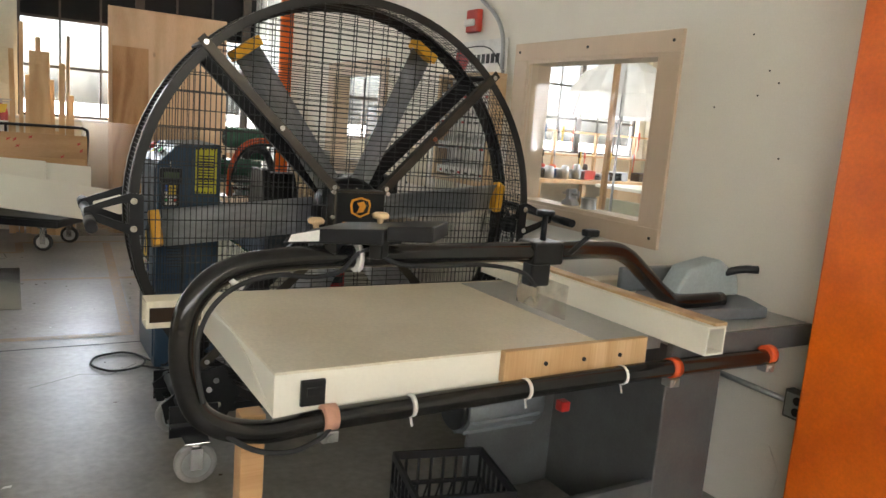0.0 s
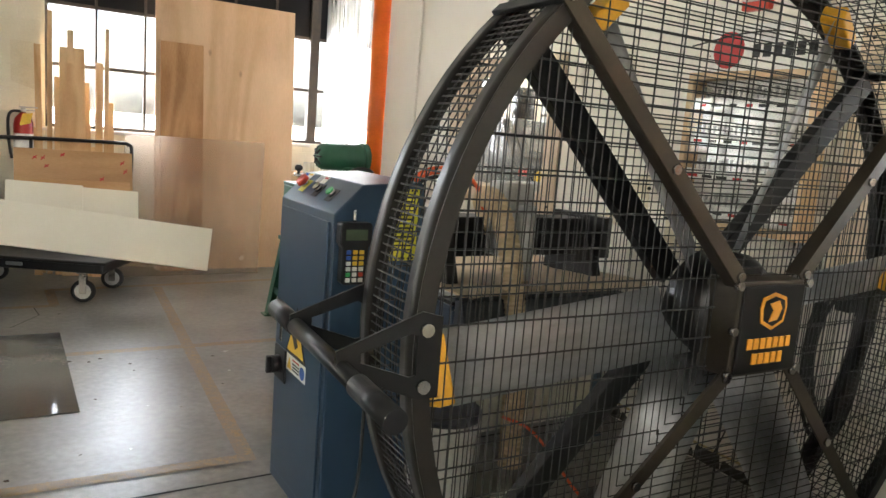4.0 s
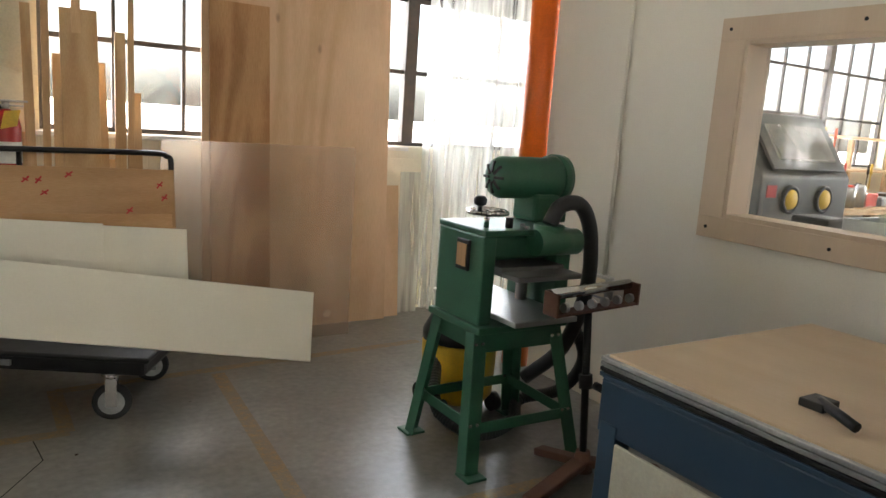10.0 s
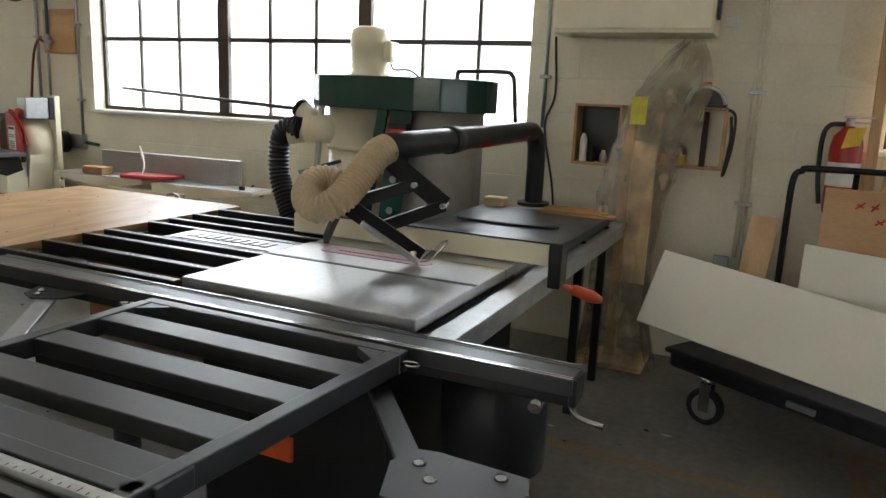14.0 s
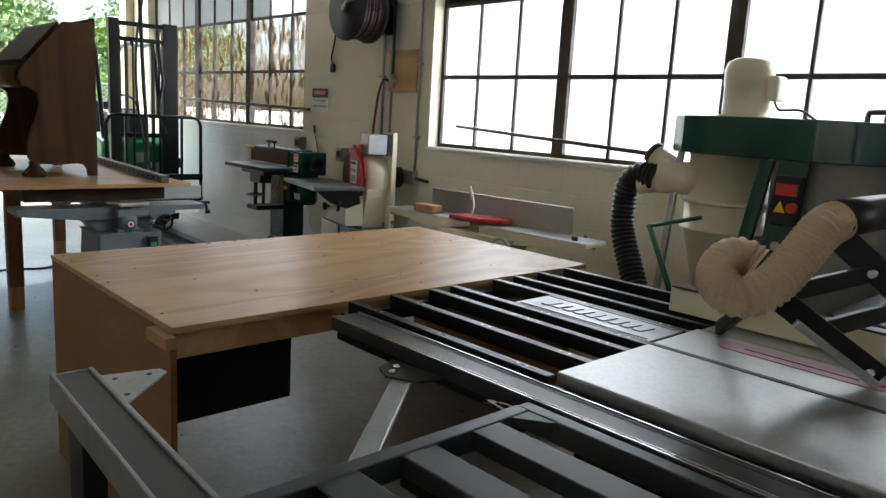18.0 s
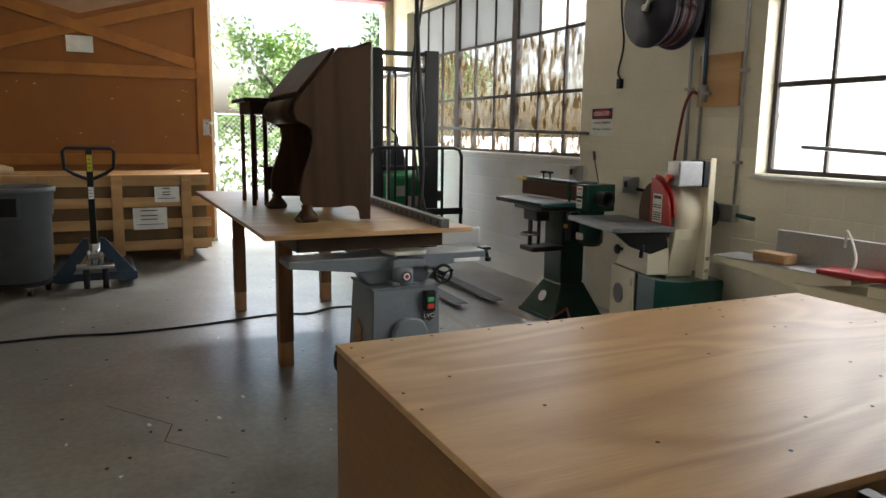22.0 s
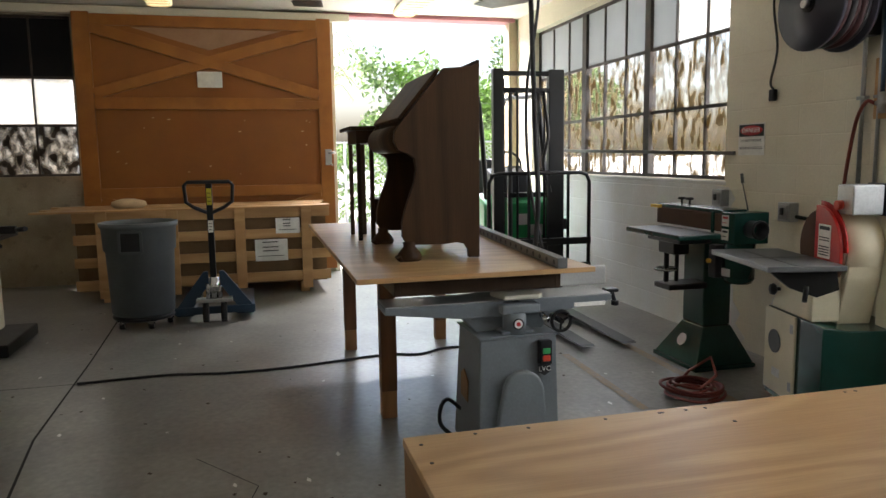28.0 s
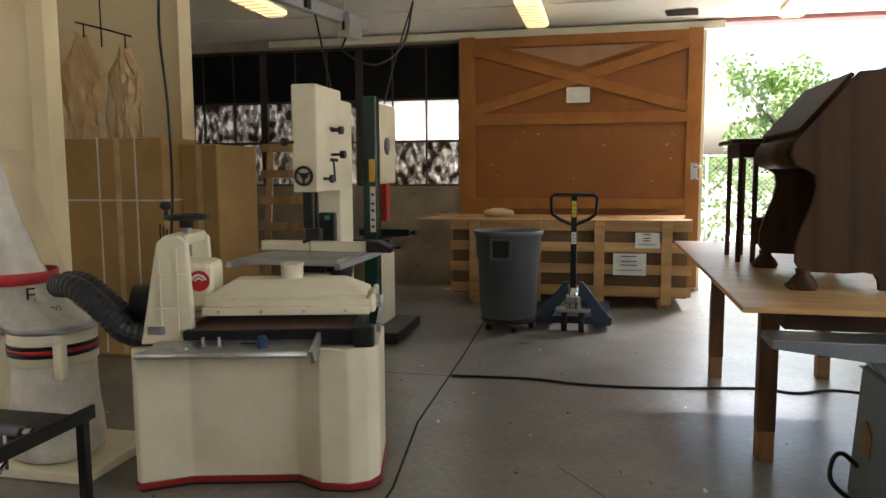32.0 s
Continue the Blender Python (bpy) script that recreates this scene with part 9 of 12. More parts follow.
for s in (-1, 1):
    bm = B()
    cyl(bm, (X + 0.02, Y + s * 0.055, 0.09), (X + 0.02, Y + s * 0.105, 0.09), 0.09, 24)
    part("steer_wheel", bm, rubber, pj)
    bm = B()
    prism(bm, [(Y + s * 0.05, 0.46), (Y + s * 0.09, 0.46), (Y + s * 0.36, 0.10), (Y + s * 0.36, 0.06), (Y + s * 0.24, 0.06), (Y + s * 0.05, 0.34)], "x", X - 0.09, X - 0.06, 0.003)
    part("brace", bm, blue_paint, pj)
    bm = B()
    box(bm, X - 1.15, Y + s * 0.27 - 0.08, 0.045, X - 0.06, Y + s * 0.27 + 0.08, 0.10, 0.01)
    part("fork", bm, blue_paint, pj)
bm = B()
box(bm, X - 0.085, Y - 0.36, 0.06, X - 0.05, Y + 0.36, 0.13, 0.006)
part("cross_plate", bm, blue_paint, pj)

# bench
bench = thing("work_bench", "long plywood-topped bench on brown wooden legs", "work bench", at=(-9.9, -2.54, 0))
bm = B()
box(bm, -11.4, -3.13, 0.915, -8.45, -1.95, 0.94, 0.003)
part("tabletop", bm, ply_top, bench)
for x, y in ((-9.23, -2.86), (-10.78, -2.88), (-10.9, -2.13), (-9.1, -2.1)):
    bm = B()
    box(bm, x - 0.045, y - 0.045, 0.16, x + 0.045, y + 0.045, 0.915, 0.004)
    leg = part("leg", bm, leg_wood, bench)
    bm = B()
    box(bm, x - 0.043, y - 0.043, 0.0, x + 0.043, y + 0.043, 0.16, 0.004)
    part("leg_end", bm, leg_end_wood, leg, "bare paler leg end")
for bx in ((-11.3, -2.93, 0.82, -8.6, -2.90, 0.915), (-11.3, -2.10, 0.82, -8.6, -2.07, 0.915), (-8.63, -2.90, 0.82, -8.6, -2.10, 0.915)):
    bm = B()
    box(bm, *bx, 0.002)
    part("apron", bm, dark_wood, bench)
st = thing("steel_bar", "long perforated square steel bar lying along the bench", "steel bar", at=(-9.2, -2.08, 0.94))
bm = B()
bar(bm, (-10.2, -2.01, 0.967), (-8.44, -2.13, 0.967), 0.05, 0.05, (0, 0, 1), 0.002)
part("tube", bm, grey_steel, st)
for k in range(16):
    f = (k + 0.5) / 16
    x, y = -10.2 + 1.76 * f, -2.01 - 0.12 * f
    bm = B()
    cyl(bm, (x, y - 0.0245, 0.967), (x, y - 0.027, 0.967), 0.013, 10)
    part("hole", bm, black_plastic, st)

# slant-front bureau
bur = thing("slant_front_bureau", "dark brown slant-front bureau with paw feet standing on the bench", "bureau", at=(-9.37, -2.6, 0.94))
PROF = [(-2.385, 1.983), (-2.43, 1.955), (-2.58, 1.945), (-2.80, 1.68), (-2.845, 1.62), (-2.85, 1.57), (-2.83, 1.525), (-2.78, 1.505), (-2.745, 1.48), (-2.735, 1.42), (-2.75, 1.345),
        (-2.79, 1.24), (-2.815, 1.15), (-2.815, 1.07), (-2.79, 1.03), (-2.72, 1.025), (-2.60, 1.022), (-2.52, 1.03), (-2.475, 1.02), (-2.455, 0.99), (-2.45, 0.945), (-2.39, 0.945)]
for x0, x1 in ((-8.985, -8.95), (-9.80, -9.765)):
    bm = B()
    prism(bm, PROF, "x", x0, x1, 0.003)
    side = part("side_panel", bm, bureau_oak, bur)
    bm = B()
    lathe(bm, [(0.0, 0.0), (0.062, 0.0), (0.07, 0.02), (0.058, 0.045), (0.032, 0.075), (0.036, 0.10), (0.0, 0.105)], 18, pose((x0 + x1) / 2, -2.775, 0.941), 0.75, 1.0, close=False)
    for k in range(4):
        cyl(bm, ((x0 + x1) / 2 - 0.03 + 0.02 * k, -2.82, 0.943), ((x0 + x1) / 2 - 0.03 + 0.02 * k, -2.84, 0.965), 0.013, 8)
    part("paw_foot", bm, bureau_oak, side, "carved lion paw foot")
bm = B()
prism(bm, [(-2.40, 1.94), (-2.575, 1.93), (-2.785, 1.68), (-2.785, 1.53), (-2.40, 1.53)], "x", -9.764, -8.986)
part("carcase", bm, bureau_oak, bur)
bm = B()
bar(bm, (-9.375, -2.600, 1.940), (-9.375, -2.815, 1.683), 0.80, 0.02, (0, -0.7, 0.6), 0.004)
part("slant_lid", bm, bureau_oak, bur, "slanted lid, its varnish worn to a dull sheen")
bm = B()
cyl(bm, (-9.764, -2.785, 1.585), (-8.986, -2.785, 1.585), 0.075, 24)
part("bulge_drawer", bm, bureau_oak, bur)
bm = B()
box(bm, -9.764, -2.42, 1.03, -8.986, -2.40, 1.53)
part("back_panel", bm, bureau_oak, bur)
bm = B()
box(bm, -9.80, -2.40, 1.945, -8.95, -2.383, 1.99, 0.004)
part("gallery", bm, bureau_oak, bur)
stool = thing("side_stand", "small dark wooden stand with thin legs on the bench", "stand", at=(-10.2, -2.85, 0.94))
bm = B()
box(bm, -10.5, -2.95, 1.665, -9.95, -2.70, 1.69, 0.005)
part("top", bm, bureau_oak, stool)
bm = B()
box(bm, -10.45, -2.90, 1.58, -10.0, -2.74, 1.665, 0.003)
part("drawer_box", bm, bureau_oak, stool)
for x, y in ((-10.02, -2.885), (-10.42, -2.885), (-10.02, -2.80), (-10.42, -2.80)):
    bm = B()
    box(bm, x - 0.014, y - 0.014, 0.94, x + 0.014, y + 0.014, 1.58, 0.003)
    part("leg", bm, bureau_oak, stool)
bm = B()
box(bm, -10.2, -2.80, 1.20, -10.0, -2.64, 1.215, 0.002)
prism(bm, [(-2.80, 1.20), (-2.66, 1.20), (-2.70, 1.15), (-2.74, 1.13), (-2.73, 1.09), (-2.77, 1.05), (-2.80, 1.06)], "x", -10.06, -10.04)
part("bracket_shelf", bm, bureau_oak, stool)
for k, (dx, dy, s) in enumerate(((0, 0, 0.05), (0.05, 0.03, -0.04))):
    bm = B()
    sweep(bm, [(-9.12 + dx, -2.06 + dy, 3.30), (-9.1 + dx, -2.04 + dy, 2.4), (-9.08 + s, -2.05, 1.9), (-9.02 + s * 1.5, -2.07, 1.55), (-8.98 + s, -2.06, 1.25), (-9.0 + dx, -2.05 + dy, 0.95)], 0.009 if k else 0.014, 8, 6)
    solo("extension_cord", bm, cable_mat, "black power cord hanging from the ceiling to the bench", "cord", group="extension cords")

# near jointer
gj = thing("jointer", "grey jointer with a flared pedestal and a long steel fence", "jointer", at=(-8.68, -2.34, 0), group="jointers")
bm = B()
lo = [bm.verts.new((x, y, 0.0)) for x, y in ((-8.91, -2.555), (-8.455, -2.555), (-8.455, -2.135), (-8.91, -2.135))]
hi = [bm.verts.new((x, y, 0.605)) for x, y in ((-8.86, -2.535), (-8.49, -2.535), (-8.49, -2.14), (-8.86, -2.14))]
bm.faces.new(lo[::-1])
bm.faces.new(hi)
for k in range(4):
    bm.faces.new((lo[k], lo[(k + 1) % 4], hi[(k + 1) % 4], hi[k]))
bmesh.ops.bevel(bm, geom=bm.edges[:], offset=0.008, segments=2, affect="EDGES", profile=0.5)
part("pedestal", bm, jointer_grey, gj)
bm = B()
box(bm, -8.865, -2.545, 0.604, -8.482, -2.134, 0.616, 0.004)
part("pedestal_lip", bm, jointer_grey, gj)
bm = B()
prism(bm, [(-2.478, 0.03), (-2.205, 0.03), (-2.212, 0.25), (-2.222, 0.36), (-2.25, 0.415), (-2.30, 0.445), (-2.36, 0.445), (-2.405, 0.42), (-2.43, 0.37), (-2.455, 0.24)], "x", -8.478, -8.437, 0.012)
part("belt_guard", bm, jointer_grey, gj, "rounded grey belt guard")
bm = B()
prism(bm, [(-2.52, 0.617), (-2.17, 0.617), (-2.12, 0.69), (-1.98, 0.74), (-1.98, 0.757), (-2.66, 0.757), (-2.60, 0.70)], "x", -8.76, -8.60, 0.006)
part("casting", bm, jointer_grey, gj)
for y0, y1, z, low in ((-2.985, -2.36, 0.772, -2.60), (-2.31, -1.80, 0.775, -2.12)):
    bm = B()
    far = y0 if y0 < -2.5 else y1
    near = y1 if y0 < -2.5 else y0
    prism(bm, [(far, z), (near, z), (near, z - 0.075), (low, z - 0.075), (far, z - 0.032)], "x", -8.79, -8.565, 0.005)
    bed = part("bed", bm, jointer_grey, gj)
    bm = B()
    box(bm, -8.785, min(far, near) + 0.004, z + 0.0003, -8.57, max(far, near) - 0.004, z + 0.006, 0.002)
    part("bed_surface", bm, cast_iron, bed, "bare planed bed surface")
bm = B()
box(bm, -8.815, -2.735, 0.785, -8.79, -1.72, 0.888, 0.008)
fen = part("fence", bm, cast_iron, gj, "long bare steel fence")
bm = B()
box(bm, -8.90, -2.36, 0.76, -8.817, -2.20, 0.80, 0.006)
cyl(bm, (-8.86, -2.28, 0.80), (-8.86, -2.28, 0.85), 0.012, 10)
part("fence_slide", bm, jointer_grey, fen)
bm = B()
prism(bm, [(-8.52, -2.40), (-8.52, -2.22), (-8.57, -2.18), (-8.70, -2.19), (-8.755, -2.24), (-8.755, -2.36), (-8.66, -2.43)], "z", 0.783, 0.806, 0.008)
part("cutter_guard", bm, panel_cream, gj, "pale cream cutter guard")
bm = B()
box(bm, -8.575, -2.415, 0.715, -8.505, -2.215, 0.765, 0.010)
cyl(bm, (-8.545, -2.34, 0.617), (-8.545, -2.34, 0.72), 0.058, 24)
box(bm, -8.60, -2.42, 0.617, -8.50, -2.25, 0.635, 0.006)
part("guard_post", bm, jointer_grey, gj)
bm = B()
cyl(bm, (-8.489, -2.341, 0.672), (-8.482, -2.341, 0.672), 0.028, 24)
bdg = part("round_badge", bm, black_paint, gj, "round black and white badge")
bm = B()
cyl(bm, (-8.4822, -2.341, 0.672), (-8.4805, -2.341, 0.672), 0.021, 20)
part("badge_ring", bm, label_white, bdg)
bm = B()
cyl(bm, (-8.4806, -2.341, 0.672), (-8.479, -2.341, 0.672), 0.011, 16)
part("badge_centre", bm, ink_red, bdg)
bm = B()
hoop(bm, (-8.475, -2.12, 0.675), 0.05, 0.009, "x", 28, 8)
for a in (0.4, 2.5, 4.6):
    cyl(bm, (-8.475, -2.12, 0.675), (-8.475, -2.12 + 0.05 * math.cos(a), 0.675 + 0.05 * math.sin(a)), 0.006, 6)
cyl(bm, (-8.60, -2.12, 0.675), (-8.465, -2.12, 0.675), 0.013, 10)
cyl(bm, (-8.47, -2.085, 0.70), (-8.43, -2.085, 0.70), 0.008, 8)
part("hand_wheel", bm, black_paint, gj)
bm = B()
cyl(bm, (-8.52, -2.205, 0.705), (-8.475, -2.195, 0.68), 0.015, 12)
cyl(bm, (-8.55, -2.21, 0.72), (-8.52, -2.205, 0.705), 0.009, 10)
part("adjusting_knob", bm, chrome, gj)
bm = B()
box(bm, -8.487, -2.242, 0.468, -8.445, -2.178, 0.588, 0.006)
sw = part("switch_box", bm, black_plastic, gj)
for z0, z1, ma in ((0.524, 0.552, green_plastic), (0.486, 0.516, red_plastic)):
    bm = B()
    box(bm, -8.447, -2.230, z0, -8.438, -2.190, z1, 0.004)
    part("button", bm, ma, sw)
bm = B()
prism(bm, [(-2.24, 0.462), (-2.18, 0.462), (-2.18, 0.425), (-2.21, 0.408), (-2.24, 0.425)], "x", -8.474, -8.468)
tg = part("black_tag", bm, ink_black, gj, "black tag with white letters")
text_part("tag_letters", "LVC", 0.036, label_white, tg, pose(-8.4672, -2.21, 0.441, 90, 0, 90))
bm = B()
box(bm, -8.5645, -2.01, 0.722, -8.559, -1.84, 0.742)
part("name_plate", bm, label_white, gj)
bm = B()
cyl(bm, (-8.68, -1.80, 0.755), (-8.66, -1.745, 0.765), 0.016, 10)
cyl(bm, (-8.66, -1.75, 0.768), (-8.655, -1.735, 0.705), 0.011, 10)
cyl(bm, (-8.655, -1.735, 0.695), (-8.655, -1.735, 0.72), 0.020, 12)
box(bm, -8.70, -1.79, 0.765, -8.64, -1.72, 0.785, 0.006)
part("fence_lock", bm, black_paint, gj)
bm = B()
prism(bm, [(-8.78, 0.25), (-8.66, 0.24), (-8.65, 0.35), (-8.72, 0.40), (-8.77, 0.37)], "y", -2.5535, -2.548)
part("worn_sticker", bm, leg_end_wood, gj, "scuffed orange sticker")
bm = B()
sweep(bm, [(-8.80, -2.55, 0.16), (-8.79, -2.62, 0.22), (-8.77, -2.665, 0.19), (-8.76, -2.67, 0.10), (-8.74, -2.60, 0.03), (-8.72, -2.565, 0.015)], 0.011, 8, 6)
solo("power_cord", bm, cable_mat, "black power cord looping out of the jointer base", "cord")
bm = B()
sweep(bm, [(-8.62, -2.13, 0.012), (-8.58, -2.0, 0.012), (-8.44, -1.93, 0.012), (-8.36, -1.98, 0.012), (-8.40, -2.07, 0.014), (-8.54, -2.06, 0.03), (-8.64, -1.99, 0.012), (-8.60, -1.90, 0.012), (-8.48, -1.86, 0.012)], 0.009, 8, 6)
solo("power_cord", bm, cable_mat, "black power cord curled on the floor beside the jointer", "cord")

# edge sander
es = thing("edge_sander", "dark green belt edge sander on a flared base", "sander", at=(-9.68, -0.5, 0), group="sanders")
bm = B()
lo = [bm.verts.new((x, y, 0.03)) for x, y in ((-9.97, -0.70), (-9.45, -0.70), (-9.45, -0.24), (-9.97, -0.24))]
hi = [bm.verts.new((x, y, 0.28)) for x, y in ((-9.84, -0.56), (-9.58, -0.56), (-9.58, -0.34), (-9.84, -0.34))]
bm.faces.new(lo[::-1])
bm.faces.new(hi)
for k in range(4):
    bm.faces.new((lo[k], lo[(k + 1) % 4], hi[(k + 1) % 4], hi[k]))
bmesh.ops.bevel(bm, geom=bm.edges[:], offset=0.008, segments=2, affect="EDGES", profile=0.5)
box(bm, -9.98, -0.71, 0, -9.44, -0.23, 0.03, 0.006)
part("flared_base", bm, dgreen, es)
bm = B()
cyl(bm, (-9.70, -0.648, 0.17), (-9.70, -0.654, 0.173), 0.045, 20)
part("oval_badge", bm, alu, es)
bm = B()
box(bm, -9.84, -0.56, 0.28, -9.59, -0.34, 0.90, 0.01)
part("column", bm, dgreen, es)
bm = B()
box(bm, -9.95, -0.97, 0.935, -9.27, -0.66, 0.965, 0.006)
tbl = part("table", bm, dgreen, es)
bm = B()
box(bm, -9.945, -0.965, 0.9652, -9.275, -0.665, 0.969, 0.002)
part("table_surface", bm, grey_steel, tbl, "dull bare steel table surface")
bm = B()
box(bm, -9.86, -0.85, 0.885, -9.45, -0.60, 0.935, 0.01)
box(bm, -9.76, -0.82, 0.80, -9.56, -0.70, 0.90, 0.01)
part("table_bracket", bm, black_paint, es)
bm = B()
cyl(bm, (-9.68, -0.80, 0.60), (-9.68, -0.80, 0.82), 0.018, 12)
cyl(bm, (-9.68, -0.72, 0.58), (-9.68, -0.72, 0.82), 0.014, 12)
box(bm, -9.74, -0.86, 0.56, -9.54, -0.56, 0.60, 0.01)
part("table_post", bm, black_paint, es)
bm = B()
hoop(bm, (-9.68, -0.80, 0.69), 0.075, 0.010, "z", 24, 8)
cyl(bm, (-9.755, -0.80, 0.69), (-9.605, -0.80, 0.69), 0.008, 8)
cyl(bm, (-9.68, -0.875, 0.69), (-9.68, -0.725, 0.69), 0.008, 8)
part("hand_wheel", bm, chrome, es)
bm = B()
box(bm, -10.14, -0.60, 0.970, -9.34, -0.46, 1.090, 0.01)
cyl(bm, (-10.13, -0.53, 0.970), (-10.13, -0.53, 1.090), 0.07, 20)
part("sanding_belt", bm, sandpaper, es)
bm = B()
box(bm, -10.15, -0.60, 1.091, -9.34, -0.42, 1.115, 0.006)
box(bm, -9.455, -0.615, 0.90, -9.43, -0.601, 1.10, 0.003)
part("belt_cover", bm, dgreen, es)
bm = B()
box(bm, -10.20, -0.63, 1.085, -10.08, -0.601, 1.108, 0.004)
part("guard_tip", bm, label_amber, es, "yellow guard tip")
bm = B()
box(bm, -9.335, -0.62, 0.90, -9.20, -0.36, 1.105, 0.008)
dust = part("dust_housing", bm, dgreen, es)
bm = B()
lathe(bm, [(0.055, 0.0), (0.055, 0.09), (0.063, 0.09), (0.063, 0.1), (0.048, 0.1), (0.048, 0.0)], 24, pose(-9.20, -0.50, 1.0, 0, 90, 0) @ pose(0, 0, 0), close=False)
part("dust_port", bm, black_plastic, dust)
for k, z in enumerate((0.925, 1.015)):
    bm = B()
    box(bm, -9.325, -0.6225, z, -9.255, -0.6195, z + 0.072)
    st2 = part("warning_label", bm, label_white, dust)
    bars(st2, ink_red if k else ink_black, [(-9.315, -9.262, z + 0.048, z + 0.062), (-9.315, -9.275, z + 0.02, z + 0.025)], ("y", -0.6225), 0.001)
for x in (-9.98, -9.88):
    bm = B()
    cyl(bm, (x, -0.5, 1.115), (x, -0.5, 1.15), 0.008, 8)
    lathe(bm, [(0.0, 1.15), (0.026, 1.15), (0.030, 1.157), (0.026, 1.168), (0.0, 1.17)], 12, pose(x, -0.5, 0), close=False)
    part("knob", bm, black_plastic, es)
bm = B()
cyl(bm, (-9.33, -0.48, 0.66), (-9.33, -0.48, 0.895), 0.10, 24)
lathe(bm, [(0.0, 0.63), (0.08, 0.63), (0.10, 0.66), (0.10, 0.67), (0.0, 0.67)], 24, pose(-9.33, -0.48, 0), close=False)
mo = part("motor", bm, dgreen, es)
bm = B()
box(bm, -9.365, -0.585, 0.68, -9.285, -0.577, 0.73)
part("name_plate", bm, label_white, mo)
bm = B()
box(bm, -9.46, -0.62, 0.66, -9.38, -0.55, 0.88, 0.006)
swb = part("switch_box", bm, black_plastic, es)
bm = B()
cyl(bm, (-9.44, -0.62, 0.77), (-9.44, -0.64, 0.77), 0.016, 10)
part("stop_button", bm, label_amber, swb)

# disc sander
ds = thing("disc_sander", "ivory and dark green disc sander with a red guard", "sander", pose(-8.61, -0.49, 0, 0, 0, -13), "sanders")
bm = B()
prism(bm, [(-0.13, 0.02), (0.36, 0.02), (0.36, 0.54), (0.02, 0.54), (-0.13, 0.56)], "x", -0.32, 0.30, 0.006)
part("lower_cabinet", bm, dgreen, ds)
bm = B()
box(bm, -0.31, -0.148, 0.06, 0.04, -0.131, 0.56, 0.006)
dr = part("cabinet_door", bm, cream_machine, ds, "ivory access door")
bm = B()
cyl(bm, (-0.18, -0.148, 0.37), (-0.18, -0.154, 0.37), 0.07, 28)
part("round_badge", bm, grey_steel, dr)
for x0, z0, ma in ((-0.005, 0.46, steel), (-0.005, 0.12, steel), (-0.20, 0.16, label_white)):
    bm = B()
    box(bm, x0, -0.1515, z0, x0 + (0.03 if ma is steel else 0.09), -0.1475, z0 + 0.05)
    part("hinge" if ma is steel else "sticker", bm, ma, dr)
bm = B()
lathe(bm, [(0.0, 0.0), (0.215, 0.0), (0.225, 0.01), (0.225, 0.19), (0.0, 0.20)], 40, pose(0, 0.228, 0.95, 90, 0, 0), close=False)
part("drum_housing", bm, cream_machine, ds)
bm = B()
prism(bm, [(-0.22, 0.54), (0.13, 0.54), (0.20, 0.80), (0.22, 0.95), (-0.22, 0.95)], "y", 0.04, 0.225, 0.006)
part("skirt", bm, cream_machine, ds)
bm = B()
cyl(bm, (0, -0.005, 0.95), (0, 0.025, 0.95), 0.215, 48)
part("sanding_disc", bm, sandpaper, ds)
bm = B()
arc = [(0.242 * math.cos(1.62 * k / 14), 0.95 + 0.242 * math.sin(1.62 * k / 14)) for k in range(15)]
prism(bm, [(0.242, 0.885), *arc, (-0.012, 0.885)], "y", -0.030, -0.012, 0.003)
rg = part("disc_guard", bm, red_paint, ds, "red sheet guard over half of the disc")
bm = B()
for k in range(12):
    a, b = 1.62 * k / 12, 1.62 * (k + 1) / 12
    bar(bm, (0.240 * math.cos(a), 0.0, 0.95 + 0.240 * math.sin(a)), (0.240 * math.cos(b), 0.0, 0.95 + 0.240 * math.sin(b)), 0.006, 0.05, (math.cos(a), 0, math.sin(a)))
part("guard_rim", bm, red_paint, rg)
bm = B()
box(bm, 0.03, -0.033, 0.905, 0.15, -0.0305, 1.09)
wl = part("warning_label", bm, label_white, rg, "white printed warning label")
bars(wl, ink_black, [(0.04, 0.14, z, z + 0.006) for z in (0.92, 0.935, 0.95, 0.965, 1.0, 1.015)] + [(0.04, 0.14, 1.06, 1.08)], ("y", -0.033), 0.001)
bm = B()
box(bm, -0.40, -0.46, 0.868, 0.34, -0.04, 0.898, 0.005)
tb = part("table", bm, grey_steel, ds)
for q in ((-0.36, -0.30, 0.8975, 0.30, -0.28, 0.8990), (-0.02, -0.45, 0.8975, -0.005, -0.05, 0.8990)):
    bm = B()
    box(bm, *q)
    part("slot", bm, black_paint, tb)
bm = B()
prism(bm, [(-0.42, 0.867), (-0.06, 0.867), (-0.04, 0.76), (-0.16, 0.72), (-0.30, 0.77)], "x", 0.24, 0.28, 0.006)
cyl(bm, (0.28, -0.22, 0.78), (0.32, -0.25, 0.71), 0.013, 8)
part("trunnion", bm, black_paint, ds)
bm = B()
prism(bm, [(-0.30, 0.561), (0.16, 0.561), (0.16, 0.86), (-0.13, 0.86)], "y", -0.12, 0.036, 0.006)
part("front_housing", bm, cream_machine, ds)
bm = B()
prism(bm, [(-0.308, 0.565), (-0.301, 0.565), (-0.133, 0.855), (-0.140, 0.855)], "y", -0.115, 0.03)
part("sloped_plate", bm, alu, ds, "bare aluminium sloping plate")
bm = B()
cyl(bm, (-0.20, -0.12, 0.68), (-0.20, -0.15, 0.68), 0.012, 8)
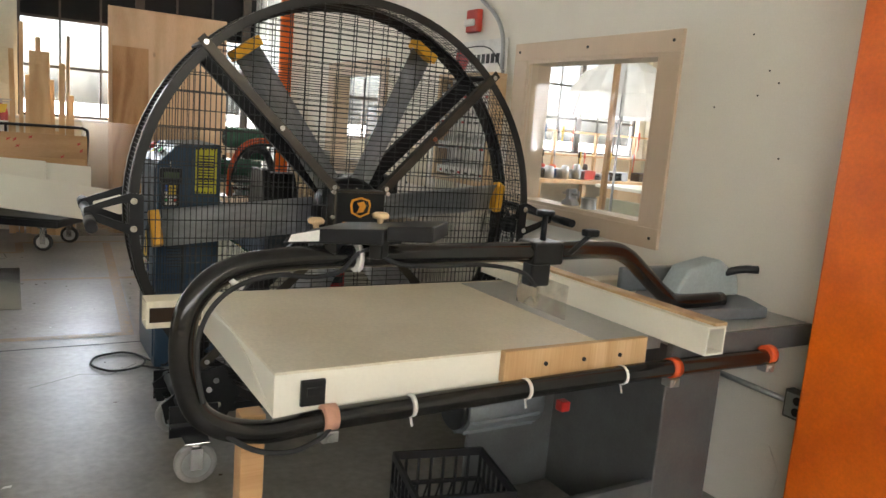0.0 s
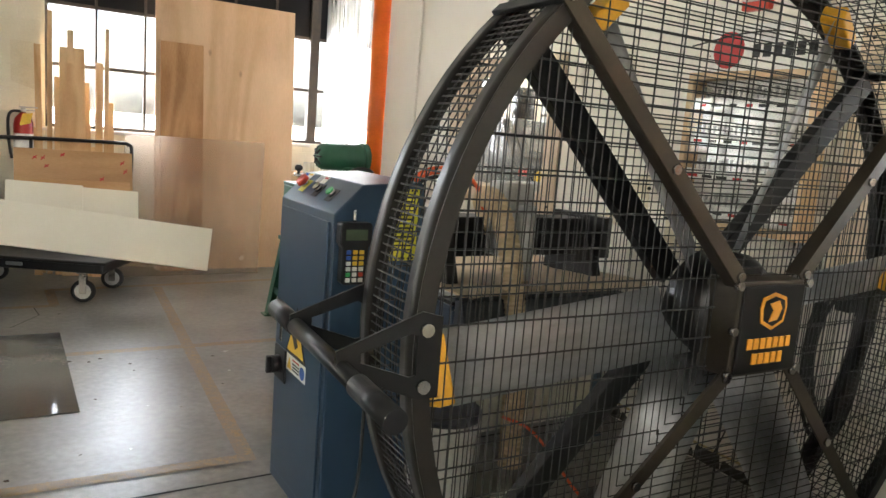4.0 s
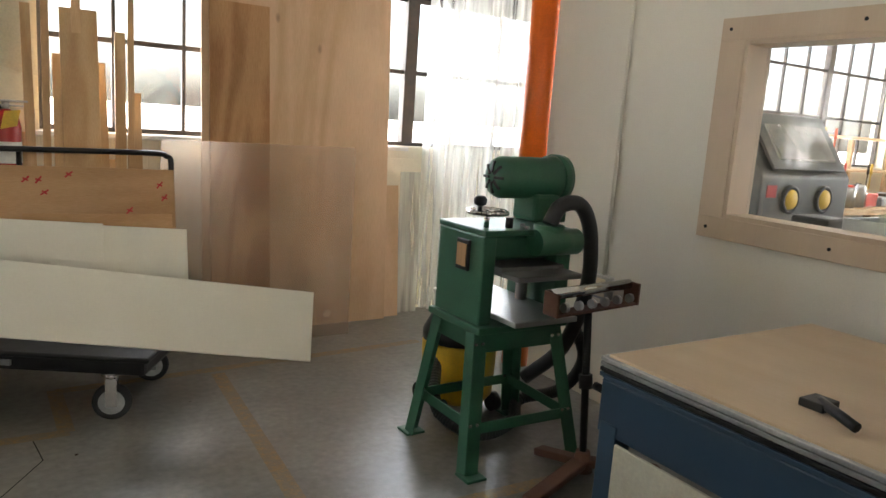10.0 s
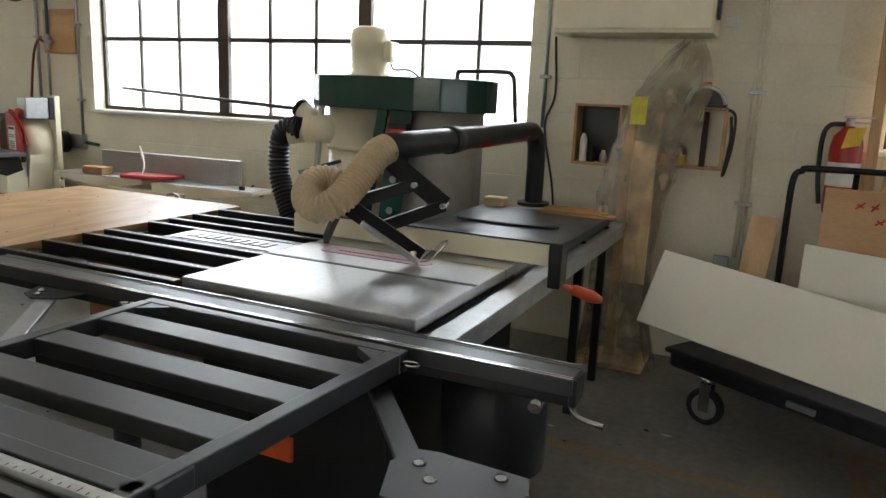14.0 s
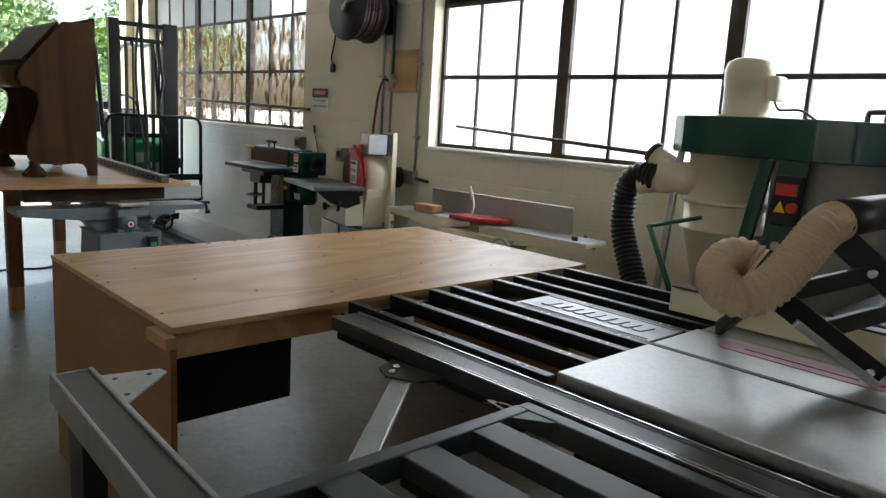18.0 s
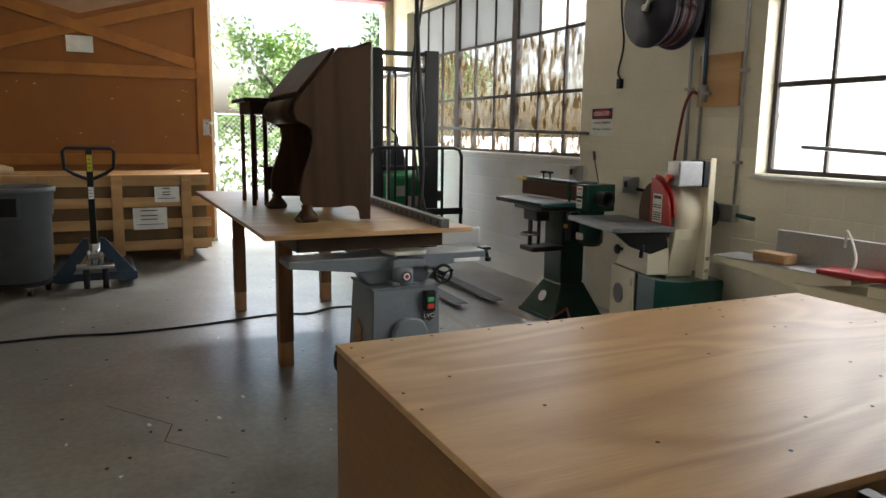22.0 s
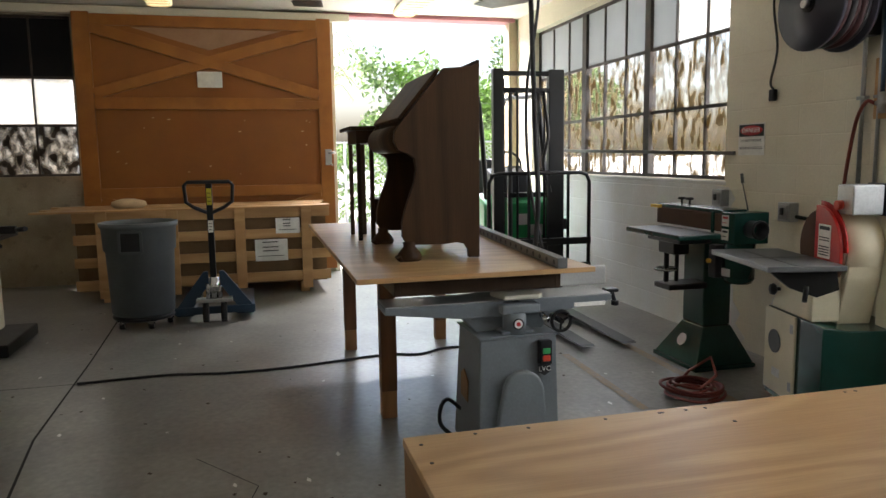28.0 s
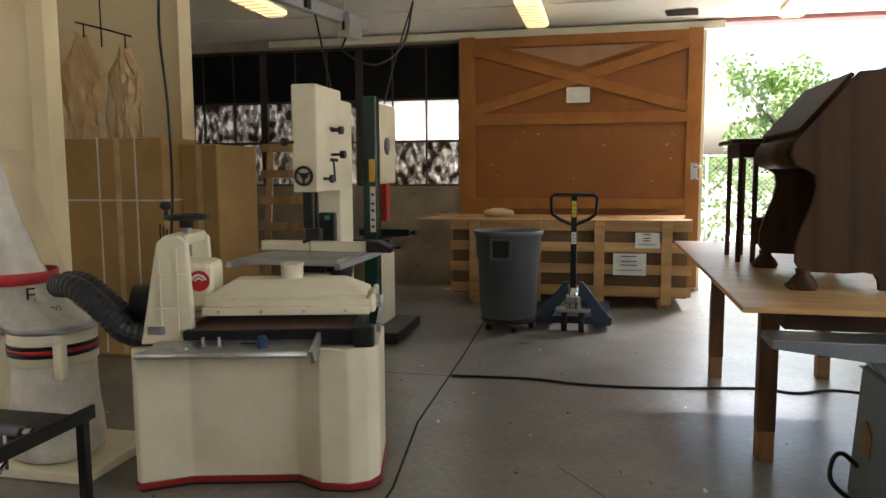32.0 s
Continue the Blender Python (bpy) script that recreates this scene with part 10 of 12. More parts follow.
lathe(bm, [(0.0, 0.0), (0.03, 0.0), (0.036, 0.01), (0.03, 0.025), (0.0, 0.027)], 12, pose(-0.20, -0.15, 0.68, 90, 0, 0), close=False)
part("lock_knob", bm, black_plastic, ds)
bm = B()
box(bm, 0.165, 0.230, 0.541, 0.26, 0.272, 1.33, 0.005)
bp = part("back_plate", bm, cream_machine, ds)
for z in (0.6, 0.68):
    bm = B()
    cyl(bm, (0.26, 0.25, z), (0.268, 0.25, z), 0.014, 10)
    part("bolt", bm, chrome, bp)
bm = B()
box(bm, 0.10, 0.02, 1.15, 0.25, 0.19, 1.31, 0.008)
sb = part("starter_box", bm, galv, ds)
bm = B()
box(bm, 0.09, 0.19, 1.145, 0.258, 0.229, 1.315, 0.004)
part("starter_back", bm, black_plastic, sb)
bm = B()
cyl(bm, (0.15, 0.02, 1.20), (0.15, -0.01, 1.198), 0.026, 16)
part("stop_button", bm, red_plastic, sb)
bm = B()
cyl(bm, (0, 0.225, 0.95), (0, 0.43, 0.95), 0.09, 24)
part("motor", bm, black_paint, ds)
bm = B()
coil = []
for k in range(150):
    a = 2 * math.pi * k / 25
    r = 0.17 - 0.03 * math.sin(k * 0.19) - 0.012 * (k // 50)
    coil.append((-9.06 + 0.02 * math.sin(k * 0.11) + r * math.cos(a), -0.98 + r * math.sin(a), 0.012 + 0.0115 * (k / 25) + 0.004 * math.sin(k * 0.7)))
sweep(bm, coil + [(-9.02, -0.84, 0.12), (-9.14, -0.80, 0.20), (-9.22, -0.9, 0.10), (-9.19, -1.0, 0.03)], 0.0095, 8)
solo("air_hose", bm, red_hose, "coil of dark red air hose on the floor", "hose", kind="")

# on the north wall
reel = thing("hose_reel", "navy and dark red hose reel hung on the wall", "hose reel", at=(-8.84, -0.01, 2.31))
navy = mat("reel_navy", (0.014, 0.014, 0.026), 0.45, scale=5, bump=0.05)
for y1 in (-0.42, -0.20):
    bm = B()
    lathe(bm, [(0.0, 0.0), (0.19, 0.0), (0.245, 0.010), (0.26, 0.0), (0.26, 0.025), (0.0, 0.025)], 44, pose(-8.84, y1, 2.32, 90, 0, 0), close=False)
    part("flange", bm, navy, reel)
for k in range(6):
    bm = B()
    hoop(bm, (-8.84, -0.245 - 0.034 * k, 2.32), 0.215 + 0.010 * (k % 2), 0.019, "y", 40, 8)
    part("hose_turn", bm, reel_hose if k % 3 else hose_black, reel)
bm = B()
cyl(bm, (-8.84, -0.46, 2.32), (-8.84, -0.02, 2.32), 0.045, 20)
box(bm, -8.92, -0.14, 2.15, -8.76, -0.005, 2.50, 0.01)
part("hub", bm, black_paint, reel)
bm = B()
cyl(bm, (-8.84, -0.49, 2.32), (-8.84, -0.455, 2.32), 0.022, 14)
sweep(bm, [(-8.84, -0.47, 2.32), (-8.76, -0.5, 2.36), (-8.70, -0.48, 2.38)], 0.015, 8, 4)
part("swivel_fitting", bm, steel, reel)
bb = thing("backboard", "wooden board on the wall carrying an air valve", "board", at=(-8.58, -0.01, 1.85))
bm = B()
box(bm, -8.77, -0.028, 1.67, -8.40, -0.002, 2.02, 0.003)
part("board", bm, osb, bb)
bm = B()
cyl(bm, (-8.68, -0.06, 1.70), (-8.68, -0.06, 1.82), 0.022, 12)
cyl(bm, (-8.72, -0.06, 1.76), (-8.62, -0.06, 1.76), 0.014, 10)
cyl(bm, (-8.68, -0.028, 1.79), (-8.68, -0.06, 1.79), 0.012, 8)
part("air_valve", bm, steel, bb)
bm = B()
sweep(bm, [(-8.68, -0.06, 1.82), (-8.68, -0.06, 2.3), (-8.69, -0.05, 2.9), (-8.69, -0.05, 3.3)], 0.014, 8, 3)
solo("air_pipe", bm, blue_paint, "blue air pipe running up the wall", "pipe")
bm = B()
sweep(bm, [(-8.72, -0.07, 1.76), (-8.77, -0.08, 1.77), (-8.83, -0.08, 1.68), (-8.87, -0.08, 1.5), (-8.90, -0.08, 1.3), (-8.91, -0.09, 1.0), (-8.95, -0.1, 0.5), (-8.98, -0.2, 0.03)], 0.011, 8, 6)
solo("air_hose", bm, red_hose, "red-brown air hose hanging from the wall valve", "hose")
sg = thing("danger_sign", "small red, black and white danger sign on the wall", "sign", at=(-9.875, -0.002, 1.55))
bm = B()
box(bm, -10.02, -0.006, 1.465, -9.73, -0.002, 1.698, 0.001)
part("plate", bm, label_white, sg)
bm = B()
box(bm, -10.012, -0.0075, 1.603, -9.738, -0.006, 1.69)
part("black_band", bm, ink_black, sg)
bm = B()
lathe(bm, [(0.0, 0.0), (0.11, 0.0), (0.11, 0.001), (0.0, 0.001)], 32, pose(-9.875, -0.0078, 1.646, 90, 0, 0), 1.12, 0.33, close=False)
part("red_oval", bm, ink_red, sg)
text_part("danger_word", "DANGER", 0.05, label_white, sg, pose(-9.875, -0.0095, 1.646, 90, 0, 0))
for w, z in (("DO NOT OPERATE", 1.572), ("WITHOUT GOGGLES", 1.518)):
    text_part("sign_words", w, 0.027, ink_black, sg, pose(-9.875, -0.0068, z, 90, 0, 0))
bm = B()
sweep(bm, [(-9.50, -0.03, 3.2), (-9.52, -0.05, 2.9), (-9.66, -0.03, 2.55), (-9.62, -0.02, 2.2), (-9.66, -0.03, 1.98), (-9.63, -0.03, 1.92)], 0.008, 8, 6)
cord = solo("extension_cord", bm, cable_mat, "black cord with a plug hanging down the wall", "cord")
bm = B()
box(bm, -9.655, -0.05, 1.84, -9.605, -0.012, 1.92, 0.008)
part("plug", bm, black_plastic, cord)
bm = B()
for sx, sz in ((-10.17, 1.14), (-9.42, 1.08)):
    sbx = thing("switch_box", "small grey electrical box on the wall", "box", at=(sx, -0.002, sz), group="boxes on the north wall")
    bm = B()
    box(bm, sx - 0.06, -0.075, sz - 0.065, sx + 0.06, -0.003, sz + 0.065, 0.006)
    part("box_body", bm, galv, sbx)
    bm = B()
    box(bm, sx - 0.045, -0.083, sz - 0.05, sx + 0.045, -0.0755, sz + 0.05, 0.004)
    part("cover_plate", bm, alu_dull, sbx)
    bm = B()
    box(bm, sx - 0.012, -0.10, sz - 0.02, sx + 0.012, -0.0835, sz + 0.03, 0.004)
    part("switch_lever", bm, black_plastic, sbx)
bm = B()
sweep(bm, [(-9.36, -0.02, 1.05), (-9.2, -0.02, 1.04), (-9.0, -0.02, 1.01), (-8.6, -0.02, 0.97), (-8.2, -0.02, 0.94)], 0.014, 8)
solo("conduit", bm, dgreen, "dark green painted conduit running along the wall", "conduit")
bm = B()
cyl(bm, (-9.86, -0.02, 1.06), (-9.92, -0.03, 1.26), 0.005, 8)
cyl(bm, (-9.92, -0.03, 1.26), (-9.935, -0.03, 1.33), 0.012, 8)
solo("hooked_wire", bm, grey_steel, "thin wire with a dark grip hanging on the wall", "wire")
bm = B()
bar(bm, (-13.1, -0.045, 1.535), (-10.05, -0.014, 1.482), 0.022, 0.03, (0, 0, 1), 0.002)
solo("steel_rod", bm, grey_steel, "long steel strip lying across the window ledge", "rod")

# forklift in the doorway
fk = thing("forklift", "green forklift with a black mast parked in the doorway", "forklift", at=(-13.2, -0.8, 0))
for y, wy in ((-1.10, 0.055), (-0.46, 0.085)):
    for dx in (0.0, 0.09):
        bm = B()
        box(bm, -12.47 - dx, y - wy + dx * 0.5, 0.06, -12.39 - dx, y + wy + dx * 0.5, 2.37 - dx, 0.008)
        part("mast_rail", bm, black_paint, fk)
for z in (0.35, 1.05, 2.13, 2.30):
    bm = B()
    box(bm, -12.45, -1.045, z, -12.40, -0.545, z + 0.05, 0.006)
    part("mast_bar", bm, black_paint, fk)
for y in (-0.96, -0.66):
    bm = B()
    cyl(bm, (-12.43, y, 0.4), (-12.43, y, 2.15), 0.022, 12)
    part("lift_ram", bm, grey_steel, fk)
    bm = B()
    sweep(bm, [(-12.38, y + 0.06, 0.5), (-12.38, y + 0.06, 2.1), (-12.42, y + 0.06, 2.17), (-12.45, y + 0.06, 2.1)], 0.013, 6)
    part("chain", bm, black_plastic, fk)
bm = B()
sweep(bm, [(-12.36, -0.62, 2.1), (-12.33, -0.58, 1.7), (-12.36, -0.62, 1.4), (-12.33, -0.55, 1.1)], 0.018, 8, 5)
part("hydraulic_hose", bm, hose_black, fk)
bm = B()
sweep(bm, [(-12.0, -1.34, 0.36), (-12.0, -1.34, 1.22), (-12.0, -1.30, 1.29), (-12.0, -1.24, 1.31), (-12.0, -0.37, 1.31), (-12.0, -0.30, 1.29), (-12.0, -0.27, 1.22), (-12.0, -0.27, 0.36)], 0.02, 8)
rack = part("load_backrest", bm, black_paint, fk)
for y in (-1.13, -0.92, -0.71, -0.50):
    bm = B()
    box(bm, -12.012, y - 0.012, 0.42, -11.988, y + 0.012, 1.31)
    part("backrest_bar", bm, black_paint, rack)
for z in (0.36, 0.62):
    bm = B()
    box(bm, -12.03, -1.36, z - 0.035, -11.98, -0.25, z + 0.035, 0.005)
    part("carriage_bar", bm, black_paint, rack)
for y in (-1.15, -0.80):
    bm = B()
    prism(bm, [(-12.0, 0.62), (-11.95, 0.62), (-11.95, 0.075), (-10.2, 0.045), (-10.16, 0.035), (-12.0, 0.03)], "y", y - 0.06, y + 0.06, 0.004)
    part("fork", bm, black_paint, fk)
bm = B()
prism(bm, [(-14.6, 0.25), (-12.75, 0.25), (-12.62, 0.45), (-12.62, 0.98), (-12.9, 1.08), (-13.3, 1.04), (-13.4, 0.80), (-13.9, 0.85), (-14.2, 1.05), (-14.6, 1.0)], "y", -1.18, -0.34, 0.04)
bd = part("body", bm, lift_green, fk)
for z0, y0 in ((0.74, -0.82), (0.62, -0.66)):
    bm = B()
    box(bm, -12.621, y0, z0, -12.614, y0 + 0.14, z0 + 0.12)
    part("sticker", bm, label_white, bd)
bm = B()
box(bm, -12.617, -1.1, 0.48, -12.58, -0.42, 0.60, 0.01)
part("axle_guard", bm, black_paint, fk)
for x in (-12.95, -14.3):
    for y in (-1.18, -0.40):
        bm = B()
        lathe(bm, [(0.0, 0.0), (0.14, 0.0), (0.17, -0.015), (0.27, -0.01), (0.30, 0.03), (0.30, 0.13), (0.27, 0.17), (0.0, 0.16)], 32, pose(x, y + 0.07, 0.30, 90, 0, 0), close=False)
        part("wheel", bm, rubber, fk)
bm = B()
box(bm, -13.9, -1.05, 0.86, -13.4, -0.5, 0.98, 0.04)
box(bm, -14.0, -1.02, 0.96, -13.88, -0.52, 1.45, 0.05)
part("seat", bm, black_plastic, fk)
bm = B()
hoop(bm, (-13.05, -0.78, 1.36), 0.17, 0.014, "x", 28, 8)
cyl(bm, (-13.05, -0.95, 1.36), (-13.05, -0.61, 1.36), 0.01, 8)
cyl(bm, (-13.05, -0.78, 1.36), (-12.85, -0.78, 1.0), 0.03, 10)
part("steering_wheel", bm, black_plastic, fk)
bm = B()
prism(bm, [(-13.1, 1.05), (-12.72, 1.05), (-12.80, 1.30), (-13.0, 1.36)], "y", -1.05, -0.62, 0.03)
part("dashboard", bm, black_plastic, fk)
for y in (-1.12, -0.42):
    bm = B()
    sweep(bm, [(-12.75, y, 1.0), (-12.9, y, 1.7), (-13.05, y, 2.12), (-13.3, y, 2.16), (-14.3, y, 2.1), (-14.5, y, 1.0)], 0.028, 8, 4)
    part("overhead_guard", bm, black_paint, fk)
bm = B()
box(bm, -12.60, -0.36, 0.68, -12.52, -0.26, 0.80, 0.02)
part("head_lamp", bm, black_plastic, fk)

# ceiling lamps and raceway
def wrap_lamp(x, y, n=1.25):
    t = thing("ceiling_light", "lit fluorescent ceiling light with a prismatic wrap cover", "ceiling light", at=(x, y, CEIL), group="fluorescent ceiling lights")
    bm = B()
    box(bm, x - n / 2, y - 0.13, CEIL - 0.05, x + n / 2, y + 0.13, CEIL - 0.014, 0.004)
    part("housing", bm, white_machine, t)
    bm = B()
    prism(bm, [(y - 0.14, CEIL - 0.051), (y + 0.14, CEIL - 0.051), (y + 0.135, CEIL - 0.09), (y + 0.09, CEIL - 0.115), (y - 0.09, CEIL - 0.115), (y - 0.135, CEIL - 0.09)], "x", x - n / 2 + 0.01, x + n / 2 - 0.01, 0.004)
    d = part("diffuser", bm, tube_glow, t)
    for k in range(9):
        xx = x - n / 2 + 0.07 + k * (n - 0.14) / 8
        bm = B()
        box(bm, xx - 0.006, y - 0.13, CEIL - 0.119, xx + 0.006, y + 0.13, CEIL - 0.1155)
        part("rib", bm, label_amber, d)
    return t


for x, y in ((-13.6, -4.5), (-13.7, -1.67), (-12.3, -7.25)):
    wrap_lamp(x, y)
rw = thing("raceway", "grey steel power raceway hung under the ceiling", "raceway", at=(-12.5, -6.5, 3.1))
bm = B()
bar(bm, (-10.2, -6.95, 3.14), (-13.3, -6.35, 3.14), 0.09, 0.13, (0, 0, 1), 0.004)
part("duct", bm, galv, rw)
bm = B()
bar(bm, (-13.0, -6.36, 3.05), (-12.75, -6.41, 3.05), 0.16, 0.24, (0, 0, 1), 0.006)
jb = part("junction_box", bm, galv, rw)
bm = B()
box(bm, -12.75, -6.42, 3.0, -12.735, -6.39, 3.09)
part("lever", bm, black_plastic, jb)
for k in range(4):
    x = -10.6 - 0.75 * k
    y = -6.95 + (-10.2 - x) * 0.6 / 3.1
    bm = B()
    cyl(bm, (x, y, 3.2), (x, y, CEIL), 0.008, 6)
    part("hanger", bm, steel, rw)
    bm = B()
    box(bm, x - 0.06, y + 0.035, 3.09, x + 0.06, y + 0.062, 3.19, 0.003)
    part("tap_cover", bm, black_plastic, rw)
for pts, nm in (([(-12.8, -6.4, 2.94), (-12.6, -6.35, 2.75), (-12.7, -6.05, 2.62), (-12.9, -5.8, 2.85), (-12.95, -5.7, 3.3)], 0.012),
                ([(-12.2, -6.5, 3.05), (-11.9, -6.3, 2.6), (-11.4, -6.0, 2.0), (-11.0, -5.8, 1.5), (-11.0, -5.75, 1.1)], 0.010),
                ([(-12.95, -5.7, 3.3), (-12.4, -5.75, 2.6), (-11.9, -5.75, 2.0), (-11.5, -5.7, 1.7)], 0.008),
                ([(-10.2, -6.85, 3.3), (-10.1, -6.85, 2.6), (-10.15, -6.84, 2.0), (-10.1, -6.8, 1.4), (-9.9, -6.7, 1.0)], 0.010)):
    bm = B()
    sweep(bm, pts, nm, 8, 6)
    solo("extension_cord", bm, cable_mat, "grey power cord hanging from the raceway", "cord", group="extension cords")
bm = B()
sweep(bm, [(-10.41, -4.77, 0.009), (-10.44, -4.19, 0.009), (-10.37, -3.8, 0.009), (-10.39, -3.30, 0.009), (-10.51, -2.67, 0.009), (-10.45, -2.4, 0.009), (-10.57, -2.12, 0.009), (-10.4, -1.6, 0.009)], 0.009, 8, 8)
solo("floor_cable", bm, cable_mat, "black cable lying wavily across the floor", "cable")

# ---- south-west: drum sander, dust collector, band saws, boxes ----
DS = pose(-8.365, -5.285, 0, 0, 0, 104)
dsn = thing("drum_sander", "ivory drum sander on a waisted cabinet with a red base stripe", "drum sander", DS, "")
PLAN = [(-0.58, 0.0), (-0.55, -0.03), (-0.33, 0.05), (0.18, 0.05), (0.30, -0.05), (0.44, -0.07), (0.53, -0.04), (0.575, 0.03), (0.58, 0.45), (0.5, 0.5), (-0.5, 0.5), (-0.58, 0.45)]
bm = B()
prism(bm, PLAN, "z", 0.04, 0.69, 0.008)
part("cabinet", bm, cream_machine, dsn)
bm = B()
prism(bm, [(x * 1.015, y * 1.02 - 0.005) for x, y in PLAN], "z", 0.012, 0.04, 0.003)
part("red_stripe", bm, stripe_red, dsn)
bm = B()
prism(bm, [(x * 1.0, y) for x, y in PLAN], "z", 0.0, 0.012)
part("plinth", bm, black_plastic, dsn)
bm = B()
box(bm, -0.33, -0.02, 0.70, 0.50, 0.46, 0.775, 0.01)
part("conveyor_bed", bm, black_paint, dsn)
bm = B()
box(bm, -0.28, -0.03, 0.776, 0.46, 0.47, 0.782, 0.002)
part("conveyor_belt", bm, sandpaper, dsn)
bm = B()
box(bm, 0.46, -0.05, 0.69, 0.56, 0.04, 0.79, 0.012)
part("end_block", bm, charcoal, dsn)
# arched head support
bm = B()
prism(bm, [(-0.54, 0.70), (-0.29, 0.70), (-0.31, 1.18), (-0.35, 1.215), (-0.41, 1.215), (-0.45, 1.18)], "y", 0.02, 0.07, 0.008)
prism(bm, [(-0.48, 0.70), (-0.29, 0.70), (-0.31, 1.18), (-0.35, 1.215), (-0.41, 1.215), (-0.43, 1.18)], "y", 0.36, 0.41, 0.008)
box(bm, -0.42, 0.05, 1.16, -0.32, 0.38, 1.215, 0.012)
box(bm, -0.50, 0.06, 0.70, -0.30, 0.37, 0.76, 0.008)
for x in (-0.44, -0.36):
    box(bm, x - 0.006, 0.012, 0.74, x + 0.006, 0.021, 1.15)
for z in (0.86, 1.02):
    box(bm, -0.46, 0.012, z, -0.31, 0.021, z + 0.014)
part("arch_frame", bm, cream_machine, dsn)
bm = B()
box(bm, -0.40, 0.10, 0.84, -0.22, 0.32, 1.08, 0.03)
hb = part("head_bracket", bm, cream_machine, dsn)
bm = B()
cyl(bm, (-0.28, 0.10, 0.99), (-0.28, 0.092, 0.99), 0.05, 24)
dial = part("dial_badge", bm, ink_red, hb, "red round depth badge")
bm = B()
hoop(bm, (-0.28, 0.090, 0.985), 0.033, 0.006, "y", 16, 6, 0.3, 2.8)
hoop(bm, (-0.28, 0.090, 0.985), 0.018, 0.004, "y", 14, 6, 0.3, 2.8)
part("dial_marks", bm, label_white, dial)
bm = B()
cyl(bm, (-0.36, 0.2, 1.10), (-0.36, 0.2, 1.28), 0.02, 12)
part("lift_screw", bm, steel, dsn)
bm = B()
hoop(bm, (-0.36, 0.2, 1.29), 0.095, 0.013, "z", 32, 8)
for a in (0.3, 2.4, 4.5):
    cyl(bm, (-0.36, 0.2, 1.285), (-0.36 + 0.095 * math.cos(a), 0.2 + 0.095 * math.sin(a), 1.29), 0.012, 8)
cyl(bm, (-0.36, 0.2, 1.24), (-0.36, 0.2, 1.30), 0.035, 16)
cyl(bm, (-0.44, 0.15, 1.29), (-0.44, 0.15, 1.335), 0.011, 8)
lathe(bm, [(0.0, 1.33), (0.02, 1.33), (0.03, 1.345), (0.026, 1.365), (0.0, 1.37)], 14, pose(-0.44, 0.15, 0), close=False)
part("crank_wheel", bm, black_plastic, dsn)
# head cover
bm = B()
lowr = [bm.verts.new(p) for p in ((-0.25, 0.06, 0.905), (0.52, 0.06, 0.905), (0.52, 0.40, 0.905), (-0.25, 0.40, 0.905))]
midr = [bm.verts.new(p) for p in ((-0.25, 0.06, 0.918), (0.52, 0.06, 0.918), (0.52, 0.40, 0.918), (-0.25, 0.40, 0.918))]
topr = [bm.verts.new(p) for p in ((-0.13, 0.17, 0.985), (0.40, 0.17, 0.985), (0.40, 0.29, 0.985), (-0.13, 0.29, 0.985))]
for a, b in ((lowr, midr), (midr, topr)):
    for k in range(4):
        bm.faces.new((a[k], a[(k + 1) % 4], b[(k + 1) % 4], b[k]))
bm.faces.new(topr), bm.faces.new(lowr[::-1])
bmesh.ops.bevel(bm, geom=bm.edges[:], offset=0.006, segments=2, affect="EDGES")
part("drum_cover", bm, cream_machine, dsn)
bm = B()
box(bm, -0.26, 0.05, 0.828, 0.535, 0.41, 0.868, 0.006)
box(bm, -0.255, 0.07, 0.868, 0.53, 0.39, 0.904, 0.004)
part("drum_housing", bm, cream_machine, dsn)
bm = B()
box(bm, 0.531, 0.07, 0.835, 0.56, 0.39, 0.925, 0.010)
ec = part("end_cover", bm, cream_machine, dsn)
for y, z in ((0.12, 0.905), (0.16, 0.885), (0.12, 0.865)):
    bm = B()
    cyl(bm, (0.56, y, z), (0.585, y - 0.01, z), 0.012, 10)
    part("knob", bm, chrome, ec)
bm = B()
lathe(bm, [(0.062, 0.975), (0.055, 0.99), (0.055, 1.045), (0.060, 1.047), (0.060, 1.057), (0.048, 1.057), (0.048, 0.98)], 28, pose(0.14, 0.23, 0), close=False)
part("dust_port", bm, cream_machine, dsn)
for x in (-0.18, 0.02, 0.22, 0.42):
    bm = B()
    cyl(bm, (x, 0.05, 0.848), (x, 0.043, 0.848), 0.008, 8)
    part("bolt", bm, steel, dsn)
for x in (-0.15, 0.05, 0.25):
    bm = B()
    box(bm, x, 0.052, 0.902, x + 0.05, 0.075, 0.912, 0.003)
    part("clip", bm, cream_machine, dsn)
# infeed tray
bm = B()
box(bm, -0.44, -0.25, 0.722, 0.28, -0.02, 0.728, 0.001)
cyl(bm, (-0.46, -0.26, 0.715), (0.28, -0.26, 0.715), 0.014, 12)
tr = part("infeed_tray", bm, alu, dsn)
bm = B()
prism(bm, [(-0.28, 0.73), (-0.05, 0.755), (0.10, 0.78), (0.10, 0.73), (-0.05, 0.70), (-0.2, 0.66)], "x", 0.29, 0.31, 0.002)
part("tray_bracket", bm, alu, tr)
bm = B()
prism(bm, [(0.10, 0.78), (0.55, 0.84), (0.55, 0.79), (0.10, 0.73)], "x", 0.56, 0.58, 0.002)
part("side_rail", bm, alu, dsn)
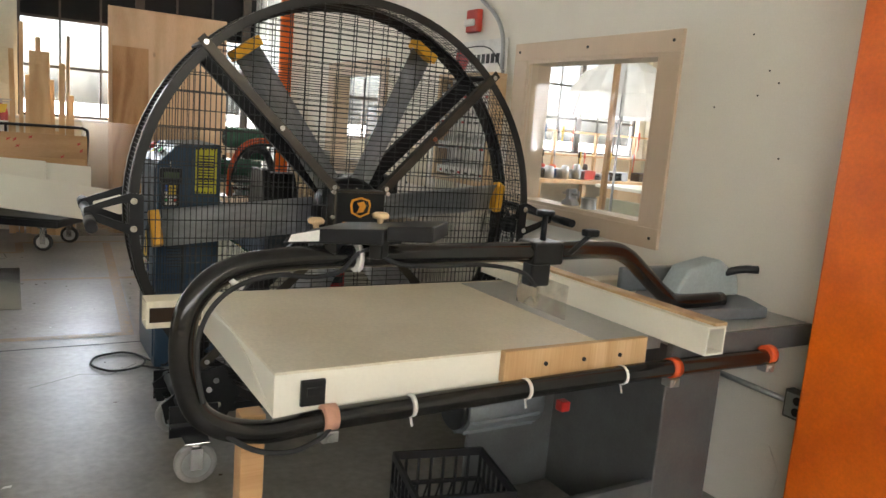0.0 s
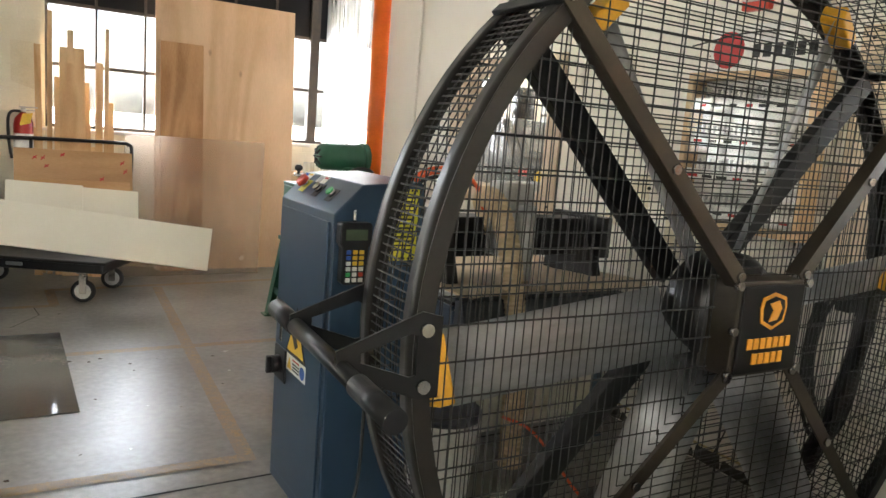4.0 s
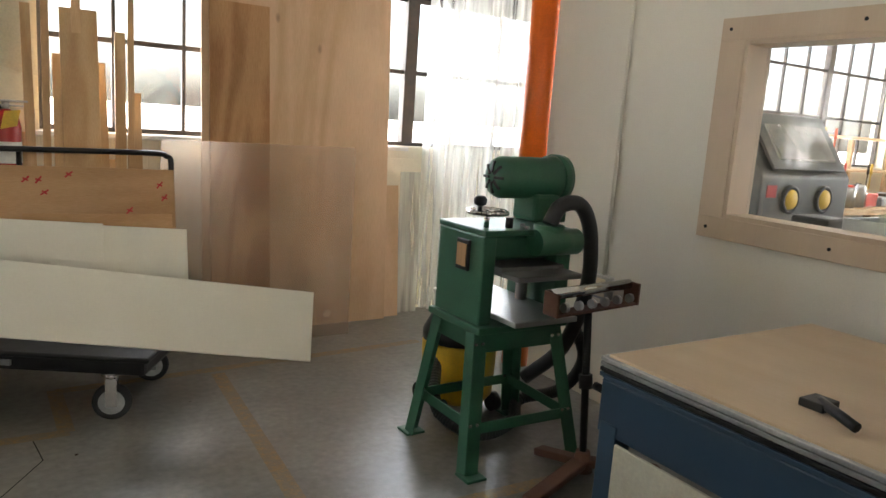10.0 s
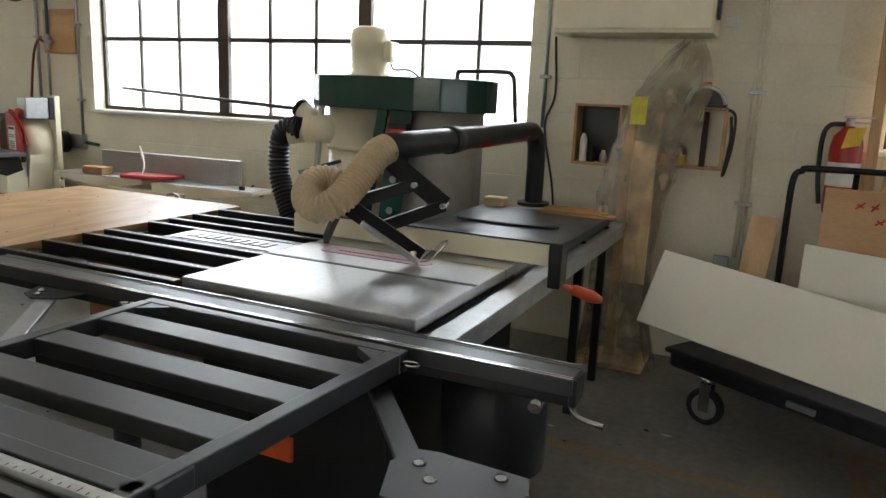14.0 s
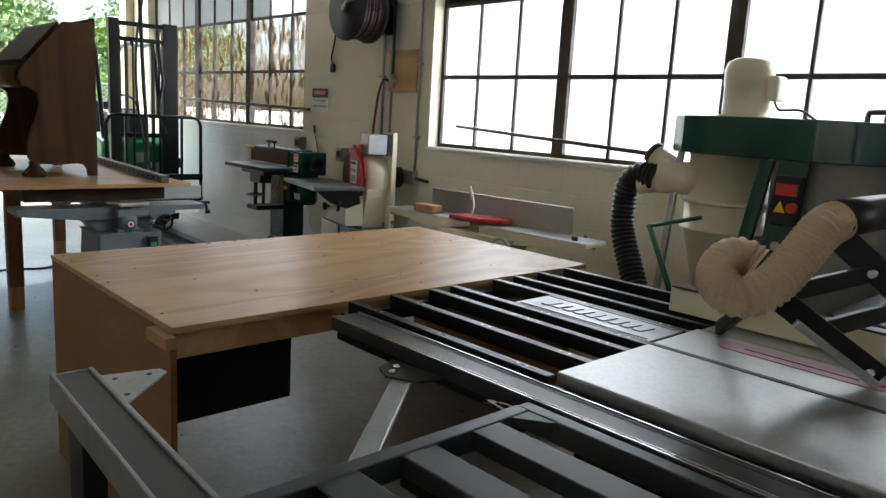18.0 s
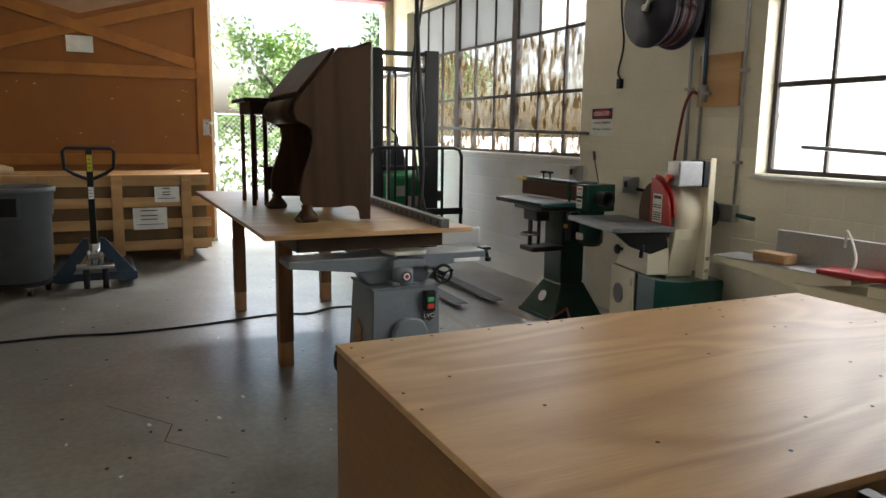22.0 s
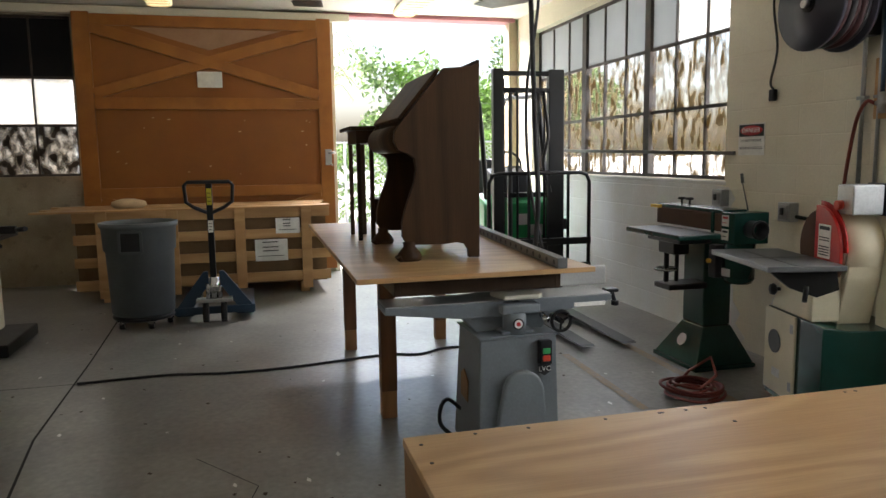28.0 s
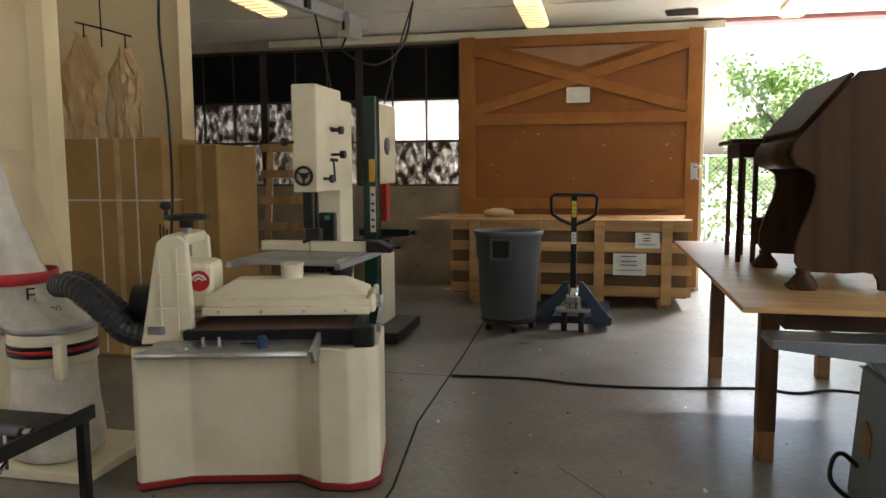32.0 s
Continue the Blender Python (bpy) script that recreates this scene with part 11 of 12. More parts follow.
for x, y, h in ((-0.32, -0.18, 0.015), (-0.26, -0.20, 0.012), (-0.20, -0.14, 0.04), (-0.13, -0.14, 0.04), (-0.27, -0.12, 0.01)):
    bm = B()
    cyl(bm, (x, y, 0.728), (x, y, 0.728 + h), 0.008, 8)
    cyl(bm, (x, y, 0.728), (x, y, 0.736), 0.013, 6)
    part("loose_bolt", bm, steel, tr)
bm = B()
lathe(bm, [(0.0, 0.0), (0.022, 0.0), (0.024, 0.03), (0.02, 0.05), (0.0, 0.052)], 16, DS @ pose(0.07, -0.17, 0.728), close=False)
sl = solo("chuck_key", bm, blue_low, "small blue plastic cap on the sander tray", "cap")
bm = B()
cyl(bm, DS @ Vector((0.06, -0.17, 0.745)), DS @ Vector((-0.03, -0.15, 0.742)), 0.005, 8)
part("stem", bm, black_paint, sl)
bm = B()
cyl(bm, (-0.62, 0.2, 0.86), (-0.40, 0.2, 0.86), 0.10, 24)
box(bm, -0.6, 0.14, 0.72, -0.44, 0.28, 0.80, 0.01)
part("motor", bm, black_plastic, dsn)
bm = B()
box(bm, -0.50, 0.0095, 0.75, -0.42, 0.0115, 0.79)
part("name_plate", bm, galv, dsn)
for k, off in enumerate((0.0, 0.10)):
    bm = B()
    sweep(bm, [DS @ Vector(p) for p in ((-0.50, 0.10 + off, 0.72), (-0.62, 0.05 + off, 0.76), (-0.72, 0.06 + off, 0.86), (-0.86, 0.10 + off, 0.96), (-1.0, 0.2 + off, 0.96))], 0.055, 14, 8, 0.004, 0.03)
    solo("dust_hose", bm, hose_black, "black flexible dust hose to the drum sander", "hose", group="black dust hoses")

# dust collector with canvas bags
dc = thing("dust_collector", "ivory dust collector with tan canvas bags and a red band", "dust collector", at=(-8.45, -6.46, 0))
cx, cy = -8.45, -6.46
bm = B()
box(bm, cx - 0.36, cy - 0.30, 0.0, cx + 0.24, cy + 0.34, 0.055, 0.01)
part("base_plate", bm, cream_machine, dc)
rb = random.Random(11)
def cloth(prof, lean=(0, 0), seg=48, amp=0.02, seed=1):
    """A soft bag: a turned shape with folds and a lean."""
    bm = B()
    rn = random.Random(seed)
    ph = [rn.uniform(0, 6.3) for k in range(6)]
    rings = []
    for i, (r, z) in enumerate(prof):
        f = i / (len(prof) - 1)
        row = []
        for k in range(seg):
            a = 2 * math.pi * k / seg
            w = amp * math.sin(math.pi * f) * (math.sin(7 * a + ph[0]) + 0.7 * math.sin(11 * a + ph[1] + 2.5 * f) + 0.5 * math.sin(4 * a + ph[2] - 3 * f))
            row.append(bm.verts.new((cx + lean[0] * f + (r + w) * math.cos(a), cy + lean[1] * f + (r + w) * math.sin(a), z)))
        rings.append(row)
    for a, b in zip(rings, rings[1:]):
        for k in range(seg):
            fc = bm.faces.new((a[k], a[(k + 1) % seg], b[(k + 1) % seg], b[k]))
            fc.smooth = True
    bm.faces.new(rings[0][::-1])
    bm.faces.new(rings[-1])
    return bm
part("collection_bag", cloth([(0.19, 0.06), (0.215, 0.08), (0.225, 0.15), (0.22, 0.25), (0.21, 0.35), (0.205, 0.45), (0.20, 0.565)], (0, 0), amp=0.012), bag_white, dc, "canvas collection bag")
bm = B()
lathe(bm, [(0.20, 0.55), (0.21, 0.56), (0.21, 0.71), (0.20, 0.72), (0.19, 0.72), (0.19, 0.55)], 40, pose(cx, cy, 0), close=False)
dr = part("drum", bm, cream_machine, dc)
bm = B()
lathe(bm, [(0.2105, 0.60), (0.213, 0.60), (0.213, 0.62), (0.2105, 0.62)], 40, pose(cx, cy, 0), close=False)
lathe(bm, [(0.2105, 0.64), (0.213, 0.64), (0.213, 0.66), (0.2105, 0.66)], 40, pose(cx, cy, 0), close=False)
part("black_band", bm, black_paint, dr)
bm = B()
lathe(bm, [(0.2107, 0.62), (0.2135, 0.62), (0.2135, 0.64), (0.2107, 0.64)], 40, pose(cx, cy, 0), close=False)
part("red_band", bm, ink_red, dr)
bm = B()
box(bm, cx + 0.14, cy + 0.15, 0.5, cx + 0.19, cy + 0.2, 0.68, 0.01)
part("latch", bm, cream_machine, dr)
part("filter_bag", cloth([(0.205, 0.72), (0.225, 0.76), (0.215, 0.82), (0.205, 0.92), (0.20, 1.05), (0.19, 1.25), (0.18, 1.5), (0.16, 1.75), (0.08, 1.9)], (0.0, -0.62), seed=4, amp=0.014), bag_white, dc, "tan canvas filter bag with printed letters")
bm = B()
lathe(bm, [(0.211, 0.715), (0.216, 0.72), (0.216, 0.735), (0.211, 0.74)], 40, pose(cx, cy, 0), close=False)
part("strap", bm, steel, dc)
rb = (cx, cy - 0.235)
bm = B()
lathe(bm, [(0.222, 0.95), (0.226, 0.96), (0.226, 1.0), (0.222, 1.01)], 40, pose(rb[0], rb[1], 0), close=False)
part("red_print", bm, ink_red, dc, "red printed band round the bag")
fa = math.degrees(math.atan2(-3.71 + 6.35, -5.29 + 8.42)) + 8
fr = math.radians(fa)
fd, fs = Vector((math.cos(fr), math.sin(fr), 0)), Vector((-math.sin(fr), math.cos(fr), 0))
for w, sz, z, off in (("E", 0.10, 0.90, 0.06), ("MENT & TO", 0.036, 0.82, 0.10)):
    p = Vector((rb[0], rb[1], z)) + fd * 0.235 + fs * off
    text_part("printed_letters", w, sz, ink_black, dc, pose(p.x, p.y, p.z, 90, 0, 90 + fa))
bm = B()
prism(bm, [(-7.05, 0.60), (-6.55, 0.60), (-6.38, 0.66), (-6.72, 1.62), (-6.80, 1.64), (-7.05, 1.62)], "x", -8.61, -8.603)
solo("clear_panel", bm, clear_glass, "clear acrylic panel standing behind the dust collector", "clear panel")
bm = B()
box(bm, -8.68, -7.05, 0.0, -8.55, -6.4, 0.60, 0.005)
solo("panel_stand", bm, cream_machine, "low ivory stand under the clear panel", "stand")
# roller table end
rt = thing("roller_table", "black steel table end with a chrome roller", "roller table", at=(-7.6, -6.200, 0))
for nm, ma, bx in (("side_rail", black_paint, (-7.95, -5.850, 0.45, -7.45, -5.835, 0.51)), ("front_rail", black_paint, (-7.45, -6.550, 0.45, -7.435, -5.835, 0.51)), ("tray", black_paint, (-7.95, -6.550, 0.45, -7.45, -5.850, 0.457))):
    bm = B()
    box(bm, *bx, 0.002)
    part(nm, bm, ma, rt)
bm = B()
cyl(bm, (-7.62, -6.550, 0.495), (-7.62, -5.910, 0.495), 0.03, 20)
part("roller", bm, grey_steel, rt)
bm = B()
cyl(bm, (-7.62, -5.910, 0.495), (-7.62, -5.860, 0.495), 0.02, 14)
cyl(bm, (-7.50, -5.870, 0.40), (-7.50, -5.870, 0.53), 0.006, 8)
cyl(bm, (-7.50, -5.870, 0.43), (-7.44, -5.850, 0.41), 0.008, 8)
part("clamp_screw", bm, chrome, rt)
for x, y in ((-7.92, -6.520), (-7.47, -6.520), (-7.92, -5.880)):
    bm = B()
    box(bm, x - 0.02, y - 0.02, 0.0, x + 0.02, y + 0.02, 0.45, 0.003)
    part("leg", bm, black_paint, rt)

# band saws
bs1 = thing("band_saw", "ivory band saw with black hand wheel and knobs", "band saw", at=(-10.3, -5.7, 0), group="band saws")
bm = B()
box(bm, -10.44, -5.78, 1.37, -9.95, -5.60, 2.10, 0.012)
up = part("upper_wheel_box", bm, cream_machine, bs1)
bm = B()
box(bm, -10.72, -5.80, 0.0, -10.44, -5.62, 2.04, 0.012)
part("spine", bm, cream_machine, bs1)
bm = B()
box(bm, -10.5, -5.80, 0.08, -9.92, -5.58, 0.80, 0.015)
part("lower_wheel_box", bm, cream_machine, bs1)
bm = B()
box(bm, -10.65, -5.92, 0.0, -9.80, -5.42, 0.08, 0.01)
part("base", bm, dgreen, bs1, "dark green base with a red stripe")
bm = B()
box(bm, -10.0, -5.56, 0.1, -9.93, -5.415, 0.13)
part("red_stripe", bm, ink_red, bs1)
bm = B()
box(bm, -10.72, -6.05, 0.90, -9.66, -5.36, 0.945, 0.006)
tbl = part("table", bm, cast_iron, bs1)
for y, ma in ((-5.33, galv), (-6.08, galv)):
    bm = B()
    box(bm, -10.76, y - 0.02, 0.89, -9.58, y + 0.02, 0.93, 0.003)
    part("fence_rail", bm, ma, tbl)
bm = B()
box(bm, -10.15, -6.10, 0.95, -10.09, -5.28, 1.02, 0.004)
part("fence", bm, cream_machine, tbl)
bm = B()
prism(bm, [(-5.30, 0.95), (-5.12, 0.95), (-5.10, 0.97), (-5.22, 1.03), (-5.30, 1.03)], "x", -10.20, -10.05, 0.01)
cyl(bm, (-10.1, -5.14, 0.98), (-9.98, -5.02, 1.0), 0.012, 8)
part("fence_handle", bm, black_plastic, tbl)
bm = B()
box(bm, -10.25, -5.78, 0.80, -10.05, -5.60, 0.90, 0.01)
cyl(bm, (-10.15, -5.6, 0.83), (-10.15, -5.45, 0.80), 0.06, 20)
part("trunnion", bm, black_paint, bs1)
bm = B()
hoop(bm, (-9.925, -5.69, 1.48), 0.06, 0.010, "x", 24, 8)
cyl(bm, (-9.95, -5.69, 1.48), (-9.92, -5.69, 1.48), 0.02, 12)
for a in (0.5, 2.6, 4.7):
    cyl(bm, (-9.925, -5.69, 1.48), (-9.925, -5.69 + 0.06 * math.cos(a), 1.48 + 0.06 * math.sin(a)), 0.008, 6)
part("hand_wheel", bm, black_plastic, up)
for x, y, z, d in ((-9.95, -5.77, 1.71, (0.05, -0.03, 0)), (-10.22, -5.60, 1.80, (0, 0.06, 0)), (-10.22, -5.60, 1.63, (0, 0.07, 0)), (-10.06, -5.60, 1.46, (0, 0.05, 0))):
    bm = B()
    p = Vector((x, y, z))
    cyl(bm, p, p + Vector(d), 0.010, 8)
    cyl(bm, p + Vector(d), p + Vector(d) * 1.5, 0.028, 12)
    part("knob", bm, black_plastic, up)
for z in (1.58, 1.80):
    bm = B()
    box(bm, -10.33, -5.605, z, -10.18, -5.59, z + 0.025, 0.003)
    part("latch", bm, chrome, up)
bm = B()
cyl(bm, (-10.26, -5.59, 1.44), (-10.22, -5.585, 1.60), 0.007, 8)
part("lever", bm, black_paint, up)
bm = B()
box(bm, -10.01, -5.72, 1.12, -9.97, -5.66, 1.40, 0.004)
cyl(bm, (-9.99, -5.63, 1.06), (-9.99, -5.63, 1.38), 0.012, 10)
box(bm, -10.03, -5.70, 1.04, -9.95, -5.60, 1.12, 0.006)
cyl(bm, (-9.99, -5.66, 1.05), (-9.92, -5.7, 1.03), 0.012, 8)
part("blade_guide", bm, charcoal, bs1)
bm = B()
box(bm, -9.992, -5.693, 0.945, -9.988, -5.678, 1.12)
part("blade", bm, steel, bs1)
bm = B()
box(bm, -10.2, -5.68, 1.0, -10.14, -5.56, 1.22, 0.01)
part("work_lamp", bm, black_plastic, bs1)
bm = B()
box(bm, -10.139, -5.63, 1.17, -10.136, -5.59, 1.20)
part("green_label", bm, green_plastic, bs1)
bs2 = thing("band_saw", "green and ivory band saw with a red blade guard", "band saw", at=(-11.6, -5.66, 0), group="band saws")
bm = B()
box(bm, -11.50, -5.76, 0.0, -11.38, -5.635, 2.16, 0.012)
sp = part("spine", bm, dgreen, bs2)
bm = B()
box(bm, -12.05, -5.78, 1.40, -11.50, -5.65, 2.12, 0.02)
cov = part("upper_wheel_cover", bm, cream_machine, bs2)
bm = B()
lathe(bm, [(0.0, 0.0), (0.08, 0.0), (0.08, 0.006), (0.0, 0.006)], 24, pose(-11.75, -5.649, 1.74, -90, 0, 0), close=False)
part("round_badge", bm, grey_steel, cov)
bm = B()
box(bm, -12.0, -5.78, 0.10, -11.5, -5.655, 0.80, 0.02)
part("lower_wheel_cover", bm, cream_machine, bs2)
bm = B()
box(bm, -12.12, -5.9, 0.0, -11.3, -5.44, 0.10, 0.012)
part("base", bm, black_paint, bs2, "black steel base")
bm = B()
box(bm, -11.90, -5.76, 1.05, -11.78, -5.665, 1.42, 0.008)
part("blade_guard", bm, red_paint, bs2, "red blade guard")
bm = B()
box(bm, -12.0, -5.9, 0.88, -11.3, -5.50, 0.92, 0.006)
tb2 = part("table", bm, charcoal, bs2)
bm = B()
box(bm, -11.72, -5.9, 0.923, -11.66, -5.42, 0.985, 0.006)
cyl(bm, (-11.69, -5.43, 0.95), (-11.60, -5.33, 0.965), 0.02, 12)
part("fence", bm, black_plastic, tb2)
bm = B()
box(bm, -11.379, -5.70, 1.42, -11.374, -5.65, 1.62)
part("orange_label", bm, label_amber, sp)
bm = B()
box(bm, -11.379, -5.695, 0.98, -11.374, -5.645, 1.38)
wl = part("white_label", bm, label_white, sp)
bars(wl, ink_black, [(-5.685, -5.655, z, z + 0.02) for z in (1.02, 1.08, 1.16, 1.22, 1.30)], ("x", -11.374), 0.001)

# tall cartons
for k, (x0, y0, x1, y1, h) in enumerate(((-11.03, -8.05, -10.5, -7.14, 1.79), (-11.45, -7.13, -10.75, -6.80, 1.74))):
    cb = thing("cardboard_box", "tall brown cardboard box bound with white straps" if not k else "narrow tall brown cardboard box beside the larger one", "cardboard box", at=((x0 + x1) / 2, (y0 + y1) / 2, 0), group="tall cartons")
    bm = B()
    box(bm, x0, y0, 0, x1, y1, h, 0.012)
    body = part("carton", bm, paper_brown, cb)
    if k:
        bm = B()
        box(bm, x1 + 0.0005, (y0 + y1) / 2 - 0.025, 0.02, x1 + 0.002, (y0 + y1) / 2 + 0.025, h)
        part("tape", bm, bag_tan, cb)
        bars(cb, ink_black, [(y0 + 0.05, y0 + 0.11, 0.6 + 0.05 * j, 0.62 + 0.05 * j) for j in range(3)], ("x", x1 + 0.0005), 0.001)
    if not k:
        for y in (-7.72, -7.38):
            bm = B()
            box(bm, x1, y - 0.007, 0.02, x1 + 0.003, y + 0.007, h)
            box(bm, x0, y - 0.007, h, x1 + 0.003, y + 0.007, h + 0.003)
            part("strap", bm, label_white, cb)
        bm = B()
        box(bm, x1 + 0.003, y0, 1.28, x1 + 0.006, y1, 1.295)
        box(bm, x0, y1, 1.28, x1 + 0.006, y1 + 0.003, 1.295)
        part("strap", bm, label_white, cb)
        bm = B()
        box(bm, x1 + 0.0005, -7.57, 0.02, x1 + 0.0018, -7.52, h)
        part("tape", bm, bag_tan, cb)
        bars(cb, ink_black, [(-7.19 + 0.03 * j, -7.175 + 0.03 * j, 0.95, 1.10 - 0.02 * (j % 3)) for j in range(3)], ("x", x1 + 0.0005), 0.001)
# hanging tan bags
def crumpled(c, wt, wb, h, seed):
    """A flat hung bag: gathered at the hook, wide shoulders, sharp creases."""
    rn = random.Random(seed)
    bm = B()
    nu, nz, grid = 11, 12, []
    cre = [(rn.uniform(0, 6.3), rn.uniform(3, 7), rn.uniform(-3, 3)) for k in range(3)]
    for side in (-1, 1):
        rows = []
        for i in range(nz):
            f = i / (nz - 1)
            w = (wb + (wt - wb) * f) * min(1.0, 0.18 + 3.2 * (1 - f)) * (0.94 + 0.08 * math.sin(9 * f + seed))
            row = []
            for k in range(nu):
                g = k / (nu - 1) - 0.5
                fold = sum(0.016 * abs(math.sin(p + q * g * 2 + r * f * 2)) for p, q, r in cre)
                d = side * (0.05 * (1 - 4 * g * g) + 0.004) + fold - 0.02 + rn.uniform(-0.012, 0.012) * (abs(g) < 0.49)
                row.append(bm.verts.new((c[0] + d, c[1] + w * g + rn.uniform(-0.008, 0.008), c[2] + h * f + rn.uniform(-0.015, 0.015) - 0.10 * abs(g) * f)))
            rows.append(row)
        grid.append(rows)
    for rows in grid:
        for a, b in zip(rows, rows[1:]):
            for k in range(nu - 1):
                q = (a[k], a[k + 1], b[k + 1], b[k])
                o = rn.random() < 0.5
                bm.faces.new((q[0], q[1], q[2]) if o else (q[0], q[1], q[3]))
                bm.faces.new((q[0], q[2], q[3]) if o else (q[1], q[2], q[3]))
    for k in (0, nu - 1):
        for i in range(nz - 1):
            bm.faces.new((grid[0][i][k], grid[0][i + 1][k], grid[1][i + 1][k], grid[1][i][k]))
    bmesh.ops.recalc_face_normals(bm, faces=bm.faces)
    return bm


for c, wt, wb, h, sd in (((-10.66, -7.93, 1.80), 0.44, 0.40, 0.86, 3), ((-10.70, -7.56, 1.80), 0.34, 0.28, 0.76, 8)):
    solo("filter_bag", crumpled(c, wt, wb, h, sd), bag_shiny, "crumpled shiny tan filter bag hanging over the carton", "filter bag", group="hanging filter bags")
bm = B()
sweep(bm, [(-10.70, -8.02, 2.76), (-10.70, -7.78, 2.70), (-10.70, -7.50, 2.62)], 0.008, 8)
cyl(bm, (-10.70, -7.78, 2.55), (-10.70, -7.78, 3.31), 0.006, 6)
cyl(bm, (-10.68, -7.93, 2.63), (-10.68, -7.93, 2.74), 0.006, 6)
cyl(bm, (-10.70, -7.56, 2.52), (-10.70, -7.56, 2.64), 0.006, 6)
solo("wire_hanger", bm, black_paint, "wire hanger holding the filter bags from the ceiling", "hanger")
# pallet leaning on the west wall
pal = thing("leaning_pallet", "brown wooden pallet standing on end against the wall", "pallet", at=(-13.9, -7.4, 0))
for y in (-7.85, -7.0):
    bm = B()
    bar(bm, (-13.7, y, 0.0), (-13.95, y, 1.85), 0.09, 0.04, (1, 0, 0.1), 0.003)
    part("stringer", bm, pine, pal)
for k in range(6):
    z = 0.12 + 0.33 * k
    bm = B()
    box(bm, -13.66 - 0.135 * z, -7.95, z, -13.64 - 0.135 * z, -6.9, z + 0.10, 0.002)
    part("slat", bm, pine, pal)

# ---- the next room, behind the partition ----
blast = thing("blast_cabinet", "grey sandblasting cabinet with a sloped glass lid and two hand ports", "blast cabinet", at=(1.25, -2.1, 0))
bm = B()
prism(bm, [(-2.42, 1.02), (-2.42, 1.32), (-2.18, 1.68), (-1.85, 1.70), (-1.78, 1.62), (-1.78, 1.02), (-2.0, 0.6), (-2.2, 0.6)], "x", 0.80, 1.70, 0.012)
part("hopper_body", bm, grey_steel, blast)
bm = B()
bar(bm, (1.25, -2.425, 1.36), (1.25, -2.215, 1.675), 0.72, 0.02, (0, -0.83, 0.55), 0.005)
lid = part("lid", bm, grey_steel, blast)
bm = B()
bar(bm, (1.25, -2.40, 1.415), (1.25, -2.27, 1.61), 0.56, 0.03, (0, -0.83, 0.55), 0.003)
part("lid_glass", bm, dirty_glass, lid)
for x in (1.08, 1.42):
    bm = B()
    lathe(bm, [(0.0, 0.0), (0.085, 0.0), (0.085, 0.02), (0.066, 0.024), (0.064, 0.004), (0.0, 0.004)], 28, pose(x, -2.42, 1.19, 90, 0, 0), close=False)
    pt = part("hand_port", bm, black_plastic, blast)
    bm = B()
    lathe(bm, [(0.0, 0.0), (0.062, 0.0), (0.055, 0.018), (0.0, 0.022)], 24, pose(x, -2.426, 1.19, 90, 0, 0), close=False)
    part("port_cover", bm, label_amber, pt, "yellow rubber port cover")
bm = B()
box(bm, 0.86, -2.424, 1.20, 0.95, -2.4205, 1.27)
part("red_label", bm, ink_red, blast)
bm = B()
box(bm, 0.792, -2.30, 1.18, 0.80, -2.27, 1.28, 0.003)
part("side_latch", bm, chrome, blast)
bm = B()
cyl(bm, (1.2, -1.95, 1.70), (1.2, -1.95, 1.95), 0.10, 20)
box(bm, 1.05, -2.02, 1.9, 1.32, -1.88, 1.98, 0.01)
part("dust_motor", bm, charcoal, blast)
for x in (0.86, 1.64):
    for y in (-2.36, -1.84):
        bm = B()
        box(bm, x - 0.025, y - 0.025, 0.0, x + 0.025, y + 0.025, 1.03, 0.003)
        part("leg", bm, grey_steel, blast)
bt = blocks("wall_shelf", "beige painted shelf table under the interior window", "shelf", (0.4, -3.3, 0),
            [("top", frame_wood, (0.15, -3.95, 1.06, 0.72, -2.75, 1.09), 0.004)] + [("leg", frame_wood, (x, y, 0, x + 0.05, y + 0.05, 1.06), 0.003) for x in (0.17, 0.65) for y in (-3.9, -2.85)])
bm = B()
lo = [(0.24, -3.70), (0.52, -3.70), (0.52, -3.22), (0.24, -3.22)]
for (xa, ya), (xb, yb) in zip(lo, lo[1:] + lo[:1]):
    bar(bm, (xa, ya, 1.15), (xb, yb, 1.15), 0.015, 0.12)
box(bm, 0.24, -3.7, 1.09, 0.52, -3.22, 1.10)
solo("tray", bm, galv, "grey plastic tray on the shelf behind the window", "tray")
bm = B()
box(bm, 0.26, -3.14, 1.09, 0.44, -2.96, 1.19, 0.012)
solo("black_case", bm, black_plastic, "small black case on the shelf behind the window", "case")
rn = random.Random(21)
# tool bench in front of the far windows
tb = thing("tool_bench", "cluttered wooden tool bench under the far windows", "tool bench", at=(6.4, -4.8, 0))


def along(north, u0, v0, z0, u1, v1, z1):
    """A box along the far wall (u is y, v is x) or turned to run along the north wall (u is x)."""
    if north:
        return (u0, v0 - 7.05, z0, u1, v1 - 7.05, z1)
    return (v0, u0, z0, v1, u1, z1)


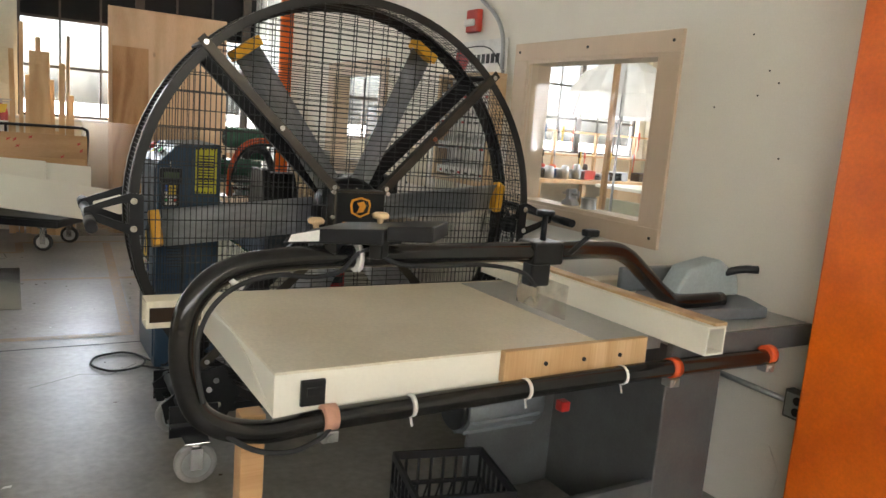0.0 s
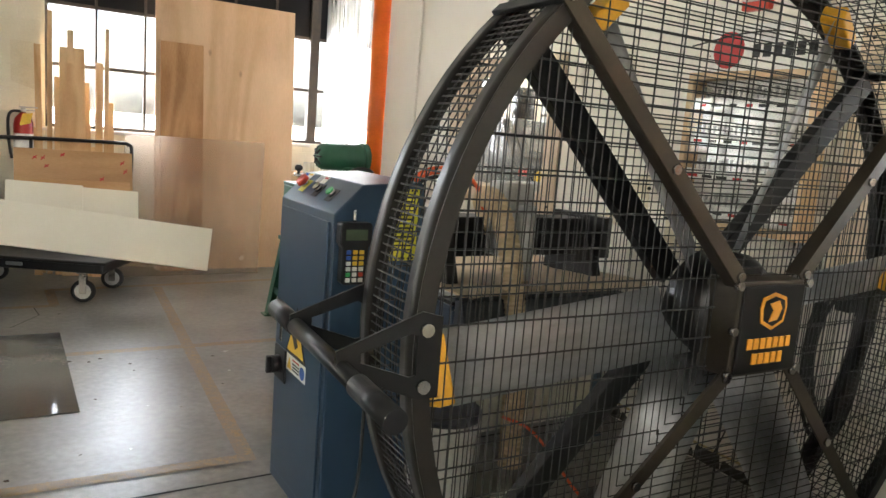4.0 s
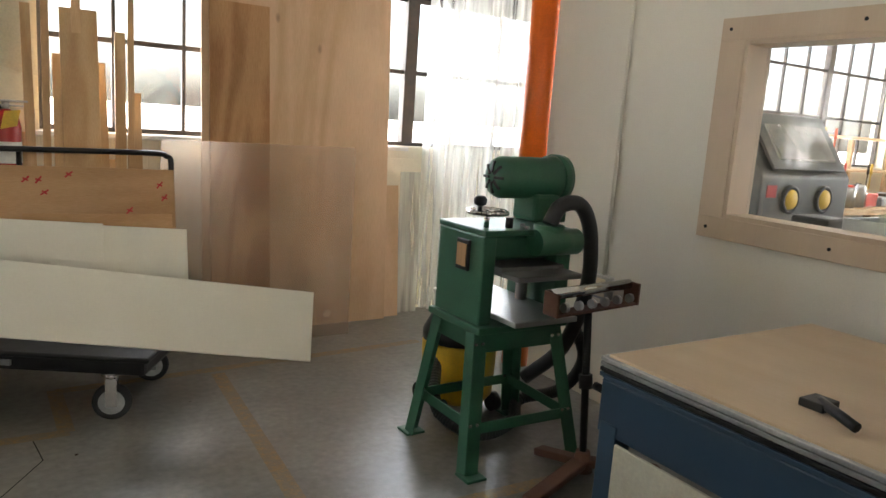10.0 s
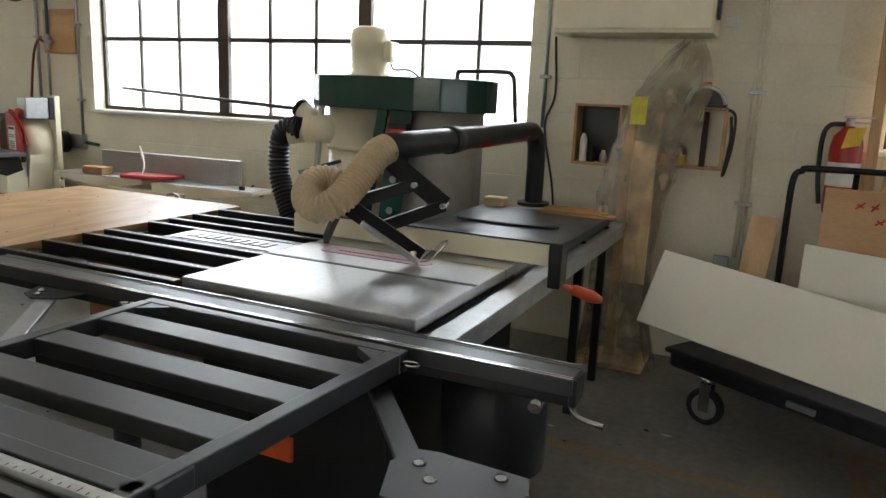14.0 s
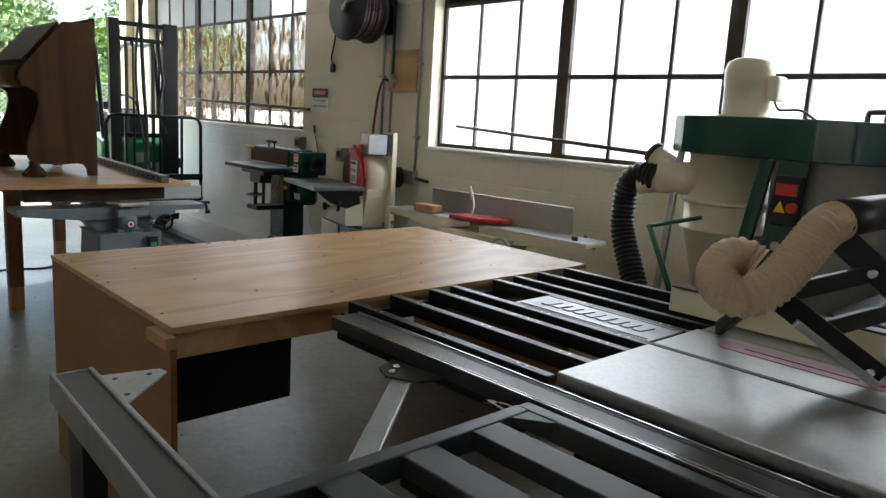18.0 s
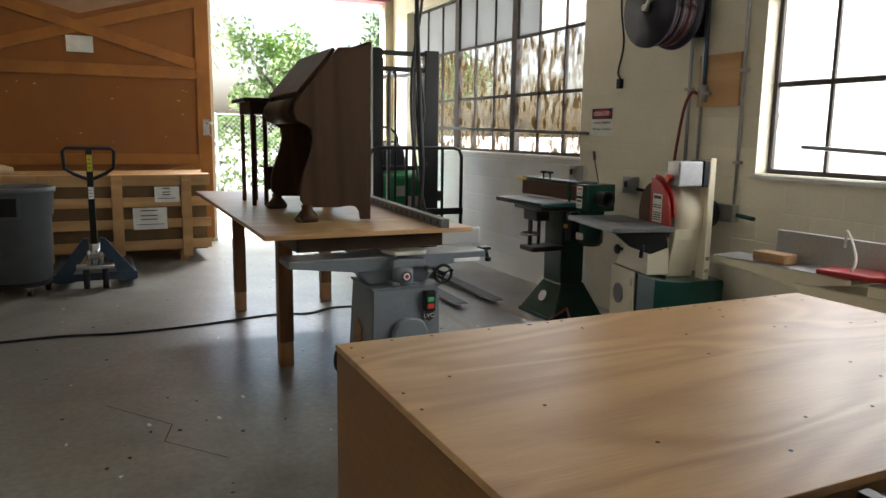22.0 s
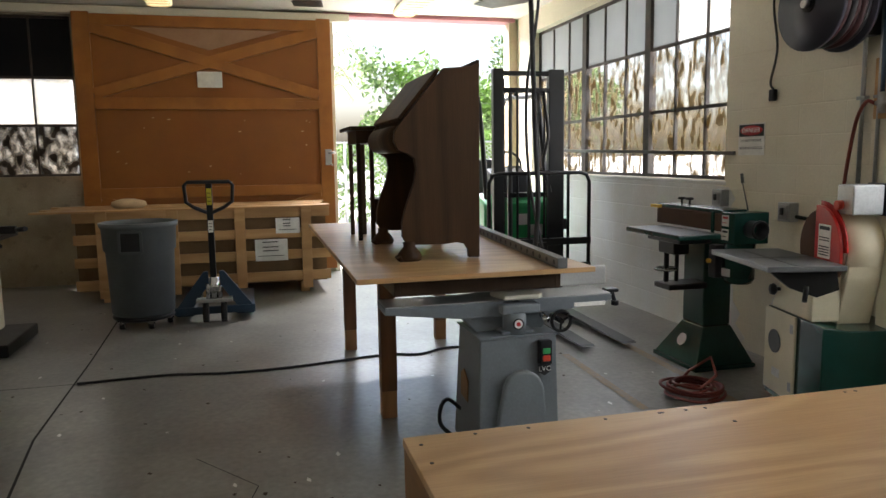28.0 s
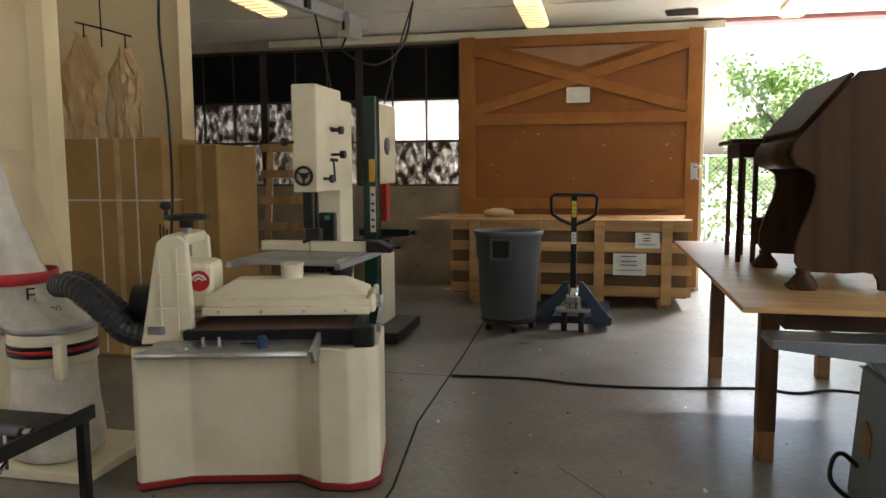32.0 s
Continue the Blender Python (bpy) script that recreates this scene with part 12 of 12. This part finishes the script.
for north, u0, u1 in ((False, -9.4, -6.2), (True, 2.9, 6.8)):
    rows = [("bench_top", (u0, 6.0, 0.86, u1, 6.9, 0.92))] + [("tool_rail", (u0, 6.72, z, u1, 6.9, z + 0.03)) for z in (1.25, 1.62)]
    for k in range(5):
        u = u0 + 0.2 + k * (u1 - u0 - 0.4) / 4
        rows += [("leg", (u - 0.04, 6.05, 0, u + 0.04, 6.13, 0.86)), ("rack_post", (u - 0.02, 6.84, 0.92, u + 0.02, 6.9, 1.65))]
    for nm, r in rows:
        bm = B()
        box(bm, *along(north, *r), 0.003)
        part(nm, bm, pine, tb)
pal_tools = (red_plastic, orange_plastic, black_plastic, steel, pine, blue_low, galv, dark_wood, label_amber)
for k in range(90):
    north = k % 4 != 0
    u = rn.uniform(3.0, 6.7) if north else rn.uniform(-9.2, -6.3)
    ma = pal_tools[rn.randrange(len(pal_tools))]
    bm = B()
    if k % 3 == 0:      # a jar or tin on the bench
        h, r, v = rn.uniform(0.08, 0.25), rn.uniform(0.04, 0.08), rn.uniform(6.1, 6.6)
        lathe(bm, [(0, 0), (r, 0), (r, h * 0.85), (r * 0.7, h), (0, h)], 14, pose(*((u, v - 7.05) if north else (v, u)), 0.92), close=False)
        solo("tin", bm, ma, "small coloured tin standing on the tool bench", "tin", group="tins on the tool bench")
    elif k % 3 == 1:    # a hand tool in the rack
        z, n = rn.choice((1.25, 1.62)), rn.uniform(0.12, 0.26)
        x, y = (u, 6.70 - 7.05) if north else (6.70, u)
        cyl(bm, (x, y, z - n), (x, y, z - 0.02), 0.008, 8)
        cyl(bm, (x, y, z - 0.02), (x, y, z + 0.10), 0.017, 10, 0.012)
        solo("hand_tool", bm, ma, "hand tool hanging in the bench rack", "hand tool", group="hand tools in the rack")
    else:
        q = rn.uniform(0.08, 0.2)
        box(bm, *along(north, u - q, 6.2, 0.92, u + q, 6.2 + q * 1.3, 0.92 + q * 0.9), 0.008)
        solo("tool_box", bm, ma, "small coloured case on the tool bench", "case", group="cases on the tool bench")
for k, (x0, y0, x1, y1, h, lab) in enumerate(((3.7, -5.4, 4.9, -2.5, 0.99, "long work bench with a white top and an olive panelled side"), (2.6, -8.6, 4.2, -7.2, 0.90, "wooden work table with a white top"), (4.6, -7.0, 5.4, -5.6, 0.85, "pine work bench in the next room"))):
    t = thing("work_table", lab, "work table", at=((x0 + x1) / 2, (y0 + y1) / 2, 0), group="tables in the next room")
    bm = B()
    box(bm, x0, y0, h - 0.04, x1, y1, h, 0.004)
    part("tabletop", bm, white_board if k < 2 else pine_x, t)
    bm = B()
    box(bm, x0 + 0.05, y0 + 0.05, h - 0.16, x1 - 0.05, y1 - 0.05, h - 0.04)
    part("apron", bm, pine, t)
    for x in (x0 + 0.06, x1 - 0.06):
        for y in (y0 + 0.06, y1 - 0.06):
            bm = B()
            box(bm, x - 0.04, y - 0.04, 0, x + 0.04, y + 0.04, h - 0.16, 0.003)
            part("leg", bm, pine, t)
    if not k:
        bm = B()
        box(bm, x0, y0 + 0.1, 0.1, x0 + 0.02, y1 - 0.1, h - 0.16)
        part("side_board", bm, mat("olive_bench_paint", (0.30, 0.28, 0.17), 0.6), t)
for x, y in ((3.6, -6.1), (2.1, -7.45)):
    bm = B()
    box(bm, x - 0.045, y - 0.045, 0, x + 0.045, y + 0.045, CEIL - 0.01, 0.005)
    setting("timber_post", bm, pine, "pine timber post in the next room", "post")
bm = B()
box(bm, 1.183, -5.35, 0, 1.217, -5.31, CEIL - 0.01, 0.003)
setting("timber_post", bm, pine_x, "slender timber post behind the interior window", "post")
bm = B()
lathe(bm, [(0.0, 0.0), (0.042, 0.0), (0.044, 0.004), (0.042, 0.008), (0.042, 0.055), (0.045, 0.06), (0.04, 0.062), (0.038, 0.012), (0.0, 0.012)], 28, pose(0.075, -6.43, 1.14), close=False)
solo("tin", bm, galv, "open dull tin standing on the interior window ledge", "tin")
ft = thing("bench_clamp", "small grey cast clamp standing on the interior window ledge", "clamp", at=(0.08, -6.27, 1.14))
bm = B()
prism(bm, [(-6.32, 1.141), (-6.22, 1.141), (-6.23, 1.165), (-6.26, 1.18), (-6.255, 1.23), (-6.285, 1.235), (-6.29, 1.18), (-6.31, 1.165)], "x", 0.05, 0.11, 0.006)
part("clamp_body", bm, alu_dull, ft)
bm = B()
cyl(bm, (0.08, -6.335, 1.205), (0.08, -6.205, 1.205), 0.009, 10)
cyl(bm, (0.08, -6.335, 1.18), (0.08, -6.335, 1.23), 0.005, 8)
part("clamp_screw", bm, steel, ft)
for cx, cy, cz, cw, cm in ((4.1, -3.4, 0.99, 0.16, label_white), (4.2, -3.0, 0.99, 0.12, green_paint), (4.05, -3.9, 0.99, 0.10, red_plastic), (4.15, -4.4, 0.99, 0.14, paper_brown), (4.2, -4.9, 0.99, 0.13, yellow_plastic)):
    bm = B()
    box(bm, cx - cw * 0.6, cy - cw, cz, cx + cw * 0.6, cy + cw, cz + (0.32 if cm is label_white else cw), 0.01)
    solo("case", bm, cm, "small coloured case on the white-topped bench", "case", group="cases on the white bench")
vi = blocks("vice_stand", "pale wooden box stand with a dark vice on top", "stand", (2.0, -6.9, 0), [("body", pine_x, (1.75, -7.15, 0, 2.25, -6.6, 1.22), 0.006), ("vice", charcoal, (1.9, -6.98, 1.22, 2.1, -6.8, 1.36), 0.02), ("shade", black_paint, (1.98, -6.92, 1.36, 2.02, -6.86, 1.5), 0.01)])
UX, UY, UZ = 2.2, -4.38, 2.27
umb = thing("shade_umbrella", "open white translucent umbrella with dark ribs on a stand", "umbrella", at=(UX, UY, 0))
umbrella_cloth = film_mat("white_umbrella_cloth", (0.88, 0.88, 0.85), 0.30, 0.5, 5.0, 0.12)
bm = B()
levels = [[bm.verts.new((UX + r * math.cos(2 * math.pi * k / 16), UY + r * math.sin(2 * math.pi * k / 16), UZ - d - (0.0 if k % 2 else 0.02) * r)) for k in range(16)] for r, d in ((0.20, 0.03), (0.38, 0.13), (0.52, 0.32), (0.57, 0.52))]
crown_v = bm.verts.new((UX, UY, UZ))
for k in range(16):
    bm.faces.new((crown_v, levels[0][k], levels[0][(k + 1) % 16]))
    for lo_, hi_ in zip(levels[1:], levels):
        bm.faces.new((hi_[k], lo_[k], lo_[(k + 1) % 16], hi_[(k + 1) % 16]))
part("canopy", bm, umbrella_cloth, umb)
for k in range(8):
    a = 2 * math.pi * k / 8
    bm = B()
    sweep(bm, [(UX + r * math.cos(a), UY + r * math.sin(a), UZ - d - 0.012) for r, d in ((0.0, 0.0), (0.20, 0.03), (0.38, 0.14), (0.52, 0.33), (0.57, 0.53))], 0.005, 6)
    part("rib", bm, black_paint, umb)
bm = B()
cyl(bm, (UX, UY, 0.06), (UX, UY, UZ - 0.012), 0.012, 10)
part("pole", bm, galv, umb)
bm = B()
lathe(bm, [(0, 0), (0.25, 0), (0.25, 0.05), (0.05, 0.08), (0, 0.08)], 20, pose(UX, UY, 0), close=False)
part("base", bm, black_plastic, umb)

# ---- outside ----
bm = B()
for x0, y0, x1, y1 in ((-400, -400, 400, SOUTH - 0.2), (-400, 0.22, 400, 400), (-400, SOUTH - 0.2, WEST - 0.22, 0.22), (7.2, SOUTH - 0.2, 400, 0.22)):
    bm.faces.new([bm.verts.new(p) for p in ((x0, y0, -0.02), (x1, y0, -0.02), (x1, y1, -0.02), (x0, y1, -0.02))])
setting("ground", bm, stone_far, "pale sunlit concrete yard outside", "ground")


def leaves(n, where, size, seed, flat=0.5):
    """Many small leaves, each two bent triangles; where() gives a place."""
    rr = random.Random(seed)
    vs, fs = [], []
    for k in range(n):
        p = Vector(where(rr))
        s = size * rr.uniform(0.6, 1.3)
        q = Matrix.Rotation(rr.uniform(0, 6.3), 3, Vector((rr.gauss(0, 1), rr.gauss(0, 1), rr.gauss(0, 1))).normalized())
        i = len(vs)
        vs += [p + q @ Vector(v) for v in ((-s, 0, 0), (0, -s * flat, s * 0.12), (s, 0, 0), (0, s * flat, s * 0.12))]
        fs += [(i, i + 1, i + 2), (i, i + 2, i + 3)]
    me = bpy.data.meshes.new("leaves")
    me.from_pydata(vs, [], fs)
    return me


def mesh_part(name, me, material, parent, label="", kind=""):
    me.materials.append(material)
    ob = new(name, me)
    ob.parent = parent
    if parent is not None and parent.name in BASES:
        ob.matrix_parent_inverse = BASES[parent.name]
    if label:
        tagged(ob, label, kind=kind)
    return ob


def in_hedge(rr):
    y = rr.uniform(-6.5, 2.6)
    top = 1.75 + 0.25 * math.sin(1.7 * y) + 0.18 * math.sin(4.1 * y + 1)
    return (-20.3 + rr.gauss(0, 0.28), y, max(0.0, top * (1 - rr.random() ** 2.2)))


hedge = tagged(new("hedge", leaves(11000, in_hedge, 0.075, 3)), "sunlit leafy green hedge growing along the fence", "hedge", "", "stuff")
hedge.data.materials.append(leaf_b)
fence = thing("chain_link_fence", "galvanised chain-link fence in front of the hedge", "fence", at=(-19.7, -2, 0))
for k in range(5):
    y = -6.0 + 2.1 * k
    bm = B()
    cyl(bm, (-19.7, y, -0.02), (-19.7, y, 1.8), 0.03, 10)
    part("post", bm, galv, fence)
bm = B()
cyl(bm, (-19.7, -6.2, 1.78), (-19.7, 2.6, 1.78), 0.02, 8)
part("top_rail", bm, galv, fence)
bm = B()
for k in range(100):
    for s in (1, -1):
        y = -6.2 + 0.09 * k
        a, b = Vector((-19.69 + 0.003 * s, y, 0.02 if s > 0 else 1.74)), Vector((-19.69 + 0.003 * s, y + 1.72, 1.74 if s > 0 else 0.02))
        bar(bm, a, b, 0.006, 0.006)
wirem = part("wire_mesh", bm, galv, fence)
tagged(wirem, "woven wire mesh", kind="stuff")


def tree(x, y, h, r, seed, leaf, n=5200):
    rr = random.Random(seed)
    t = thing("tree", "broadleaf tree with a bright green, airy crown", "tree", at=(x, y, 0), group="trees beyond the fence")
    bm = B()
    tips = []
    sweep(bm, [(x, y, -0.05), (x + 0.05, y + 0.04, h * 0.3), (x - 0.03, y, h * 0.5)], 0.14, 8, 4)
    for k in range(9):
        a = 2.4 * k
        d = Vector((math.cos(a), math.sin(a), 0))
        base = Vector((x, y, h * (0.32 + 0.02 * k)))
        tip = base + d * r * rr.uniform(0.5, 0.9) + Vector((0, 0, h * rr.uniform(0.2, 0.55)))
        cyl(bm, base, base.lerp(tip, 0.5) + Vector((0, 0, 0.1)), 0.07, 6, 0.045)
        cyl(bm, base.lerp(tip, 0.5) + Vector((0, 0, 0.1)), tip, 0.045, 6, 0.012)
        tips += [tip, base.lerp(tip, 0.6), tip + Vector((rr.uniform(-0.5, 0.5), rr.uniform(-0.5, 0.5), rr.uniform(0, 0.6)))]
    part("trunk", bm, bark, t)
    cl = [(p, r * rr.uniform(0.2, 0.38)) for p in tips]

    def where(q):
        p, s = cl[q.randrange(len(cl))]
        v = Vector((q.gauss(0, 1), q.gauss(0, 1), q.gauss(0, 0.8)))
        return p + v.normalized() * s * q.random() ** 0.5
    mesh_part("crown", leaves(n, where, 0.10, seed + 1), leaf, t, "crown of many small leaves", "stuff")


tree(-25.5, 1.2, 3.7, 1.7, 31, leaf_a)
tree(-26.0, 2.6, 3.9, 1.8, 32, leaf_b)
tree(-26.5, 5.6, 4.6, 2.2, 33, leaf_a)
tree(-29.0, -8.0, 6.0, 2.6, 36, leaf_a)
palm = thing("palm_tree", "tall palm tree with arching pale fronds", "palm tree", at=(-30, -1.6, 0))
bm = B()
sweep(bm, [(-30, -1.6, -0.05), (-30.05, -1.6, 1.5), (-30, -1.65, 3.2)], 0.28, 12, 8, 0.02, 0.2)
part("trunk", bm, bark, palm)
rr = random.Random(9)
for k in range(26):
    a = 2.399 * k
    rise = rr.uniform(0.6, 2.6)
    n = rr.uniform(1.8, 2.6)
    d, s = Vector((math.cos(a), math.sin(a), 0)), Vector((-math.sin(a), math.cos(a), 0))
    c = Vector((-30, -1.65, 3.15))
    spine = smooth_path([c, c + d * n * 0.35 + Vector((0, 0, rise * 0.75)), c + d * n * 0.7 + Vector((0, 0, rise)), c + d * n + Vector((0, 0, rise * 0.8 - 0.3))], 5)
    bm = B()
    sweep(bm, spine, 0.018, 5)
    for i in range(2, len(spine)):
        for sg2 in (-1, 1):
            w = 0.55 * (1 - 0.5 * i / len(spine))
            p = spine[i]
            e = p + s * sg2 * w + d * 0.25 - Vector((0, 0, 0.15))
            vs = [bm.verts.new(v) for v in (p - d * 0.035, p + d * 0.035, e)]
            bm.faces.new(vs)
    part("frond", bm, leaf_palm, palm)
# container and a far building
ct = thing("shipping_container", "white corrugated shipping container standing in the yard", "shipping container", at=(-17.4, -9.0, 0))
bm = B()
pts = []
y = -12.0
while y < -5.85:
    pts += [(-16.24, y), (-16.24, y + 0.07), (-16.20, y + 0.11), (-16.20, y + 0.21)]
    y += 0.28
prism(bm, [(-18.6, -12.0)] + [(p[0], p[1]) for p in pts] + [(-18.6, pts[-1][1])], "z", 0.15, 2.75)
body = part("corrugated_body", bm, container_white, ct)
for z in (0.0, 2.75):
    bm = B()
    box(bm, -18.62, -12.05, z, -16.17, pts[-1][1] + 0.04, z + 0.15, 0.01)
    part("frame_rail", bm, container_white, ct)
bm = B()
box(bm, -16.21, -6.62, 1.7, -16.19, pts[-1][1] - 0.02, 2.74)
part("flat_panel", bm, container_white, body)
for k, ch in enumerate("AEU 3"):
    if ch != " ":
        text_part("container_letter", ch, 0.17, charcoal, ct, pose(-16.186, -6.18, 2.52 - 0.15 * k, *EAST))
fb = thing("far_building", "low pale building beyond the trees", "building", at=(-46, 4, 0))
bm = B()
box(bm, -50, -8, -0.05, -44, 0.5, 3.0)
part("wall", bm, wall_far, fb)
bm = B()
prism(bm, [(-8.3, 3.0), (0.8, 3.0), (-3.75, 4.4)], "x", -50.2, -43.8)
part("roof", bm, stone_far, fb)
for y in (-6.5, -4.0, -1.6):
    bm = B()
    box(bm, -44.0, y - 0.5, 1.0, -43.95, y + 0.5, 2.2)
    part("window", bm, grey_glass, fb)
